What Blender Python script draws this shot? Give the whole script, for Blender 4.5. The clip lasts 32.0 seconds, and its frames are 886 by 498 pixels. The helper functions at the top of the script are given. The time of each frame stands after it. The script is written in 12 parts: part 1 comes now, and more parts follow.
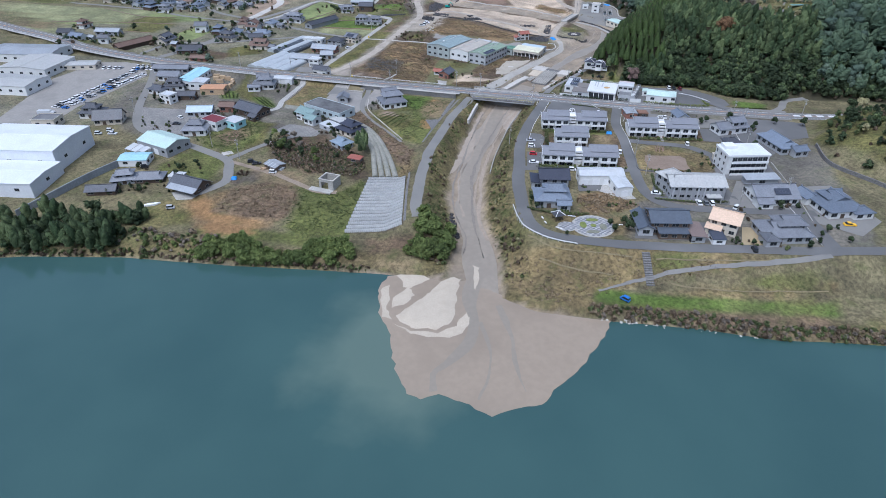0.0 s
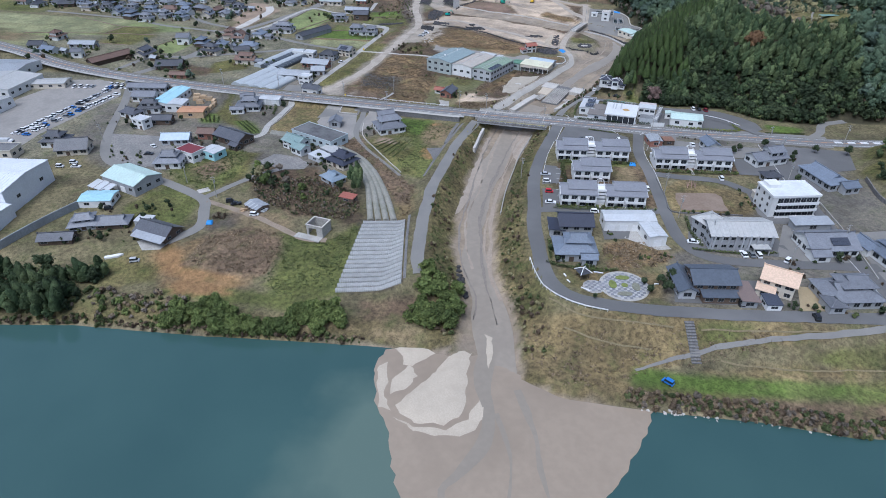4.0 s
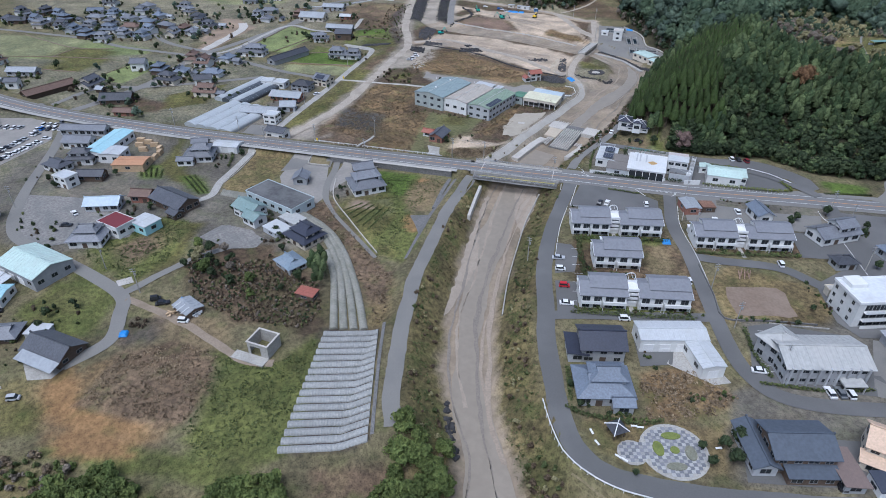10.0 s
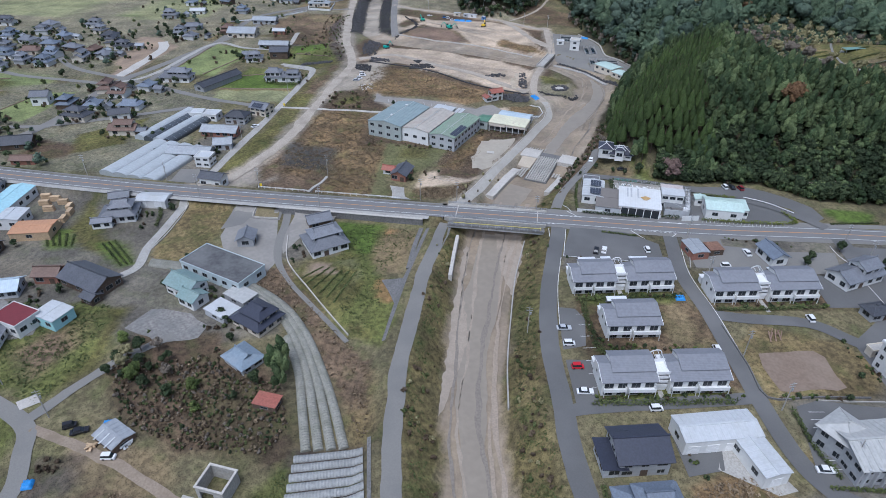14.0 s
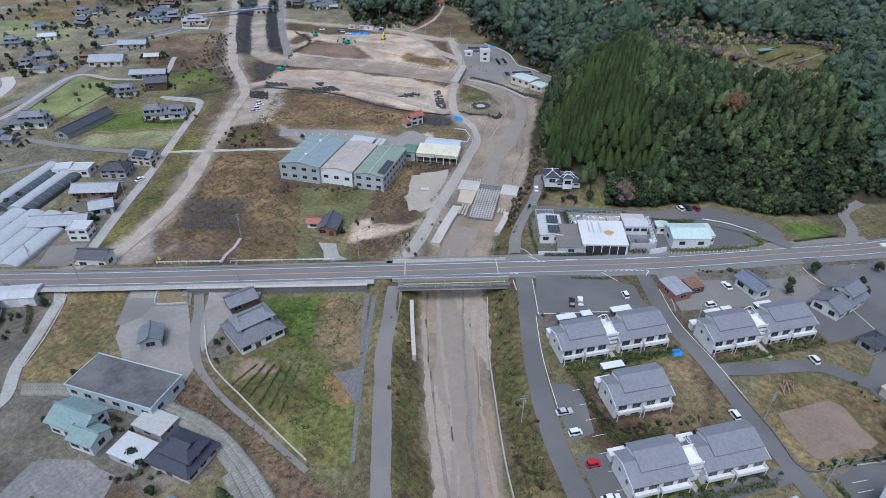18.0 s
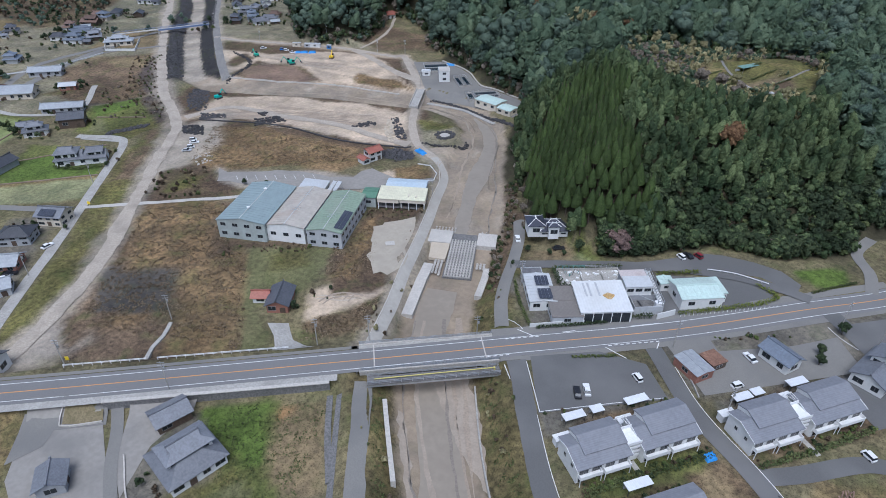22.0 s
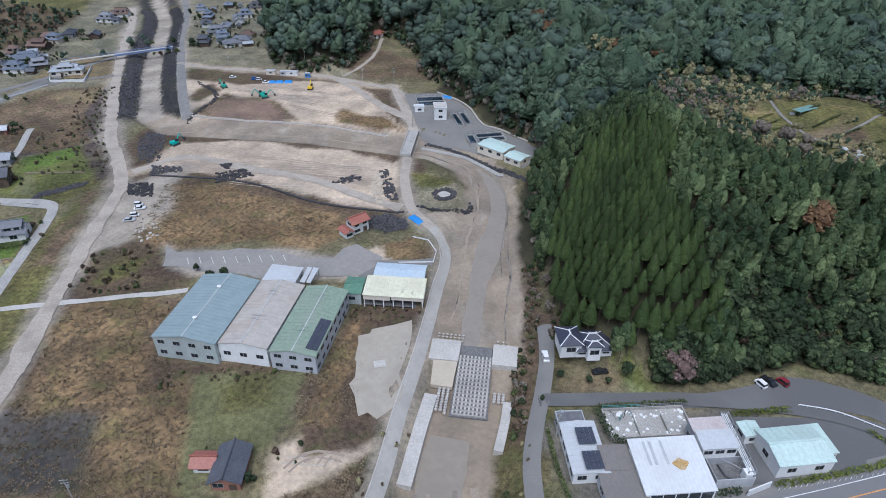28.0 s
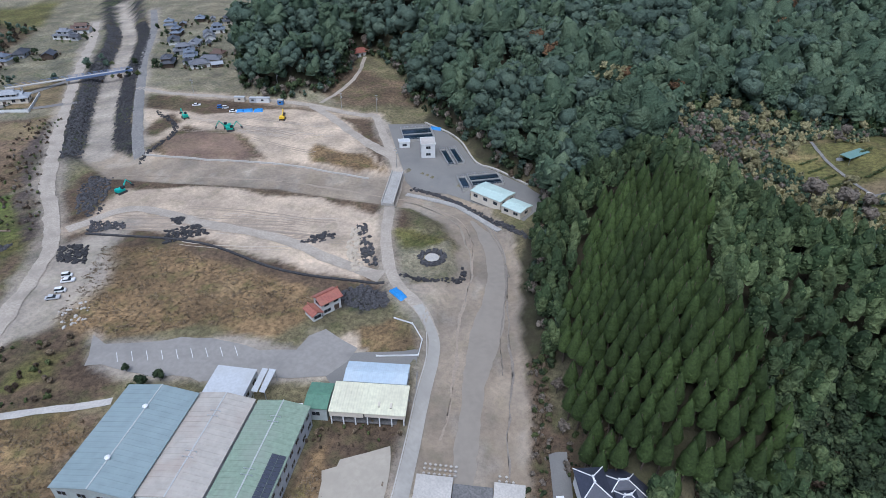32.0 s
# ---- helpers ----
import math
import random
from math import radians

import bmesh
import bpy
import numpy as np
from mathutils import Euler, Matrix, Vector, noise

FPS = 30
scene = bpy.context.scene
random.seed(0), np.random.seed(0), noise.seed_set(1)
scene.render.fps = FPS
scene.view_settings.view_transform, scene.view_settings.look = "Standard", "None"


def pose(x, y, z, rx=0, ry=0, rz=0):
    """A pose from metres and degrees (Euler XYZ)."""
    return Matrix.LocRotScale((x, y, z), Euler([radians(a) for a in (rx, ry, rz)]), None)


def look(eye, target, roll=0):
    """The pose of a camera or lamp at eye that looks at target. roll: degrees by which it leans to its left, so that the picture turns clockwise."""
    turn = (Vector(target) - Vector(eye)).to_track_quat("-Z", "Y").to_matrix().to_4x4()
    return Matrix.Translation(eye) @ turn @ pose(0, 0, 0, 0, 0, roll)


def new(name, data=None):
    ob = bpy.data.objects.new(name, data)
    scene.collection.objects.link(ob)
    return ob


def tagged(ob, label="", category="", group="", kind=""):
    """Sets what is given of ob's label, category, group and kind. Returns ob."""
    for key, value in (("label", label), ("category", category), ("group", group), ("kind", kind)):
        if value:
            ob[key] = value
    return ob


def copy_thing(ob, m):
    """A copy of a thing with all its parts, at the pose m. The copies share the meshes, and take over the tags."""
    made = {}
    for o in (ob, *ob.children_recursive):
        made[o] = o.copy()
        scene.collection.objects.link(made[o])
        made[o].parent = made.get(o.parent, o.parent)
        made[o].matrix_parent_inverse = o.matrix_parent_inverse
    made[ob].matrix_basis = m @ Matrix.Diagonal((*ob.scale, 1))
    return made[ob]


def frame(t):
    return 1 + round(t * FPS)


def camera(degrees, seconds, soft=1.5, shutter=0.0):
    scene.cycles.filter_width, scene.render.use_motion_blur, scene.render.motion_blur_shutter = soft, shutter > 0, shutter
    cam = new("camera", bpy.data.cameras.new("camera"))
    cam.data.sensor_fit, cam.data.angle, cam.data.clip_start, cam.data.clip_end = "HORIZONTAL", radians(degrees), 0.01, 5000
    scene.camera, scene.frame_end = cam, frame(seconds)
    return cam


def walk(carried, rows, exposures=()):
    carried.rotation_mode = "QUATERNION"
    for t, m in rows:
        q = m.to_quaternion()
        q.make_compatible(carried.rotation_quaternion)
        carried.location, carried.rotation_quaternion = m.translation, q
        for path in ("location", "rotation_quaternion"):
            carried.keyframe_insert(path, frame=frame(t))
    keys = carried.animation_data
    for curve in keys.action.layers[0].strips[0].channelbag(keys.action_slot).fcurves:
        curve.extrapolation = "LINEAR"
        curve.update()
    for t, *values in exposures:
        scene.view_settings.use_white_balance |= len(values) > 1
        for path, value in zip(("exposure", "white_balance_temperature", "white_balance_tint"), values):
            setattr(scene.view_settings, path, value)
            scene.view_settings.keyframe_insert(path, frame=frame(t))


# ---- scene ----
cam = camera(72.4, 32.0, 0.9)
METRES, EYE, TILT, LEAN, TURN = 342.9, 120.0, 0.0, 0.0, 15.9
ROWS = [
    (0.0, 0.0, 0.0, 0.0, 0.04, -33.4, -0.05),
    (0.5, 0.0, 0.0134, -0.0, 0.15, -33.41, -0.04),
    (1.0, -0.0014, 0.0272, 0.0, 0.29, -33.43, -0.02),
    (1.5, -0.0039, 0.0412, 0.0, 0.44, -33.46, -0.0),
    (2.0, -0.0066, 0.0553, -0.0002, 0.4, -33.47, 0.0),
    (2.5, -0.0082, 0.0698, -0.0003, 0.23, -33.49, 0.0),
    (3.0, -0.0093, 0.0845, -0.0003, -0.0, -33.51, -0.01),
    (3.5, -0.0093, 0.0995, -0.0004, -0.16, -33.52, -0.01),
    (5.5, -0.005, 0.1622, -0.0006, -0.52, -33.56, 0.0),
    (6.0, -0.0034, 0.1783, -0.0007, -0.57, -33.56, 0.01),
    (6.5, -0.0016, 0.1947, -0.0008, -0.62, -33.55, 0.02),
    (7.0, -0.0, 0.2111, -0.001, -0.67, -33.55, 0.03),
    (7.5, 0.0018, 0.2277, -0.0012, -0.72, -33.54, 0.02),
    (8.0, 0.0037, 0.2441, -0.0014, -0.76, -33.54, 0.02),
    (8.5, 0.0053, 0.2593, -0.0014, -0.77, -33.56, 0.02),
    (9.0, 0.0061, 0.2753, -0.0014, -0.73, -33.56, 0.02),
    (9.5, 0.0058, 0.2911, -0.0013, -0.62, -33.57, 0.01),
    (10.0, 0.0047, 0.3069, -0.0014, -0.47, -33.58, 0.01),
    (10.5, 0.0026, 0.3228, -0.0013, -0.59, -33.61, 0.0),
    (11.0, -0.0005, 0.3387, -0.0011, -1.78, -33.63, -0.01),
    (11.5, -0.0043, 0.3544, -0.0009, -1.95, -33.65, -0.03),
    (12.0, -0.0081, 0.37, -0.0007, -2.12, -33.67, -0.01),
    (12.5, -0.0121, 0.3853, -0.0005, -2.67, -33.68, -0.01),
    (13.0, -0.017, 0.4004, -0.0003, -3.78, -33.72, -0.03),
    (13.5, -0.0217, 0.4153, -0.0, -5.48, -33.74, -0.04),
    (15.5, -0.0397, 0.475, -0.0008, -10.47, -33.72, -0.16),
    (16.0, -0.0433, 0.4902, -0.0007, -12.3, -33.72, -0.17),
    (16.5, -0.047, 0.5054, -0.0005, -14.37, -33.73, -0.2),
    (17.0, -0.0506, 0.521, -0.0004, -15.31, -33.75, -0.24),
    (17.5, -0.0532, 0.5363, -0.0005, -16.53, -33.74, -0.27),
    (18.0, -0.0558, 0.5519, -0.0004, -18.2, -33.74, -0.29),
    (18.5, -0.0576, 0.5675, -0.0005, -18.97, -33.73, -0.3),
    (19.0, -0.0579, 0.5831, -0.0003, -20.46, -33.74, -0.32),
    (19.5, -0.0564, 0.5983, -0.0004, -21.66, -33.72, -0.34),
    (20.0, -0.053, 0.6129, -0.0005, -22.28, -33.69, -0.33),
    (20.5, -0.0484, 0.627, -0.0002, -22.61, -33.69, -0.32),
    (21.0, -0.0431, 0.6409, -0.0004, -22.82, -33.65, -0.34),
    (21.5, -0.037, 0.6547, -0.0005, -22.98, -33.62, -0.34),
    (22.0, -0.0307, 0.6681, -0.0003, -23.08, -33.61, -0.33),
    (22.5, -0.0242, 0.6813, -0.0001, -23.17, -33.61, -0.34),
    (23.0, -0.0178, 0.6942, -0.0, -23.26, -33.58, -0.34),
    (23.5, -0.012, 0.7072, 0.0001, -23.19, -33.57, -0.35),
    (24.0, -0.0079, 0.721, 0.0002, -22.84, -33.56, -0.36),
    (24.5, -0.0056, 0.7356, 0.0004, -22.51, -33.58, -0.35),
    (25.0, -0.0036, 0.7504, 0.0007, -22.61, -33.6, -0.33),
    (25.5, -0.0003, 0.7648, 0.0005, -23.06, -33.61, -0.32),
    (27.5, 0.0221, 0.8232, 0.0011, -24.12, -33.63, -0.25),
    (28.0, 0.0291, 0.8382, 0.001, -24.26, -33.62, -0.25),
    (28.5, 0.0364, 0.8533, 0.0009, -24.37, -33.61, -0.25),
    (29.0, 0.044, 0.8684, 0.001, -24.47, -33.61, -0.24),
    (29.5, 0.0515, 0.8836, 0.0011, -24.59, -33.6, -0.22),
    (30.0, 0.0592, 0.8989, 0.0011, -24.68, -33.6, -0.21),
    (30.5, 0.067, 0.9142, 0.0011, -24.78, -33.59, -0.2),
    (31.0, 0.0751, 0.9295, 0.0011, -24.87, -33.6, -0.17),
    (31.5, 0.0829, 0.9447, 0.001, -24.95, -33.6, -0.15),
    (32.0, 0.0907, 0.9599, 0.0013, -25.07, -33.61, -0.13),
]
walk(cam, [(t, pose(0, 0, EYE, TILT, LEAN, TURN) @ pose(METRES * x, METRES * y, METRES * z, 90 + pitch, roll, yaw)) for t, x, y, z, yaw, pitch, roll in ROWS], [(0, 0.8, 5400, 11), (3, 0.74, 5420, 11), (8, 0.63, 5460, 11), (25, 0.56, 5500, 11), (32, 0.62, 5420, 11)])

# ---- light ----
world = bpy.data.worlds.new("overcast_sky")
scene.world = world
world.use_nodes = True
wt = world.node_tree
sky = wt.nodes.new("ShaderNodeTexSky")
sky.sky_type, sky.sun_disc = "NISHITA", False
sky.sun_elevation, sky.sun_rotation = radians(64), radians(198)
sky.air_density, sky.dust_density, sky.ozone_density = 1.0, 3.0, 1.0
pale = wt.nodes.new("ShaderNodeHueSaturation")
pale.inputs["Saturation"].default_value = 0.8
wt.links.new(sky.outputs["Color"], pale.inputs["Color"])
wt.links.new(pale.outputs["Color"], wt.nodes["Background"].inputs["Color"])
wt.nodes["Background"].inputs["Strength"].default_value = 0.08
sun = new("sun", bpy.data.lights.new("sun", "SUN"))
sun.data.energy, sun.data.angle, sun.data.color = 1.6, radians(45), (1.0, 0.98, 0.96)
sun.matrix_world = look((-60, 150, 400), (0, 330, 0))

# ---- materials ----
MATS = {}


def nodes_of(name):
    m = bpy.data.materials.new(name)
    m.use_nodes = True
    t = m.node_tree
    return m, t, t.nodes["Principled BSDF"]


def add(t, kind, **values):
    n = t.nodes.new(kind)
    for key, value in values.items():
        n.inputs[key].default_value = value
    return n


def mixed(t, a, b, fac, blend="MIX"):
    """A colour mix of two sockets or colours by a socket or a number."""
    n = t.nodes.new("ShaderNodeMix")
    n.data_type, n.blend_type = "RGBA", blend
    for i, v in ((0, fac), (6, a), (7, b)):
        if isinstance(v, bpy.types.NodeSocket):
            t.links.new(v, n.inputs[i])
        elif i == 0:
            n.inputs[0].default_value = v
        else:
            n.inputs[i].default_value = (*v, 1)
    return n.outputs[2]


def grain(t, place, scale, low=0.35, high=0.65, detail=3.0):
    """Noise at a scale, spread to 0..1."""
    n = add(t, "ShaderNodeTexNoise", Scale=scale, Detail=detail)
    turn = add(t, "ShaderNodeMapping", Rotation=(0.6, 0.45, 0.8), Location=(3.7, 1.3, 7.9))
    t.links.new(place, turn.inputs["Vector"])
    t.links.new(turn.outputs["Vector"], n.inputs["Vector"])
    r = add(t, "ShaderNodeMapRange")
    for key, v in (("From Min", low), ("From Max", high)):
        r.inputs[key].default_value = v
    t.links.new(n.outputs["Fac"], r.inputs["Value"])
    return r.outputs["Result"]


def material(name, base, rough=0.8, spread=0.2, coarse=0.15, fine=2.5, bump=0.0, bump_scale=6.0, metal=0.0, tint=0.0, bands=None, band_depth=0.3, dirt=None, dirt_amount=0.5):
    """A surface with colour that varies at two scales, and per object by tint; bands: (axis, spacing) of ribs or courses."""
    if name in MATS:
        return MATS[name]
    m, t, p = nodes_of(name)
    co = t.nodes.new("ShaderNodeTexCoord")
    geo = t.nodes.new("ShaderNodeNewGeometry")
    place = geo.outputs["Position"]
    a = tuple(c * (1 - spread) for c in base)
    b = tuple(min(1, c * (1 + spread)) for c in base)
    col = mixed(t, a, b, grain(t, place, fine))
    col = mixed(t, col, dirt if dirt else tuple(c * (1 - spread) ** 2 for c in base), None or 0.0)
    fac = grain(t, place, coarse, 0.45, 0.75)
    k = add(t, "ShaderNodeMath")
    k.operation = "MULTIPLY"
    k.inputs[1].default_value = dirt_amount
    t.links.new(fac, k.inputs[0])
    t.links.new(k.outputs[0], col.node.inputs[0])
    if tint:
        info = t.nodes.new("ShaderNodeObjectInfo")
        hs = add(t, "ShaderNodeHueSaturation")
        r = add(t, "ShaderNodeMapRange")
        r.inputs["To Min"].default_value, r.inputs["To Max"].default_value = 1 - tint, 1 + tint
        t.links.new(info.outputs["Random"], r.inputs["Value"])
        t.links.new(r.outputs["Result"], hs.inputs["Value"])
        t.links.new(col, hs.inputs["Color"])
        col = hs.outputs["Color"]
    height = None
    if bands:
        axis, gap = bands
        w = add(t, "ShaderNodeTexWave", Scale=2 * math.pi / gap / 20, Distortion=0.0)
        w.bands_direction, w.wave_profile = axis, "SAW" if axis == "Z" else "SIN"
        t.links.new(co.outputs["Object"], w.inputs["Vector"])
        height = w.outputs["Fac"]
        col = mixed(t, col, tuple(c * 0.55 for c in base), 0.0)
        r = add(t, "ShaderNodeMapRange")
        r.inputs["From Min"].default_value, r.inputs["From Max"].default_value = 0.25, 0.0
        r.inputs["To Max"].default_value = band_depth * 0.5
        t.links.new(height, r.inputs["Value"])
        t.links.new(r.outputs["Result"], col.node.inputs[0])
    t.links.new(col, p.inputs["Base Color"])
    p.inputs["Roughness"].default_value, p.inputs["Metallic"].default_value = rough, metal
    if bump or bands:
        bn = add(t, "ShaderNodeBump", Strength=0.2 if bands else bump, Distance=0.06 if bands else 0.15)
        if height is None:
            height = grain(t, place, bump_scale, 0.2, 0.8, 5)
        t.links.new(height, bn.inputs["Height"])
        t.links.new(bn.outputs["Normal"], p.inputs["Normal"])
    MATS[name] = m
    return m


ASPHALT = material("asphalt", (0.118, 0.116, 0.113), 0.85, 0.06, 0.06, 3.0, dirt=(0.17, 0.166, 0.16), dirt_amount=0.8)
OLD_ASPHALT = material("old_asphalt", (0.205, 0.196, 0.178), 0.88, 0.07, 0.08, 3.0, dirt=(0.15, 0.146, 0.14), dirt_amount=0.7)
ROAD = material("road_asphalt", (0.172, 0.168, 0.164), 0.85, 0.05, 0.06, 3.0, dirt=(0.2, 0.197, 0.192))
CONCRETE = material("concrete", (0.375, 0.358, 0.325), 0.85, 0.15, 0.2, 2.0, bump=0.2, dirt=(0.22, 0.21, 0.19), dirt_amount=0.6)
PALE_CONCRETE = material("pale_concrete", (0.48, 0.45, 0.405), 0.85, 0.12, 0.15, 2.0, dirt=(0.33, 0.31, 0.28), dirt_amount=0.6)
DARK_CONCRETE = material("dark_concrete", (0.16, 0.155, 0.15), 0.85, 0.25, 0.2, 2.0, bump=0.3, dirt=(0.08, 0.08, 0.075))
GRAVEL = material("gravel", (0.395, 0.342, 0.278), 0.95, 0.14, 0.16, 1.6, bump=0.2, dirt=(0.27, 0.235, 0.19), dirt_amount=0.8)
GREY_GRAVEL = material("grey_gravel", (0.225, 0.213, 0.196), 0.95, 0.22, 0.12, 1.2, bump=0.3, dirt=(0.15, 0.15, 0.145), dirt_amount=0.8)
WHITE_PAINT = material("white_road_paint", (0.68, 0.68, 0.66), 0.7, 0.15, 0.3, 2.0, dirt=(0.4, 0.4, 0.4))
ORANGE_PAINT = material("orange_road_paint", (0.62, 0.3, 0.1), 0.7, 0.15, 0.3, 2.0)
YELLOW_PAINT = material("yellow_paint", (0.8, 0.6, 0.03), 0.5, 0.1)
TILE = material("grey_roof_tile", (0.15, 0.156, 0.172), 0.45, 0.15, 0.3, 2.0, tint=0.3, bands=("Z", 0.14), band_depth=0.45, dirt=(0.21, 0.22, 0.24))
DARK_TILE = material("dark_roof_tile", (0.065, 0.068, 0.078), 0.45, 0.2, 0.3, 2.0, tint=0.3, bands=("Z", 0.14), dirt=(0.1, 0.1, 0.11))
BROWN_TILE = material("brown_roof_tile", (0.14, 0.088, 0.066), 0.6, 0.2, 0.3, 2.0, tint=0.2, bands=("Z", 0.14))
BLUE_TILE = material("blue_grey_roof_tile", (0.15, 0.175, 0.215), 0.4, 0.15, 0.3, 2.0, tint=0.2, bands=("Z", 0.14))
NAVY_TILE = material("navy_slate_roof", (0.042, 0.046, 0.066), 0.4, 0.15, 0.3, 2.0, bands=("Z", 0.14))
BEIGE_ROOF = material("beige_shingle_roof", (0.62, 0.45, 0.32), 0.7, 0.1, 0.3, 2.0, bands=("Z", 0.12))
RED_METAL = material("red_metal_roof", (0.32, 0.11, 0.08), 0.5, 0.2, 0.3, 2.0, bands=("X", 0.45), dirt=(0.3, 0.16, 0.1))
MAROON = material("maroon_flat_roof", (0.17, 0.03, 0.035), 0.5, 0.1, 0.3)
WHITE_METAL = material("white_metal_roof", (0.5, 0.515, 0.525), 0.45, 0.06, 0.15, 1.5, bands=("X", 0.5), band_depth=0.2, dirt=(0.42, 0.42, 0.4), dirt_amount=0.7)
GREEN_METAL = material("pale_green_metal_roof", (0.5, 0.62, 0.57), 0.45, 0.08, 0.15, 1.5, bands=("X", 0.6), band_depth=0.25, dirt=(0.45, 0.52, 0.48), dirt_amount=0.5)
MOSS_METAL = material("mossy_green_metal_roof", (0.232, 0.3, 0.222), 0.6, 0.1, 0.1, 1.0, bands=("X", 0.6), band_depth=0.1, dirt=(0.27, 0.3, 0.245), dirt_amount=0.8)
SLATE_METAL = material("blue_grey_metal_roof", (0.24, 0.3, 0.305), 0.5, 0.05, 0.1, 0.4, bands=("X", 0.6), band_depth=0.08, dirt=(0.275, 0.335, 0.34), dirt_amount=0.5)
TAN_METAL = material("faded_tan_metal_roof", (0.42, 0.385, 0.335), 0.6, 0.08, 0.1, 0.5, bands=("X", 0.6), band_depth=0.08, dirt=(0.385, 0.305, 0.25), dirt_amount=0.7)
CREAM_METAL = material("cream_metal_roof", (0.66, 0.64, 0.47), 0.6, 0.08, 0.1, 1.0, bands=("X", 0.7), band_depth=0.3, dirt=(0.5, 0.45, 0.35))
SKY_METAL = material("pale_blue_metal_roof", (0.44, 0.52, 0.58), 0.5, 0.06, 0.1, 1.0, bands=("X", 0.6), band_depth=0.2, dirt=(0.6, 0.62, 0.62))
CYAN_METAL = material("turquoise_metal_roof", (0.36, 0.57, 0.63), 0.5, 0.08, 0.1, 1.0, bands=("X", 0.6), band_depth=0.2, dirt=(0.45, 0.66, 0.7))
GREY_METAL = material("grey_metal_roof", (0.33, 0.35, 0.37), 0.5, 0.1, 0.1, 1.0, bands=("X", 0.5), band_depth=0.3, dirt=(0.24, 0.24, 0.25))
TEAL_ROOF = material("weathered_teal_roof", (0.19, 0.27, 0.26), 0.6, 0.12, 0.2, 1.5, bands=("Z", 0.14), dirt=(0.26, 0.31, 0.29))
FLAT_GREY = material("stained_flat_roof", (0.13, 0.13, 0.135), 0.8, 0.2, 0.12, 0.8, dirt=(0.21, 0.21, 0.2), dirt_amount=0.9)
WHITE_WALL = material("white_painted_wall", (0.68, 0.68, 0.66), 0.8, 0.05, 0.25, 1.0, tint=0.08, dirt=(0.58, 0.57, 0.54), dirt_amount=0.5)
CREAM_WALL = material("cream_plaster_wall", (0.62, 0.56, 0.46), 0.8, 0.06, 0.25, 1.0, tint=0.12, dirt=(0.5, 0.45, 0.38))
GREY_WALL = material("grey_siding_wall", (0.4, 0.41, 0.42), 0.75, 0.08, 0.25, 1.0, tint=0.2, dirt=(0.3, 0.3, 0.3))
BROWN_WALL = material("dark_timber_wall", (0.1, 0.07, 0.05), 0.8, 0.2, 0.25, 2.0, tint=0.25)
BRICK_WALL = material("red_brown_wall", (0.3, 0.14, 0.1), 0.8, 0.15, 0.25, 2.0)
TEAL_WALL = material("pale_blue_wall", (0.47, 0.53, 0.54), 0.7, 0.05, 0.25, 1.0, dirt=(0.45, 0.55, 0.6))
SAGE_WALL = material("grey_green_siding_wall", (0.38, 0.42, 0.4), 0.75, 0.08, 0.2, 1.0, dirt=(0.28, 0.29, 0.27))
GLASS = material("window_glass", (0.025, 0.03, 0.035), 0.08, 0.1)
FRAME = material("grey_window_frame", (0.3, 0.3, 0.3), 0.5, 0.1)
WHITE_TRIM = material("white_trim", (0.75, 0.75, 0.74), 0.6, 0.05)
STEEL = material("galvanised_steel", (0.5, 0.51, 0.52), 0.45, 0.1, metal=0.7)
DARK_STEEL = material("dark_steel", (0.05, 0.05, 0.055), 0.5, 0.15)
PALE_STEEL = material("pale_galvanised_strip", (0.46, 0.47, 0.46), 0.6, 0.1)
SOLAR = material("solar_panel", (0.06, 0.066, 0.085), 0.2, 0.1)
WOOD = material("pale_timber", (0.5, 0.36, 0.22), 0.8, 0.15, 0.5, 3.0, tint=0.2)
ORANGE_TARP = material("orange_sheeting", (0.5, 0.27, 0.15), 0.6, 0.1, 0.3, 2.0)
BLUE_TARP = material("blue_tarp", (0.04, 0.25, 0.62), 0.5, 0.15, 0.5, 2.0, bump=0.4)
VINYL = material("greenhouse_vinyl", (0.43, 0.455, 0.465), 0.35, 0.07, 0.3, 1.5, bands=("Y", 1.8), band_depth=0.25, dirt=(0.34, 0.36, 0.36))
DARK_VINYL = material("dark_greenhouse_sheet", (0.07, 0.08, 0.09), 0.5, 0.15, 0.3, 1.5)
BRIGHT_METAL = material("bright_white_metal_sheeting", (0.7, 0.72, 0.74), 0.45, 0.05, 0.15, 1.5, bands=("X", 0.5), band_depth=0.2, dirt=(0.58, 0.59, 0.6), dirt_amount=0.5)
OLIVE_SHEETING = material("olive_grey_crop_sheeting", (0.25, 0.242, 0.205), 0.7, 0.15, 0.3, 1.5, bump=0.3, bump_scale=1.5, dirt=(0.16, 0.16, 0.12), dirt_amount=0.8)
SHEETING = material("grey_crop_sheeting", (0.3, 0.302, 0.29), 0.65, 0.12, 0.3, 1.5, tint=0.08, bump=0.3, bump_scale=1.5, dirt=(0.25, 0.25, 0.235), dirt_amount=0.8)
ROCK = material("dark_rock_fill", (0.055, 0.053, 0.055), 0.9, 0.35, 0.3, 1.5, bump=0.9, bump_scale=2.0, tint=0.3)
RUBBER = material("tyre_rubber", (0.015, 0.015, 0.016), 0.9, 0.1)
BARK = material("bark", (0.1, 0.075, 0.055), 0.95, 0.3, 0.5, 4.0)


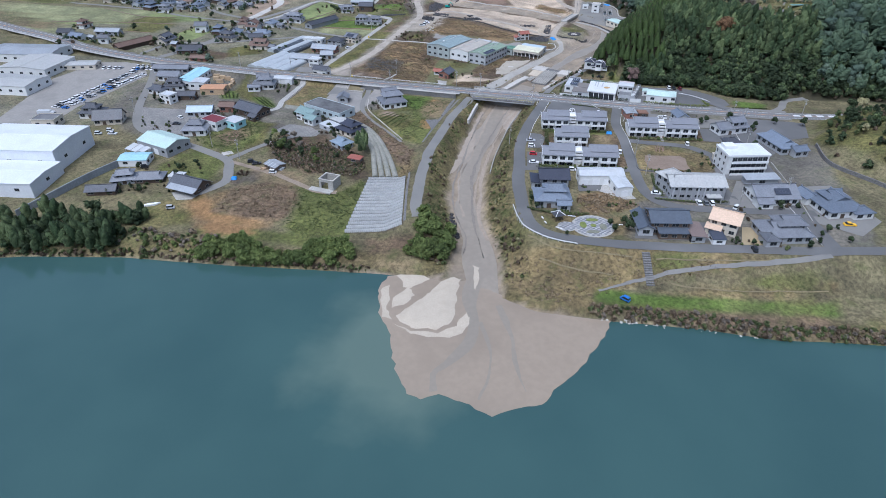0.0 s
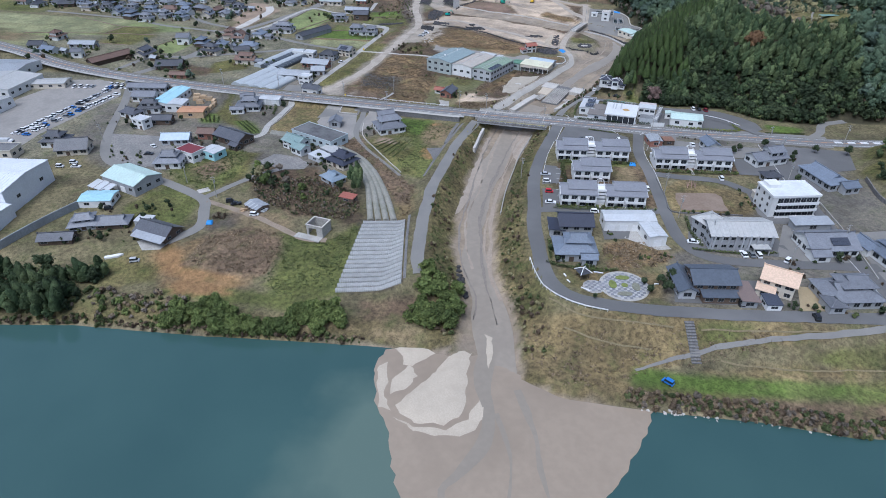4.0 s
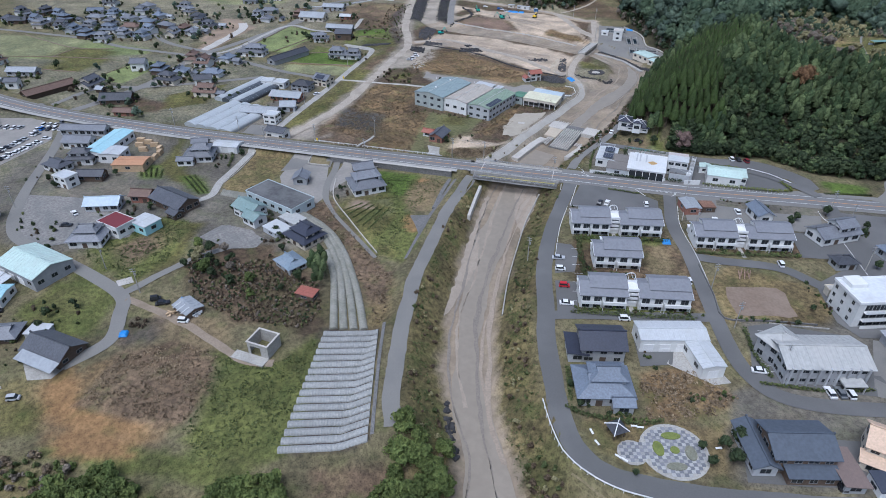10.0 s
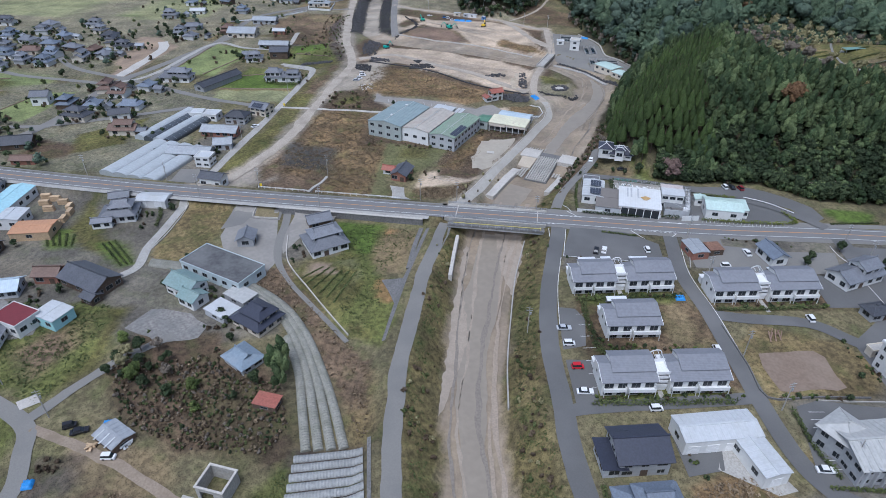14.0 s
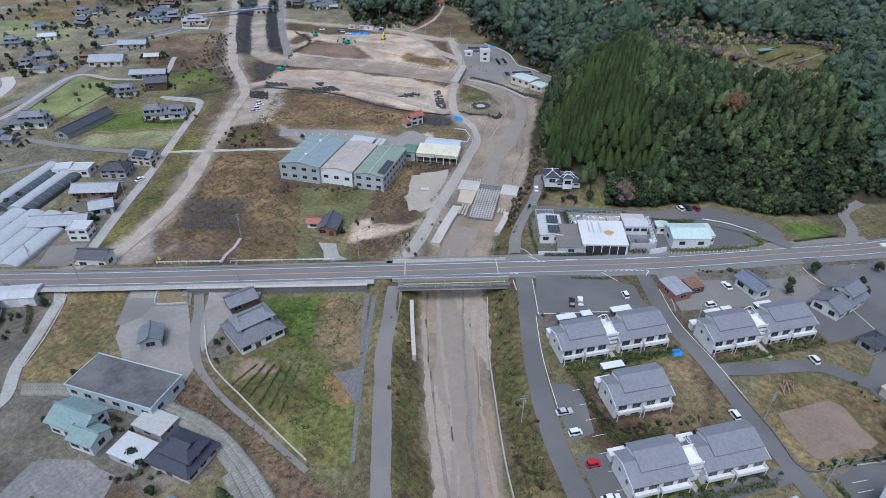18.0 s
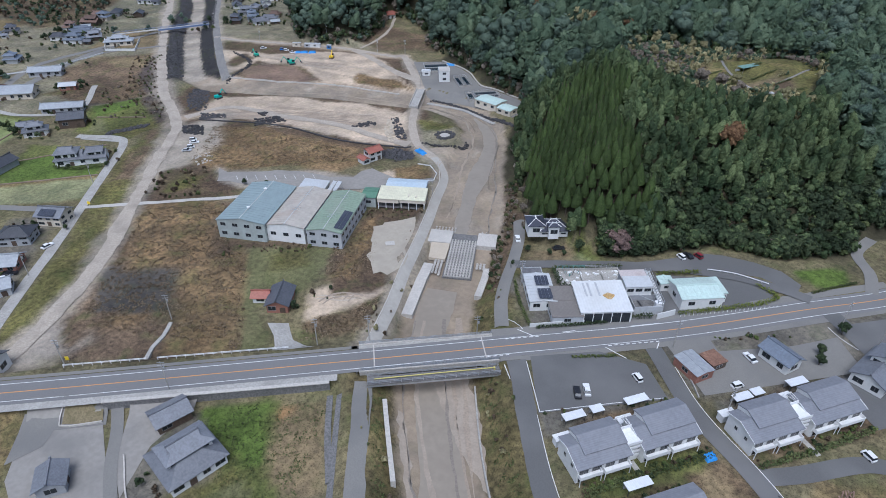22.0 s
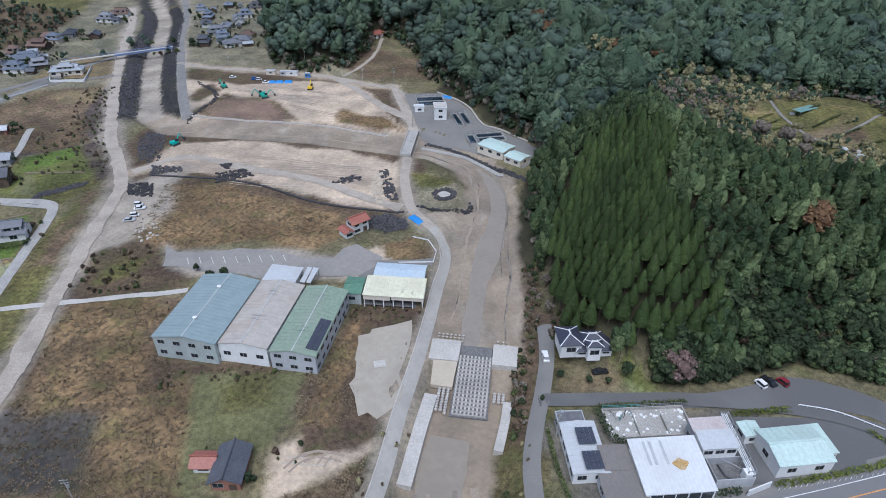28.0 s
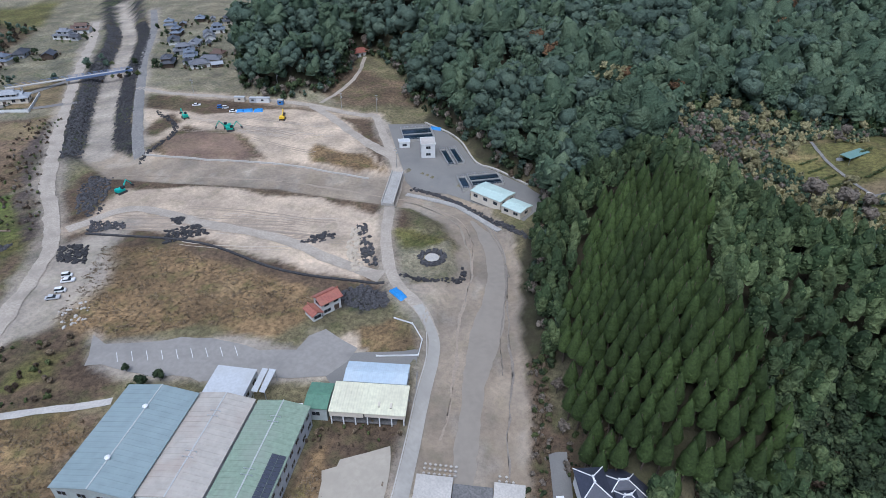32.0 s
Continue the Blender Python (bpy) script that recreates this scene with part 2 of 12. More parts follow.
def leaf_material(name, base, second, rough=0.75, relief=0.5):
    """Foliage: colour varies per clump, per tree and over the wood."""
    m, t, p = nodes_of(name)
    geo = t.nodes.new("ShaderNodeNewGeometry")
    info = t.nodes.new("ShaderNodeObjectInfo")
    col = mixed(t, base, second, geo.outputs["Random Per Island"])
    dark = tuple(c * 0.75 for c in base)
    col = mixed(t, col, dark, 0.0)
    t.links.new(grain(t, geo.outputs["Position"], 0.06, 0.4, 0.7), col.node.inputs[0])
    hs = add(t, "ShaderNodeHueSaturation")
    r = add(t, "ShaderNodeMapRange")
    r.inputs["To Min"].default_value, r.inputs["To Max"].default_value = 0.95, 1.4
    t.links.new(info.outputs["Random"], r.inputs["Value"])
    t.links.new(r.outputs["Result"], hs.inputs["Value"])
    t.links.new(col, hs.inputs["Color"])
    leafy = mixed(t, hs.outputs["Color"], (0.62, 0.62, 0.6), 0.0, "MULTIPLY")
    t.links.new(grain(t, geo.outputs["Position"], 1.9, 0.42, 0.64, 5.0), leafy.node.inputs[0])
    t.links.new(leafy, p.inputs["Base Color"])
    bn = add(t, "ShaderNodeBump", Strength=1.0, Distance=relief)
    t.links.new(grain(t, geo.outputs["Position"], 1.1, 0.7, 0.3, 6.0), bn.inputs["Height"])
    t.links.new(bn.outputs["Normal"], p.inputs["Normal"])
    p.inputs["Roughness"].default_value = rough
    p.inputs["Specular IOR Level"].default_value = 0.25
    # light shines through thin leaves
    thin, both = t.nodes.new("ShaderNodeBsdfTranslucent"), t.nodes.new("ShaderNodeMixShader")
    t.links.new(leafy, thin.inputs["Color"])
    both.inputs[0].default_value = 0.08
    out = [n for n in t.nodes if n.type == "OUTPUT_MATERIAL"][0]
    t.links.new(p.outputs[0], both.inputs[1])
    t.links.new(thin.outputs[0], both.inputs[2])
    t.links.new(both.outputs[0], out.inputs["Surface"])
    return m


CEDAR_LEAF = leaf_material("cedar_foliage", (0.038, 0.061, 0.017), (0.082, 0.12, 0.034), relief=0.12)
BAMBOO_LEAF = leaf_material("bamboo_foliage", (0.032, 0.056, 0.022), (0.13, 0.165, 0.07), relief=0.2)
BROAD_LEAF = leaf_material("broadleaf_foliage", (0.034, 0.054, 0.025), (0.07, 0.092, 0.041))
RIVER_LEAF = leaf_material("river_bank_foliage", (0.085, 0.118, 0.036), (0.17, 0.205, 0.062))
# paler, bluer greens: distance haze is put into these two leaf colours
HAZED_LEAF = leaf_material("hazed_evergreen_foliage", (0.085, 0.128, 0.095), (0.15, 0.2, 0.14))
HAZED_MIXED_LEAF = leaf_material("hazed_mixed_foliage", (0.074, 0.117, 0.07), (0.145, 0.195, 0.115))
BUSH_LEAF = leaf_material("bush_foliage", (0.07, 0.095, 0.035), (0.15, 0.165, 0.065))
RUST_LEAF = leaf_material("autumn_foliage", (0.16, 0.09, 0.048), (0.24, 0.145, 0.07))
YELLOW_LEAF = leaf_material("yellowed_foliage", (0.29, 0.265, 0.135), (0.4, 0.36, 0.2))
HEDGE_LEAF = leaf_material("clipped_hedge_foliage", (0.12, 0.15, 0.03), (0.2, 0.225, 0.05))
ROSE_TWIG = leaf_material("reddish_bare_twigs", (0.17, 0.115, 0.1), (0.26, 0.185, 0.16))
DRY_WEED = leaf_material("dry_weeds", (0.2, 0.15, 0.1), (0.29, 0.225, 0.145))
DARK_TWIG = leaf_material("dry_brown_stems", (0.1, 0.072, 0.048), (0.16, 0.12, 0.08))
GREY_TWIG = leaf_material("bare_twigs", (0.18, 0.15, 0.12), (0.27, 0.23, 0.185))

# ---- ground ----
COLOURS = {
    "base": (0.165, 0.146, 0.086, 0.7), "green": (0.122, 0.134, 0.046, 0.75), "brightgreen": (0.105, 0.155, 0.036, 0.65),
    "lightgreen": (0.2, 0.235, 0.1, 0.4), "village": (0.19, 0.18, 0.13, 0.7), "olive": (0.132, 0.124, 0.048, 0.8), "straw": (0.2, 0.157, 0.082, 0.8), "tan": (0.215, 0.168, 0.1, 0.6),
    "orange": (0.27, 0.165, 0.08, 0.5), "brown": (0.165, 0.12, 0.082, 0.8), "rust": (0.21, 0.145, 0.08, 0.8), "scrub": (0.12, 0.088, 0.058, 0.9),
    # fallow and paddy are lightened, with distance haze put into their colours
    "darkground": (0.085, 0.07, 0.065, 0.8), "fallow": (0.23, 0.21, 0.15, 0.6), "sand": (0.475, 0.388, 0.297, 0.3), "silt": (0.34, 0.287, 0.228, 0.3), "mud": (0.278, 0.228, 0.172, 0.2), "wet": (0.2, 0.175, 0.145, 0.1), "paddy": (0.255, 0.262, 0.145, 0.5), "earth": (0.3, 0.23, 0.17, 0.2),
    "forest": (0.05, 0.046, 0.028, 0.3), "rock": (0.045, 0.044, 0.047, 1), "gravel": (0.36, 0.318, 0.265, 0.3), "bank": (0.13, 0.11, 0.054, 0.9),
    "dirt": (0.2, 0.142, 0.108, 0.35), "lawn": (0.15, 0.15, 0.074, 0.5), "duff": (0.115, 0.083, 0.058, 0.7), "ochre": (0.196, 0.138, 0.076, 0.75), "char": (0.078, 0.072, 0.066, 0.55), "grey": (0.16, 0.148, 0.125, 0.5),
}
COVERS = []
TRACKS = []


def cover(kind, outline, soft=2.0):
    """A stretch of ground of one kind, with a soft edge."""
    COVERS.append((kind, np.array(outline, float), soft))


def depth_inside(px, py, ring):
    """Metres inside an outline (negative outside)."""
    a, b = ring, np.roll(ring, -1, 0)
    best, odd = np.full(px.shape, 1e9), np.zeros(px.shape, bool)
    for (ax, ay), (bx, by) in zip(a, b):
        ex, ey = bx - ax, by - ay
        k = np.clip(((px - ax) * ex + (py - ay) * ey) / (ex * ex + ey * ey + 1e-9), 0, 1)
        best = np.minimum(best, np.hypot(px - ax - k * ex, py - ay - k * ey))
        cross = (ay > py) != (by > py)
        odd ^= cross & (px < ex * (py - ay) / (ey if ey else 1e-9) + ax)
    return np.where(odd, best, -best)


def along(px, py, line):
    """Distance to a line of (x, y, values...), and the values there."""
    line = np.array(line, float)
    best, got = np.full(px.shape, 1e9), [np.zeros(px.shape) for _ in range(line.shape[1] - 2)]
    for p, q in zip(line[:-1], line[1:]):
        ex, ey = q[0] - p[0], q[1] - p[1]
        k = np.clip(((px - p[0]) * ex + (py - p[1]) * ey) / (ex * ex + ey * ey), 0, 1)
        d = np.hypot(px - p[0] - k * ex, py - p[1] - k * ey)
        near = d < best
        best = np.where(near, d, best)
        for i in range(len(got)):
            got[i] = np.where(near, p[2 + i] + k * (q[2 + i] - p[2 + i]), got[i])
    return best, got


def ease(v, a, b):
    k = np.clip((v - a) / (b - a), 0, 1)
    return k * k * (3 - 2 * k)


def ripple(px, py, size, seed=0.0):
    """A cheap smooth unevenness, about -1 to 1."""
    s = 2 * math.pi / size
    return (np.sin(px * s + 1.7 * np.sin(py * s * 0.7 + seed) + seed) + np.sin(py * s * 1.1 + 1.3 * np.sin(px * s * 0.8 - seed) + 2 * seed)) / 2


def mottle(px, py, size, seed):
    """Patchy unevenness at several scales, about -1 to 1."""
    out, amp = np.zeros(px.shape), 0.62
    for k in range(4):
        u, v = px / size + 37.7 * seed, py / size - 19.3 * seed
        i, j = np.floor(u), np.floor(v)
        a, b = u - i, v - j
        a, b = a * a * (3 - 2 * a), b * b * (3 - 2 * b)

        def at(m, n):
            h = np.sin(m * 127.1 + n * 311.7 + seed * 74.7) * 43758.5453
            return (h - np.floor(h)) * 2 - 1

        out = out + amp * ((at(i, j) * (1 - a) + at(i + 1, j) * a) * (1 - b) + (at(i, j + 1) * (1 - a) + at(i + 1, j + 1) * a) * b)
        size, amp, seed = size / 2.1, amp * 0.6, seed + 3.1
    return out


WATER = -9.2
# x, y, half width, bed height
CREEK = [(-34, 150, 13, -9.6), (-37.5, 174, 9, -9.1), (-39.5, 186, 8, -9), (-43, 198, 7.2, -8.7), (-50, 213, 7.2, -8.4), (-55, 230, 7.8, -8), (-58.5, 247, 8.5, -7.8),
         (-60, 270, 9, -7.4), (-61, 300, 9.3, -7), (-60, 340, 11, -6.5), (-55.5, 365, 10.5, -6.2), (-49, 381, 10.5, -6), (-43, 396, 11.5, -5.6), (-39.5, 405, 12, -4.2)]
UPPER = [(-39.5, 405, 12, -4.2), (-36.5, 422, 13, -4), (-30.5, 445, 12.5, -4), (-26, 464, 12, -4), (-17, 490, 9.5, -4), (-14.5, 510, 8.5, -4), (-18, 530, 9, -4), (-31, 549, 10, -4),
         (-46, 558, 12, -4), (-90, 578, 11, -4.2), (-132, 591, 11.5, -4.5), (-164, 598, 9, -4.8), (-182, 618, 6.5, -5)]
CHANNEL = [(-182, 618, 6.5, -5), (-191, 655, 5.6, -5.2), (-199, 690, 5.2, -5.3), (-206.5, 730, 5.2, -5.4), (-223, 838, 5.2, -5.6), (-268, 989, 6, -5.8)]
HILL = np.array([(-14, 394), (-11, 440), (-5, 478), (3, 506), (13, 524), (17.5, 545), (5, 565), (-4, 599), (-13, 630), (-28, 662), (-22, 690), (-34, 740), (-49, 762), (-58, 722), (-72, 686), (-92, 676), (-108, 684), (-124, 703), (-136, 790), (-60, 1500), (1500, 1500), (1500, 405), (180, 398), (128, 389), (86, 383),
                 (62, 383), (40, 391), (8, 388)], float)
CLEARING = np.array([(64, 537), (85, 547), (109, 540), (128, 528), (140, 515), (150, 497), (150, 480), (134, 468), (114, 440), (100, 428), (89, 427), (78, 434), (68, 442), (61, 449), (62, 462), (58, 478), (50, 490), (52, 512)], float)
EAST_RISE = np.array([(99, 318), (110, 350), (140, 372), (1500, 372), (1500, 180), (150, 232), (120, 275), (103, 290)], float)


def shore_y(px):
    return np.interp(px, [-4000, -400, -206, -169, -129, -103, -70, -50, -28, -13, 11, 39, 62, 80, 400, 4000], [-900, 60, 139, 149, 155, 160, 166, 168, 165, 160, 162, 166, 167, 171, 230, 900])


def levee_y(px):
    return np.interp(px, [-60, -35, -19, -5, 18, 51, 90, 400, 4000], [215, 206, 193, 190, 193, 200, 210, 290, 1000])


def height(px, py):
    """The lie of the land."""
    east = ease(px, -92, -82) * 1.5 + ease(px, -62, -50) * 1.0
    land = -2.5 + east
    north = ease(py, 405, 450)
    land = land * (1 - north) + north * (-2.5 + 1.2 * ease(px, -80, -30))
    land = land + 3.0 * ease(py, 560, 1400)
    for_west = py - shore_y(px)
    west_bank = np.interp(for_west, [-30, -4, 0, 5, 9, 22, 42, 62, 95, 120], [-14, -11, -9.3, -7.6, -6.6, -6, -4.6, -3.5, -2.8, -2.5])
    d, _ = along(px, py, [(-79, 336), (-81.5, 299), (-80, 256), (-73.5, 219), (-66.5, 197)])
    west = np.maximum(west_bank, -1.1 - np.maximum(0, d - 4) * 0.45)
    for_levee = py - levee_y(px)
    bench = np.interp(for_levee, [-40, -17, -13, -1, 0.5], [-8.0, -7.3, -6.7, -0.5, 0])
    shore_east = np.interp(for_west, [-30, -5, 0, 3, 6], [-14, -11.4, -9.3, -7.6, 0])
    east_bank = np.minimum(bench, shore_east)
    k = ease(px, -55, -40)
    land = np.minimum(land, west * (1 - k) + np.minimum(0.0, east_bank) * k)
    # the main road's bank and the creekside road's bank
    road = np.abs(py - np.interp(px, [-500, -413, -316, -250, 100, 160, 400], [402, 374, 348, 343, 346, 356, 420]))
    land = np.where((px < -80) & (px > -600), np.maximum(land, -0.05 - np.maximum(0, road - 7.2) * np.where((px > -147) & (px < -87) & (py < 343), 6.0, 1.6)), land)
    d, _ = along(px, py, [(-75, 350), (-64, 388), (-48, 437), (-41, 460), (-49, 486), (-51, 505), (-49, 530), (-42, 568), (-45, 645)])
    land = np.maximum(land, -1.1 - np.maximum(0, d - 3.5) * 0.5)
    # creek, upper creek, the rock-banked channel
    d, (half, bed) = along(px, py, CREEK)
    land = np.minimum(land, bed + np.interp(d - half, [-3, 0, 1.2, 9, 13], [0, 0.15, 1.4, 6.6, 12]))
    d, (half, bed) = along(px, py, UPPER)
    land = np.minimum(land, bed + np.interp(d - half, [-3, 0, 1.5, 5, 9], [0, 0.1, 0.9, 2.6, 8]))
    d, (half, bed) = along(px, py, CHANNEL)
    land = np.minimum(land, bed + np.interp(d - half, [-3, 0, 1, 9, 14], [0, 0.1, 0.6, 4.4, 9]))
    # hills
    inside = depth_inside(px, py, HILL)
    up = np.maximum(inside, 0)
    rise = 33 * (1 - np.exp(-up / 24)) + 25 * ease(up, 120, 420) + 60 * ease(up, 300, 900)
    rise *= 1 - 0.18 * np.exp(-(((px - 105) / 45) ** 2 + ((py - 520) / 40) ** 2))
    land = land + rise * (1 + 0.1 * ripple(px, py, 90)) * (inside > 0)
    up = np.maximum(depth_inside(px, py, EAST_RISE), 0)
    land = land + 14 * (1 - np.exp(-up / 16))
    far = np.hypot(px + 60, py - 330)
    land = land + 90 * ease(far, 1100, 3200) * ease(py, 500, 1500)
    flat = np.where((road < 8) & (land > -0.4), 0.0, 1.0)
    land = np.where((road < 8) & (land > -0.4) & (land < 0.4), -0.05, land)
    return land + flat * np.where(py < 350, 0.35, 1.0) * (0.12 * ripple(px, py, 23) + 0.06 * ripple(px, py, 9, 2.0) * (land > -9))


def lines(lo, hi, step, far):
    out, v, s = list(np.arange(lo, hi + 0.1, step)), hi, step
    while v < far:
        s *= 1.22
        v += s
        out.append(v)
    v, s = lo, step
    while v > -far:
        s *= 1.22
        v -= s
        out.insert(0, v)
    return np.array(out)


GX, GY = lines(-330, 132, 2.0, 4300), lines(98, 860, 2.0, 4300)
MX, MY = np.meshgrid(GX, GY)
MZ = height(MX, MY)


def ground_at(x, y):
    """Height of the ground mesh at a place."""
    i = int(np.clip(np.searchsorted(GX, x) - 1, 0, len(GX) - 2))
    j = int(np.clip(np.searchsorted(GY, y) - 1, 0, len(GY) - 2))
    u, v = (x - GX[i]) / (GX[i + 1] - GX[i]), (y - GY[j]) / (GY[j + 1] - GY[j])
    return float((MZ[j, i] * (1 - u) + MZ[j, i + 1] * u) * (1 - v) + (MZ[j + 1, i] * (1 - u) + MZ[j + 1, i + 1] * u) * v)


def mesh(name, verts, faces, smooth=False):
    me = bpy.data.meshes.new(name)
    me.from_pydata(verts, [], faces)
    if smooth:
        me.polygons.foreach_set("use_smooth", [True] * len(me.polygons))
    me.update()
    return me


def part(name, shape, surface, parent=None, label="", at=None):
    """Links a bmesh or a mesh as one object under a thing."""
    me = shape
    if isinstance(shape, bmesh.types.BMesh):
        me = bpy.data.meshes.new(name)
        shape.to_mesh(me)
        shape.free()
    if surface is not None and not me.materials:
        me.materials.append(surface)
    ob = new(name, me)
    ob.parent = parent
    if at is not None:
        ob.matrix_basis = at
    if label:
        ob["label"] = label
    return ob


def thing(name, label, category, at, group="", kind=""):
    ob = new(name)
    ob.matrix_basis = at
    ob.empty_display_size = 0.2
    return tagged(ob, label, category, group, kind)


def build_ground():
    rows, cols = MX.shape
    verts = np.stack([MX, MY, MZ], -1).reshape(-1, 3)
    i = np.arange(rows * cols).reshape(rows, cols)
    quads = np.stack([i[:-1, :-1], i[:-1, 1:], i[1:, 1:], i[1:, :-1]], -1).reshape(-1, 4)
    me = mesh("ground", verts.tolist(), quads.tolist(), True)
    px, py = MX.ravel(), MY.ravel()
    col = np.tile(np.array(COLOURS["base"]), (len(px), 1))

    def lay(kind, w):
        nonlocal col
        col = col * (1 - w[:, None]) + np.array(COLOURS[kind]) * w[:, None]

    jitter = 4.0 * mottle(px, py, 17, 1.0)
    d, (half, bed) = along(px, py, CREEK)
    lay("bank", 1 - ease(d - half, 8, 16))
    off = py - shore_y(px) + jitter
    lay("bank", 0.85 * ease(off, 0.2, 1.5) * (1 - ease(off, 8, 13)) * (1 - ease(px, -75, -60) * (1 - ease(px, 0, 14))))
    for kind, ring, soft in COVERS:
        lo, hi = ring.min(0) - 8, ring.max(0) + 8
        near = (px > lo[0]) & (px < hi[0]) & (py > lo[1]) & (py < hi[1])
        w = np.zeros(len(px))
        w[near] = ease(depth_inside(px[near], py[near], ring) + jitter[near] * min(1, soft / 3), -soft / 2, soft / 2)
        lay(kind, w)
    for kind, line, wide in TRACKS:
        far, _ = along(px, py, [(*q, 0.0) for q in line])
        lay(kind, 0.75 * (1 - ease(far + 0.7 * jitter, wide - 0.5, wide + 3.5)))
    lay("mud", 1 - ease(d - half + 0.5 * jitter, -0.5, 1.5))
    d, (half, bed) = along(px, py, UPPER)
    upper = 1 - ease(d - half + 0.6 * jitter, 0, 2.5)
    d, (half, bed) = along(px, py, CHANNEL)
    lay("rock", (1 - ease(d - half + 0.5 * jitter, 10.5, 12.5)) * ease(py, 606, 616))
    lay("silt", upper)
    lay("mud", upper * (0.45 + 0.45 * ease(mottle(px, 0.6 * py, 16, 4.0), -0.1, 0.35)))
    lay("wet", 0.4 * upper * ease(mottle(px, 0.4 * py, 9, 6.0), 0.15, 0.45))
    lay("gravel", 0.6 * upper * ease(mottle(px, 0.4 * py, 7, 9.0), 0.3, 0.6))
    lay("gravel", 1 - ease(d - half + 0.3 * jitter, -0.5, 1.5))
    lay("mud", (1 - ease(verts[:, 2] + 0.4 * jitter, WATER + 0.0, WATER + 0.6)) * (0.25 + 0.75 * ease(verts[:, 0] + 3 * jitter, -88, -70) * (1 - ease(verts[:, 0] + jitter, 6, 14))))
    # ground inside the wood outlines gets a near-black brown
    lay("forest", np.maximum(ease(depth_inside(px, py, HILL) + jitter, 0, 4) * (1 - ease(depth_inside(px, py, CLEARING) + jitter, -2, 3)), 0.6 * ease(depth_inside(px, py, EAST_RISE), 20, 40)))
    # patches of other growth, bare spots and mottling
    w = col[:, 3]
    for tone, size, seed, edge in (((0.085, 0.105, 0.035), 19, 2.0, 0.28), ((0.2, 0.16, 0.095), 23, 5.0, 0.3), ((0.105, 0.078, 0.052), 15, 8.0, 0.3), ((0.065, 0.06, 0.035), 9, 11.0, 0.42)):
        k = 0.4 * np.clip(w, 0, 1) ** 1.5 * ease(mottle(px, py, size, seed), edge, edge + 0.35)
        col[:, :3] = col[:, :3] * (1 - k[:, None]) + np.array(tone) * k[:, None]
    shade = 1 + (0.1 + 0.28 * w) * mottle(px, py, 12, 14.0) + 0.1 * mottle(px, py, 45, 17.0)
    col[:, :3] *= np.clip(shade, 0.55, 1.5)[:, None]
    a = me.attributes.new("cover", "FLOAT_COLOR", "POINT")
    a.data.foreach_set("color", np.hstack([col[:, :3], np.ones((len(px), 1))]).ravel())
    a = me.attributes.new("weeds", "FLOAT", "POINT")
    a.data.foreach_set("value", col[:, 3])
    m, t, p = nodes_of("ground_cover")
    geo = t.nodes.new("ShaderNodeNewGeometry")
    place = geo.outputs["Position"]
    ca, wa = t.nodes.new("ShaderNodeAttribute"), t.nodes.new("ShaderNodeAttribute")
    ca.attribute_name, wa.attribute_name = "cover", "weeds"
    tone = mixed(t, (0.5, 0.5, 0.5), (1.38, 1.36, 1.28), grain(t, place, 0.7, 0.34, 0.66, 9.0))
    fine = mixed(t, ca.outputs["Color"], tone, 0.0, "MULTIPLY")
    t.links.new(wa.outputs["Fac"], fine.node.inputs[0])
    coarse = mixed(t, (0.72, 0.72, 0.74), (1.3, 1.26, 1.2), grain(t, place, 0.07, 0.35, 0.65, 5.0))
    both = mixed(t, fine, coarse, 0.0, "MULTIPLY")
    part_weeds = add(t, "ShaderNodeMapRange")
    part_weeds.inputs["To Min"].default_value, part_weeds.inputs["To Max"].default_value = 0.55, 0.95
    t.links.new(wa.outputs["Fac"], part_weeds.inputs["Value"])
    t.links.new(part_weeds.outputs["Result"], both.node.inputs[0])
    green = mixed(t, both, (0.09, 0.115, 0.035), 0.0)
    k = add(t, "ShaderNodeMath")
    k.operation = "MULTIPLY"
    t.links.new(grain(t, place, 0.16, 0.52, 0.7, 4.0), k.inputs[0])
    half_weeds = add(t, "ShaderNodeMath")
    half_weeds.operation = "MULTIPLY"
    half_weeds.inputs[1].default_value = 0.55
    t.links.new(wa.outputs["Fac"], half_weeds.inputs[0])
    t.links.new(half_weeds.outputs[0], k.inputs[1])
    t.links.new(k.outputs[0], green.node.inputs[0])
    streak = mixed(t, green, (0.52, 0.51, 0.5), 0.0, "MULTIPLY")
    dots = add(t, "ShaderNodeMath")
    dots.operation = "MULTIPLY"
    bare = add(t, "ShaderNodeMapRange")
    bare.inputs["From Min"].default_value, bare.inputs["From Max"].default_value = 0.2, 0.6
    bare.inputs["To Min"].default_value, bare.inputs["To Max"].default_value = 0.15, 1.0
    t.links.new(wa.outputs["Fac"], bare.inputs["Value"])
    t.links.new(grain(t, place, 2.6, 0.5, 0.68, 6.0), dots.inputs[0])
    t.links.new(bare.outputs["Result"], dots.inputs[1])
    t.links.new(dots.outputs[0], streak.node.inputs[0])
    t.links.new(streak, p.inputs["Base Color"])
    p.inputs["Roughness"].default_value = 0.95
    p.inputs["Specular IOR Level"].default_value = 0.2
    bn = add(t, "ShaderNodeBump", Strength=0.4, Distance=0.3)
    t.links.new(grain(t, place, 1.3, 0.2, 0.8, 6.0), bn.inputs["Height"])
    t.links.new(bn.outputs["Normal"], p.inputs["Normal"])
    me.materials.append(m)
    ob = new("ground", me)
    tagged(ob, "weedy fields, bare earth and sandy creek bed of a river valley", "ground", kind="structure")


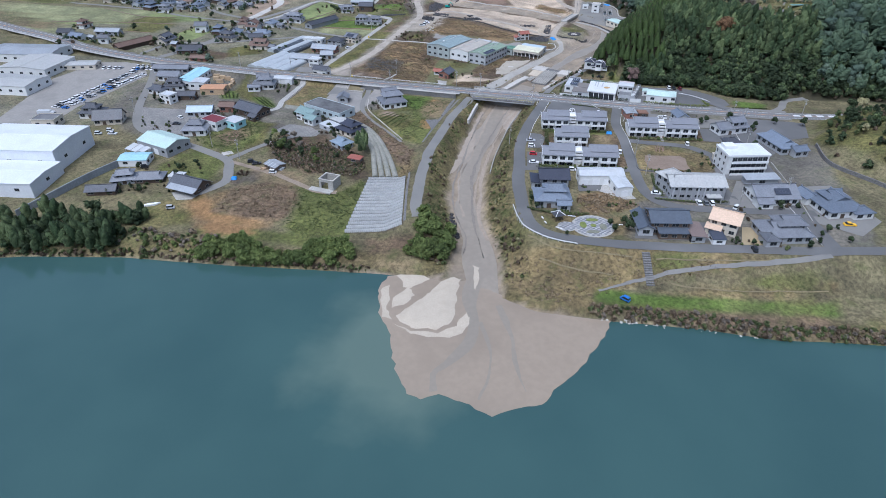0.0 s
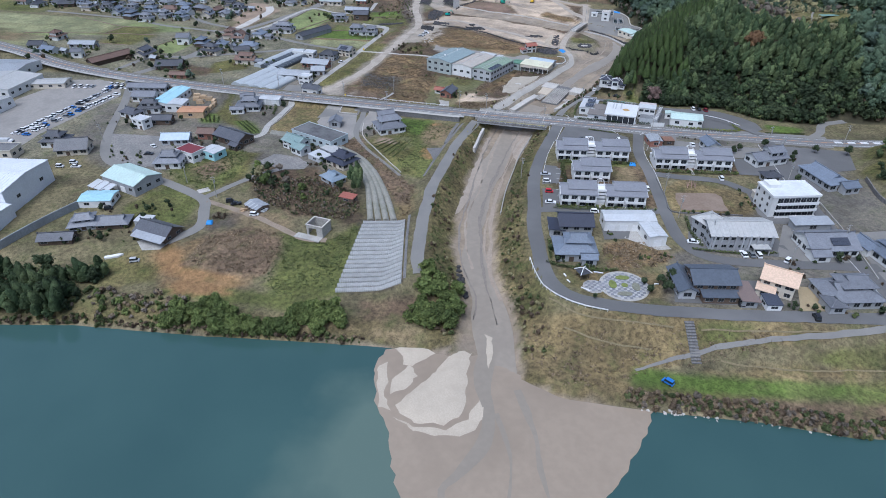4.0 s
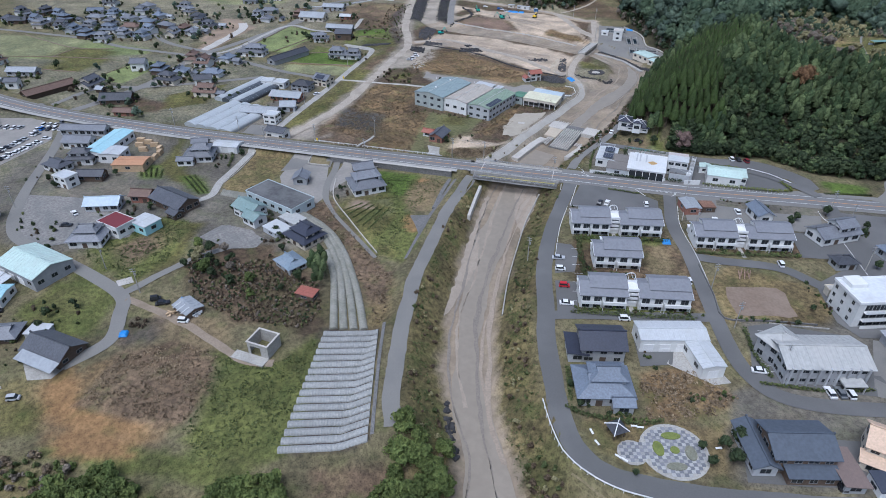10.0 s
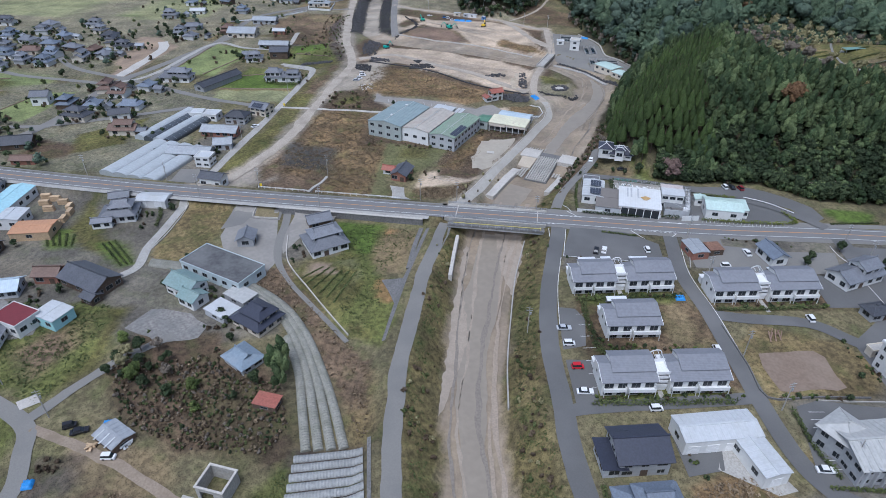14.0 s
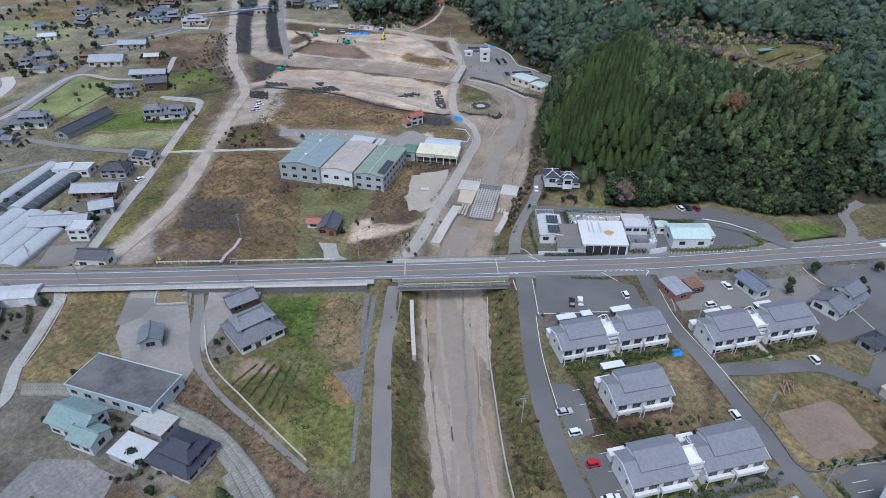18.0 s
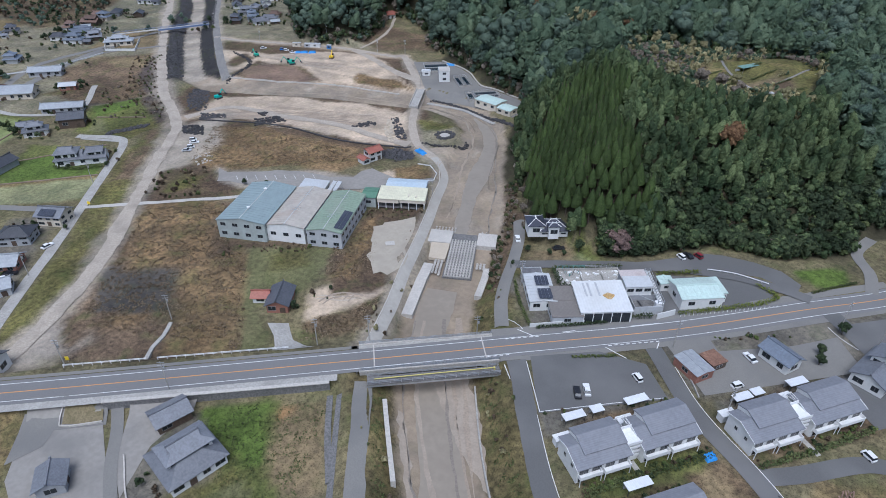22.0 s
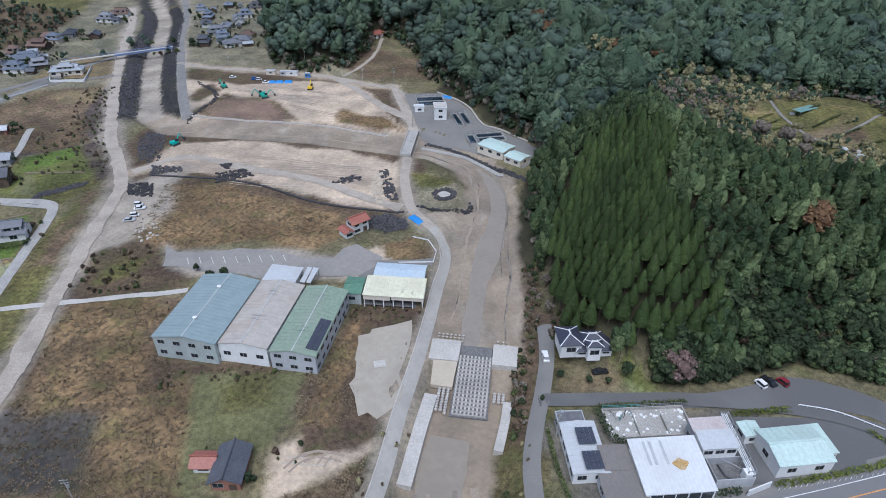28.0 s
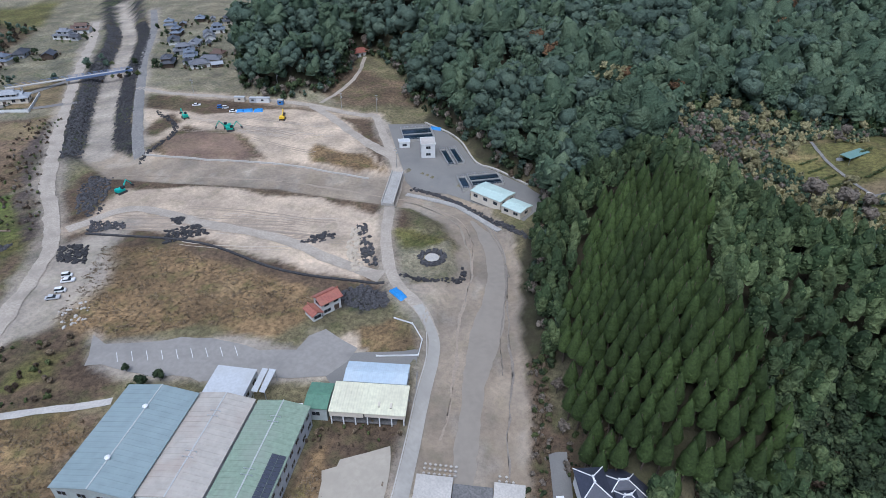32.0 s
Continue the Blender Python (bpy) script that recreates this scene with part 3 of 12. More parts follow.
def build_water():
    x0, x1, y0, y1 = -4300, 4300, -4300, 205
    xs, ys = lines(-220, 90, 6, 4300), [v for v in lines(60, 205, 6, 4300) if v <= 206]
    verts = [(x, y, WATER) for y in ys for x in xs]
    n = len(xs)
    faces = [(j * n + i, j * n + i + 1, (j + 1) * n + i + 1, (j + 1) * n + i) for j in range(len(ys) - 1) for i in range(n - 1)]
    m, t, p = nodes_of("river_water")
    geo = t.nodes.new("ShaderNodeNewGeometry")
    place = geo.outputs["Position"]
    col = mixed(t, (0.038, 0.081, 0.077), (0.047, 0.095, 0.088), grain(t, place, 0.02, 0.35, 0.65))
    # suspended silt in a cloud west of the fan
    sp = add(t, "ShaderNodeVectorMath")
    sp.operation = "DISTANCE"
    sp.inputs[1].default_value = (-52, 130, WATER)
    wob = add(t, "ShaderNodeTexNoise", Scale=0.05, Detail=4.0)
    t.links.new(place, wob.inputs["Vector"])
    t.links.new(place, sp.inputs[0])
    plus = add(t, "ShaderNodeMath")
    plus.operation = "MULTIPLY_ADD"
    plus.inputs[1].default_value = 40
    t.links.new(wob.outputs["Fac"], plus.inputs[0])
    t.links.new(sp.outputs["Value"], plus.inputs[2])
    r = add(t, "ShaderNodeMapRange")
    r.inputs["From Min"].default_value, r.inputs["From Max"].default_value = 56, 34
    t.links.new(plus.outputs[0], r.inputs["Value"])
    r.inputs["To Max"].default_value = 0.7
    col = mixed(t, col, (0.13, 0.175, 0.14), 0.0)
    t.links.new(r.outputs["Result"], col.node.inputs[0])
    t.links.new(col, p.inputs["Base Color"])
    p.inputs["Roughness"].default_value = 0.05
    p.inputs["IOR"].default_value = 1.5
    bn = add(t, "ShaderNodeBump", Strength=0.06, Distance=0.1)
    t.links.new(grain(t, place, 0.5, 0.2, 0.8, 4.0), bn.inputs["Height"])
    t.links.new(bn.outputs["Normal"], p.inputs["Normal"])
    part("water", mesh("water", verts, faces), m)
    tagged(bpy.data.objects["water"], "calm dark teal river water", "river", kind="structure")


def outline_mesh(name, ring, lift, step=3.0, wobble=0.0, z=None, crown=0.0):
    """A sheet draped over the ground inside an outline."""
    from mathutils.geometry import delaunay_2d_cdt
    ring = np.array(ring, float)
    edge = []
    for a, b in zip(ring, np.roll(ring, -1, 0)):
        n = max(1, int(np.hypot(*(b - a)) / step))
        edge += [a + (b - a) * k / n for k in range(n)]
    edge = np.array(edge)
    if wobble:
        edge = edge + wobble * np.stack([ripple(edge[:, 0], edge[:, 1], 6.5, 1.0) + 0.5 * ripple(edge[:, 0], edge[:, 1], 2.6, 4.0), ripple(edge[:, 1], edge[:, 0], 7.0, 2.0)], -1)
    lo, hi = edge.min(0), edge.max(0)
    gx, gy = np.meshgrid(np.arange(lo[0] + step / 2, hi[0], step), np.arange(lo[1] + step / 2, hi[1], step))
    gx, gy = gx.ravel(), gy.ravel()
    keep = depth_inside(gx, gy, edge) > step * 0.4
    points = [Vector(p) for p in edge] + [Vector((x, y)) for x, y in zip(gx[keep], gy[keep])]
    n = len(edge)
    vs, _, fs, _, _, _ = delaunay_2d_cdt(points, [(i, (i + 1) % n) for i in range(n)], [list(range(n))], 1, 1e-4)
    xs, ys = np.array([v.x for v in vs]), np.array([v.y for v in vs])
    if crown:
        rise = crown * ease(depth_inside(xs, ys, edge), 0, 3)
    else:
        rise = np.zeros(len(xs))
    verts = [(x, y, (ground_at(x, y) if z is None else z) + lift + h) for x, y, h in zip(xs, ys, rise)]
    return mesh(name, verts, [tuple(f) for f in fs], True)


def resampled(line, step):
    """A line with smooth bends, at even steps."""
    p = [Vector((*q, 0)) if len(q) == 2 else Vector(q) for q in line]
    p = [2 * p[0] - p[1]] + p + [2 * p[-1] - p[-2]]
    out = []
    for a, b, c, d in zip(p, p[1:], p[2:], p[3:]):
        n = max(1, int((c - b).length / step))
        for k in range(n):
            u = k / n
            out.append(0.5 * (2 * b + (c - a) * u + (2 * a - 5 * b + 4 * c - d) * u * u + (3 * b - a - 3 * c + d) * u ** 3))
    return out + [p[-2]]


def strip(name, line, width, surface, label, category, lift=0.1, z=None, shift=0.0, step=2.0, across=3, smooth=True, parent=None, kind="structure", thick=0.0, dash=None, ragged=0.0):
    """A band along a line, draped on the ground or at a height; shift: metres to its left. dash: (on, off)."""
    c = resampled(line, step) if smooth else [Vector((*q, 0)) for q in line]
    verts, faces, run = [], [], 0.0
    for i, p in enumerate(c):
        d = (c[min(i + 1, len(c) - 1)] - c[max(i - 1, 0)]).normalized()
        side = Vector((-d.y, d.x, 0))
        for k in range(across + 1):
            w = width(i / (len(c) - 1)) if callable(width) else width
            q = p + side * (shift + w * (0.5 - k / across))
            if ragged and k in (0, across):
                q = q + side * (ragged * float(mottle(np.array([q.x]), np.array([q.y]), 7.0, 4.0)[0]))
            h = ground_at(q.x, q.y) + 0.07 if z is None else z
            verts.append((q.x, q.y, h + lift))
        if i:
            run += (p - c[i - 1]).length
            if dash and run % sum(dash) > dash[0]:
                continue
            for k in range(across):
                o = (i - 1) * (across + 1) + k
                faces.append((o + 1, o, o + across + 1, o + across + 2))
    faces = [f[::-1] for f in faces]
    ob = part(name, mesh(name, verts, faces, True), surface, parent)
    if parent is None:
        tagged(ob, label, category, kind=kind)
    return ob

# ---- the plan of the ground ----
cover("village", [(-342, 200), (-420, 300), (-430, 352), (-300, 347), (-285, 340), (-276, 290), (-262, 246), (-282, 206)], 6)
cover("grey", [(-286, 339), (-230, 339), (-188, 338), (-176, 300), (-140, 296), (-134, 262), (-165, 256), (-190, 240), (-235, 240), (-270, 262), (-288, 300)], 8)
# far valley floor in a paler colour that stands for haze
cover("fallow", [(-186, 545), (-240, 570), (-300, 520), (-420, 520), (-900, 700), (-900, 1400), (-140, 1400), (-120, 740), (-60, 690), (-50, 660), (-150, 690), (-190, 700), (-186, 620)], 12)
cover("tan", [(-157.4, 174.9), (-161.8, 194.7), (-145.4, 191.6), (-121.7, 184.5), (-120.3, 172.9), (-144.1, 166.5)], 5)
cover("brown", [(-153.2, 186), (-153.7, 202.1), (-140.2, 211.3), (-125.2, 209.8), (-121.6, 198.1), (-119.9, 187.2), (-136.4, 182.7)], 2)
cover("green", [(-125.2, 209.8), (-107.2, 212.1), (-100.1, 225), (-93.9, 215.7), (-92.1, 186.4), (-106.7, 174.8), (-119.2, 181), (-120.3, 196.1)], 4)
cover("orange", [(-152.9, 176.1), (-145.5, 182.4), (-139.5, 179.7), (-145.2, 173.6)], 5)
cover("orange", [(-140.4, 176.3), (-127.6, 180.4), (-126.5, 176.7), (-136.2, 173.5)], 5)
cover("straw", [(-173.7, 173.6), (-173.6, 185.1), (-167.2, 186.8), (-164, 178.4), (-165.2, 165.5)], 3)
cover("tan", [(-161.8, 224), (-134.4, 225), (-122.9, 216.2), (-129.9, 211.5), (-148.7, 215)], 3)
cover("scrub", [(-164.3, 253.9), (-131.8, 250.8), (-103.3, 228.1), (-113.2, 224), (-128, 221.5), (-145.6, 229.3), (-157.2, 236.5)], 5)
cover("olive", [(-196.6, 244.3), (-191.8, 267.8), (-169.6, 273.8), (-163.1, 245.4), (-171.2, 233.8)], 4)
cover("green", [(-195.4, 208.7), (-197, 225), (-181.6, 229.2), (-170.9, 221.8), (-165.6, 204.8), (-183.7, 205.7)], 5)
cover("brown", [(-82.2, 182.3), (-60.4, 190), (-55.3, 179), (-77.8, 172.9)], 4)
cover("green", [(-120.3, 332.2), (-104, 333.4), (-97.9, 296.4), (-88.4, 270.2), (-98.8, 268), (-112.2, 308.2)], 2)
cover("olive", [(-112.2, 308.2), (-98.8, 268), (-124.4, 294.3)], 2)
cover("straw", [(-103.8, 324.5), (-88.5, 332.2), (-88.5, 317.3), (-94.4, 302.5)], 4)
cover("brown", [(-141.8, 294.2), (-131.2, 300.2), (-98.8, 268), (-87.2, 259.8), (-83, 230), (-95.6, 248.3), (-114.8, 270.3)], 2)
cover("straw", [(-93.9, 253.4), (-87.2, 259.8), (-79.8, 234.5), (-86.1, 230.2)], 5)
cover("straw", [(-183, 304.4), (-184.5, 337.4), (-166.7, 338.6), (-162.5, 317.6), (-167.1, 297.6), (-177.4, 295.3)], 1.5)
cover("olive", [(-228, 312.8), (-240.4, 336.3), (-224.4, 339.8), (-212.1, 316.3), (-181.4, 292.5), (-209.1, 303.1)], 3)
cover("brightgreen", [(-203.7, 304.3), (-198.5, 307.6), (-182.5, 294.2), (-186.5, 291.4)], 2)
cover("scrub", [(-163.2, 243.4), (-162.7, 260), (-149, 257.2), (-131.8, 250.2), (-111.4, 244.8), (-101.6, 229.8), (-114.3, 223.2), (-135.8, 235), (-154, 235.7)], 6)
cover("brown", [(-168.5, 376.8), (-166, 392.9), (-166.5, 445.8), (-129.4, 445.1), (-132.7, 417.2), (-121, 405.2), (-114.5, 353.3), (-138.2, 353), (-165, 355.3)], 3)
cover("rust", [(-140.7, 401), (-121, 405.2), (-114.5, 353.3), (-132.4, 353.4)], 5)
cover("rust", [(-159, 385.5), (-145.1, 383.8), (-143.1, 370.6), (-157, 369.8)], 6)
cover("rust", [(-157.9, 423.9), (-135.5, 421.2), (-132.6, 406.6), (-158.7, 413.2)], 6)
cover("duff", [(-167, 442), (-137, 436), (-131, 420), (-116, 411), (-140, 404), (-165, 404)], 5)
cover("brown", [(-160, 430), (-146, 430), (-143, 416), (-158, 414)], 6)
cover("char", [(-167, 402), (-140.5, 401), (-140.5, 388), (-138.5, 374), (-165, 376)], 1.5)
cover("ochre", [(-138, 402), (-120, 409), (-119.5, 382), (-120, 362), (-130, 356), (-137, 378)], 2.5)
cover("lawn", [(-118, 383), (-119, 409), (-88, 406), (-95, 386), (-101, 380), (-117, 371)], 1.5)
cover("olive", [(-112, 404), (-100, 406), (-98, 396), (-110, 394)], 5)
cover("lawn", [(-118.9, 380.6), (-110.5, 369), (-106.1, 353.3), (-114.5, 353.7)], 2)
cover("brown", [(-86.3, 404.4), (-76, 425.9), (-72.4, 406.3), (-76.7, 387), (-91.3, 385.8)], 2)
cover("sand", [(-94.4, 377.6), (-89.3, 381.2), (-71.4, 380.4), (-72.5, 374.9), (-90.5, 366.6), (-96.9, 364.9)], 3)
cover("scrub", [(-97.8, 355.6), (-96.9, 364.9), (-83.8, 368.3), (-72.5, 374.9), (-77.2, 358.9), (-83.6, 356.1)], 2)
cover("duff", [(-186, 548), (-160, 480), (-76, 478), (-52, 486), (-40, 520), (-44, 566), (-40, 600), (-50, 640), (-84, 668), (-165, 700), (-180, 690), (-165, 610), (-182, 590)], 4)
cover("rust", [(-157.8, 533), (-122.8, 522.7), (-79.3, 492.3), (-75.1, 478.8), (-87.6, 468.7), (-110.6, 475.7), (-140.8, 476.1), (-157.2, 486.2), (-156.4, 507.6)], 4)
cover("sand", [(-159.1, 573), (-129.3, 572.4), (-73.7, 554.5), (-51.9, 535.6), (-55.4, 508.2), (-59.2, 489.5), (-88.7, 507.8), (-128.8, 531.7), (-168.1, 545.7)], 3)
cover("sand", [(-173.5, 674.6), (-140.5, 659.2), (-99.8, 664.8), (-64.9, 649.1), (-49.1, 586.6), (-46, 570.7), (-90.8, 592.2), (-157, 605.3), (-168.5, 633)], 3)
cover("scrub", [(-159.5, 618.3), (-145.1, 644.3), (-110.6, 620.6), (-106, 598.4), (-137.3, 590.7)], 4)
cover("rust", [(-78.8, 611.8), (-54.5, 595.5), (-47.1, 574.6), (-78.9, 590.6)], 4)
cover("brown", [(-216.9, 648.8), (-212.5, 674.4), (-181.7, 562.6), (-187.5, 550.8), (-199.5, 573.3), (-209, 613.4)], 4)
cover("brown", [(-267.1, 642.2), (-220, 667.8), (-209, 623.3), (-203, 590), (-234.1, 595.8)], 6)
cover("tan", [(-264.5, 654), (-216.4, 674.8), (-201.5, 623.5), (-241.4, 617)], 5)
cover("green", [(-227.5, 563.6), (-198.2, 568.8), (-184.7, 535.1), (-202.4, 518.2), (-221.8, 528.6)], 2)
cover("green", [(-240, 504.8), (-218.1, 505.3), (-210.3, 478.9), (-227, 475.7)], 2)
cover("straw", [(-224.7, 470.5), (-191.2, 476.7), (-189.4, 452.2), (-217.1, 453.3)], 2)
cover("lightgreen", [(-277.6, 494.7), (-281.7, 550.9), (-250.6, 542.2), (-252.5, 493.8)], 2)
cover("green", [(-236.3, 485.1), (-238.7, 516.2), (-211.1, 509.1), (-205.6, 485.9)], 2)
cover("straw", [(-238.1, 473.1), (-200.8, 483.5), (-193.3, 456.1), (-229.3, 448.4)], 2)
cover("tan", [(-324, 497.8), (-331.9, 564.9), (-314.7, 560.1), (-303.4, 489.1)], 2)
cover("lightgreen", [(-422.9, 469.7), (-415.7, 491.7), (-347.3, 473.2), (-326.9, 408), (-369.4, 413.1)], 4)
cover("lightgreen", [(-497.4, 435.5), (-390, 502.1), (-365.5, 452), (-433.4, 412)], 4)
cover("lightgreen", [(-358.7, 388), (-351.8, 426), (-344.3, 437.8), (-341, 384.8)], 4)
cover("lightgreen", [(-337.4, 420.7), (-324.1, 464), (-309.4, 457.9), (-318.3, 408.3)], 4)
cover("lightgreen", [(-283.8, 508.8), (-285.7, 558.2), (-266.8, 555.7), (-264.4, 503)], 3)
cover("tan", [(-485.9, 406.8), (-456, 430), (-428, 394.5), (-455.3, 382.9)], 4)
cover("lightgreen", [(-416.6, 635), (-400.1, 706.7), (-360.6, 733.1), (-349.8, 668.3), (-384.8, 628.5)], 4)
cover("green", [(-282.2, 507.5), (-276.4, 560.8), (-252.1, 549.8), (-259.5, 493.9)], 3)
cover("olive", [(-297, 409.7), (-275.8, 439.9), (-252.9, 410.3), (-273.5, 388.7)], 4)
cover("straw", [(-35.7, 205), (-25.2, 186.1), (-2.9, 192.7), (21.2, 196.4), (59.2, 204.2), (40.3, 190.9), (5.5, 173.4), (-12.2, 160), (-24.7, 171.9)], 3)
cover("green", [(22.6, 194.7), (40.5, 198.6), (38.2, 192.3), (22.3, 184.6)], 3)
cover("brightgreen", [(5.9, 176.4), (16.4, 176.6), (45, 180), (85.5, 193.2), (83, 184.1), (23, 169.6), (4.5, 169)], 3)
cover("straw", [(23, 179.6), (57.4, 189.6), (87.5, 202.8), (85.9, 196.5), (39.6, 178.9)], 3)
cover("straw", [(-13.9, 169.2), (4.4, 171.7), (6.4, 164.2), (-10.1, 159.4)], 3)
cover("rust", [(-7.3, 221.4), (-8.3, 230.6), (7.5, 236.1), (20.6, 228.9), (9.5, 217.3), (-5, 213.4)], 2)
cover("straw", [(-22.3, 208.7), (-18.1, 211.9), (6.5, 215.5), (16.7, 219.2), (16.5, 203.9), (-7.5, 197.4), (-17.2, 200.2)], 2)
cover("straw", [(14.4, 280.8), (24.3, 290.8), (44.6, 284.8), (51.9, 276.9), (47.9, 265.2), (17.4, 258.7)], 1.5)
cover("tan", [(50, 206.5), (64, 210), (63, 223), (54, 222)], 1)
cover("tan", [(21.7, 333.1), (31, 336.3), (31.4, 328.8), (20.3, 324.6)], 2)
cover("brightgreen", [(65.5, 369), (76, 370.5), (86, 367.5), (80.6, 357), (69, 354.5)], 2)
cover("lightgreen", [(-4.6, 394.2), (6.3, 382), (1, 380.7), (-8.5, 392.5)], 3)
cover("straw", [(-7.8, 298.8), (-3.7, 297.8), (-2.7, 280.4), (-6.5, 277.5)], 2)
cover("straw", [(21.2, 248.9), (23.5, 241.7), (25.4, 232.5), (20.8, 231.3)], 2)
cover("straw", [(52, 216.9), (58.9, 220.7), (58.7, 208.4), (51.5, 206.9)], 1)
cover("grey", [(15, 201), (14, 233), (56, 244), (100, 262), (100, 216), (52, 205)], 4)
cover("grey", [(24, 236), (22, 262), (48, 266), (66, 305), (98, 312), (100, 262), (56, 240)], 4)
cover("grey", [(6, 341), (8, 316), (48, 320), (66, 306), (96, 312), (90, 345)], 5)
cover("grey", [(-31, 375), (-30, 351), (50, 352), (52, 360), (20, 376)], 4)
cover("grey", [(-284, 338), (-275, 290), (-250, 276), (-232, 286), (-222, 300), (-226, 338)], 6)
cover("grey", [(-236, 300), (-212, 262), (-190, 254), (-178, 276), (-196, 290)], 6)
cover("grey", [(-218, 340), (-214, 316), (-196, 314), (-190, 338)], 5)
cover("grey", [(-214, 356), (-212, 372), (-214, 440), (-194, 444), (-192, 354)], 6)
cover("grey", [(-134, 326), (-132, 308), (-114, 308), (-116, 332)], 4)
cover("grey", [(-166, 290), (-160, 274), (-134, 262), (-120, 268), (-126, 282), (-146, 284)], 5)
cover("gravel", [(-181, 350), (-178, 372), (-168, 376), (-160, 364), (-170, 352)], 8)
cover("gravel", [(-176, 500), (-170, 530), (-150, 545), (-148, 505), (-158, 480), (-170, 470)], 9)
cover("village", [(-214, 690), (-300, 690), (-300, 860), (-240, 850)], 20)
cover("village", [(-200, 860), (-190, 760), (-130, 740), (-120, 860)], 20)
cover("village", [(-470, 590), (-480, 510), (-400, 480), (-330, 480), (-330, 560)], 30)
cover("olive", [(100, 318), (112, 352), (142, 372), (260, 372), (260, 200), (125, 278)], 5)
cover("olive", [(64, 537), (85, 547), (109, 540), (128, 528), (140, 515), (150, 497), (150, 480), (134, 468), (114, 440), (100, 428), (89, 427), (78, 434), (68, 442), (61, 449), (62, 462), (58, 478), (50, 490), (52, 512)], 6)
cover("straw", [(86, 520), (110, 516), (126, 506), (132, 490), (112, 500), (96, 506)], 4)
cover("olive", [(108, 510), (124, 508), (128, 490), (116, 486)], 5)
cover("tan", [(104, 480), (122, 482), (126, 470), (112, 452), (104, 456)], 5)
cover("scrub", [(112, 474), (124, 476), (124, 468), (114, 462)], 3)
cover("brown", [(-60, 660), (-20, 650), (-12, 690), (-60, 715), (-80, 690)], 8)
cover("fallow", [(-46, 521), (-38, 522), (-29, 511), (-25, 496), (-28, 487), (-47, 489)], 2)
cover("olive", [(-46, 521), (-39, 522), (-31, 512), (-37, 508), (-45, 510)], 3)
cover("brown", [(-136, 290), (-131, 296), (-98, 266), (-88, 256), (-83, 238), (-90, 244), (-112, 268)], 2)
cover("brightgreen", [(-121, 332), (-104, 333), (-98, 318), (-97, 300), (-105, 309), (-112, 317)], 2)
cover("orange", [(-103, 330), (-90, 331), (-90, 318), (-97, 313)], 3)
cover("green", [(-103, 297), (-95.6, 299), (-87, 280), (-87, 267), (-95, 267), (-102.5, 278)], 2)
cover("olive", [(-125, 293), (-107, 309), (-103, 297), (-103, 279)], 1.5)
# dark ground colour between the crop tunnel rows
cover("darkground", [(-93, 184), (-99.3, 227), (-83.5, 231.5), (-71.3, 191)], 1.5)
cover("orange", [(-96, 298), (-88, 292), (-91, 284), (-97, 288)], 3)
cover("green", [(-140, 250), (-128, 246), (-122, 238), (-132, 238)], 4)
cover("green", [(-196, 222), (-176, 232), (-170, 222), (-178, 210), (-196, 208)], 4)
cover("earth", [(-158, 222), (-140, 224), (-138, 218), (-152, 216)], 4)
cover("green", [(-155, 166), (-128, 170), (-100, 174), (-96, 182), (-120, 178), (-150, 172)], 4)
cover("straw", [(-180, 168), (-160, 176), (-158, 184), (-176, 190)], 4)
cover("tan", [(-100, 166.5), (-80, 168.5), (-60, 170), (-60, 174), (-84, 172), (-100, 170)], 3)
cover("scrub", [(-34, 318), (2, 318), (9, 292), (12, 272), (16, 262), (-24, 252), (-27, 270), (-31, 292)], 3)
cover("green", [(-30, 300), (2, 305), (4, 298), (-28, 292)], 2)
cover("green", [(-26, 256), (9, 264), (10, 259), (-24, 252)], 2)
cover("tan", [(-4, 298), (2, 297), (4.8, 286.5), (-2, 277), (-6, 284)], 2)
cover("scrub", [(12, 318), (48, 322), (50, 304), (12, 298)], 3)
cover("olive", [(-187, 362), (-178, 374), (-175.5, 440), (-177, 520), (-186, 532), (-189, 500), (-188, 450)], 2)
cover("brown", [(-186, 470), (-177, 470), (-178, 525), (-186, 530)], 3)
cover("darkground", [(-214, 600), (-240, 590), (-236, 566), (-204, 572)], 5)
# creek bed: wet hollows and paler bars
cover("silt", [(-48, 406), (-50, 430), (-44, 452), (-37, 470), (-27, 488), (-20, 505), (-24, 525), (-36, 545), (-46, 552), (-44, 566), (-26, 560), (-8, 536), (-3, 512), (-6, 488), (-14, 462), (-18, 440), (-24, 420), (-28, 406)], 3)
cover("darkground", [(-180, 551), (-195, 584), (-204, 608), (-213, 645), (-219, 668), (-229, 668), (-223, 640), (-214, 610), (-206, 585), (-197, 566), (-187, 544)], 3)
cover("brown", [(-120, 700), (-70, 684), (-40, 712), (-60, 745), (-100, 735)], 6)
cover("scrub", [(-150, 608), (-131, 606), (-103, 598), (-105, 612), (-122, 634), (-146, 640), (-160, 620)], 5)
cover("tan", [(-20, 386.5), (-8, 384.6), (-2, 388.5), (-6, 395), (-9, 391), (-20, 391)], 1)
cover("green", [(-5, 398), (1, 389.5), (6, 384), (1, 383), (-2.5, 388.5), (-6, 394)], 1)
cover("darkground", [(-161, 218), (-150, 219), (-147, 212), (-155, 205), (-162, 210)], 3)
cover("tan", [(-151, 221), (-140, 222), (-132, 216), (-144, 212)], 3)
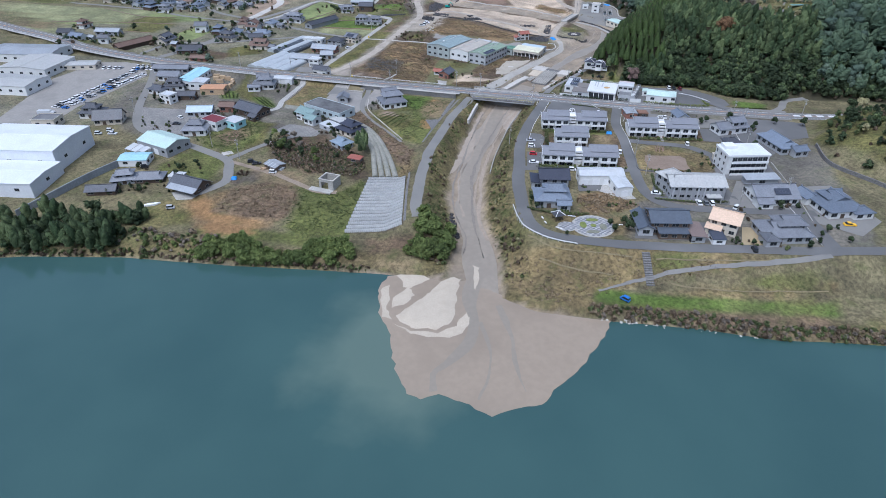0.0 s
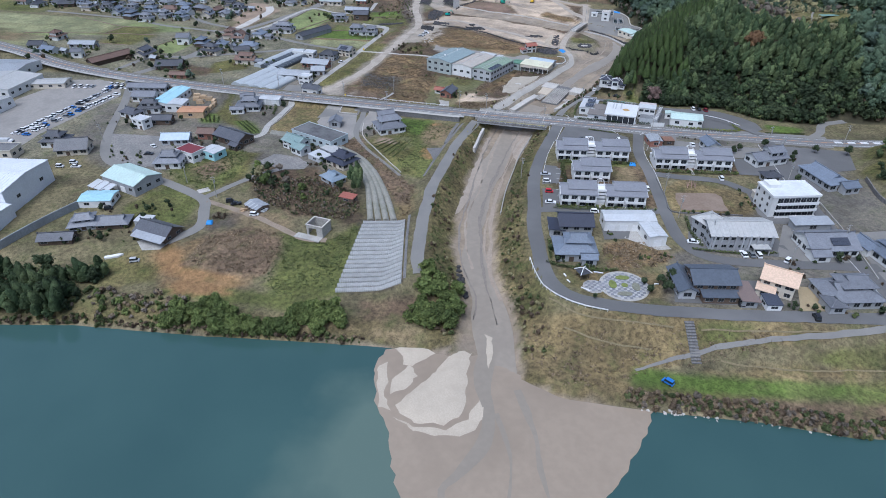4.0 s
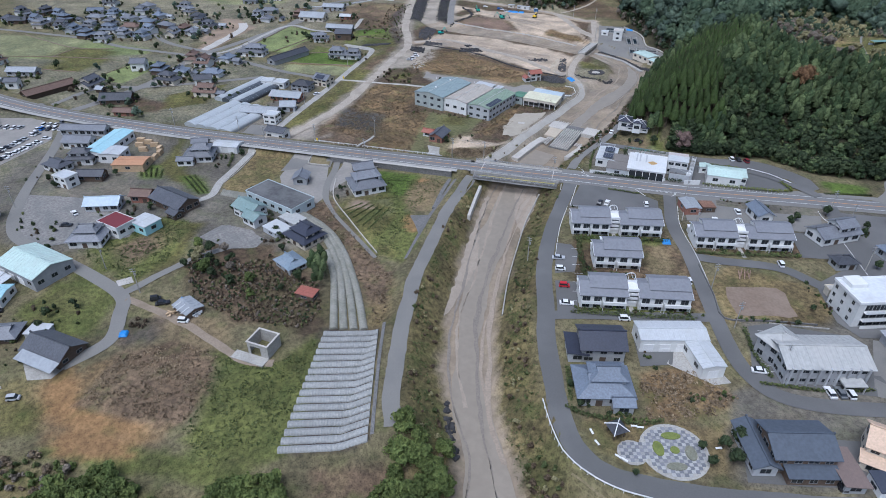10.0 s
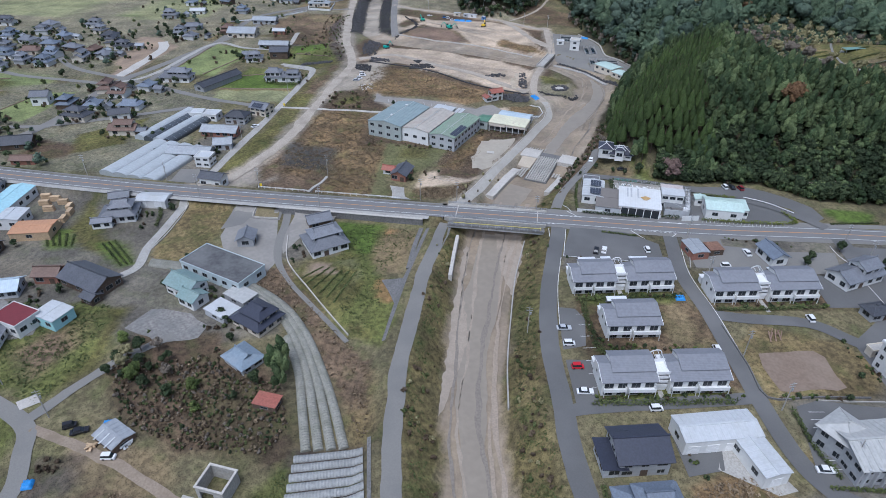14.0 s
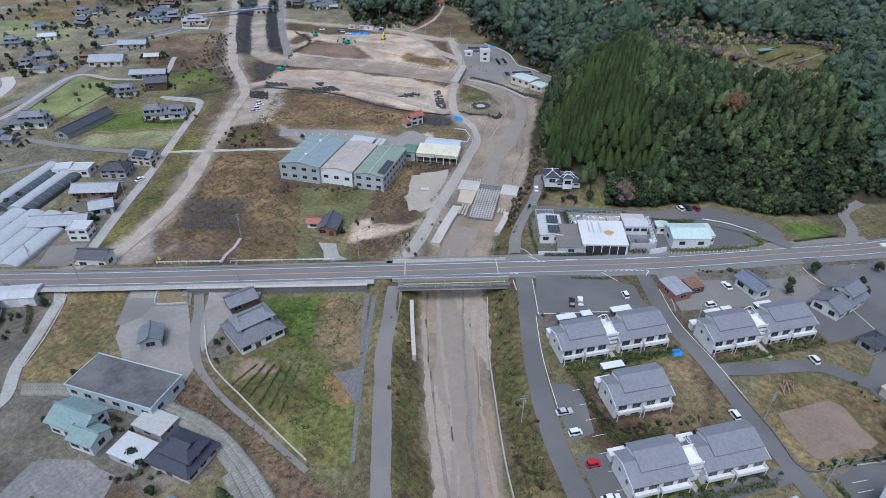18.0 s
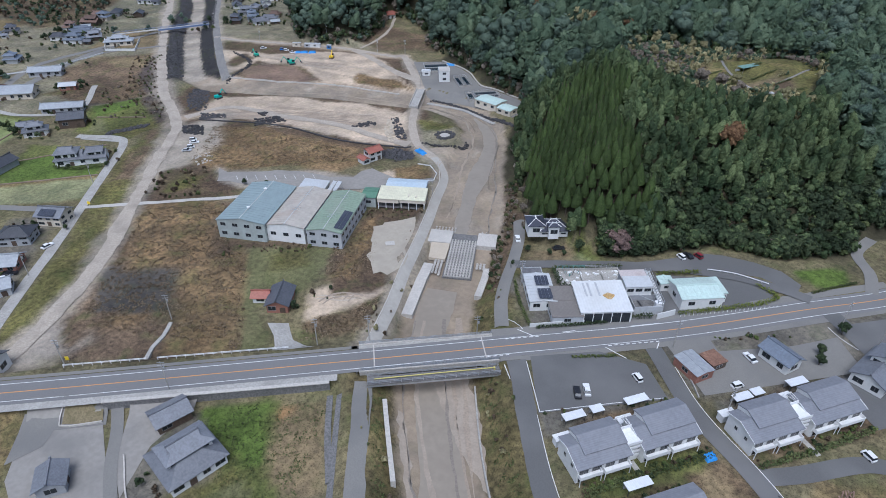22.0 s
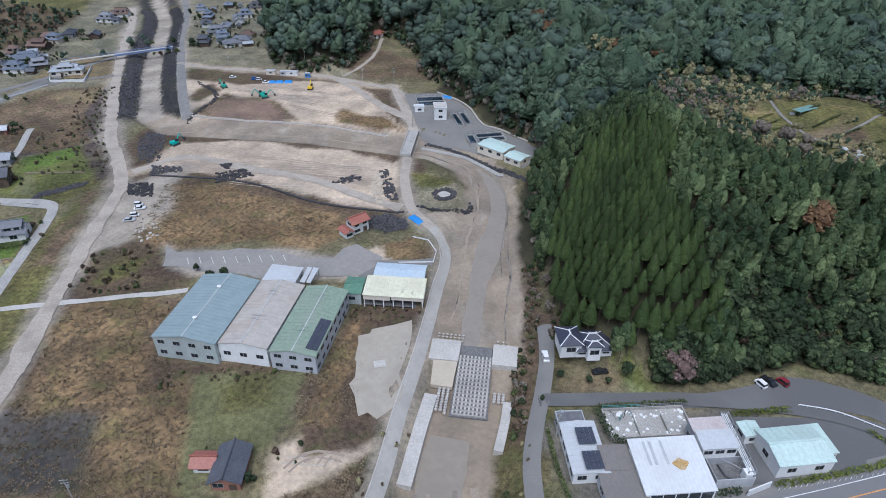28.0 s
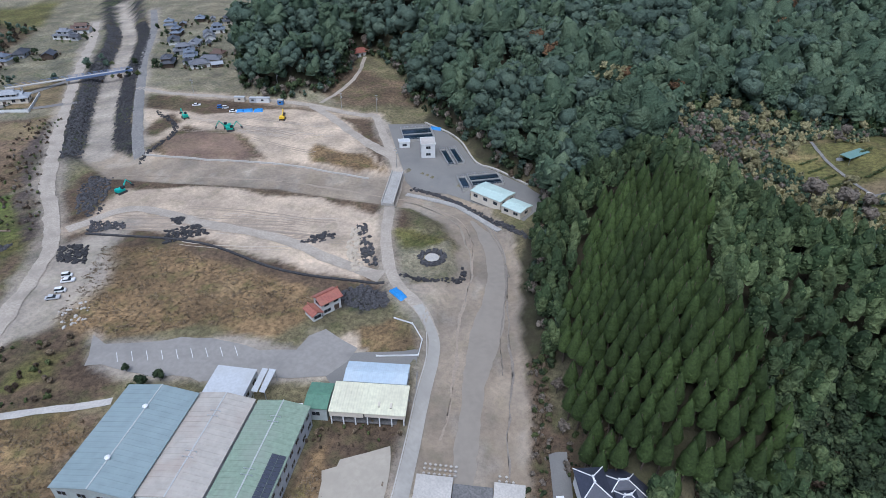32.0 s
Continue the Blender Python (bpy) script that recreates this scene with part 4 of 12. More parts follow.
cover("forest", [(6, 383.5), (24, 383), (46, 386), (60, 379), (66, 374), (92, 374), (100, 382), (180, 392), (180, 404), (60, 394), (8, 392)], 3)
cover("scrub", [(6, 396), (34, 396), (60, 383), (86, 388), (180, 398), (180, 410), (60, 398), (8, 396)], 4)
cover("gravel", [(-143, 479), (-138, 474), (-128, 473), (-112, 473), (-100, 469), (-82, 463), (-77, 469), (-66, 466), (-62, 458), (-66, 452), (-73, 447), (-88, 450), (-106, 451), (-124, 456), (-141, 463)], 4)
cover("duff", [(-90, 398), (-84, 410), (-79, 424), (-74, 436), (-52, 432), (-55, 420), (-57, 412), (-68, 380), (-88, 378)], 2)
cover("rust", [(-84, 404), (-77, 424), (-72, 427), (-74, 410), (-78, 396), (-80, 386), (-88, 388)], 2)
cover("duff", [(-170, 449), (-142, 451), (-127, 452), (-138, 462), (-146, 479), (-158, 482), (-172, 474)], 3)
cover("rust", [(-164, 446), (-140, 447), (-130, 436), (-140, 428), (-160, 430)], 4)
cover("olive", [(-160, 458), (-150, 462), (-147, 470), (-156, 472)], 4)
cover("duff", [(-132, 410), (-120, 414), (-90, 411), (-84, 413), (-86, 408), (-118, 408.5)], 2)
cover("silt", [(-46, 488), (-26, 486), (-19, 500), (-18, 480), (-28, 462), (-37, 456), (-41, 466), (-44, 478)], 1.5)
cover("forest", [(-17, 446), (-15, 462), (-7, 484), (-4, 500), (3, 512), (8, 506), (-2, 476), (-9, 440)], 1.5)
cover("rock", [(-69, 488), (-60, 490.5), (-52, 484), (-52, 477), (-62, 476), (-68, 480)], 1.5)
cover("gravel", [(-47, 640), (-39, 628), (-37, 566), (-35, 556), (-41, 560), (-43, 590)], 1)
cover("sand", [(-69, 466), (-63, 468), (-62, 461), (-66, 457), (-70, 460)], 1.5)
cover("ochre", [(-64.5, 468), (-52, 471), (-46.5, 466), (-44.5, 459), (-46.5, 452.5), (-58, 454.5), (-63.5, 461)], 1)
cover("duff", [(-26, 411), (-20, 432), (-17, 448), (-12, 446), (-14, 424), (-21, 404), (-30, 386), (-35, 372), (-38, 373), (-31, 396)], 1.5)
cover("duff", [(-19, 420), (-4, 420), (3, 414), (2, 404), (-8, 403), (-17, 406)], 2)
cover("green", [(0, 405), (3, 400), (2, 392), (6, 382), (1, 382), (-3, 392)], 1)
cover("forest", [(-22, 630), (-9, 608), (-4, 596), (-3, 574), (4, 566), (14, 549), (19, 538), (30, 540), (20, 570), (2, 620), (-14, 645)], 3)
# levee grass and soil near the river
cover("straw", [(34, 195), (73, 205), (52, 194), (35, 189)], 2)
cover("green", [(23, 194), (42, 198), (34, 189), (24, 186)], 2)
cover("green", [(50, 191), (82, 203), (78, 184), (55, 182), (73, 192), (56, 190)], 3)
cover("straw", [(38, 186), (56, 190), (73, 192), (72, 188), (51, 183), (37, 182)], 2)
cover("brightgreen", [(10, 176), (38, 181), (79, 188), (79, 185), (44, 178), (23, 172)], 2)
cover("brown", [(4, 167), (24, 170), (56, 176), (77, 179), (75, 172), (55, 168), (30, 166), (11, 163)], 3)
cover("orange", [(-169, 190), (-164, 197), (-153, 187), (-130, 184), (-124, 180), (-152, 174)], 4)
cover("rust", [(-160, 197), (-135, 206), (-121, 200), (-122, 182), (-148, 182)], 3)
cover("olive", [(-182, 176), (-164, 181), (-156, 173), (-174, 166)], 5)
cover("grey", [(-35.0, 319.0), (-14.9, 319.9), (0.3, 321.6), (7.6, 316.0), (2.4, 314.5), (-3.5, 318.6), (-17.5, 316.2), (-25.9, 313.6), (-32.0, 309.6), (-35.4, 312.4)], 2)
cover("grey", [(9.8, 317.6), (30.8, 319.8), (63.4, 320.3), (59.6, 315.7), (42.5, 318.5), (29.4, 317.7), (14.1, 312.1), (10.7, 309.5), (9.8, 313.7)], 2)
# meadows and gardens among the western houses
cover("green", [(-204, 242), (-201, 256), (-187, 273), (-177, 272), (-168, 246), (-172, 230), (-184, 234)], 5)
cover("brown", [(-195, 246), (-186, 258), (-178, 254), (-180, 240)], 8)
cover("green", [(-197, 231), (-189, 236), (-173, 224), (-178, 214)], 5)
cover("brightgreen", [(-128, 243), (-122, 247), (-119, 241), (-124, 239)], 2)
cover("brightgreen", [(-231, 309), (-219, 310), (-211, 300), (-221, 297)], 2)
# paddies of the western valley
cover("village", [(-330, 372), (-345, 420), (-330, 470), (-290, 500), (-262, 470), (-250, 400), (-262, 360)], 12)
cover("paddy", [(-496, 484), (-415, 481), (-405, 455), (-419, 433), (-460, 436)], 3)
cover("lightgreen", [(-404, 476), (-373, 469), (-368, 455), (-402, 456)], 2)
cover("olive", [(-402, 452), (-367, 452), (-359, 441), (-361, 404), (-386, 412)], 2)
cover("lightgreen", [(-358, 439), (-348, 452), (-332, 434), (-328, 408), (-344, 413)], 2)
cover("lightgreen", [(-375, 406), (-357, 423), (-343, 413), (-352, 389), (-374, 393)], 2)
cover("earth", [(-350, 571), (-334, 576), (-322, 560), (-317, 500), (-329, 504)], 2)
cover("lightgreen", [(-285, 565), (-254, 544), (-264, 498), (-282, 509)], 2)
cover("green", [(-228, 505), (-217, 505), (-211, 479), (-232, 475)], 2)
cover("straw", [(-232, 471), (-194, 480), (-194, 455), (-222, 455)], 2)
cover("paddy", [(-470, 395), (-430, 430), (-385, 405), (-398, 385), (-440, 380)], 3)
cover("paddy", [(-560, 470), (-510, 492), (-470, 440), (-520, 430)], 3)
cover("olive", [(-300, 345), (-255, 349), (-252, 388), (-272, 392), (-300, 372)], 3)
cover("straw", [(-315, 560), (-318, 620), (-296, 640), (-292, 570)], 4)
cover("paddy", [(-330, 640), (-380, 620), (-420, 660), (-400, 700), (-340, 690)], 4)
cover("straw", [(-340, 700), (-400, 715), (-420, 780), (-350, 790)], 5)
cover("paddy", [(-560, 620), (-450, 620), (-440, 690), (-560, 720)], 6)
cover("tan", [(-600, 760), (-460, 730), (-430, 820), (-600, 860)], 8)
cover("olive", [(-300, 880), (-420, 820), (-480, 900), (-320, 980)], 10)
cover("olive", [(-123, 309), (-108, 314), (-97, 301), (-89, 283), (-90, 268), (-99, 268), (-112, 284), (-123, 297)], 3)
cover("lawn", [(-116, 306), (-108, 311), (-100, 301), (-106, 293)], 2)
cover("green", [(-97, 300), (-88, 290), (-87, 266), (-92, 266), (-96, 285)], 3)
cover("duff", [(-162, 262), (-160, 246), (-148, 230), (-128, 222), (-104, 224), (-103, 236), (-112, 250), (-130, 254), (-138, 264)], 5)
# the western valley, field by field
cover("village", [(-300, 355), (-430, 392), (-440, 420), (-330, 470), (-300, 470), (-240, 470), (-222, 440), (-215, 352)], 5)
for kind, ring in (("paddy", [(-514, 468), (-471, 484), (-408, 463), (-404, 440), (-468, 425)]), ("olive", [(-403, 440), (-404, 464), (-376, 468), (-363, 446), (-362, 416), (-387, 415)]),
                   ("green", [(-416, 378), (-398, 387), (-373, 376), (-378, 366)]), ("lightgreen", [(-343, 406), (-338, 446), (-319, 452), (-316, 404)]), ("olive", [(-277, 394), (-254, 421), (-247, 388), (-267, 372)]),
                   ("earth", [(-318, 480), (-331, 541), (-311, 572), (-309, 540), (-306, 476)]), ("lightgreen", [(-285, 500), (-285, 556), (-250, 543), (-261, 495)]), ("brightgreen", [(-238, 472), (-239, 494), (-201, 510), (-194, 478)]),
                   ("paddy", [(-238, 468), (-194, 474), (-192, 454), (-234, 453)]), ("brightgreen", [(-227, 566), (-204, 577), (-192, 546), (-218, 549)]), ("lawn", [(-218, 548), (-192, 545), (-189, 538), (-200, 520), (-217, 530)]),
                   ("fallow", [(-335, 569), (-323, 633), (-294, 605), (-302, 548)]), ("green", [(-520, 495), (-560, 470), (-610, 500), (-560, 540)]), ("tan", [(-270, 690), (-238, 682), (-212, 688), (-222, 740), (-262, 735)])):
    cover(kind, ring, 0.8)
cover("scrub", [(-218, 568), (-204, 579), (-192, 548), (-187, 540), (-181, 548), (-196, 580), (-206, 612), (-214, 655), (-222, 660), (-240, 610), (-262, 590), (-240, 575)], 3)
cover("brown", [(-262, 664), (-216, 672), (-208, 625), (-222, 606), (-256, 600), (-270, 632)], 5)
cover("tan", [(-250, 660), (-218, 668), (-212, 640), (-236, 640)], 5)
cover("duff", [(-296, 388), (-270, 384), (-262, 366), (-290, 362)], 5)
cover("scrub", [(-300, 770), (-330, 750), (-430, 850), (-400, 940), (-300, 870)], 12)
cover("green", [(-122, 333), (-102, 333), (-98, 301), (-90, 297), (-88.6, 273), (-103, 275), (-100, 297), (-110, 312)], 1.5)
cover("brightgreen", [(-121, 332), (-104, 332), (-102, 312), (-108, 314)], 2)
cover("tan", [(-102.5, 325), (-95, 331), (-88.5, 331), (-88.5, 303), (-97.5, 301), (-102, 310)], 1.5)
cover("orange", [(-97, 299), (-90, 297), (-89, 287), (-94, 290)], 2)
cover("olive", [(-124.5, 295.5), (-116, 304.5), (-104.5, 303.5), (-103.5, 279), (-109.5, 284)], 0.8)
cover("earth", [(-122, 306), (-116, 306), (-112, 300), (-121, 297)], 2)
cover("straw", [(-182, 337), (-166, 337), (-165, 321), (-163.5, 310), (-168, 297), (-178, 306), (-184, 320)], 1)
cover("brown", [(-152, 184), (-153, 203), (-140, 210), (-120, 203), (-120, 184), (-136, 183)], 1.2)
cover("orange", [(-153, 172), (-147, 180.4), (-139, 180), (-128, 174), (-145, 169)], 2.5)
cover("green", [(-119, 203), (-108.6, 209), (-100, 222), (-94, 214), (-91, 184), (-113, 178), (-118, 186)], 1.5)
cover("char", [(-156, 211), (-153, 215), (-148.5, 213), (-148, 209.5), (-154, 207)], 2)
cover("dirt", [(-155, 630), (-140, 638), (-121, 631), (-104, 601), (-122, 593), (-148, 600)], 4)
cover("duff", [(-170, 640), (-158, 664), (-150, 652), (-158, 632)], 4)
cover("green", [(-216, 552), (-199, 566), (-190, 548), (-182, 533), (-192, 517), (-202, 518)], 1.5)
cover("olive", [(-204, 532), (-186, 540), (-182, 533), (-192, 517), (-202, 518)], 1.5)
cover("darkground", [(-218, 675), (-208, 640), (-178, 555), (-183, 534), (-190, 548), (-201, 574), (-217, 623), (-221, 666)], 2)
cover("ochre", [(-135, 404), (-119, 393), (-116, 353), (-136, 354), (-134, 371)], 3)
cover("rust", [(-166, 443), (-136, 426), (-132, 409), (-136, 399), (-159, 399)], 5)
cover("brown", [(-175, 381), (-168, 392), (-160, 374), (-164, 362)], 3)
HAUL = [(-188, 349), (-178, 362), (-173, 385), (-170, 408), (-171, 446), (-172, 491), (-172, 525), (-179, 552), (-191, 580), (-201, 616), (-211, 655), (-219, 690), (-232, 750), (-248, 833), (-262, 890)]
CREEKSIDE = [(-77, 349), (-70, 368), (-63.5, 388), (-55, 412), (-47.5, 437), (-42.5, 452), (-41, 462), (-44, 475), (-49, 486), (-51, 500), (-50.5, 520), (-46, 545), (-41, 567), (-42, 590), (-46, 640)]
CHANNEL_ROAD = [(-161, 610), (-170, 645), (-180, 690), (-186, 720), (-197, 775), (-209, 857), (-225, 930)]
SITE_ROAD = [(-46, 640), (-64, 652), (-84, 667), (-129, 686), (-165, 699), (-186, 712)]
TRACKS.extend([("gravel", HAUL, 4.0), ("gravel", CREEKSIDE, 2.6), ("gravel", CHANNEL_ROAD, 3.2), ("sand", SITE_ROAD, 3.0), ("gravel", [(-172, 491), (-160, 520), (-150, 545)], 3.0), ("sand", [(-171, 543), (-150, 556), (-120, 540), (-90, 524), (-70, 506)], 3.0)])
build_ground()
build_water()


DUSTY_ASPHALT = material("dusty_asphalt", (0.275, 0.256, 0.23), 0.9, 0.07, 0.12, 0.8, dirt=(0.2, 0.19, 0.175), dirt_amount=0.8)


def lot(name, outline, surface=ASPHALT, label="", lift=0.15, wobble=0.0, category="yard"):
    ob = part(name, outline_mesh(name, outline, lift, 4.0, wobble), surface)
    return tagged(ob, label, category, kind="structure")


# silt fan and sand bars at the creek's mouth
SILT = material("wet_silt", (0.3, 0.24, 0.176), 0.45, 0.04, 0.05, 0.5, dirt=(0.245, 0.196, 0.144), dirt_amount=0.9)
DRY_SAND = material("pale_dry_sand", (0.465, 0.4, 0.31), 0.95, 0.06, 0.3, 2.5, dirt=(0.41, 0.345, 0.265), dirt_amount=0.7)
fan = [(-67.8, 166), (-68.6, 159), (-66, 151), (-63.8, 145.5), (-59.3, 139.8), (-56.5, 136), (-54, 131), (-50.6, 124), (-47.4, 118.7), (-42.8, 114), (-38.5, 112.6), (-34, 116), (-25, 114.5), (-18, 112), (-12, 117), (-5, 120), (-3, 126), (-1, 130), (4, 138), (7, 147), (10, 156), (11.5, 163),
       (-10, 166), (-24, 178), (-34, 182), (-47, 178), (-56, 172)]
tagged(part("silt_fan", outline_mesh("silt_fan", fan, 0.0, 2.0, 0.5, z=WATER + 0.05), SILT), "wet grey-brown silt fan spread over the river at the creek's mouth", "silt fan", kind="structure")


RILL = material("wet_rill", (0.262, 0.225, 0.176), 0.35, 0.04, 0.1, 0.6)
for line, w in ([(-37.5, 172), (-36, 160), (-32, 149), (-31.5, 138), (-35.5, 128.5), (-38, 123), (-36, 116.5)], lambda u: 5.5 - 3.5 * u + 0.8 * math.sin(13 * u)), ([(-26, 160), (-19, 146), (-15.5, 134), (-10.5, 123.5)], lambda u: 2.2 - 1.6 * u + 0.4 * math.sin(11 * u)), ([(-30, 150), (-24, 138), (-22, 126), (-23, 117)], lambda u: 1.4 - 0.9 * u + 0.3 * math.sin(9 * u)):
    strip("rill", line, w, RILL, "shallow run of water over the silt fan", "stream", 0.1, z=WATER, across=2, ragged=0.4)


def sand_bar(outline, label, lift=0.08, crown=0.4, z=WATER, surface=DRY_SAND):
    tagged(part("sand_bar", outline_mesh("sand_bar", outline, lift if z is None else 0.0, 1.5, 0.45, z=None if z is None else z + lift, crown=crown), surface), label, "sand bar", kind="structure")


sand_bar([(-66.5, 167.6), (-58, 172), (-50.1, 175.2), (-50.8, 170.6), (-54.8, 165.2), (-58.2, 161), (-60.5, 160.8), (-62.2, 164.5)], "pale dry sand bar beside the creek's mouth")
sand_bar([(-46.5, 172.4), (-42.1, 172.2), (-41.2, 162.4), (-39, 150.6), (-39.6, 145.8), (-42.8, 142.4), (-50.6, 141), (-55.5, 143), (-57.6, 145.6), (-52.2, 156.6), (-49.3, 165.4)], "large pale dry sand bar in the creek's mouth", crown=0.7)
sand_bar([(-67.6, 158.9), (-65.9, 160.7), (-63.5, 154.8), (-61.5, 147.9), (-58.4, 143.4), (-62, 143.4), (-65.1, 150.4)], "narrow rim of pale sand round the bars", crown=0.2)
sand_bar([(-59, 161.5), (-55, 158), (-57, 152), (-60.5, 149), (-61.8, 154)], "small pale sand bar among wet silt", crown=0.2)
sand_bar([(-57, 141.2), (-50.5, 139.6), (-41.9, 141), (-37.3, 146), (-35.8, 152.8), (-35.4, 158.9), (-33.6, 154.5), (-33, 147.8), (-34.2, 142.8), (-38, 139.5), (-44, 138.4), (-50.1, 138.2)], "narrow rim of pale sand round the bars", crown=0.15)
sand_bar([(-39.6, 180.5), (-37.4, 179.8), (-35.6, 173), (-35.4, 166.1), (-37.4, 171)], "thin tongue of pale sand in the creek", 0.3, 0.2)
DAMP_SAND = material("damp_creek_sand", (0.34, 0.285, 0.225), 0.85, 0.08, 0.3, 2.0, dirt=(0.27, 0.225, 0.178), dirt_amount=0.8)
sand_bar([(-70.5, 330), (-68.6, 328), (-68.3, 318), (-68.3, 305.5), (-65.6, 292.7), (-63.6, 280), (-64, 269.7), (-66.2, 252), (-67.3, 247.4), (-68.2, 258.7), (-68.8, 276.8), (-70, 290), (-70, 306), (-70.8, 318)], "pale sand bar along the creek bed", 0.12, 0.1, None, DAMP_SAND)
sand_bar([(-60, 340), (-50.5, 341), (-48.6, 328.3), (-50, 309), (-51, 301.7), (-54, 310), (-57.4, 322)], "pale fan of sand below the bridge", 0.12, 0.1, None, DAMP_SAND)
STREAM_WATER = material("shallow_muddy_water", (0.272, 0.232, 0.182), 0.55, 0.06, 0.1, 0.5, dirt=(0.25, 0.213, 0.168), dirt_amount=0.9)
for line, w in ([(-59, 339), (-60, 325), (-61, 310), (-61.5, 285), (-60, 262), (-58, 245), (-55, 229), (-50, 213), (-43, 198), (-38.5, 184), (-34, 170), (-30, 158)], lambda u: 9.5 + 2.4 * math.sin(9 * u) + 1.2 * math.sin(31 * u)), ([(-52, 380), (-57, 366), (-60, 352), (-61, 342)], lambda u: 11 + math.sin(7 * u)):
    strip("stream", line, w, STREAM_WATER, "shallow grey muddy water flowing down the creek bed", "stream", 0.05, across=5, ragged=0.6)
strip("stream", [(-43, 404), (-40, 416), (-36, 430), (-31, 445), (-25, 460), (-18, 478), (-13, 495), (-12, 512), (-16, 528)], lambda u: 1.5 + 7 * math.sin(3.1 * u) ** 0.7 + 1.0 * math.sin(17 * u), material("wet_creek_bed", (0.27, 0.235, 0.19), 0.45, 0.06, 0.1, 0.5, dirt=(0.298, 0.258, 0.208), dirt_amount=0.9), "thin sheet of muddy water on the creek bed", "stream", 0.0, across=4, ragged=0.8)

# wheel ruts over the sandy ground, bars and runs in the upper creek
RUT = material("damp_wheel_rut", (0.325, 0.265, 0.205), 0.95, 0.12, 0.3, 2.0)
PALE_RUT = material("dry_pale_sand_ridge", (0.46, 0.39, 0.31), 0.95, 0.1, 0.3, 2.0)
DARK_MUD = material("dark_creek_mud", (0.228, 0.196, 0.16), 0.6, 0.15, 0.3, 2.0)
g = random.Random(17)
SITES = (((-160, 552), (-62, 520), 15, 14), ((-150, 655), (-66, 615), 14, 16), ((-92, 372), (-74, 378), 4, 3), ((-74, 418), (-62, 392), 3, 4))
for a, b, n, wide in SITES:
    for k in range(n):
        u0, u1, o = g.uniform(0, 0.55), g.uniform(0.45, 1), g.uniform(-wide, wide)
        d = (Vector(b) - Vector(a)).normalized()
        side = Vector((-d.y, d.x))
        line = []
        for m in range(6):
            u = u0 + (u1 - u0) * m / 5
            p = Vector(a).lerp(Vector(b), u) + side * (o * (0.4 + 0.6 * math.sin(1.6 * u + k)) + 3.0 * math.sin(5 * u + 2.1 * k))
            line.append((p.x, p.y))
        for off in (-0.9, 0.9):
            strip("wheel_rut", line, g.uniform(0.3, 0.7), (RUT, PALE_RUT, RUT)[k % 3], "faint wheel rut in sandy ground", "rut", 0.03, shift=off, across=1, ragged=0.35)
CREEK_FILM = material("settled_creek_silt", (0.272, 0.232, 0.182), 0.75, 0.06, 0.2, 1.0, dirt=(0.3, 0.258, 0.205), dirt_amount=0.8)
for n, (a, b) in enumerate(((0, 7), (1, 6), (3, 9), (2, 8), (5, 12), (4, 8))):
    o, wide = (-8.5, 7, 8, -7, 5, -8)[n], (0.5, 0.7, 0.45, 0.4, 0.9, 0.5)[n]
    line = []
    for q, (x, y, half, bed) in enumerate(UPPER[a:b]):
        p = UPPER[min(a + q + 1, len(UPPER) - 1)]
        r = UPPER[max(a + q - 1, 0)]
        d = Vector((p[0] - r[0], p[1] - r[1])).normalized()
        w = o * half / 12 + 0.9 * math.sin(1.9 * q + 2.3 * n)
        line.append((x - d.y * w, y + d.x * w))
    strip("creek_run", line, lambda u, wide=wide, n=n: wide * (0.3 + abs(math.sin(3.1 * u)) + 0.4 * math.sin(23 * u + n)), (DARK_MUD, RUT, CREEK_FILM)[n % 3], "streak of silt and shallow water along the creek bed", "creek bed", 0.05, across=2, ragged=0.9)
for n in range(5):
    o, wide = (-6.4, 5.6, -3.2, 2.4, 6.6, -5, 0.6)[n], g.uniform(0.4, 1.1)
    line = [(x + o * half / 9 + 0.9 * math.sin(1.7 * q + n), y) for q, (x, y, half, bed) in enumerate(CREEK[2 + n % 3:11])]
    strip("creek_run", line, lambda u, wide=wide, n=n: wide * (0.4 + abs(math.sin(4 * u + n)) + 0.4 * math.sin(31 * u + n)), (DARK_MUD, RUT, DAMP_SAND)[n % 3], "streak of silt and shallow water along the creek bed", "creek bed", 0.16, across=2, ragged=0.8)

# ---- roads ----
MAIN = [(-650, 450), (-489, 396), (-413, 374), (-372, 359), (-316, 348), (-250, 343.5), (-180, 342), (-90, 343), (-36, 344), (13, 345), (59, 349), (94, 352), (135, 362), (180, 380)]
strip("main_road", MAIN, 9.0, ROAD, "two-lane asphalt road with an orange centre line", "road", 0.12, z=0.0, across=4)
strip("centre_line", MAIN, 0.28, ORANGE_PAINT, "orange centre line", "road marking", 0.135, z=0.0, across=1)
for side in (3.2, -3.2):
    strip("edge_line", MAIN, 0.2, WHITE_PAINT, "white road edge line", "road marking", 0.135, z=0.0, shift=side, across=1)
strip("pavement", MAIN[:7] + [(-86, 343)], 2.4, CONCRETE, "grey concrete footway beside the main road", "pavement", 0.24, z=0.0, shift=-5.8, across=1)
strip("shoulder", MAIN[:8] + [(-80, 343.2)], 1.2, OLD_ASPHALT, "grey asphalt road shoulder", "pavement", 0.1, z=0.0, shift=5.4, across=1)
strip("shoulder", [(-35, 344), (13, 345), (59, 349), (94, 352)], 3.0, OLD_ASPHALT, "grey asphalt road shoulder", "pavement", 0.09, z=0.0, shift=6.0, across=1)
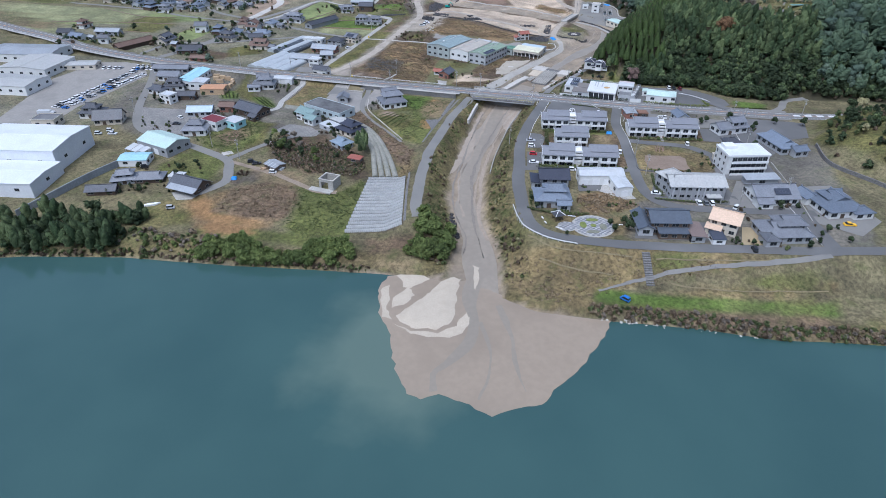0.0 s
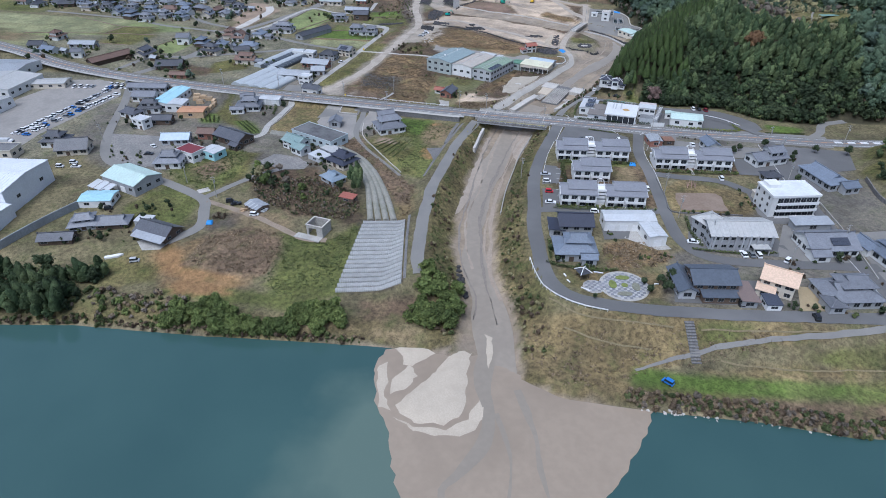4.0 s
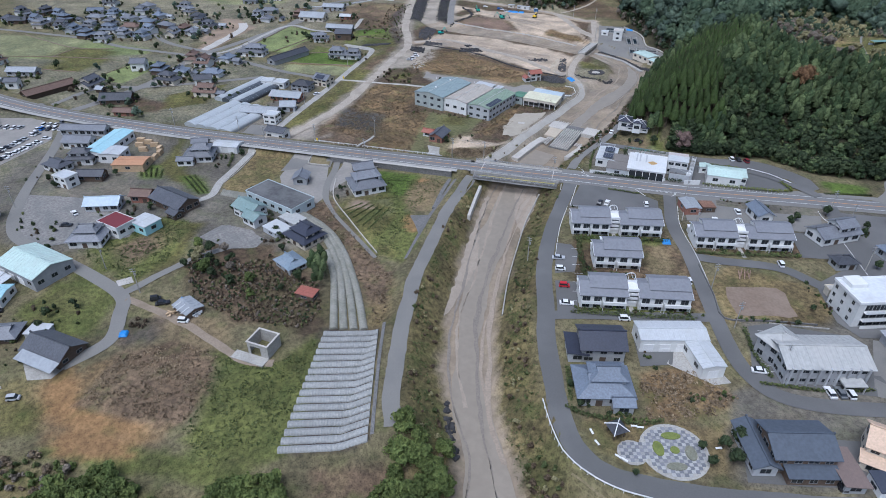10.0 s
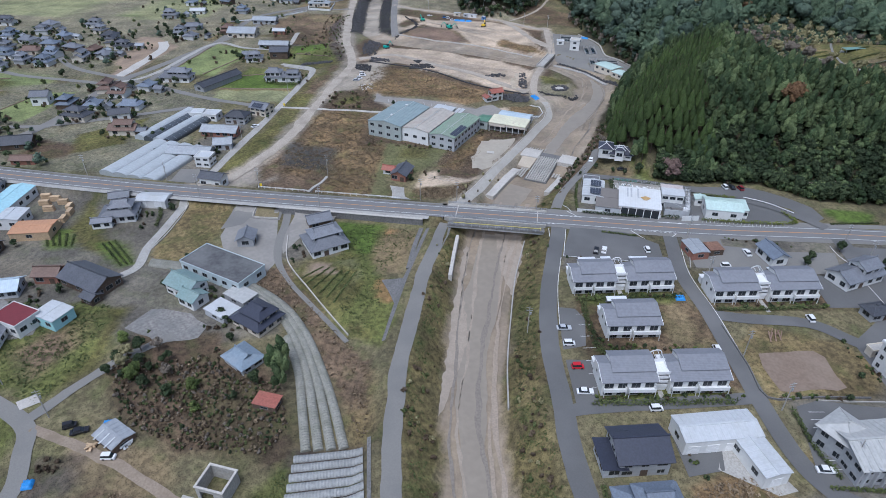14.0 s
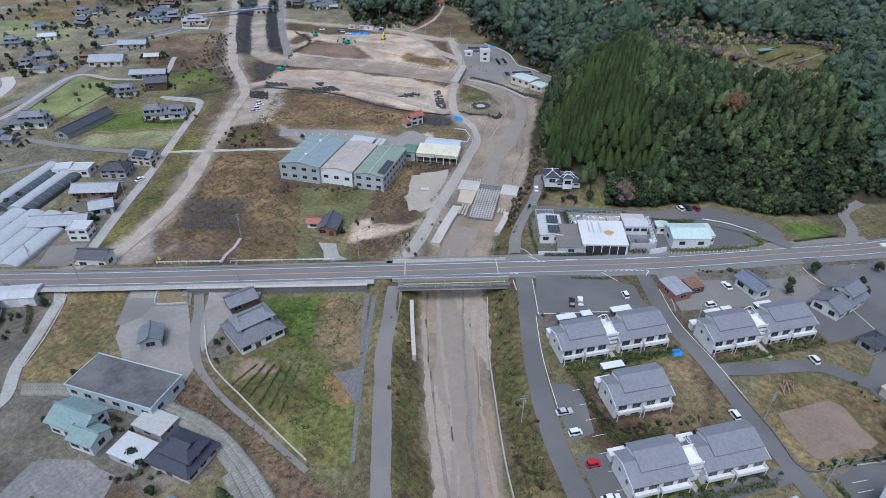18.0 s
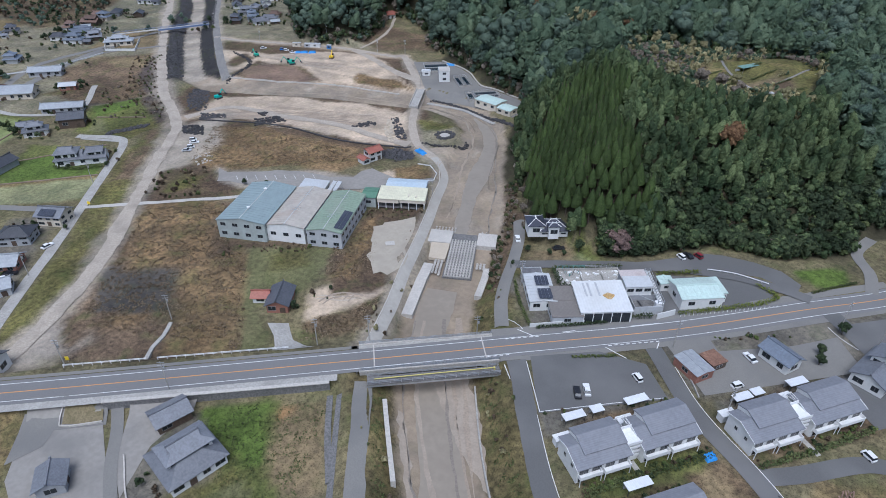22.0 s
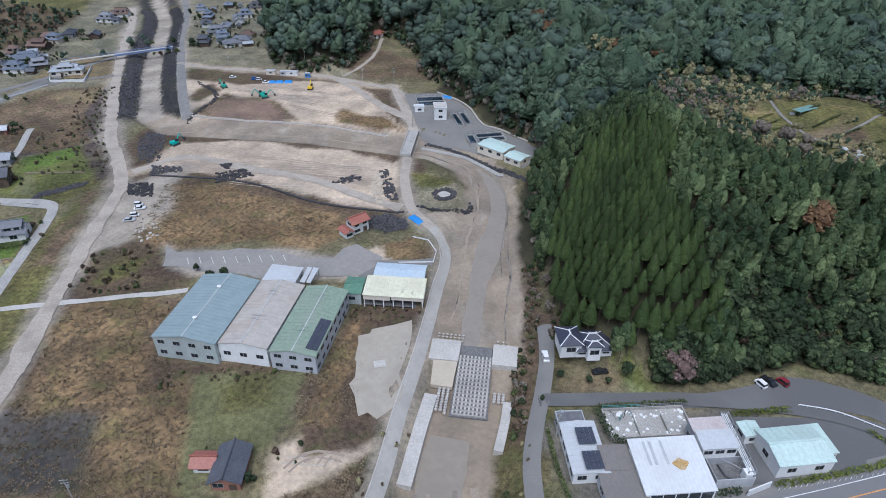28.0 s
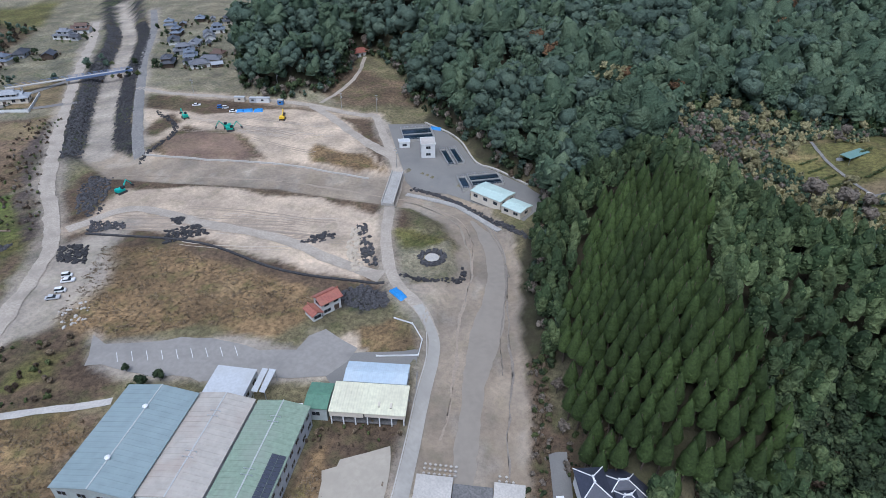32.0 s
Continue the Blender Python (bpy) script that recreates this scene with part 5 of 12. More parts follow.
strip("shoulder", [(-35, 344), (13, 345), (59, 349), (94, 352)], 2.0, OLD_ASPHALT, "grey asphalt road shoulder", "pavement", 0.09, z=0.0, shift=-5.5, across=1)
for x0, y0, n in ((-37.5, 346.9, 6), (-8.5, 340.6, 9), (-46, 340.3, 5)):
    for k in range(n):
        strip("dash_line", [(x0 + k * 1.8, y0), (x0 + 1.0 + k * 1.8, y0)], 0.3, WHITE_PAINT, "short white dash across a side road's mouth", "road marking", 0.14, z=0.0, across=1, smooth=False)
for a, b in (((-33, 350.6), (-28.8, 347)), ((-9.6, 340), (-5.3, 334.9)), ((6.6, 340), (2.3, 334)), ((1.4, 348), (10, 348.2)), ((-20, 347.8), (-16, 348))):
    strip("edge_line", [a, b], 0.28, WHITE_PAINT, "white line at a road mouth", "road marking", 0.14, z=0.0, across=1, smooth=False)
for k in range(7):
    strip("zebra_bar", [(96 + k * 6, 354.6 + k * 1.35), (99.5 + k * 6, 355.3 + k * 1.35)], 2.2, WHITE_PAINT, "white hatch bar on the road", "road marking", 0.14, z=0.0, shift=-1.5, across=1, smooth=False)
LEVEE_W = [(-79, 336), (-80.5, 318), (-81.5, 299), (-80.5, 273), (-80, 256), (-77, 237), (-73.5, 219), (-70.5, 207), (-66.5, 196)]
strip("levee_road", LEVEE_W, 4.8, OLD_ASPHALT, "grey asphalt levee road without markings", "road", ragged=0.5)
LEVEE_E = [(-36.5, 338), (-36.8, 331), (-39.5, 298), (-38.6, 271), (-36, 255), (-34, 240), (-30.5, 225), (-26, 209), (-21, 200), (-14.5, 195.5), (-3, 194.5), (18.5, 197), (52, 204), (88, 213), (140, 228)]
strip("levee_road", LEVEE_E, 5.4, ASPHALT, "dark asphalt levee road curving round the houses", "road", across=4, ragged=0.3)
for line in ([(-33.6, 337), (-34.6, 318.8)], [(-34.4, 318.9), (-20, 319.3), (-1, 319.5)], [(-40, 336.6), (-39.6, 331)], [(-46.5, 349.3), (-43.4, 351), (-42.6, 354.5)], [(-37.5, 357), (-33.2, 354), (-31.4, 350.4)], [(60, 340.4), (60.5, 335), (62.4, 330)]):
    strip("edge_line", line, 0.22, WHITE_PAINT, "white line at a road mouth", "road marking", 0.14, across=1)
for k in range(7):
    strip("bay_line", [(-31 + 0.55 * k, 287.4 - 5.0 * k), (-27.4 + 0.55 * k, 288.1 - 5.0 * k)], 0.14, WHITE_PAINT, "white parking bay line", "road marking", 0.13, across=1, smooth=False)
for k in range(8):
    strip("bay_line", [(24.6 + 0.25 * k, 240 + 2.5 * k), (28.6 + 0.25 * k, 240.6 + 2.5 * k)], 0.14, WHITE_PAINT, "white parking bay line", "road marking", 0.13, across=1, smooth=False)
strip("edge_line", [(-35.5, 318), (-36.6, 300), (-36, 280)], 0.18, WHITE_PAINT, "white road edge line", "road marking", 0.12, across=1)
strip("creekside_road", CREEKSIDE[:8], 3.4, material("worn_pale_paving", (0.4, 0.375, 0.33), 0.9, 0.06, 0.1, 0.8, dirt=(0.31, 0.29, 0.255), dirt_amount=0.8), "pale grey paved lane along the creek", "road", 0.14, ragged=0.1)
strip("creekside_road", CREEKSIDE[6:], 4.2, GRAVEL, "pale gravel road along the creek", "road", 0.125, ragged=0.4)
strip("road_edge", CREEKSIDE[:7], 0.3, PALE_CONCRETE, "pale concrete edge of the lane above the creek", "kerb", 0.22, shift=1.9, across=1)
strip("haul_road", HAUL, 5.6, GRAVEL, "wide pale gravel haul road", "road", 0.14, across=4, ragged=1.3)
strip("haul_road", [(-171, 543), (-150, 556), (-120, 540), (-90, 524), (-70, 506), (-54, 493)], 5, GRAVEL, "faint gravel track over sandy ground", "road", 0.1, ragged=0.6)
strip("haul_road", SITE_ROAD, 4.4, GRAVEL, "pale gravel road above the work site", "road", 0.12, ragged=0.6)
strip("haul_road", [(-41, 585), (-55, 612), (-70, 645), (-80, 664)], 5, GRAVEL, "gravel track curving across the work site", "road", 0.12, ragged=0.6)
strip("channel_road", CHANNEL_ROAD, 5.5, GREY_GRAVEL, "grey gravel road on the channel bank", "road", 0.12, ragged=0.4)
strip("farm_track", [(-190, 447), (-161, 448), (-129, 449)], 2.6, PALE_CONCRETE, "pale concrete farm track between weedy fields", "path", 0.12, ragged=0.4)
strip("farm_road", [(-189, 350), (-190, 389), (-190, 422), (-191.5, 470), (-193, 509), (-200, 519), (-219, 523)], 4, CONCRETE, "grey concrete farm road", "road", 0.12)
strip("farm_track", [(-76, 668), (-66, 684), (-57, 704), (-50, 728), (-46, 752)], 2.6, GRAVEL, "dirt track climbing between the woods", "path", 0.12, ragged=0.4)
strip("village_road", [(-313, 352), (-304, 386), (-301, 413), (-306, 466), (-298, 505), (-291, 540), (-280, 600), (-267, 663), (-246, 705)], 6, OLD_ASPHALT, "grey village road between fields", "road", 0.12)
strip("farm_track", [(-327, 562), (-316, 540), (-311, 482)], 7, PALE_CONCRETE, "pale bare track beside a ploughed field", "path", 0.12, ragged=0.4)
strip("village_road", [(-511, 492), (-460, 490), (-415, 486), (-372, 474), (-330, 470), (-306, 466)], 4, OLD_ASPHALT, "grey village road between fields", "road", 0.12)
strip("village_road", [(-300, 400), (-291, 440), (-288, 473), (-287, 567), (-290, 644), (-264, 685), (-233, 731)], 5, OLD_ASPHALT, "grey village road", "road", 0.12)
strip("village_road", [(-420, 560), (-360, 500), (-310, 480), (-288, 473), (-240, 455), (-195, 445)], 4, OLD_ASPHALT, "grey village road between fields", "road", 0.12)
strip("lane", [(-306, 470), (-292, 491), (-287, 562), (-259, 556), (-232, 560), (-237, 603)], 3.4, CONCRETE, "pale concrete lane between paddy fields", "road", 0.14)
strip("lane", [(-305, 628), (-279, 645), (-253, 677), (-214, 690)], 4.0, OLD_ASPHALT, "grey lane with a white rail along a brown field", "road", 0.14)
strip("lane", [(-216, 520), (-195, 514)], 2.6, CONCRETE, "short concrete lane to a farmhouse", "path", 0.14)
strip("lane", [(-330, 355), (-325, 392), (-300, 402), (-262, 424), (-238, 440)], 4.0, OLD_ASPHALT, "grey lane between village houses", "road", 0.14)
strip("lane", [(-303, 345), (-282, 314), (-257, 271), (-236, 246), (-211, 238), (-190, 232), (-171, 225), (-165, 217), (-160, 206), (-166, 194)], 4.5, OLD_ASPHALT, "narrow grey asphalt lane", "road", 0.12)
strip("lane", [(-168, 224), (-145, 219), (-130, 214), (-117, 209.5), (-108, 211)], 2.6, material("brown_dirt_track", (0.27, 0.215, 0.16), 0.95, 0.12, 0.3, 2.0, dirt=(0.2, 0.155, 0.11), dirt_amount=0.8), "worn dirt lane to the roofless block hut", "path", 0.12, ragged=0.5)
strip("lane", [(-171, 226), (-165, 240), (-158, 252), (-150, 262)], 3.2, OLD_ASPHALT, "worn grey asphalt lane", "path", 0.12, ragged=0.4)
strip("lane", [(-187, 338), (-185, 318), (-184, 304), (-181, 292), (-186, 284)], 3.4, CONCRETE, "pale concrete lane beside a dry field", "path", 0.12)
strip("lane", [(-143.5, 338), (-140.6, 328), (-138.4, 316), (-133.6, 303), (-124.5, 291.5), (-114.4, 282), (-105.3, 273.8), (-98, 267)], lambda u: 3.0 - 1.4 * min(1, max(0, (u - 0.35) / 0.2)), OLD_ASPHALT, "narrow grey asphalt lane down to the fields", "path", 0.14)
strip("town_road", [(4, 338), (4.5, 314), (9, 295), (13, 272), (17, 250), (21, 238), (28, 231.5), (40, 231), (61, 235), (85, 240)], 4.9, ASPHALT, "dark asphalt town street", "road", 0.11)
strip("town_road", [(8, 294), (20, 293.5), (38, 294), (48, 288), (60, 279), (74, 268)], 4.6, ASPHALT, "dark asphalt side street", "road", 0.11)
strip("town_road", [(-35, 248), (-25, 251), (9, 259), (15, 261)], 4, ASPHALT, "narrow asphalt street by the flats", "road", 0.11)
strip("town_road", [(65, 346), (67, 309), (73, 270), (81, 233), (86, 213)], 6, ASPHALT, "dark asphalt street with a white edge line", "road", 0.11)
strip("edge_line", [(63.2, 320), (70, 270), (78, 233), (82, 215)], 0.2, WHITE_PAINT, "white road edge line", "road marking", 0.13, across=1)
strip("edge_line", [(6.8, 330), (7.2, 314), (11.6, 295), (15.6, 272)], 0.2, WHITE_PAINT, "white road edge line", "road marking", 0.13, across=1)
strip("north_road", [(-37.4, 352.5), (-35, 365), (-31, 376), (-26, 387), (-21, 400), (-18, 413)], 4.2, OLD_ASPHALT, "grey asphalt road beside the creek", "road", 0.3)
strip("north_road", [(-28, 384), (-10, 381.5), (8, 379), (22, 376), (42, 369.5), (56, 360), (63, 353)], 4.5, ASPHALT, "asphalt access road at the foot of the wooded hill", "road", 0.3)
strip("hill_road", [(85, 354), (92, 364), (96, 376), (108, 384)], 4, OLD_ASPHALT, "grey lane climbing round the hill", "road", 0.15)
strip("bench_path", [(6, 175), (14, 180), (25, 185.5), (39, 192), (65, 201), (84, 209)], lambda u: 0.9 + 1.3 * u, OLD_ASPHALT, "worn grey path sloping down the levee", "path", 0.14, ragged=0.6)

DRY_GRASS = material("dry_cut_grass", (0.195, 0.16, 0.09), 0.95, 0.25, 0.3, 2.5, dirt=(0.14, 0.12, 0.06), dirt_amount=0.8)
for k, (line, w) in enumerate((([(-22, 194), (-14, 189.5), (-3, 188.6), (16, 190.6)], 0.5), ([(-16, 184.5), (-4, 182), (10, 182.6)], 0.5), ([(24, 191.5), (44, 196.2), (70, 203)], 0.5), ([(30, 184), (52, 187), (82, 195)], 0.5))):
    strip("grass_ledge", line, w, DRY_GRASS, "strip of dry cut grass along a levee ledge", "grass", 0.12, across=1, ragged=0.5)
lot("parking_lot", [(-32, 339), (-12, 338.6), (-0.7, 332), (-0.1, 319), (-35, 318.5)], ASPHALT, "dark asphalt parking lot by the main road")
lot("parking_lot", [(-36.7, 290), (-31.3, 290), (-28.4, 285.6), (-28.6, 273.5), (-35, 271)], ASPHALT, "asphalt parking strip beside the flats")
lot("parking_lot", [(-34.4, 266.9), (-26.6, 268), (-26, 253.3), (-31.6, 249.6)], ASPHALT, "asphalt parking strip beside the flats")
EARTH = material("bare_playground_earth", (0.21, 0.155, 0.115), 0.95, 0.1, 0.15, 1.2, dirt=(0.27, 0.215, 0.165), dirt_amount=0.8)
lot("playground", [(19.1, 278), (35.2, 281.2), (37.5, 278.9), (39.4, 268.3), (37.3, 267.1), (25.1, 264.3), (20.8, 264)], EARTH, "bare brown earth of a small playground", 0.12, 1.0)
lot("asphalt_yard", [(-139.5, 338), (-122, 337.5), (-123, 333), (-131, 322), (-134, 308), (-136.6, 314), (-138.6, 324)], DUSTY_ASPHALT, "grey forecourt round a tiled farmhouse")
lot("asphalt_yard", [(-95.2, 298.4), (-91.2, 292.3), (-88.2, 286.8), (-88, 269), (-86.9, 269), (-86.6, 300), (-84.8, 333), (-86.2, 333), (-88.2, 300.2)], DARK_CONCRETE, "dark concrete ditch cover along the levee road")
lot("asphalt_yard", [(-165.4, 339.5), (-145.5, 338.3), (-143.9, 330.1), (-156.1, 329.7), (-156.8, 324.9), (-163.7, 320.2)], OLD_ASPHALT, "grey asphalt forecourt at the main road", 0.24)
lot("garden_plot", [(-155.5, 337), (-146, 336.4), (-145, 331.4), (-155, 331)], DRY_GRASS, "dry grass plot inside low walls", 0.36, 0.4)
lot("concrete_pad", [(-73.5, 415), (-74.3, 419), (-70, 419), (-68, 422), (-65, 420.5), (-58, 421.5), (-57, 419), (-60.2, 409), (-66.4, 386), (-70, 385.5), (-72, 388), (-77, 388), (-76.4, 394), (-77.4, 399), (-75.2, 402), (-76.4, 407), (-74.5, 410)], material("weathered_pad", (0.385, 0.342, 0.275), 0.9, 0.06, 0.2, 0.8, dirt=(0.31, 0.275, 0.22), dirt_amount=0.8), "pale cracked concrete pad in weeds", 0.25, 1.6)
lot("concrete_slab", [(-70, 406.6), (-66.6, 406.9), (-66.4, 404.2), (-69.8, 403.9)], PALE_CONCRETE, "small pale slab on the cracked pad", 0.42)
lot("parking_lot", [(-142.5, 478), (-138, 473.5), (-128, 472), (-112, 472), (-101, 468.5), (-92, 463), (-82, 461.5), (-78, 467), (-73, 468.5), (-68, 464.5), (-64, 460), (-67, 454), (-73, 449), (-88, 452), (-106, 453), (-124, 458.5), (-139.5, 464.5)], DUSTY_ASPHALT, "abandoned grey parking lot behind the factory", 0.22, 0.9)
for k in range(9):
    strip("bay_line", [(-133 + 4.2 * k, 468.5 - 0.35 * k), (-131.6 + 4.2 * k, 464.2 - 0.35 * k)], 0.16, WHITE_PAINT, "faded white parking bay line", "road marking", 0.26, across=1, smooth=False)
lot("factory_yard", [(-77.5, 459.9), (-46, 455), (-49, 437), (-52.8, 434.6), (-71.7, 446)], OLD_ASPHALT, "dusty grey factory yard", wobble=0.5)
lot("concrete_yard", [(-161.5, 315.6), (-164.4, 336), (-147, 336.5), (-134.4, 302.6), (-136.3, 287.4), (-149, 295.6)], DUSTY_ASPHALT, "pale concrete yard below the main road")
lot("concrete_yard", [(-176.9, 191.7), (-168.3, 199.3), (-164.6, 196.3), (-165.4, 189.3), (-171.4, 187)], CONCRETE, "worn concrete forecourt of the old house", wobble=0.4)
lot("gravel_yard", [(-239, 246), (-255.6, 272), (-230.6, 276), (-193.3, 262), (-192, 255), (-208, 246), (-222, 240)], GREY_GRAVEL, "grey gravel yard with tyre tracks", wobble=0.7)
lot("gravel_yard", [(-166, 262), (-164.1, 272), (-150, 272), (-141.7, 268), (-141.7, 261.6), (-153.2, 257.7)], GREY_GRAVEL, "grey gravel yard among bushes", wobble=0.9)
lot("parking_lot", [(-316, 227.7), (-345, 300), (-342, 338), (-327, 342), (-306, 338), (-291, 322), (-291, 262), (-282.9, 223.5), (-293.4, 212.9)], DUSTY_ASPHALT, "large grey parking lot full of cars")
lot("parking_lot", [(-203.4, 351), (-204.9, 366), (-192.5, 368), (-191.5, 351)], OLD_ASPHALT, "grey forecourt of a roadside shop")
lot("parking_lot", [(4, 376.5), (22, 374.8), (40, 373), (54, 366.5), (61, 357), (65, 361), (63, 369), (57, 375), (48, 380.5), (42, 382.3), (26, 380.5), (4, 379.5)], ASPHALT, "asphalt parking lot at the foot of the hill")
lot("asphalt_yard", [(13, 371), (20.1, 371.5), (42.4, 368.1), (55, 359), (49, 354), (34.7, 352.6), (13, 352.6)], ASPHALT, "asphalt yard round a pale green warehouse")
lot("treatment_yard", [(-40.5, 627), (-21.6, 625), (-11.3, 609.5), (-7.5, 597.5), (-5, 574), (2, 565), (12.5, 548.4), (16.4, 538.3), (11.6, 528), (3.5, 520), (-4.8, 532), (-21.6, 551.5), (-35, 557), (-38, 566), (-39.5, 600)], OLD_ASPHALT, "grey worn asphalt yard of the water works")
lot("asphalt_yard", [(16.5, 201.5), (16.5, 216), (45, 221), (45, 207.7), (30, 204)], ASPHALT, "asphalt forecourt of a dark blue house")
lot("concrete_yard", [(2.2, 242.4), (10, 243), (16.5, 233), (12, 231), (0, 236)], CONCRETE, "concrete apron of a white workshop")
lot("asphalt_yard", [(-9, 244), (2.2, 243.4), (1.5, 236), (-7, 233)], ASPHALT, "dark asphalt court of a workshop")
lot("asphalt_yard", [(22, 234), (24, 259), (30, 262), (50, 262), (57, 243), (52.8, 238)], ASPHALT, "asphalt yard round the community hall")
lot("asphalt_yard", [(8.2, 341), (22, 341), (22, 334.5), (44.6, 334), (60, 336), (58, 322), (10, 319)], OLD_ASPHALT, "grey asphalt yard by the main road")
lot("asphalt_yard", [(46, 320), (66.1, 322), (66, 306), (47.2, 303)], ASPHALT, "dark asphalt yard behind the flats")
lot("asphalt_yard", [(48, 287), (66, 306), (72, 275), (70, 266), (55, 262), (50, 268)], ASPHALT, "asphalt court of the three-storey flats")
lot("asphalt_yard", [(52, 238), (58, 262), (74, 262), (80, 236)], OLD_ASPHALT, "grey yard between houses")
lot("asphalt_yard", [(68, 341), (100, 343), (98, 322), (90, 318), (76, 292), (70, 300)], ASPHALT, "asphalt apron between street and tiled houses")
lot("tan_yard", [(54, 207.5), (64, 210.5), (63, 222), (55.5, 221)], material("tan_sand_yard", (0.34, 0.27, 0.16), 0.95, 0.08, 0.3, 2.0, dirt=(0.27, 0.21, 0.12)), "tan sandy yard beside a cream house")
lot("asphalt_yard", [(84, 232), (80, 262), (96, 268), (108, 240), (98, 226)], OLD_ASPHALT, "grey yard of a tiled house")


# ---- building blocks ----
class Shape:
    """Gathers faces for one mesh."""

    def __init__(self):
        self.v, self.f = [], []

    def face(self, *points):
        o = len(self.v)
        self.v += [tuple(p) for p in points]
        self.f.append(tuple(range(o, o + len(points))))
        return self

    def box(self, x0, y0, z0, x1, y1, z1):
        o = len(self.v)
        self.v += [(x, y, z) for z in (z0, z1) for y in (y0, y1) for x in (x0, x1)]
        self.f += [tuple(o + i for i in q) for q in ((0, 2, 3, 1), (4, 5, 7, 6), (0, 1, 5, 4), (2, 6, 7, 3), (0, 4, 6, 2), (1, 3, 7, 5))]
        return self

    def slab(self, points, thick):
        """A plate: points anticlockwise from above, hung down by thick."""
        n, o = len(points), len(self.v)
        self.v += [tuple(p) for p in points] + [(p[0], p[1], p[2] - thick) for p in points]
        self.f.append(tuple(range(o, o + n)))
        self.f.append(tuple(range(o + 2 * n - 1, o + n - 1, -1)))
        self.f += [(o + i, o + n + i, o + n + (i + 1) % n, o + (i + 1) % n) for i in range(n)]
        return self

    def tube(self, a, b, r0, r1=None, sides=6):
        a, b = Vector(a), Vector(b)
        r1 = r0 if r1 is None else r1
        d = (b - a).normalized()
        u = d.orthogonal().normalized()
        w = d.cross(u)
        o = len(self.v)
        for c, r in ((a, r0), (b, r1)):
            for k in range(sides):
                t = 2 * math.pi * k / sides
                self.v.append(tuple(c + (u * math.cos(t) + w * math.sin(t)) * r))
        self.f += [(o + k, o + (k + 1) % sides, o + sides + (k + 1) % sides, o + sides + k) for k in range(sides)]
        self.f.append(tuple(range(o + sides - 1, o - 1, -1)))
        self.f.append(tuple(range(o + sides, o + 2 * sides)))
        return self

    def mesh(self, name, smooth=False):
        """Welds corners that meet."""
        seen, where, out = {}, [], []
        for p in self.v:
            k = (round(p[0], 3), round(p[1], 3), round(p[2], 3))
            if k not in seen:
                seen[k] = len(out)
                out.append(p)
            where.append(seen[k])
        faces = [tuple(dict.fromkeys(where[i] for i in f)) for f in self.f]
        return mesh(name, out, [f for f in faces if len(f) > 2], smooth)


SHARED = {}


def shared(key, make):
    if key not in SHARED:
        SHARED[key] = make()
    return SHARED[key]


def window(parent, x, y, z, turn, w=1.6, h=1.2, name="window", frame_of=FRAME, split=False):
    """A framed window on a wall; it faces along -y before the turn. split: the pane is a part of its own."""
    w, h = round(w, 1), round(h, 1)

    def ring(glazed=False):
        """Frame with a mullion, its front grid of corners shared by all bars; the lights sink in by 4 cm."""
        s, xs, zs = Shape(), (-w / 2 - 0.07, -w / 2, -0.03, 0.03, w / 2, w / 2 + 0.07), (-0.07, 0, h, h + 0.07)
        lights = []
        for i in range(5):
            for j in range(3):
                a, c, b, d = xs[i], xs[i + 1], zs[j], zs[j + 1]
                if j == 1 and i in (1, 3):
                    for (p, q), (u, v) in zip(((a, b), (a, d), (c, d), (c, b)), ((a, d), (c, d), (c, b), (a, b))):
                        s.face((p, -0.07, q), (p, -0.03, q), (u, -0.03, v), (u, -0.07, v))
                    lights.append(((a, -0.03, b), (c, -0.03, b), (c, -0.03, d), (a, -0.03, d)))
                else:
                    s.face((a, -0.07, b), (c, -0.07, b), (c, -0.07, d), (a, -0.07, d))
        x0, x1, z0, z1 = xs[0], xs[-1], zs[0], zs[-1]
        for (p, q), (u, v) in zip(((x0, z0), (x1, z0), (x1, z1), (x0, z1)), ((x1, z0), (x1, z1), (x0, z1), (x0, z0))):
            s.face((p, 0.05, q), (u, 0.05, v), (u, -0.07, v), (p, -0.07, q))
        s.n = len(s.f)
        for q in lights if glazed else ():
            s.face(*q)
        return s

    def whole():
        s = ring(True)
        n = s.n
        me = s.mesh("window")
        me.materials.append(frame_of)
        me.materials.append(GLASS)
        for p in me.polygons[n:]:
            p.material_index = 1
        return me

    at = pose(x, y, z, 0, 0, turn)
    if not split:
        return part(name, shared(("window", w, h, frame_of.name), whole), None, parent, at=at)
    f = part(name, shared(("frame", w, h, frame_of.name), lambda: ring().mesh("window")), frame_of, parent, at=at)
    part("pane", shared(("pane", w, h), lambda: Shape().box(-w / 2, -0.03, 0, w / 2, 0.02, h).mesh("pane")), GLASS, f)
    return f


def side_places(w, d, gap, sides="snew"):
    """Places along the walls of a w by d body: x, y, turn."""
    for side in sides:
        run = w if side in "sn" else d
        n = max(1, int(run / gap))
        for k in range(n):
            u = run * ((k + 0.5) / n - 0.5)
            yield {"s": (u, -d / 2, 0), "n": (-u, d / 2, 180), "e": (w / 2, u, 90), "w": (-w / 2, -u, -90)}[side]


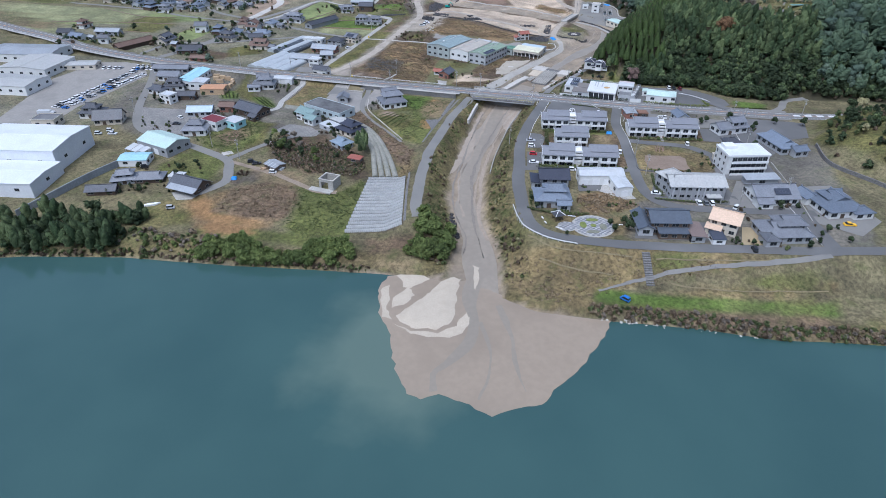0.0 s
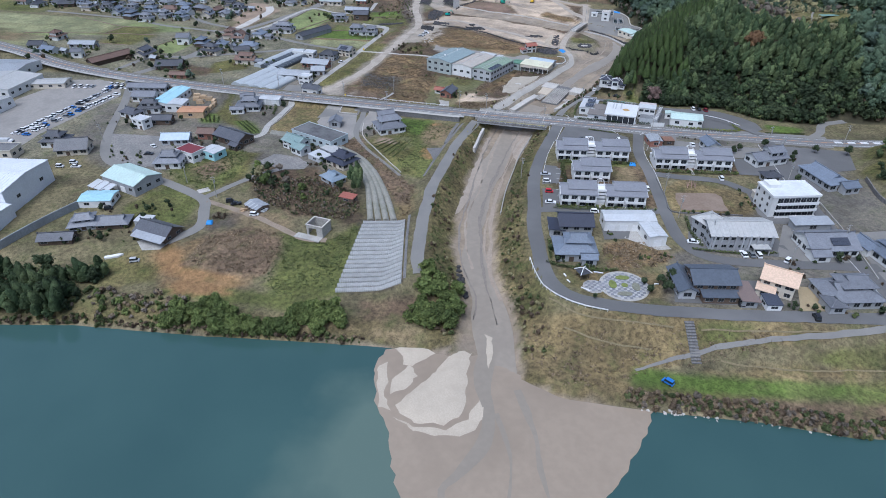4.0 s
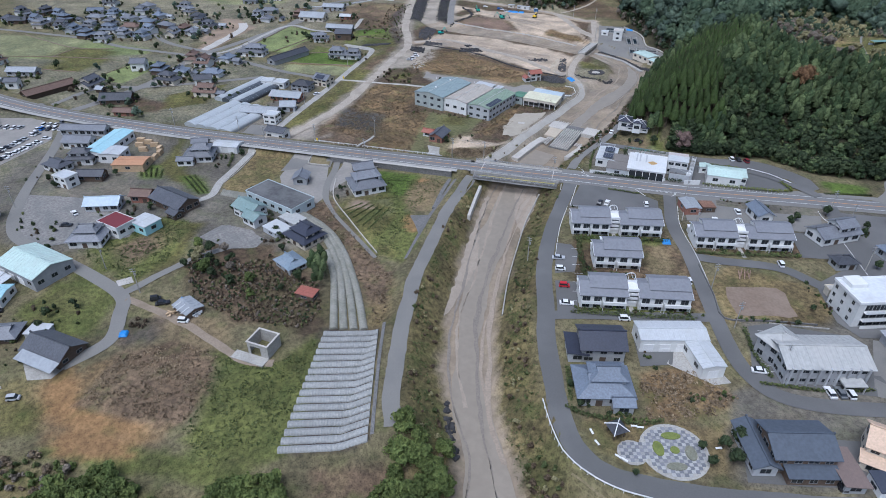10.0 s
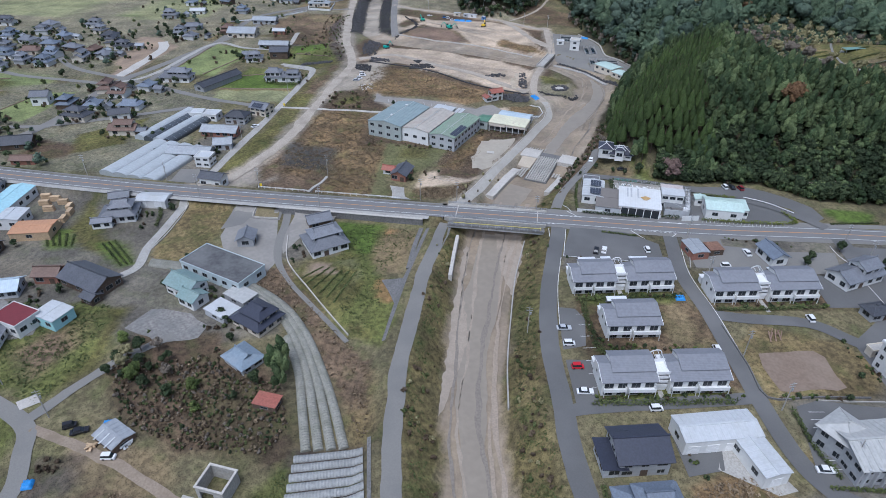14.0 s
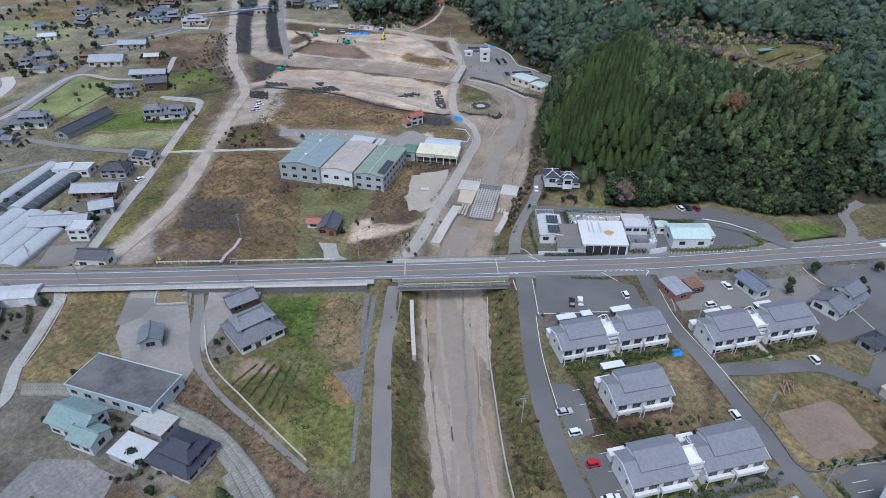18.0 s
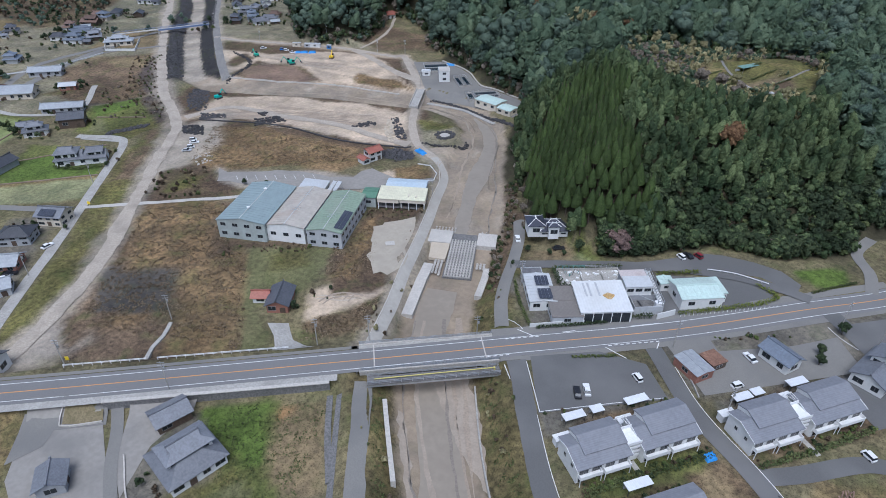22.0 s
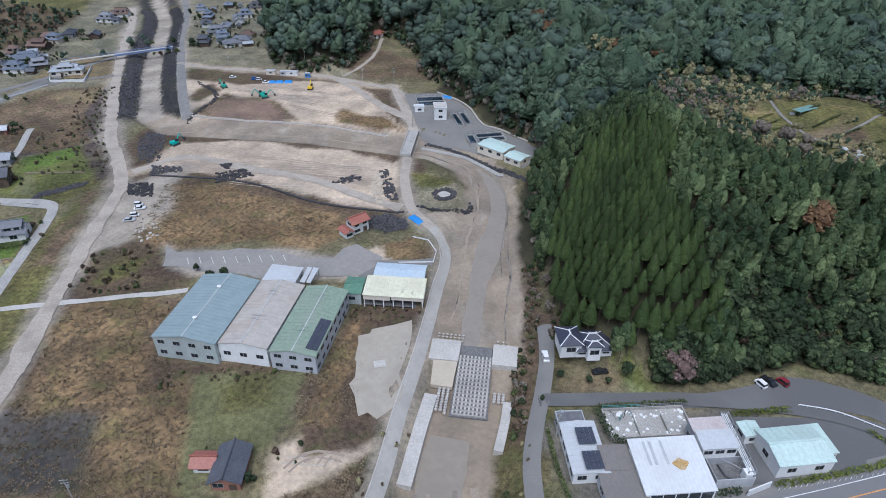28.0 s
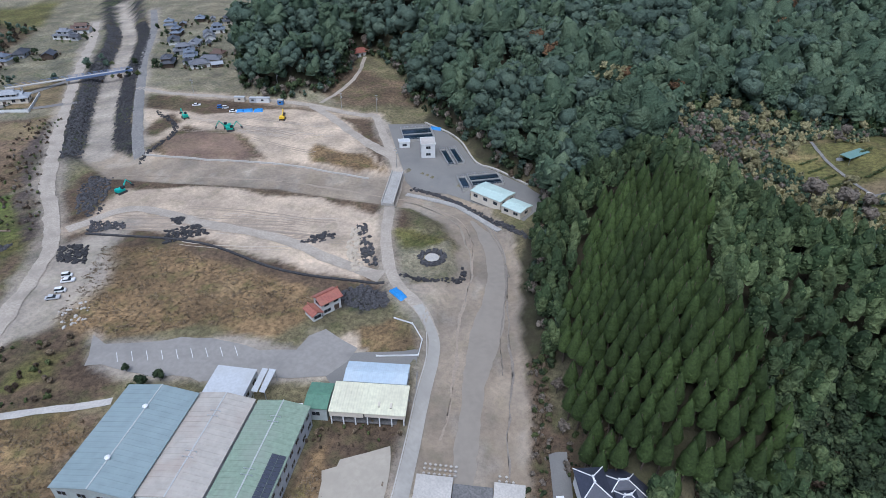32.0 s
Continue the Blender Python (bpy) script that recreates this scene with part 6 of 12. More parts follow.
def gable_roof(w, d, z, rise, over, thick=0.18):
    """Two slopes, the ridge along x."""
    a, b = w / 2 + over, d / 2 + over
    lo = z - rise * over / (d / 2)
    s = Shape()
    s.slab([(-a, -b, lo), (a, -b, lo), (a, 0, z + rise), (-a, 0, z + rise)], thick)
    s.slab([(-a, 0, z + rise), (a, 0, z + rise), (a, b, lo), (-a, b, lo)], thick)
    return s


def hip_roof(w, d, z, rise, over, thick=0.16, gablet=0.0):
    """Four slopes; gablet: how far the ridge overhangs the hips, as on a hip-and-gable roof."""
    a, b = w / 2 + over, d / 2 + over
    lo = z - rise * over / (d / 2)
    r = max(0.15, a - b) + gablet * b
    k = gablet
    s = Shape()
    if w >= d:
        zk = lo + (z + rise - lo) * (1 - k)
        yk = b * k
        xk = max(0.15, a - b) + b * k
        s.slab([(-a, -b, lo), (a, -b, lo), (xk, -yk, zk), (-xk, -yk, zk)], thick)
        s.slab([(a, b, lo), (-a, b, lo), (-xk, yk, zk), (xk, yk, zk)], thick)
        s.slab([(a, -b, lo), (a, b, lo), (xk, yk, zk), (xk, -yk, zk)] if k else [(a, -b, lo), (a, b, lo), (r, 0, z + rise)], thick)
        s.slab([(-a, b, lo), (-a, -b, lo), (-xk, -yk, zk), (-xk, yk, zk)] if k else [(-a, b, lo), (-a, -b, lo), (-r, 0, z + rise)], thick)
        if k:
            top = z + rise + 0.1
            s.slab([(-xk, -yk, zk), (xk, -yk, zk), (xk + 0.3, 0, top), (-xk - 0.3, 0, top)], thick)
            s.slab([(-xk - 0.3, 0, top), (xk + 0.3, 0, top), (xk, yk, zk), (-xk, yk, zk)], thick)
            for e in (-xk, xk):
                s.face((e, -yk, zk - 0.05), (e, yk, zk - 0.05), (e, 0, top - 0.1))
    return s


def ridge_cap(length, z, r=0.17):
    s = Shape()
    s.box(-length / 2, -r, z - 0.05, length / 2, r, z + 0.2)
    s.box(-length / 2 - 0.12, -r - 0.06, z - 0.1, -length / 2 + 0.2, r + 0.06, z + 0.42)
    s.box(length / 2 - 0.2, -r - 0.06, z - 0.1, length / 2 + 0.12, r + 0.06, z + 0.42)
    return s


def walls(w, d, z0, z1, rise=0.0):
    """A closed body; rise: gable ends that reach up to a ridge along x."""
    s = Shape()
    a, b = w / 2, d / 2
    s.face((-a, -b, z0), (a, -b, z0), (a, -b, z1), (-a, -b, z1))
    s.face((a, b, z0), (-a, b, z0), (-a, b, z1), (a, b, z1))
    if rise:
        s.face((a, -b, z0), (a, b, z0), (a, b, z1), (a, 0, z1 + rise), (a, -b, z1))
        s.face((-a, b, z0), (-a, -b, z0), (-a, -b, z1), (-a, 0, z1 + rise), (-a, b, z1))
    else:
        s.face((a, -b, z0), (a, b, z0), (a, b, z1), (a, -b, z1))
        s.face((-a, b, z0), (-a, -b, z0), (-a, -b, z1), (-a, b, z1))
        s.face((-a, -b, z1), (a, -b, z1), (a, b, z1), (-a, b, z1))
    s.face((-a, b, z0), (a, b, z0), (a, -b, z0), (-a, -b, z0))
    return s


def wing(root, x, y, w, d, turn, z0, eave, roof, tile, wall, rise, over=0.6, sides="snew", storeys=1, gap=3.4, seam=False, door=True):
    """One body of a house under its own roof."""
    if w < d and roof != "flat":
        w, d, turn = d, w, turn + 90
        sides = sides.translate(str.maketrans("snew", "wesn"))
    at = pose(x, y, 0, 0, 0, turn)
    body = part("wall", walls(w, d, z0, eave, rise if roof == "gable" else 0).mesh("wall"), wall, root, at=at)
    if roof == "gable":
        top = part("roof", gable_roof(w, d, eave + 0.12, rise, over).mesh("roof"), tile, root, at=at)
        if not seam:
            part("ridge_cap", ridge_cap(w + 2 * over, eave + rise + 0.15).mesh("ridge_cap"), tile, top)
    elif roof in ("hip", "irimoya"):
        k = 0.42 if roof == "irimoya" else 0.0
        top = part("roof", hip_roof(w, d, eave + 0.1, rise, over, gablet=k).mesh("roof"), tile, root, at=at)
        length = 2 * (max(0.15, w / 2 - d / 2) + k * (d / 2 + over)) + (0.6 if k else 0)
        part("ridge_cap", ridge_cap(length, eave + rise + 0.15).mesh("ridge_cap"), tile, top)
        if not k:
            a, b = w / 2 + over, d / 2 + over
            lo, r = eave + 0.1 - rise * over / (d / 2), max(0.15, a - b)
            for i in (-1, 1):
                for j in (-1, 1):
                    part("hip_cap", Shape().tube((i * a, j * b, lo + 0.03), (i * r, 0, eave + rise + 0.13), 0.13, sides=4).mesh("hip_cap"), tile, top)
    elif roof == "flat":
        s = Shape().box(-w / 2 - 0.2, -d / 2 - 0.2, eave, w / 2 + 0.2, d / 2 + 0.2, eave + 0.25)
        top = part("roof", s.mesh("roof"), tile, root, at=at)
        p = Shape()
        for a, b, c, e in ((-w / 2 - 0.25, -d / 2 - 0.25, w / 2 + 0.25, -d / 2 - 0.05), (-w / 2 - 0.25, d / 2 + 0.05, w / 2 + 0.25, d / 2 + 0.25), (-w / 2 - 0.25, -d / 2 - 0.05, -w / 2 - 0.05, d / 2 + 0.05), (w / 2 + 0.05, -d / 2 - 0.05, w / 2 + 0.25, d / 2 + 0.05)):
            p.box(a, b, eave + 0.02, c, e, eave + 0.5)
        part("parapet", p.mesh("parapet"), wall, top)
    elif roof == "shed":
        s = Shape().slab([(-w / 2 - over, -d / 2 - over, eave), (w / 2 + over, -d / 2 - over, eave), (w / 2 + over, d / 2 + over, eave + rise), (-w / 2 - over, d / 2 + over, eave + rise)], 0.15)
        top = part("roof", s.mesh("roof"), tile, root, at=at)
    tall = (eave - max(z0, 0)) / storeys
    for level in range(storeys):
        for k, (px, py, r) in enumerate(side_places(w, d, gap, sides)):
            base = max(z0, 0) + tall * level
            if door and level == 0 and k == 1:
                part("door", shared("house_door", lambda: Shape().box(-0.85, -0.06, 0, 0.85, 0.05, 2.0).mesh("door")), BROWN_WALL, body, "dark sliding entrance door", at=pose(px, py, base + 0.1, 0, 0, r))
            else:
                window(body, px, py, base + tall * 0.32, r, 1.7 if (k + level) % 3 else 2.4, min(1.5, tall * 0.45))
    return body


GROUP_HOUSES = "houses of the valley"


def house(x, y, w, d, turn, h, z=0.0, roof="hip", tile=TILE, wall=WHITE_WALL, rise=None, upper=None, annex=None, label="", storeys=1, sides="sew", over=0.7, gap=3.2, name="house", group=GROUP_HOUSES):
    """A house: w, d and h to the eaves; upper: (x, y, w, d, height) of an upper floor; annex: (x, y, w, d, h, roof) lean-to wings."""
    base = ground_at(x, y)
    root = thing(name, label, "house", pose(x, y, base, 0, 0, turn), group)
    eave = max(2.2, z + h - base)
    w, d = w - 1.2, d - 1.2
    rise = rise or min(w, d) * 0.24
    wing(root, 0, 0, w, d, 0, -0.8, eave, roof, tile, wall, rise, over, sides, storeys, gap)
    if upper:
        ux, uy, uw, ud, uh = upper
        wing(root, ux, uy, uw, ud, 0, eave * 0.9, eave + uh, roof, tile, wall, min(uw, ud) * 0.24, over, sides, 1, 3.0, door=False)
    for ax, ay, aw, ad, ah, ar in annex or ():
        wing(root, ax, ay, aw, ad, 0, -0.8, ah, ar, tile, wall, min(aw, ad) * 0.22, 0.5, "se", 1, 3.4, door=False)
    return root


def hall(x, y, w, d, turn, h, z=0.0, roof="gable", tile=WHITE_METAL, wall=WHITE_WALL, rise=None, label="", name="workshop", gap=4.5, ridge="d", shutters=0, vents=0, sides="sew", category="building", over=0.25, solar=None, storeys=1, strip_of=None, hatches=()):
    """An industrial building with a sheet-metal roof. ridge: 'd' along its depth, 'w' along its width."""
    base = ground_at(x, y)
    root = thing(name, label, category, pose(x, y, base, 0, 0, turn))
    eave = max(2.0, z + h - base)
    run, span, extra = (w, d, 0) if ridge == "w" else (d, w, 90)
    rise = span * 0.11 if rise is None else rise
    at = pose(0, 0, 0, 0, 0, extra)
    body = part("wall", walls(run, span, -0.8, eave, rise if roof == "gable" else 0).mesh("wall"), wall, root, at=at)
    if roof == "gable":
        top = part("roof", gable_roof(run, span, eave + 0.1, rise, over, 0.14).mesh("roof"), tile, root, at=at)
        s = Shape()
        n = int(run / 1.5)
        for k in range(n + 1):
            u = -run / 2 + run * k / n
            for q in (-1, 1):
                b = span / 2 + over
                lo = eave + 0.1 - rise * over / (span / 2)
                s.slab([(u - 0.04, q * b, lo + 0.07), (u + 0.04, q * b, lo + 0.07), (u + 0.04, 0, eave + rise + 0.17), (u - 0.04, 0, eave + rise + 0.17)][::q * -1], 0.07)
        part("seam", s.mesh("seam"), tile, top)
        part("ridge_cap", Shape().box(-run / 2 - over, -0.3 if strip_of is None else -0.15, eave + rise + 0.06, run / 2 + over, 0.3 if strip_of is None else 0.15, eave + rise + 0.2).mesh("ridge_cap"), strip_of or tile, top)
        for u in hatches:
            s = Shape()
            for q in (-0.8, 0.8):
                s.box(u + q - 0.06, -1.4, eave + rise + 0.3, u + q + 0.06, 1.4, eave + rise + 0.4)
                s.box(u + q - 0.05, -1.3, eave + rise - 0.3, u + q + 0.05, -1.2, eave + rise + 0.3).box(u + q - 0.05, 1.2, eave + rise - 0.3, u + q + 0.05, 1.3, eave + rise + 0.3)
            part("walkway_frame", s.mesh("walkway_frame"), STEEL, top, "rusty steel frame across the ridge")
        for k in range(vents):
            u = run * ((k + 0.5) / vents - 0.5)
            part("vent", Shape().tube((u, 0, eave + rise + 0.1), (u, 0, eave + rise + 0.7), 0.45, 0.45, 10).tube((u, 0, eave + rise + 0.7), (u, 0, eave + rise + 0.95), 0.7, 0.3, 10).mesh("vent"), WHITE_TRIM, top, "round white roof vent")
    elif roof == "flat":
        top = part("roof", Shape().box(-run / 2 - 0.15, -span / 2 - 0.15, eave, run / 2 + 0.15, span / 2 + 0.15, eave + 0.2).mesh("roof"), tile, root, at=at)
        p = Shape()
        for a, b, c, e in ((-run / 2 - 0.2, -span / 2 - 0.2, run / 2 + 0.2, -span / 2), (-run / 2 - 0.2, span / 2, run / 2 + 0.2, span / 2 + 0.2), (-run / 2 - 0.2, -span / 2, -run / 2, span / 2), (run / 2, -span / 2, run / 2 + 0.2, span / 2)):
            p.box(a, b, eave + 0.02, c, e, eave + 0.45)
        part("parapet", p.mesh("parapet"), wall, top)
    else:
        top = part("roof", Shape().slab([(-run / 2 - over, -span / 2 - over, eave + 0.1), (run / 2 + over, -span / 2 - over, eave + 0.1), (run / 2 + over, span / 2 + over, eave + rise), (-run / 2 - over, span / 2 + over, eave + rise)], 0.15).mesh("roof"), tile, root, at=at)
    if solar:
        sx, sy, nx, ny = solar
        slope = math.degrees(math.atan2(rise, span / 2)) if roof == "gable" else 0
        for i in range(nx):
            for j in range(ny):
                px, py = sx + i * 1.08, sy + j * 1.7
                pz = eave + 0.32 + (rise * (1 - abs(py) / (span / 2)) if roof == "gable" else 0)
                part("solar_panel", shared("solar_panel", lambda: Shape().box(-0.5, -0.8, 0, 0.5, 0.8, 0.05).mesh("solar_panel")), SOLAR, top, at=pose(px, py, pz, slope if py < 0 else -slope))
    low = max(0.0, 0)
    for level in range(storeys):
        for k, (px, py, r) in enumerate(side_places(w, d, gap, sides)):
            tall = eave / storeys
            if k < shutters and level == 0:
                part("shutter", shared("shutter", lambda: shutter_shape().mesh("shutter")), WHITE_TRIM, root, "ribbed roller shutter", at=pose(px, py, 0, 0, 0, r))
            else:
                window(root, px, py, tall * level + tall * 0.4, r, 2.0, min(1.3, tall * 0.35))
    return root


def shutter_shape():
    s = Shape()
    for k in range(12):
        s.box(-1.5, -0.06 - 0.02 * (k % 2), k * 0.24, 1.5, 0.05, k * 0.24 + 0.24)
    return s


# ---- the flats ----
def flats_wing(root, x, w, d=9.2):
    """One wing: long roof slope to the front, stepped ridge, balconies."""
    s = walls(w, d, -0.6, 5.2)
    body = part("wall", s.mesh("wall"), WHITE_WALL, root, at=pose(x, d / 2, 0))
    a, r = w / 2 + 0.4, 2.0
    roof = part("roof", Shape().slab([(-a, -0.6, 5.4), (a, -0.6, 5.4), (a, 5.2, 7.3), (-a, 5.2, 7.3)], 0.2).slab([(-a, 5.2, 7.3), (a, 5.2, 7.3), (a, d + 0.5, 6.0), (-a, d + 0.5, 6.0)], 0.2).mesh("roof"), GREY_SLATE, root, at=pose(x, 0, 0))
    b = w * 0.3
    part("upper_roof", Shape().slab([(-b, 2.2, 6.75), (a + 0.02, 2.2, 6.75), (a + 0.02, 7.0, 8.3), (-b, 7.0, 8.3)], 0.22).slab([(-b, 7.0, 8.3), (a + 0.02, 7.0, 8.3), (a + 0.02, d + 1.2, 7.2), (-b, d + 1.2, 7.2)], 0.22).mesh("upper_roof"), GREY_SLATE, roof)
    g = Shape()
    for e in (-w / 2, w / 2):
        g.face((e, 0, 5.2), (e, d, 5.2), (e, d, 6.0), (e, 5.2, 7.15), (e, 0, 5.45))
    g.face((-b + 0.15, 2.8, 6.4), (-b + 0.15, d, 6.0), (-b + 0.15, d + 1.0, 7.05), (-b + 0.15, 7.0, 8.1), (-b + 0.15, 2.8, 6.7))
    g.box(-b + 0.2, d - 0.1, 5.2, w / 2 - 0.1, d + 0.9, 7.0)
    part("gable_wall", g.mesh("gable_wall"), WHITE_WALL, body, at=pose(0, -d / 2, 0))
    for e in (-a - 0.06, a + 0.06):
        t = Shape()
        for (p, q), (u, v) in (((-0.6, 5.35), (5.2, 7.25)), ((5.2, 7.25), (d + 0.5, 5.95))):
            t.face((e - 0.06, p, q - 0.16), (e + 0.06, p, q - 0.16), (e + 0.06, u, v - 0.16), (e - 0.06, u, v - 0.16))
            t.face((e - 0.06, p, q + 0.14), (e + 0.06, p, q + 0.14), (e + 0.06, u, v + 0.14), (e - 0.06, u, v + 0.14))
            for k in (-0.06, 0.06):
                t.face((e + k, p, q - 0.16), (e + k, u, v - 0.16), (e + k, u, v + 0.14), (e + k, p, q + 0.14))
        part("bargeboard", t.mesh("bargeboard"), WHITE_TRIM, roof)
    for u, bw, deep in ((-w * 0.27, w * 0.42, 1.3), (w * 0.23, w * 0.5, 1.6)):
        p = Shape()
        p.box(u - bw / 2, -deep, 2.45, u + bw / 2, 0, 2.65)
        p.box(u - bw / 2, -deep, 2.65, u + bw / 2, -deep + 0.12, 3.6)
        p.box(u - bw / 2, -deep + 0.12, 2.65, u - bw / 2 + 0.12, 0, 3.6)
        p.box(u + bw / 2 - 0.12, -deep + 0.12, 2.65, u + bw / 2, 0, 3.6)
        for e in (-1, 1):
            p.box(u + e * (bw / 2 - 0.1) - 0.08, -deep, 0, u + e * (bw / 2 - 0.1) + 0.08, -deep + 0.14, 2.45)
        part("balcony", p.mesh("balcony"), WHITE_TRIM, root, at=pose(x, 0, 0))
    for k in range(4):
        u = w * ((k + 0.5) / 4 - 0.5)
        window(root, x + u, 0, 0.25, 0, 2.4, 1.9, split=True)
        window(root, x + u, 0, 2.9, 0, 2.4, 1.8, split=True)
        window(root, x - u, d, 0.9, 180, 1.2, 1.0)
        window(root, x - u, d, 3.6, 180, 1.2, 1.0)
    for y in (2.5, 6.0):
        window(root, x - w / 2, y, 3.3, -90, 0.8, 1.0)
    part("bin_shed", Shape().box(x - w / 2 + 0.4, d + 1.6, 0, x - w / 2 + 4.6, d + 3.6, 2.4).box(x - w / 2 + 0.2, d + 1.4, 2.4, x - w / 2 + 4.8, d + 3.8, 2.6).mesh("bin_shed"), WHITE_TRIM, root)


GREY_SLATE = material("grey_slate_roof", (0.2, 0.205, 0.225), 0.55, 0.08, 0.2, 1.2, bands=("Y", 0.5), band_depth=0.3, dirt=(0.24, 0.245, 0.26))


def flats(x, y, turn, wings, label):
    """A two-storey block of flats; x, y: the front's western corner."""
    root = thing("apartment_block", label, "apartment building", pose(x, y, ground_at(x + 8, y + 8), 0, 0, turn) @ pose(0.5, 0.6, 0) @ Matrix.Scale(0.94, 4), "two-storey flats")
    u = 0
    for i, w in enumerate(wings):
        flats_wing(root, u + w / 2, w)
        u += w
        if i + 1 < len(wings):
            core = Shape()
            core.box(u + 0.3, 1.5, 0, u + 3.7, 2.0, 2.2)
            for z in (1.6, 3.2, 4.8, 6.4):
                core.box(u + 0.2, 1.2, z, u + 3.8, 6.0, z + 0.18)
                core.box(u + 0.2, 1.2, z + 0.18, u + 3.8, 1.34, z + 0.95)
            core.box(u + 0.2, 6, 0, u + 3.8, 6.2, 7.6)
            part("stair_core", core.mesh("stair_core"), WHITE_TRIM, root, "white open stairwell with solid parapets")
            arch = Shape()
            n = 14
            for k in range(n):
                p, q = (math.pi * (k + j) / n for j in (0, 1))
                f = lambda t: (u + 2 + 1.9 * math.cos(t), 8.2 + 1.0 * (1 - math.sin(t)), 6.4 + 2.6 * math.sin(t))
                arch.tube(f(p), f(q), 0.16, sides=5)
                if k % 3 == 1:
                    arch.tube(f(p), (f(p)[0], 5.9, f(p)[2] - 0.3), 0.07, sides=4)
            part("stair_arch", arch.mesh("stair_arch"), WHITE_TRIM, root, "white arched frame over the stairs")
            part("porch_path", Shape().box(u + 1.3, -5.5, 0, u + 2.7, 1.2, 0.12).mesh("porch_path"), CONCRETE, root)
            u += 4.0
    return root


flats(-32.3, 297.0, 11.5, (14.4, 16), "two-storey white flats with grey roof beside a parking lot")
flats(-23.1, 277.2, 11, (16.5,), "short two-storey white block of flats with grey roof and a lawn")
flats(-25.9, 254.3, 11, (15, 16.5), "long two-storey white flats with grey roof and arched stairwell")
flats(10.8, 299.2, 11, (15, 16.5), "two-storey white flats with stepped grey roof behind a wall")


def solar_field(root, x, y, z, nx, ny, slope=0, turn=0):
    for i in range(nx):
        for j in range(ny):
            m = pose(x, y, z, slope, 0, turn) @ pose(i * 1.06, j * 1.66, 0)
            part("solar_panel", shared("solar_panel", lambda: Shape().box(-0.5, -0.8, 0, 0.5, 0.8, 0.05).mesh("solar_panel")), SOLAR, root, at=m)


# ---- the town on the east bank ----
h = house(-18.5, 236.5, 13, 11, 13, 5.2, roof="gable", tile=NAVY_TILE, wall=GREY_WALL, upper=None, storeys=2, rise=2.2, label="two-storey grey house with a dark navy slate roof and solar panels")
solar_field(h, -4.5, 0.8, 7.0, 3, 2, -22)
house(-25, 234, 6, 9, 13, 3.2, roof="shed", tile=NAVY_TILE, wall=GREY_WALL, rise=0.6, label="dark carport beside a two-storey house", name="carport")
house(-17, 221.2, 15, 12, 14, 3.6, roof="irimoya", tile=BLUE_TILE, wall=GREY_WALL, upper=(1, 1, 8.5, 6, 2.6), label="blue-grey tiled house with an upper storey and hedges", annex=((4, -6, 5, 4, 3.0, "gable"),))
hall(0.6, 245.3, 19, 8, 15, 4.6, tile=WHITE_METAL, label="white L-shaped workshop with roller shutters", ridge="w", shutters=4, name="workshop", rise=0.8)
hall(9, 239.5, 6.5, 13, 22, 4.2, tile=WHITE_METAL, label="white wing of the workshop by the street", ridge="d", shutters=1, rise=0.5, name="workshop")
GREY_WHITE_ROOF = material("weathered_white_roof", (0.4, 0.4, 0.385), 0.6, 0.1, 0.12, 1.0, bands=("X", 0.6), band_depth=0.2, dirt=(0.42, 0.41, 0.39), dirt_amount=0.8)
r = hall(38.5, 245, 22, 12.5, 14, 6.2, tile=GREY_WHITE_ROOF, wall=GREY_WALL, label="two-storey grey community hall with a weathered white roof and pillars", ridge="w", rise=2.2, storeys=2, gap=2.8, name="community_hall", over=0.7)
for k in range(9):
    part("pillar", shared("pillar", lambda: Shape().box(-0.25, -6.9, -0.2, 0.25, -6.25, 6.4).mesh("pillar")), GREY_WALL, r, at=pose(-10 + k * 2.5, 0, 0))
part("porch", Shape().box(3, -9.6, 2.6, 9, -6.3, 3.0).box(3.2, -9.5, 0, 3.5, -9.2, 2.6).box(8.5, -9.5, 0, 8.8, -9.2, 2.6).mesh("porch"), GREY_WHITE_ROOF, r)
house(29.5, 247.5, 10, 9, 40, 6.6, roof="hip", tile=GREY_WHITE_ROOF, wall=GREY_WALL, storeys=2, rise=1.9, label="grey hall wing with a pale hipped roof", name="hall_wing")


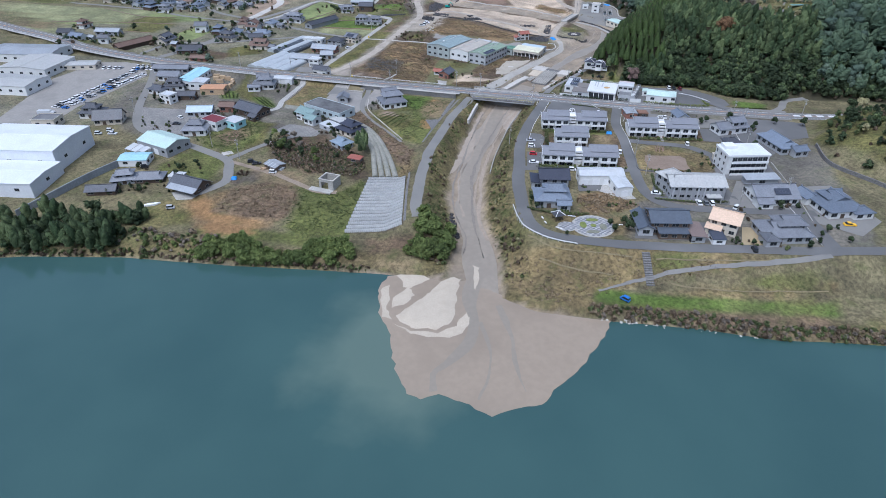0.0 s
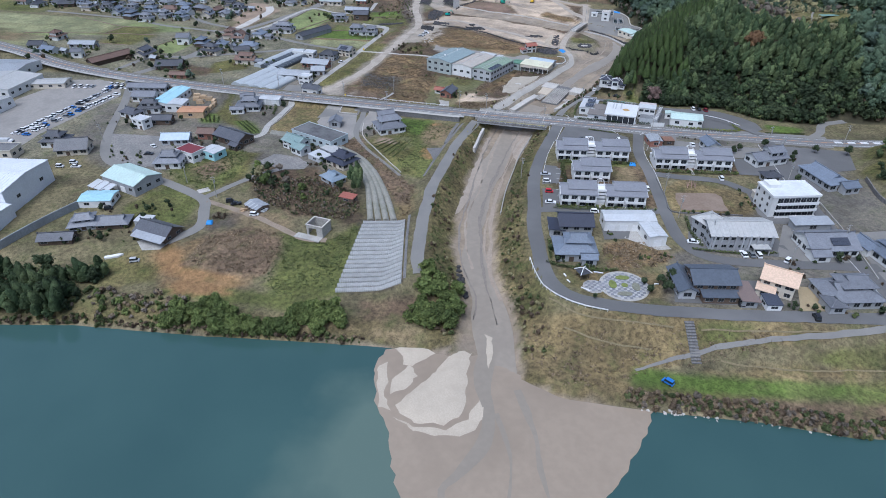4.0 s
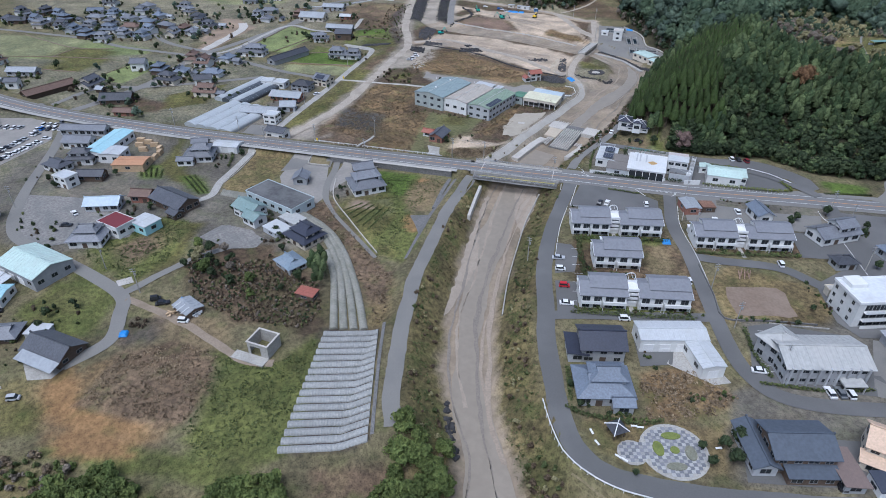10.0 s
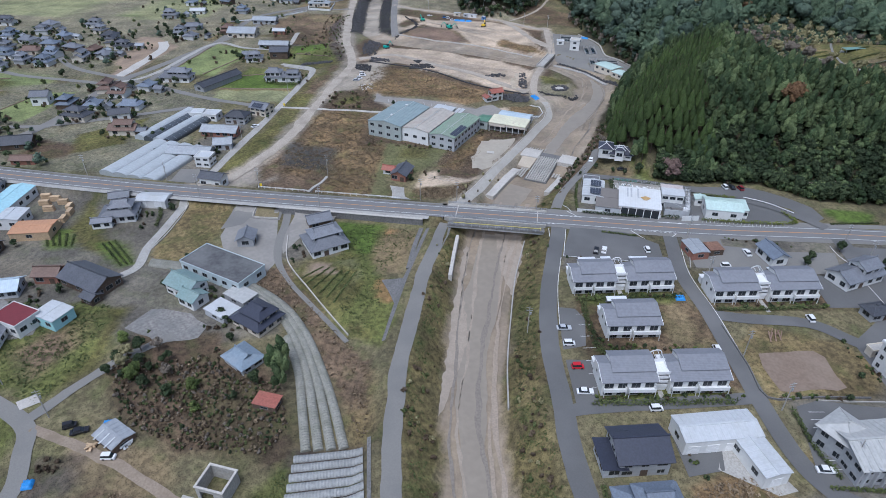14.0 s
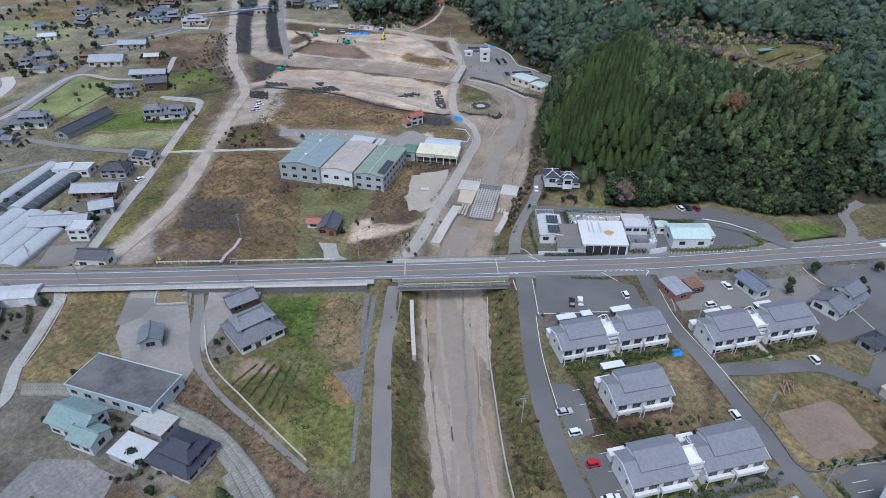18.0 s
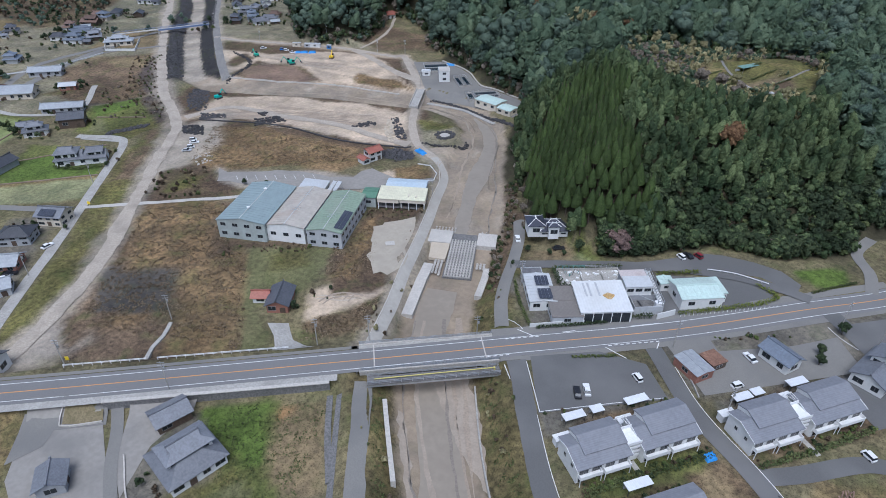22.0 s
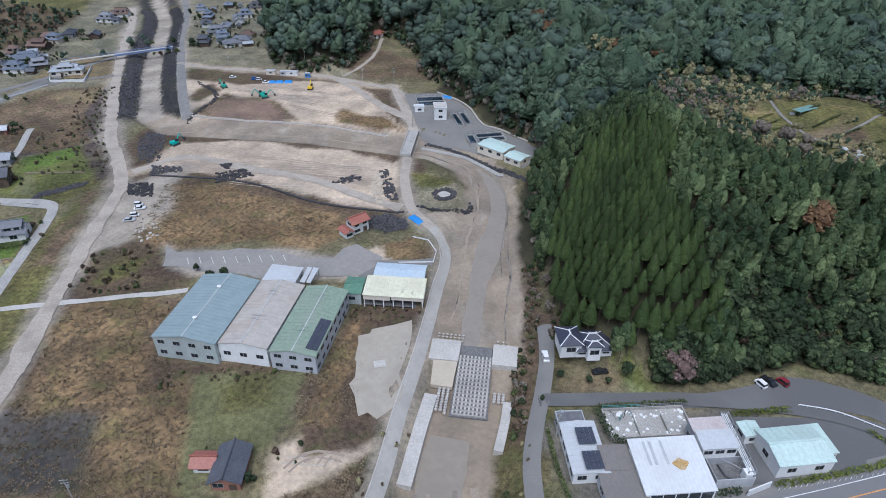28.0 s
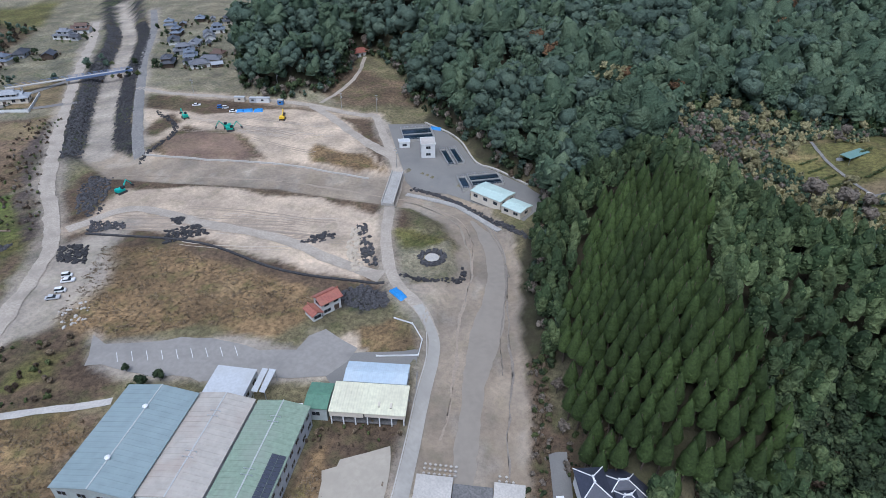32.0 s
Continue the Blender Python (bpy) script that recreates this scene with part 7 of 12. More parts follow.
def tall_flats(x, y, w, d, turn):
    """Three storeys with window bands and a flat roof."""
    base = ground_at(x, y)
    root = thing("apartment_building", "three-storey white concrete flats with window bands and a flat roof", "apartment building", pose(x, y, base, 0, 0, turn))
    body = part("wall", walls(w, d, -0.6, 8.9).mesh("wall"), WHITE_WALL, root)
    p = Shape()
    for a, b, c, e in ((-w / 2 - 0.3, -d / 2 - 0.3, w / 2 + 0.3, -d / 2), (-w / 2 - 0.3, d / 2, w / 2 + 0.3, d / 2 + 0.3), (-w / 2 - 0.3, -d / 2, -w / 2, d / 2), (w / 2, -d / 2, w / 2 + 0.3, d / 2)):
        p.box(a, b, 8.6, c, e, 9.4)
    part("parapet", p.mesh("parapet"), WHITE_TRIM, root)
    part("roof", Shape().box(-w / 2, -d / 2, 8.85, w / 2, d / 2, 9.05).mesh("roof"), material("pale_roof_membrane", (0.62, 0.64, 0.66), 0.7, 0.06, 0.2, 1.0, dirt=(0.5, 0.5, 0.5)), root)
    part("penthouse", Shape().box(-w / 2 + 1.5, d / 2 - 5, 9.0, -w / 2 + 6.5, d / 2 - 0.3, 10.4).mesh("penthouse"), WHITE_WALL, root)
    for level in range(3):
        z = level * 2.85
        part("balcony", Shape().box(-w / 2 + 2, -d / 2 - 1.2, z - 0.1, w / 2 - 0.5, -d / 2, z + 0.08).box(-w / 2 + 2, -d / 2 - 1.2, z + 0.08, w / 2 - 0.5, -d / 2 - 1.08, z + 1.1).mesh("balcony"), WHITE_TRIM, root)
        for k in range(7):
            window(root, -w / 2 + 3.2 + k * (w - 5) / 6, -d / 2, z + 0.5, 0, 2.0, 1.9, split=True)
        for k in range(3):
            window(root, -w / 2, -d / 2 + 2.5 + k * 4, z + 1.0, -90, 1.0, 1.2)
            window(root, w / 2, -d / 2 + 2.5 + k * 4, z + 1.0, 90, 1.0, 1.2)
    return root


tall_flats(60, 275.5, 18.5, 12, 19)
house(27.2, 212.3, 15, 11.5, 14, 5.6, roof="gable", tile=material("blue_black_roof", (0.085, 0.1, 0.125), 0.5, 0.12, 0.2, 1.2, bands=("Z", 0.14)), wall=BROWN_WALL, storeys=2, rise=2.0, label="large two-storey house with a blue-black roof and timber balcony", annex=((1, -6.5, 11, 3.5, 2.8, "shed"),))
house(18.6, 210.5, 6.5, 14, 14, 3.4, roof="gable", tile=MATS["blue_black_roof"], wall=GREY_WALL, label="low dark-roofed wing beside the large house", name="outbuilding")
house(37.5, 209.5, 6, 11, 14, 2.8, roof="shed", tile=material("brown_sheet_roof", (0.2, 0.15, 0.13), 0.6, 0.1, bands=("Y", 0.5)), wall=GREY_WALL, rise=0.5, label="brown-roofed carport between two houses", name="carport")
house(48.5, 217.5, 11, 9.5, -16, 5.6, roof="gable", tile=BEIGE_ROOF, wall=CREAM_WALL, storeys=2, rise=2.4, label="two-storey cream house with a beige shingle roof", annex=((-3, -5.5, 5, 3, 2.8, "shed"),))
r = hall(45.2, 207.8, 4.6, 5.2, 14, 2.3, tile=SOLAR, wall=WHITE_TRIM, label="small carport roofed with solar panels", roof="shed", rise=0.5, ridge="w", name="carport", gap=9)
house(68.5, 218.5, 18, 13, 18, 3.4, roof="irimoya", tile=TILE, wall=GREY_WALL, upper=(2, 1, 10, 7, 2.8), label="grey tiled two-storey house by the levee road", annex=((-7, -5, 5, 6, 3, "hip"),))
h = house(69, 248.5, 18, 14, 18, 3.6, roof="gable", tile=TILE, wall=WHITE_WALL, rise=3.0, label="large grey tiled house with solar panels on its broad gable", annex=((-6, -6.5, 6, 5, 2.8, "gable"),))
solar_field(h, -0.5, -4.6, 5.0, 6, 2, 24)
house(67, 262.5, 15, 5.5, 18, 3.0, roof="shed", tile=GREY_METAL, wall=GREY_WALL, rise=0.5, label="long grey carport behind a large tiled house", name="carport", sides="s", gap=9)
house(81, 306.5, 11, 20, 27, 3.6, roof="irimoya", tile=BLUE_TILE, wall=GREY_WALL, label="long blue-grey tiled house by a street corner", annex=((3, -10, 7, 6, 3.2, "gable"),))
house(91.9, 246.5, 16, 17, 25, 3.6, roof="irimoya", tile=BLUE_TILE, wall=WHITE_WALL, label="blue-grey tiled house with several hipped wings", upper=(0, 2, 9, 7, 2.2), annex=((6, -7, 8, 6, 3, "hip"), (-6, 8, 6, 8, 3, "gable")))
house(60, 320, 17, 9.5, 30, 3.6, roof="gable", tile=TILE, wall=WHITE_WALL, upper=(3, 0, 7, 6, 2.6), label="white house with grey tiled gables near the main road")
house(36.5, 328.5, 7, 10, 20, 3.8, roof="gable", tile=BLUE_TILE, wall=WHITE_WALL, label="small white house with a blue-grey gabled roof")
hall(10.9, 328.2, 6, 8.5, 17, 3.0, tile=GREY_METAL, wall=BRICK_WALL, label="rusty brick shed with a grey sheet roof", name="shed", rise=0.4)
hall(17.5, 330, 5, 5, 17, 2.4, tile=material("rusty_sheet", (0.22, 0.12, 0.08), 0.8, 0.3, 0.5, 2.0), wall=BROWN_WALL, label="small rusty lean-to full of clutter", name="shed", rise=0.3, roof="shed")
house(52, 283, 6, 3.5, 18, 2.6, roof="flat", tile=PALE_CONCRETE, wall=CREAM_WALL, label="small concrete utility hut", name="utility_hut", sides="s")
house(59, 301, 8, 6, 20, 3.2, roof="hip", tile=DARK_TILE, wall=GREY_WALL, label="small grey house with a dark hipped roof")

# the works north of the main road
r = hall(-22.6, 365.6, 8.2, 14.4, -5, 3.6, tile=WHITE_METAL, label="white office with two fields of rooftop solar panels", rise=0.4, name="office", gap=3)
for y0 in (-6.2, 0.6):
    solar_field(r, -0.8, y0, 4.75, 4, 3, 0)
hall(-23, 374.6, 6.4, 3.4, -5, 3.4, tile=FLAT_GREY, wall=GREY_WALL, label="low dark flat-roofed annex of the office", roof="flat", name="annex", gap=4)
TAUPE_SHEET = material("grey_brown_sheet_roof", (0.19, 0.172, 0.155), 0.6, 0.08, 0.2, 1.5, bands=("X", 0.4), band_depth=0.3)
hall(-16.2, 361.4, 7.2, 6.2, -5, 3.7, tile=TAUPE_SHEET, wall=GREY_WALL, label="shed with a grey-brown sheet roof beside the office", rise=0.6, name="shed", roof="shed", ridge="w", gap=5)
hall(-17.4, 354.6, 9.2, 7.4, -5, 3.2, tile=TAUPE_SHEET, wall=GREY_WALL, label="open-fronted shed with a grey-brown sheet roof by the road", rise=0.5, name="shed", roof="shed", ridge="w", gap=9)
STAINED = material("white_factory_roof", (0.62, 0.63, 0.63), 0.5, 0.05, 0.1, 1.0, bands=("X", 0.9), band_depth=0.25, dirt=(0.52, 0.51, 0.48), dirt_amount=0.6)
r = hall(-5.4, 357.2, 15.6, 13.2, -4, 4.2, tile=STAINED, label="white factory with a rust-stained metal roof and narrow skylights", rise=1.7, ridge="w", roof="shed", name="factory", gap=20)
top = [o for o in r.children if o.name.startswith("roof")][0]
slope = math.degrees(math.atan2(1.6, 13.7))
base = 4.2 - r.location.z
for x in (-4.6, -3.2, -0.6):
    part("skylight", Shape().box(-0.3, -3.0, 0, 0.3, 3.0, 0.05).mesh("skylight"), GREY_WALL, top, "narrow grey skylight strip", at=pose(x, 2.9, base + 1.28, slope))
RUST = material("rust_stain", (0.42, 0.27, 0.1), 0.8, 0.3, 0.5, 2.5, dirt=(0.55, 0.45, 0.3), dirt_amount=0.9)
part("rust_patch", Shape().face(*[((1.8 + 0.3 * math.sin(3 * a)) * math.cos(a), (1.3 + 0.25 * math.cos(4 * a)) * math.sin(a), 0.02) for a in [0.3 * k for k in range(20)]]).mesh("rust_patch"), RUST, top, "brown rust stain", at=pose(2.2, -0.2, base + 0.95, slope))
# a plain dark box fills the front opening
part("front_bay", Shape().box(-7.0, -6.75, 0.3, 7.4, -6.6, base - 0.6).mesh("front_bay"), GLASS, r, "dark box filling the front opening under the eave")
for k in range(6):
    part("mullion", Shape().box(-0.1, -6.85, 0, 0.1, -6.6, base).mesh("mullion"), WHITE_TRIM, r, at=pose(-6.9 + 2.85 * k, 0, 0))
root = thing("demolition_slab", "broken concrete foundation with debris and railings", "ruin", pose(-3.4, 372.4, ground_at(-4, 372), 0, 0, -5))
part("slab", Shape().box(-10.5, -4.6, -0.4, 10.5, 4.6, 0.6).mesh("slab"), CONCRETE, root)
for a, b, c, e in ((-10.5, -4.6, 10.5, -4.3), (-10.5, 4.3, 10.5, 4.6), (-10.5, -4.3, -10.2, 4.3), (10.2, -4.3, 10.5, 4.3), (-3.2, -4.3, -3, 4.3), (4, -4.3, 4.2, 2)):
    part("wall_stub", Shape().box(a, b, 0.6, c, e, 1.5).mesh("wall_stub"), CONCRETE, root)
TEAL_STEEL = material("teal_painted_steel", (0.1, 0.3, 0.28), 0.5, 0.1)
for k in range(12):
    x = -10.3 + 1.87 * k
    part("railing_post", Shape().box(x - 0.05, 4.35, 1.5, x + 0.05, 4.45, 2.6).mesh("railing_post"), TEAL_STEEL if k < 6 else STEEL, root)
for x0, x1, m in ((-10.3, -1, TEAL_STEEL), (-1, 10.3, STEEL)):
    part("railing", Shape().tube((x0, 4.4, 2.6), (x1, 4.4, 2.6), 0.06, sides=5).tube((x0, 4.4, 2.1), (x1, 4.4, 2.1), 0.05, sides=5).mesh("railing"), m, root)
rng = random.Random(5)
for k in range(46):
    u, v, q = rng.uniform(-9.8, 9.8), rng.uniform(-3.9, 3.9), rng.uniform(0.15, 0.55)
    part("rubble", shared("rubble", lambda: Shape().slab([(-0.5, -0.4, 0.5), (0.4, -0.5, 0.6), (0.5, 0.3, 0.45), (-0.3, 0.5, 0.55)], 0.6).mesh("rubble")), PALE_CONCRETE if k % 3 else WHITE_TRIM, root, at=pose(u, v, 0.55, 0, 0, rng.uniform(0, 360)) @ Matrix.Scale(q * 2, 4))
for k in range(14):
    u, v = rng.uniform(-9.5, -2), rng.uniform(1, 4)
    part("pipe_stub", Shape().tube((u, v, 0.5), (u + rng.uniform(-1, 1), v, rng.uniform(1.2, 2.2)), 0.09, sides=5).mesh("pipe_stub"), (STEEL, TEAL_STEEL, DARK_STEEL)[k % 3], root)
hall(7.4, 361.0, 8.2, 4.6, -4, 6.4, tile=WHITE_METAL, wall=WHITE_WALL, label="tall white tower of the factory with a low-pitched roof", roof="shed", rise=0.6, ridge="w", name="factory_tower", storeys=2, sides="s", gap=2.6)
PINK_SHEET = material("faded_pinkish_sheet_roof", (0.5, 0.44, 0.42), 0.6, 0.08, 0.2, 1.5, bands=("X", 0.5), band_depth=0.5, dirt=(0.36, 0.26, 0.22))
hall(7.7, 365.4, 8.0, 4.0, -4, 6.0, tile=PINK_SHEET, wall=GREY_WALL, label="tall shed with a faded ribbed sheet roof behind the tower", roof="shed", rise=0.5, ridge="w", name="factory_shed", gap=9)
root = thing("walled_yard", "sunken service yard with dark floor, pale parapet and a white tank", "yard", pose(8.6, 355.6, ground_at(8.6, 355.6), 0, 0, -4))
part("floor", Shape().box(-4.3, -2.8, -0.3, 4.3, 2.8, 1.0).mesh("floor"), DARK_CONCRETE, root)
for a, b, c, e in ((-4.5, -3.0, 4.5, -2.8), (-4.5, 2.8, 4.5, 3.0), (-4.5, -2.8, -4.3, 2.8), (4.3, -2.8, 4.5, 2.8)):
    part("parapet", Shape().box(a, b, -0.3, c, e, 3.0).mesh("parapet"), GREY_WALL, root)
part("tank", Shape().box(2.4, -2.4, 1.0, 4.1, -0.7, 3.6).mesh("tank"), WHITE_TRIM, root, "white box tank")
part("hose", Shape().tube((-1.6, 2.2, 1.3), (-1.2, -0.6, 1.2), 0.25, sides=6).tube((-1.2, -0.6, 1.2), (0.4, -2.0, 1.2), 0.25, sides=6).mesh("hose"), DARK_STEEL, root)
part("boom", Shape().tube((-1, 2.4, 3.2), (2.8, -0.6, 2.9), 0.08, sides=5).mesh("boom"), STEEL, root)
root = thing("pipe_gantry", "galvanised pipe gantry with walkway between factory buildings", "gantry", pose(13.6, 361.5, ground_at(13.6, 361.5), 0, 0, -9))
for k in range(6):
    for x in (-0.9, 0.9):
        part("post", shared("gantry_post", lambda: Shape().box(-0.09, -0.09, -0.3, 0.09, 0.09, 4.6).mesh("post")), STEEL, root, at=pose(x, -8.5 + 3.4 * k, 0))
    part("beam", shared("gantry_beam", lambda: Shape().box(-1.0, -0.08, 3.4, 1.0, 0.08, 3.55).box(-1.0, -0.06, 4.5, 1.0, 0.06, 4.6).mesh("beam")), STEEL, root, at=pose(0, -8.5 + 3.4 * k, 0))
for x in (-0.6, -0.2, 0.25, 0.65):
    part("pipe", Shape().tube((x, -8.8, 3.7), (x, 8.8, 3.7), 0.12, sides=6).mesh("pipe"), WHITE_TRIM, root)
for x in (-0.9, 0.9):
    part("rail", Shape().tube((x, -8.8, 4.6), (x, 8.8, 4.6), 0.06, sides=5).mesh("rail"), STEEL, root)
hall(19.4, 365.4, 4.4, 4.2, -3, 3.0, tile=GREEN_METAL, label="small pale green hut by the warehouse", name="hut", rise=0.3, gap=5)
hall(26.2, 358.6, 13.4, 10.4, -2, 4.2, tile=GREEN_METAL, wall=WHITE_WALL, label="white warehouse with a pale green metal roof", ridge="w", rise=1.3, name="warehouse", gap=6)
hall(34.0, 359.6, 2.6, 8.0, -2, 3.8, tile=GREEN_METAL, wall=WHITE_WALL, label="narrow pale green lean-to of the warehouse", roof="shed", rise=0.4, ridge="w", name="lean_to", gap=9)
root = thing("picket_fence", "low white post fence before the yellow-green hedge", "fence", pose(0, 0, 0))
for k in range(24):
    x = 18 + 1.4 * k
    part("post", shared("picket", lambda: Shape().box(-0.06, -0.06, -0.2, 0.06, 0.06, 0.9).mesh("post")), WHITE_TRIM, root, at=pose(x, 350.4 + 0.03 * k, ground_at(x, 350.5)))
NAVY_HOUSE = house(-9.6, 397.6, 10.8, 8.8, -5, 5.4, roof="hip", tile=NAVY_TILE, wall=WHITE_WALL, storeys=2, rise=2.0, label="two-storey white house with a black hipped roof and pale ridges", annex=((-6.6, -0.2, 5.6, 7, 4.0, "hip"), (-0.6, -4.2, 3.6, 2.2, 4.6, "hip")))
for ob in NAVY_HOUSE.children_recursive:
    if ob.name.startswith(("hip_cap", "ridge_cap")):
        ob.data.materials.clear()
        ob.data.materials.append(WHITE_TRIM)

# ---- the factory upstream ----
hall(-117.6, 429.4, 18.8, 30, -18, 7.6, z=-2.5, tile=SLATE_METAL, wall=SAGE_WALL, label="large factory hall with a blue-grey metal roof and round vents", rise=1.5, name="factory_hall", vents=2, storeys=2, gap=4, strip_of=PALE_STEEL)
hall(-101.4, 425.4, 14.6, 29.5, -18, 6.8, z=-2.5, tile=TAN_METAL, wall=WHITE_WALL, label="derelict factory hall with a faded tan roof", rise=1.2, name="factory_hall", gap=4, strip_of=PALE_STEEL, hatches=(-4, 8))
hall(-87.2, 420.4, 13.2, 30, -18, 6.8, z=-2.5, tile=MOSS_METAL, wall=GREY_WALL, label="derelict factory hall with a mossy green roof and solar panels", rise=1.1, name="factory_hall", storeys=2, gap=3.4, solar=(-12.6, -5.7, 12, 2), strip_of=PALE_STEEL, hatches=(-6, 9))
hall(-97.5, 447, 10.5, 9.5, -16, 4.6, z=-2.5, tile=WHITE_METAL, wall=WHITE_WALL, label="white metal roof behind the factory", rise=0.5, name="shed", roof="shed")
root = thing("torn_canopy", "torn white canopy frame behind the factory", "canopy", pose(-89, 446.5, ground_at(-89, 446), 0, 0, -16))
for k in range(4):
    part("post", Shape().box(-1.7 + (k % 2) * 3.4, -4 + (k // 2) * 8, 0, -1.55 + (k % 2) * 3.4, -3.85 + (k // 2) * 8, 4.0).mesh("post"), STEEL, root)
for k in range(2):
    part("sheet", Shape().slab([(-1.8 + k * 2.2, -4.2, 4.2), (-0.2 + k * 2.0, -4.2, 4.0), (-0.3 + k * 2.3, 4.2, 4.1), (-1.8 + k * 2.0, 4.2, 4.3)], 0.08).mesh("sheet"), WHITE_METAL, root)
hall(-74.2, 438.4, 5.8, 8.5, -14, 4.4, z=-2.5, tile=material("green_metal_roof", (0.11, 0.22, 0.15), 0.6, 0.1, 0.1, 1.0, bands=("X", 0.4), band_depth=0.15, dirt=(0.15, 0.24, 0.17)), wall=SAGE_WALL, label="small green metal shed by the factory", rise=0.6, name="shed", ridge="w")
root = thing("warehouse", "cream sheet-roofed warehouse standing open on steel posts", "building", pose(-61.2, 435, ground_at(-61, 435), 0, 0, -14))
top = part("roof", Shape().slab([(-9.8, -5.2, 5.0), (9.8, -5.2, 5.0), (9.8, 4.2, 6.0), (-9.8, 4.2, 6.0)], 0.16).mesh("roof"), CREAM_METAL, root)
for k in range(14):
    part("seam", shared("open_seam", lambda: Shape().slab([(-0.05, -5.2, 5.06), (0.05, -5.2, 5.06), (0.05, 4.2, 6.06), (-0.05, 4.2, 6.06)], 0.07).mesh("seam")), CREAM_METAL, top, at=pose(-9.4 + 1.45 * k, 0, 0.02))
for x, y in ((2.5, -3.2), (5.6, -3.4)):
    part("vent", Shape().box(x, y, 5.1, x + 0.5, y + 1.6, 5.7).mesh("vent"), CREAM_WALL, top, "small cream roof vent")
part("fascia", Shape().box(-9.6, -5.0, 3.1, -1.0, -4.85, 4.9).box(-0.6, -5.0, 3.5, 9.6, -4.85, 4.9).mesh("fascia"), CREAM_WALL, root, "stained cream sheet fascia")
part("wall", Shape().box(-9.6, 3.2, 0, 9.6, 3.4, 5.6).mesh("wall"), GREY_WALL, root)
part("side_wall", Shape().box(9.4, -4.8, 2.6, 9.55, 3.2, 5.1).mesh("side_wall"), CREAM_WALL, root)
part("deck", Shape().box(-9.4, -4.6, 0.7, 9.4, 3.1, 1.0).mesh("deck"), DARK_CONCRETE, root)
for k in range(7):
    for y in (-4.8, 0):
        part("post", shared("deck_post", lambda: Shape().box(-0.13, -0.13, 0, 0.13, 0.13, 5.0).mesh("post")), WHITE_TRIM, root, at=pose(-9.3 + 3.1 * k, y, 0))
hall(-58.8, 443.4, 16.5, 7, -14, 5.2, z=-2.5, tile=SKY_METAL, wall=GREY_WALL, label="warehouse with a pale blue metal roof", rise=0.5, name="warehouse", ridge="w")
part("water_tank", Shape().box(-0.9, -0.9, 0, 0.9, 0.9, 2.4).mesh("water_tank"), WHITE_TRIM)
tagged(bpy.data.objects["water_tank"], "white box-shaped water tank on the ground", "tank").location = (-79.5, 437.5, ground_at(-79.5, 437.5))
house(-72.2, 480, 8.0, 6.2, 32, 4.3, z=-2, roof="gable", tile=RED_METAL, wall=WHITE_WALL, storeys=2, sides="snew", annex=((-5.6, -0.6, 3.2, 5, 2.4, "gable"),), label="small white two-storey house with a faded red roof beside rubble")
house(-104.6, 375, 7.8, 11, -8, 3.2, z=-2.5, roof="gable", tile=DARK_TILE, wall=BRICK_WALL, label="brown house with a dark tiled gable in weeds")
house(-110.9, 377.5, 6, 5, -8, 2.6, z=-2.5, roof="gable", tile=RED_METAL, wall=WHITE_WALL, label="white annex with a faded red roof", name="outbuilding")
lot("forecourt", [(-108.2, 365.6), (-101.5, 364.8), (-99.4, 356.4), (-92.5, 350.2), (-104.6, 350), (-105.4, 359.3)], CONCRETE, "pale concrete drive of a brown house", 0.2, 0.3, "paving")

root = thing("plot_fence", "low pale board fence round a brown weedy plot", "fence", Matrix.Identity(4))
EDGE = [(-58.5, 455), (-46.6, 452.6), (-44.6, 459), (-46.6, 466), (-52, 471)]
for (x0, y0), (x1, y1) in zip(EDGE, EDGE[1:]):
    z0, z1 = ground_at(x0, y0), ground_at(x1, y1)
    part("board", Shape().tube((x0, y0, z0 + 0.55), (x1, y1, z1 + 0.55), 0.12, sides=4).tube((x0, y0, z0 + 0.25), (x1, y1, z1 + 0.25), 0.12, sides=4).mesh("board"), WHITE_TRIM, root)
    part("post", Shape().box(x0 - 0.1, y0 - 0.1, z0 - 0.2, x0 + 0.1, y0 + 0.1, z0 + 0.8).mesh("post"), WHITE_TRIM, root)

# ---- the west bank ----
hall(-262, 203, 44, 30, 12, 11, z=-4, tile=BRIGHT_METAL, wall=BRIGHT_METAL, label="very large white sheet-metal warehouse", rise=1.2, ridge="w", name="warehouse", gap=12, category="warehouse")
hall(-252, 178, 40, 22, 12, 6.2, z=-4, tile=BRIGHT_METAL, wall=BRIGHT_METAL, label="lower white annex of the warehouse", rise=0.8, ridge="w", name="warehouse", gap=12, category="warehouse")
hall(-368, 312, 34, 30, 8, 6, z=-3, tile=GREY_WHITE_ROOF, wall=WHITE_WALL, label="low white factory with a grey-white roof", rise=1.4, name="factory", gap=6)
hall(-352, 278, 34, 22, 8, 6, z=-3, tile=GREY_WHITE_ROOF, wall=WHITE_WALL, label="long white factory with a pale roof", rise=1.2, name="factory", gap=6, ridge="w")
hall(-345, 325, 22, 11, 20, 3.6, z=-3, tile=GREY_WHITE_ROOF, wall=CREAM_WALL, label="cream single-storey canteen by the car park", rise=0.9, name="canteen", ridge="w")
hall(-400, 335, 50, 26, 12, 6, z=-3, tile=GREY_METAL, wall=WHITE_WALL, label="long grey-roofed factory behind the car park", rise=1.3, name="factory", gap=7, ridge="w")
hall(-285, 236, 12, 9, 15, 5, z=-3, tile=FLAT_GREY, wall=CREAM_WALL, label="cream flat-roofed block by the car park", roof="flat", name="gatehouse")
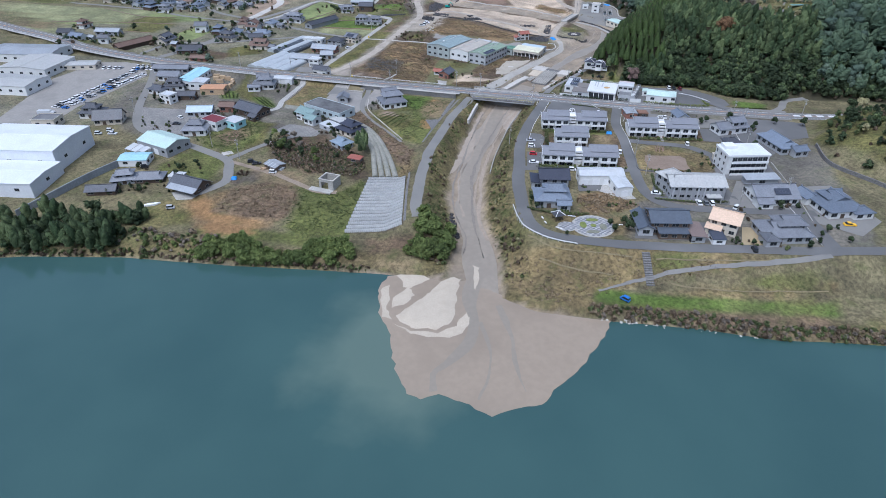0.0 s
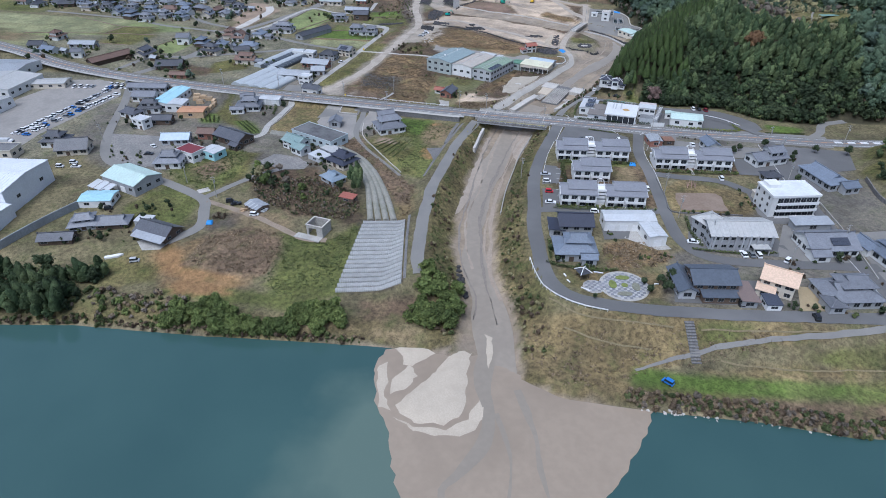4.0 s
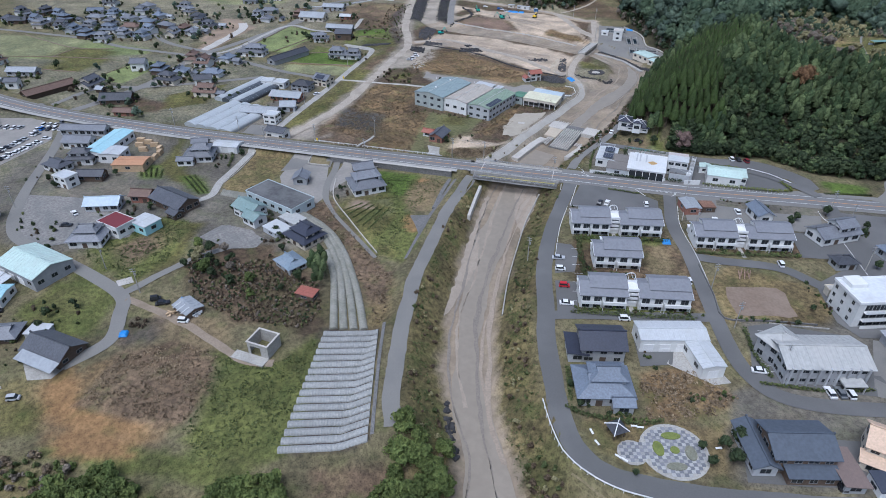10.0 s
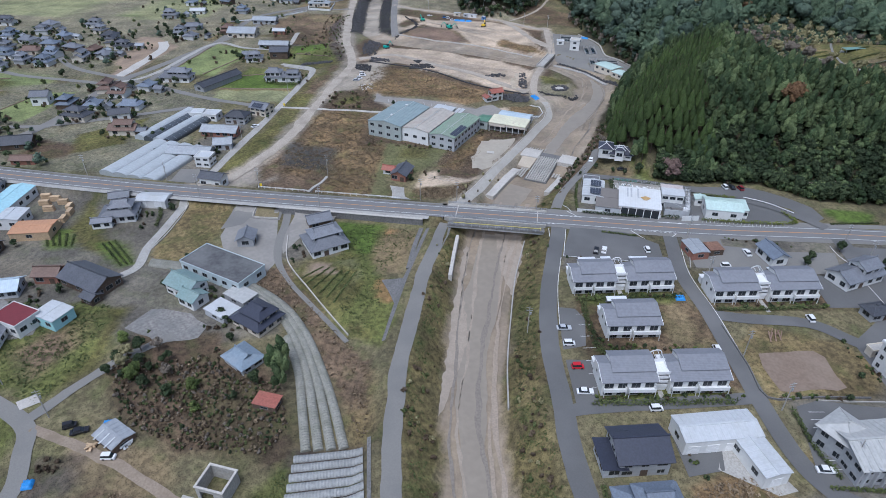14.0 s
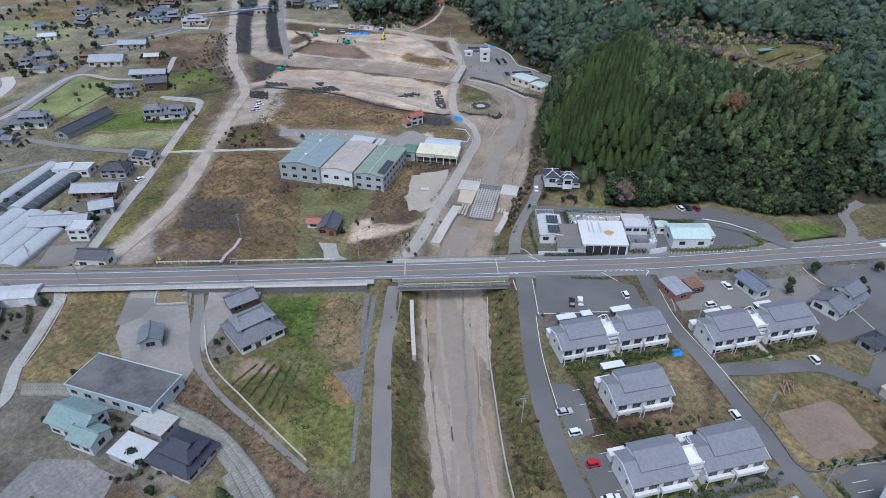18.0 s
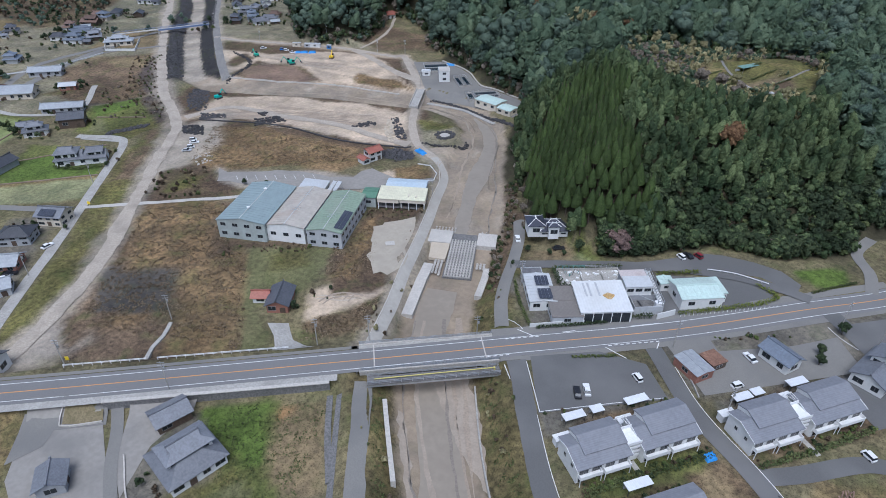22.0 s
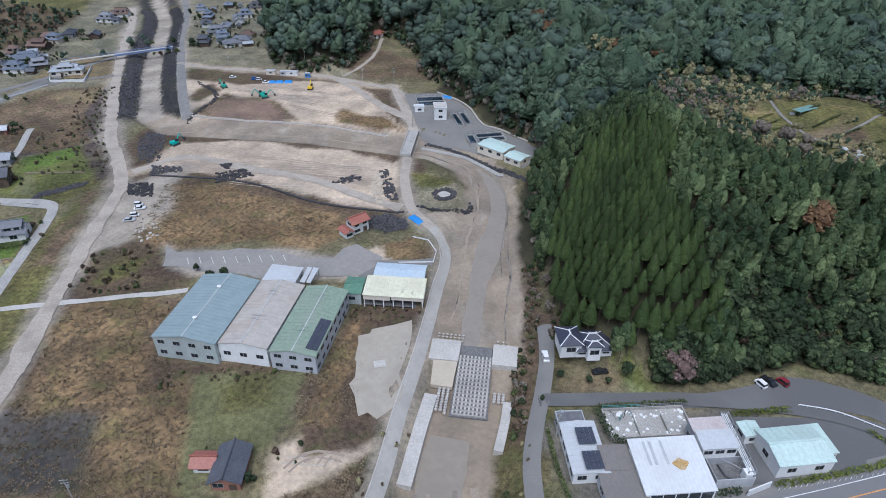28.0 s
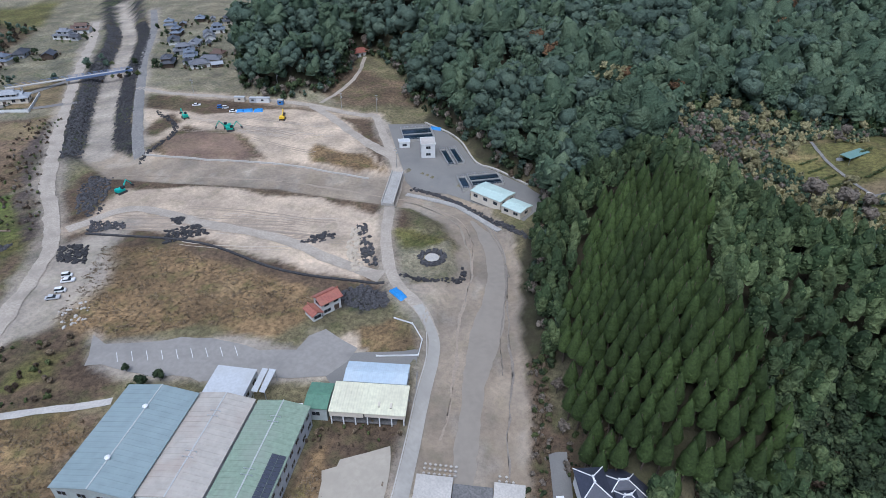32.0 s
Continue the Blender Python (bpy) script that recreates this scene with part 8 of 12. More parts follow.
hall(-210.5, 211.5, 13, 9, 18, 3.8, z=-4, tile=CYAN_METAL, wall=WHITE_WALL, label="white shop with a turquoise metal roof", rise=0.8, ridge="w", name="shop")
hall(-207.5, 228.5, 21, 14, -14, 4.8, z=-3, tile=GREEN_METAL, wall=GREY_WALL, label="hall with a pale green-white metal roof", rise=2.0, ridge="w", name="hall", shutters=3)
s = thing("lean_to", "white lean-to roof panels beside the hall", "lean-to", pose(-215.5, 219.5, ground_at(-215, 219), 0, 0, -14))
for k in range(3):
    part("roof_panel", Shape().slab([(-6 + k * 4.2, -3, 2.6), (-2.2 + k * 4.2, -3, 2.6), (-2.2 + k * 4.2, 2.5, 3.6), (-6 + k * 4.2, 2.5, 3.6)], 0.12).mesh("roof_panel"), WHITE_METAL, s)
    part("post", Shape().box(-6 + k * 4.2, -2.9, -0.5, -5.8 + k * 4.2, -2.7, 2.6).mesh("post"), STEEL, s)
hall(-254.5, 320, 10, 27, 8, 4.5, z=-2.5, tile=CYAN_METAL, wall=WHITE_WALL, label="sawmill hall with a bright turquoise roof", rise=0.9, name="sawmill")
hall(-244.5, 311.5, 10, 9, 12, 4.4, z=-2.5, tile=WHITE_METAL, wall=WHITE_WALL, label="white-roofed annex of the sawmill", rise=0.5, name="sawmill_annex")
hall(-230.6, 306, 14, 9, 15, 3.5, z=-2.5, tile=ORANGE_TARP, wall=WOOD, label="timber shed under orange sheeting", rise=0.5, ridge="w", name="timber_shed", gap=9)
house(-271.6, 320, 14, 9, 12, 3.6, z=-2.5, tile=TILE, roof="gable", label="grey tiled house beside the sawmill")
house(-280, 333, 24, 7, 12, 3.6, z=-2.5, tile=TILE, roof="gable", wall=GREY_WALL, label="long low grey tiled building")
house(-257, 305, 13, 9, 20, 3.4, z=-2.5, tile=DARK_TILE, roof="irimoya", upper=(0, 0, 8, 5, 2.4), label="dark tiled two-storey farmhouse")
house(-262, 296, 12, 8, -10, 3.2, z=-2.5, tile=DARK_TILE, roof="irimoya", label="dark tiled farmhouse near the sawmill")
house(-246, 284, 9, 7, -10, 5, z=-2.5, tile=WHITE_METAL, roof="flat", wall=WHITE_WALL, storeys=2, label="white two-storey modern house with a flat roof")
house(-240, 292, 12, 7, 15, 3, z=-2.5, tile=DARK_TILE, roof="gable", wall=BROWN_WALL, label="dark tiled timber barn near the lane")
house(-216.5, 272, 14, 8.5, 20, 3.2, z=-2.5, tile=SKY_METAL, roof="gable", wall=GREY_WALL, label="house with a pale blue-grey metal roof")
house(-205.5, 281.5, 9, 7, 10, 3.6, z=-2.5, tile=BROWN_TILE, roof="gable", wall=BRICK_WALL, label="reddish brown house with a tiled roof")
house(-190, 281, 19, 11, -18, 3.6, z=-2.5, tile=DARK_TILE, roof="gable", wall=BROWN_WALL, label="large old dark timber farmhouse with a weathered roof", annex=((8, -6, 5, 4, 2.6, "gable"),))
hall(-198.6, 258.2, 11, 8, -14, 4.6, z=-2.5, tile=MAROON, wall=WHITE_WALL, label="white block with a maroon flat roof", roof="flat", name="shop", gap=3)
hall(-189.5, 262.3, 9, 7.5, -14, 3.8, z=-2.5, tile=WHITE_METAL, wall=material("turquoise_wall", (0.35, 0.6, 0.62), 0.7, 0.06), label="turquoise-walled shop with a white roof", rise=0.3, name="shop")
house(-203.8, 249.5, 13, 11, 18, 3.2, z=-2.5, tile=TILE, roof="irimoya", upper=(0, 0.5, 7.5, 5.5, 2.2), label="grey tiled farmhouse with a small upper storey")
house(-206.5, 323, 14, 11, 20, 3.2, z=-2.5, tile=TILE, roof="irimoya", upper=(1, 1, 8, 6, 2.5), label="grey tiled two-storey house below the main road", annex=((-5, -6, 7, 4, 2.8, "gable"),))
house(-214, 334.5, 8, 6, 25, 3.4, z=-2.5, tile=TILE, roof="gable", wall=CREAM_WALL, label="small cream house with a grey gable", name="storehouse")
hall(-199, 334.6, 12.5, 7, 5, 3.4, z=-2.5, tile=WHITE_METAL, wall=WHITE_WALL, label="long white-roofed garage beside the road", rise=0.7, ridge="w", name="garage", shutters=2)
hall(-149.4, 293.8, 27, 12, -20, 4.2, z=-2.5, tile=material("soot_stained_roof", (0.088, 0.088, 0.09), 0.85, 0.2, 0.12, 0.8, dirt=(0.2, 0.2, 0.195), dirt_amount=0.6), wall=TEAL_WALL, label="long pale blue workshop with a stained flat roof", roof="flat", name="workshop", gap=4.4)
house(-149.7, 313.4, 7, 7.5, 14, 3.4, z=-2.5, tile=TILE, roof="gable", wall=GREY_WALL, label="small grey house with a grey gable in a concrete yard")
house(-120.6, 315.8, 14.6, 13.8, 38, 3.4, z=-2.5, tile=TILE, roof="irimoya", upper=(0.5, 1, 10.5, 6.5, 2.8), label="large grey tiled two-storey house below the main road", wall=WHITE_WALL)
house(-127.8, 330, 9.5, 7.5, 34, 3.2, z=-2.5, tile=TILE, roof="gable", wall=BROWN_WALL, label="grey tiled storehouse beside a large house", name="storehouse")
house(-156.5, 282.5, 12, 9, -22, 4.6, z=-2.8, tile=TEAL_ROOF, roof="gable", wall=WHITE_WALL, storeys=2, label="white two-storey house with a weathered teal roof", annex=((6.5, -3, 7, 6, 3.4, "gable"),))
hall(-139.8, 273.3, 9, 6.5, -24, 2.8, z=-3, tile=WHITE_METAL, wall=GREY_WALL, label="carport with a bright white sheet roof", roof="shed", rise=0.3, name="carport", gap=20)
hall(-137.5, 281.5, 9, 6, -24, 2.6, z=-3, tile=GREY_WHITE_ROOF, wall=GREY_WALL, label="shed with a patchy white roof", roof="shed", rise=0.3, name="shed", gap=20)
house(-127.5, 271.5, 13, 11, -25, 3.4, z=-3, tile=NAVY_TILE, roof="irimoya", upper=(0.5, 0.5, 8.5, 6.5, 2.2), wall=CREAM_WALL, label="dark navy tiled two-storey house with a gabled upper roof")
house(-124.5, 254.5, 10, 8, -30, 3.2, z=-3.2, tile=material("blue_sheet_roof", (0.2, 0.25, 0.3), 0.5, 0.12, 0.3, 1.5, bands=("X", 0.5), dirt=(0.27, 0.3, 0.33)), roof="irimoya", wall=GREY_WALL, label="old house with a dull blue metal roof")
hall(-111.7, 240.8, 6.4, 4, -6, 2.0, z=-3.8, tile=RED_METAL, wall=BROWN_WALL, label="low shed with a rust-red metal roof", rise=0.3, roof="shed", name="shed", ridge="w", gap=9)
r = hall(-145, 224.5, 8, 6, -24, 2.3, z=-3.8, tile=GREY_METAL, wall=BROWN_WALL, label="low shed with striped grey sheets and clutter", rise=0.7, name="shed", ridge="w", gap=9)
for k in range(3):
    part("roof_strip", Shape().box(-2.6 + k * 2.2, -3.2, 3.0, -2.2 + k * 2.2, 0, 3.08).mesh("roof_strip"), WHITE_METAL, r, at=pose(0, 0, 0.12 - 0.35, 12))
house(-172.2, 198.3, 16, 10.5, -8, 3.0, z=-6, roof="gable", tile=DARK_TILE, wall=BROWN_WALL, rise=2.6, label="old dark farmhouse with a white verandah strip")
part("verandah_roof", Shape().slab([(-7.5, -2.2, 0), (7.5, -2.2, 0), (7.5, 1.2, 0.9), (-7.5, 1.2, 0.9)], 0.15).mesh("verandah_roof"), GREY_METAL)
tagged(bpy.data.objects["verandah_roof"], "grey verandah roof along the farmhouse front", "roof", kind="structure").matrix_basis = pose(-171.2, 191.9, ground_at(-172, 198) + 2.5, 0, 0, -8)
hall(-182, 203, 6, 5, 10, 2.4, z=-5.5, tile=WHITE_METAL, wall=GREY_WALL, label="small shed with a white roof", rise=0.3, roof="shed", name="shed", gap=9)
house(-193, 199, 13, 8, 22, 3.0, z=-6, roof="irimoya", tile=TILE, wall=BROWN_WALL, label="grey tiled farmhouse on the river terrace")
house(-203, 195, 12, 8, 30, 3.0, z=-6, roof="irimoya", tile=TILE, wall=GREY_WALL, label="weathered grey tiled farmhouse", upper=(0, 0.5, 7, 5, 2.0))
house(-206, 184, 13, 7, 22, 2.8, z=-6, roof="gable", tile=DARK_TILE, wall=BROWN_WALL, label="dark tiled farm building")
house(-257, 249, 15, 10, 25, 3.4, z=-2.5, roof="gable", tile=DARK_TILE, wall=CREAM_WALL, label="house with a steep dark roof and skylights", rise=3.6)
house(-272, 254, 13, 10, 15, 3.4, z=-2.5, roof="irimoya", tile=DARK_TILE, label="dark tiled farmhouse by the car park", upper=(0, 0, 8, 6, 2.4))

# north side of the main road, west part
house(-205, 406.5, 19, 9, 2, 3.0, z=-2.5, roof="gable", tile=GREY_METAL, wall=BRICK_WALL, label="long red-walled barn with a grey roof")
house(-207, 380, 21, 9, 4, 3.2, z=-2.5, roof="gable", tile=GREY_METAL, wall=GREY_WALL, label="long grey-roofed workshop by the farm road")
hall(-196, 372.5, 7, 6, 0, 4.8, z=-2.5, tile=WHITE_METAL, wall=WHITE_WALL, label="white two-storey box-shaped office", roof="flat", name="office", storeys=2, gap=3)
house(-196.5, 391.5, 9, 8, 20, 3.4, z=-2.5, roof="gable", tile=GREY_METAL, wall=GREY_WALL, label="grey-roofed workshop by the farm road")
house(-182.5, 353.8, 11, 7, -6, 3.0, z=-0.6, roof="gable", tile=DARK_TILE, wall=WHITE_WALL, label="small black-roofed shop with white walls by the road")
h = house(-196, 437, 11, 9, -14, 4.4, z=-2.5, roof="gable", tile=TILE, wall=CREAM_WALL, storeys=2, label="cream two-storey house with solar panels on its roof")
solar_field(h, -3, -3.6, 5.2, 6, 2, 22)
house(-204, 424, 12, 9, 0, 4.2, z=-2.5, roof="hip", tile=DARK_TILE, wall=GREY_WALL, storeys=2, label="dark hipped two-storey house beside the farm road")
hall(-219, 425, 8, 7, 0, 3.6, z=-2.5, tile=WHITE_METAL, wall=WHITE_WALL, label="white flat-roofed storage shed", roof="flat", name="shed", gap=4)
hall(-228, 426, 7, 6, 10, 3.4, z=-2.5, tile=WHITE_METAL, wall=WHITE_WALL, label="small white box shed", roof="flat", name="shed", gap=4)


def greenhouse(x, y, w, d, turn, bays, dark=(), label=""):
    """A row of vinyl tunnels side by side."""
    root = thing("greenhouse", label, "greenhouse", pose(x, y, ground_at(x, y), 0, 0, turn), "vinyl greenhouses")
    each = w / bays
    for k in range(bays):
        n, s = 9, Shape()
        ring = [(each / 2 * -math.cos(math.pi * i / n), 1.2 + 1.5 * math.sin(math.pi * i / n)) for i in range(n + 1)]
        ring = [(-each / 2, -0.6)] + ring + [(each / 2, -0.6)]
        cx = (k + 0.5) * each - w / 2
        for (a, b), (c, e) in zip(ring, ring[1:]):
            s.face((cx + a, -d / 2, b), (cx + a, d / 2, b), (cx + c, d / 2, e), (cx + c, -d / 2, e))
        s.face(*[(cx + a, -d / 2, b) for a, b in ring])
        s.face(*[(cx + a, d / 2, b) for a, b in ring[::-1]])
        tunnel = part("tunnel", s.mesh("tunnel"), DARK_VINYL if k in dark else VINYL, root)
        for j in range(int(d / 4) + 1):
            yy = -d / 2 + d * j / int(d / 4)

            def arch():
                hoop, o = Shape(), 0.06
                for (a, b), (c, e) in zip(ring[1:-2], ring[2:-1]):
                    hoop.face((a * 1.01, -o, b + 0.05), (c * 1.01, -o, e + 0.05), (c * 1.01, o, e + 0.05), (a * 1.01, o, b + 0.05))
                return hoop.mesh("hoop")

            part("hoop", shared(("hoop", each), arch), STEEL, tunnel, at=pose(cx, yy, 0))
    return root


greenhouse(-220.5, 371, 30, 36, -9, 4, label="four joined vinyl greenhouse tunnels with white roofs")
greenhouse(-231, 412, 22, 40, -9, 4, (1, 3), label="white and black covered greenhouse tunnels")


# ---- concrete block hut without a roof ----
root = thing("block_hut", "roofless grey concrete block hut with a doorway", "hut", pose(-113, 215.3, ground_at(-113, 215.3), 0, 0, -6))
for a, b, c, e in ((-3.5, 2.9, 3.5, 3.15), (-3.5, -2.9, -3.25, 2.9), (3.25, -2.9, 3.5, 2.9)):
    part("wall", Shape().box(a, b, -0.5, c, e, 4.4).mesh("wall"), CONCRETE, root)
part("front_wall", Shape().box(-3.5, -3.15, -0.5, -2.6, -2.9, 4.4).box(0.9, -3.15, -0.5, 3.5, -2.9, 4.4).box(-2.6, -3.15, 3.2, 0.9, -2.9, 4.4).mesh("front_wall"), CONCRETE, root)
part("coping", Shape().box(-3.7, -3.35, 4.4, 3.7, -2.8, 4.6).box(-3.7, 2.8, 4.4, 3.7, 3.35, 4.6).box(-3.7, -2.8, 4.4, -3.15, 2.8, 4.6).box(3.15, -2.8, 4.4, 3.7, 2.8, 4.6).mesh("coping"), PALE_CONCRETE, root)
part("apron", Shape().box(-7.5, -6.5, -0.5, 3.5, -3.2, 0.12).mesh("apron"), CONCRETE, root)


# ---- crop tunnels ----
def tunnel_row(points, r, hoop=0.75, label="grey plastic crop tunnel over a low row", sheet=SHEETING):
    """A long low tunnel with bulging hoops, along points."""
    c = resampled(points, hoop / 2)
    verts, faces, n = [], [], 7
    for i, p in enumerate(c):
        d = (c[min(i + 1, len(c) - 1)] - c[max(i - 1, 0)]).normalized()
        side = Vector((-d.y, d.x, 0))
        q = r * (1.0 if i % 2 else 0.86)
        for k in range(n):
            t = math.pi * k / (n - 1)
            o = p + side * (q * math.cos(t))
            verts.append((o.x, o.y, ground_at(o.x, o.y) + q * 0.78 * math.sin(t) - 0.05))
        if i:
            faces += [((i - 1) * n + k, (i - 1) * n + k + 1, i * n + k + 1, i * n + k) for k in range(n - 1)]
    faces.append(tuple(range(n)))
    faces.append(tuple(range(len(verts) - 1, len(verts) - n - 1, -1)))
    ob = part("crop_tunnel", mesh("crop_tunnel", verts, faces), sheet)
    return tagged(ob, label, "crop tunnel", "crop tunnels")


for k in range(17):
    u = (k + 0.5) / 17
    tunnel_row([(-93 + (-99.3 + 93) * u, 184 + (227 - 184) * u), (-71.3 + (-83.5 + 71.3) * u, 191 + (231.5 - 191) * u)], 1.14)
for k in range(4):
    f = lambda a, b: (a[0] + (b[0] - a[0]) * (k + 0.5) / 4, a[1] + (b[1] - a[1]) * (k + 0.5) / 4)
    line = [f((-98.5, 228), (-86.5, 231)), f((-103.5, 240), (-93, 243)), f((-109, 253), (-100.5, 255)), f((-117, 266), (-110.5, 269)), f((-127, 276.5), (-122.5, 281)), f((-141, 285.5), (-139, 290)), f((-160, 291.5), (-160, 296)), f((-177, 293), (-178, 297))]
    tunnel_row(line if k else line[:4], 1.35, 0.8, "long olive-grey plastic crop tunnel curving past the houses", OLIVE_SHEETING)
strip("drain", [(-70.8, 193), (-75, 207), (-78.5, 219), (-82.5, 234)], 1.0, DARK_CONCRETE, "narrow concrete drain beside the crop tunnels", "drain", 0.2)


# ---- trees ----
def clump_cloud(places, normals, sizes, rng, loose=0.45):
    """Leaf clumps: small folded leaves at places that face along normals, loosely. Corners as (n, 4, 3)."""
    n = len(places)
    up = normals / (np.linalg.norm(normals, axis=1)[:, None] + 1e-6) + loose * rng.normal(size=(n, 3))
    up /= np.linalg.norm(up, axis=1)[:, None]
    a = np.cross(up, rng.normal(size=(n, 3)))
    a /= np.linalg.norm(a, axis=1)[:, None]
    b = np.cross(up, a)
    s = sizes[:, None]
    fold = up * s * 0.22
    return np.stack([places - a * s * 0.8 - fold, places + b * s * 0.55, places + a * s - fold, places - b * s * 0.55], 1)


def cloud_mesh(name, corners):
    """Leaves and leaf masses as one mesh; corners that meet are joined and shaded smooth."""
    n = len(corners)
    verts = corners.reshape(-1, 3)
    q = np.round((verts - verts.min(0)) * 150).astype(np.int64)
    _, first, where = np.unique((q[:, 0] << 42) + (q[:, 1] << 21) + q[:, 2], return_index=True, return_inverse=True)
    i = np.arange(n)[:, None] * 4
    faces = where.reshape(-1)[np.concatenate([i + np.array([[0, 1, 2]]), i + np.array([[0, 2, 3]])], 0)]
    ok = (faces[:, 0] != faces[:, 1]) & (faces[:, 1] != faces[:, 2]) & (faces[:, 0] != faces[:, 2])
    return mesh(name, verts[first].tolist(), faces[ok].tolist(), True)


def core_quads(rings, sides, at, rng, rough=0.14):
    """A closed, lumpy leaf mass; at(u, t) gives the surface for u from its skirt (0) to its top (1)."""
    u = np.linspace(0, 1, rings + 1)
    grid = np.empty((rings + 1, sides, 3))
    for i in range(rings + 1):
        t = (np.arange(sides) + 0.5 * (i % 2) + 0.3 * (rng.random(sides) - 0.5)) * 2 * math.pi / sides
        mid = at(np.full(sides, u[i]), t)
        c = mid.mean(0)
        grid[i] = c + (mid - c) * (1 + rough * rng.normal(size=(sides, 1))) + np.array([0, 0, 1]) * rough * rng.normal(size=(sides, 1)) * 1.5 * (0.2 if i == rings else 1)
    nxt = np.roll(grid, -1, 1)
    return np.stack([grid[:-1], nxt[:-1], nxt[1:], grid[1:]], 2).reshape(-1, 4, 3)


def cedar_cloud(n, rng, tall=13.0, wide=2.45, size=0.24, rings=8, sides=9):
    """A pointed cone of close sprays."""
    def skin(u, t, k=1.0):
        r = k * wide * (1 - u) ** 0.76 * (0.85 + 0.15 * np.minimum(1, u / 0.2)) * (1 + 0.07 * np.sin(u * 20 + 3 * t)) + 0.02
        return np.stack([r * np.cos(t), r * np.sin(t), tall * (0.42 + 0.58 * u) - 0.5 * (1 - u)], 1)
    u = rng.random(n) ** 1.1
    t = rng.random(n) * 2 * math.pi
    p = skin(u, t, 0.97)
    way = np.stack([np.cos(t), np.sin(t), 0.5 + 0.3 * u], 1)
    return np.concatenate([core_quads(rings, sides, lambda a, b: skin(a, b, 0.98), rng, 0.05), clump_cloud(p, way, size * (0.7 + 0.6 * rng.random(n)) * (1.15 - 0.6 * u), rng, 0.3)])


def bamboo_cloud(n, rng, tall=12.0, wide=2.5, size=0.5, plumes=3, rings=5, sides=8):
    """Full drooping plumes out of one foot: rounded tops that nod to one side, feathery skirts."""
    out = []
    for k in range(plumes):
        t0 = 6.28 * (k + 0.5 * rng.random()) / plumes
        d = (0.0 if k == 0 else 0.8 * wide) * (0.7 + 0.5 * rng.random())
        top = tall * ((0.95 if k == 0 else 0.76) + 0.14 * rng.random())

        def skin(u, t, f=1.0):
            r = f * wide * 0.84 * (1 - u ** 2.6) ** 0.6 * (0.9 + 0.12 * np.sin(3 * t + 7 * u + k)) + 0.05
            nod = 0.55 * wide * u ** 2
            return np.stack([d * math.cos(t0) + r * np.cos(t) + nod * math.cos(t0 + 1), d * math.sin(t0) + r * np.sin(t) + nod * math.sin(t0 + 1), top * (0.58 + 0.42 * u) - 0.6 * (1 - u)], 1)
        m = n // plumes
        u = rng.random(m) ** 0.9
        t = rng.random(m) * 2 * math.pi
        way = np.stack([np.cos(t), np.sin(t), 0.15 + 1.0 * u], 1)
        out.append(core_quads(rings, sides, lambda a, b: skin(a, b, 1.0), rng, 0.07))
        out.append(clump_cloud(skin(u, t, 1.04), way, size * (0.65 + 0.6 * rng.random(m)), rng, 0.25))
    return np.concatenate(out)


def round_cloud(n, rng, tall=9.0, wide=3.6, trunk=0.3, lobes=9, size=0.6, rings=4, sides=7):
    """An uneven crown of several leaf masses."""
    out = []
    for k in range(lobes):
        t0, e = 6.28 * (k + 0.7 * rng.random()) / lobes, rng.random()
        rad = wide * ((0.3 if lobes > 6 else 0.42) + 0.22 * rng.random())
        d = (wide - rad) * (0.45 + 0.55 * rng.random()) * (1 if k else 0.2)
        centre = np.array([d * math.cos(t0), d * math.sin(t0), tall * (trunk + (1 - trunk) * (0.25 + 0.5 * e)) if k else tall * 0.86 - rad * 0.3])

        def skin(u, t, f=1.0):
            q = -0.9 + (0.9 + math.pi / 2) * u
            r = rad * f * np.cos(q) * (1 + 0.12 * np.sin(3 * t + 5 * u + k)) + 0.02
            return centre + np.stack([r * np.cos(t), r * np.sin(t), rad * f * 0.88 * np.sin(q)], 1)
        m = n // lobes
        u, t = rng.random(m) ** 0.8, rng.random(m) * 2 * math.pi
        p = centre + (skin(u, t, 1.0) - centre) * (0.82 + 0.33 * rng.random((m, 1)))
        out.append(core_quads(rings, sides, lambda a, b: skin(a, b, 0.8), rng, 0.18))
        out.append(clump_cloud(p, p - centre + np.array([0, 0, 0.25 * rad]), size * (0.6 + 0.6 * rng.random(m)), rng, 0.4))
    return np.concatenate(out)


def trunk_shape(tall, r, limbs, seed):
    rg = random.Random(seed)
    s = Shape().tube((0, 0, -0.8), (0.05 * tall * rg.uniform(-1, 1), 0.05 * tall * rg.uniform(-1, 1), tall), r, r * 0.25, 7)
    for k in range(limbs):
        z, t = tall * rg.uniform(0.35, 0.85), rg.uniform(0, 6.28)
        s.tube((0, 0, z), (math.cos(t) * tall * 0.24, math.sin(t) * tall * 0.24, z + tall * 0.14), r * 0.45, r * 0.12, 5)
    return s


TREES = {}


def tree_kind(name, variants, make, leaf, trunk):
    TREES[name] = []
    for k in range(variants):
        rng = np.random.default_rng(100 * len(TREES) + k)
        crown = cloud_mesh(name + "_crown", make(rng))
        crown.materials.append(leaf)
        stem = trunk_shape(*trunk, k).mesh(name + "_trunk")
        stem.materials.append(BARK)
        TREES[name].append((crown, stem))


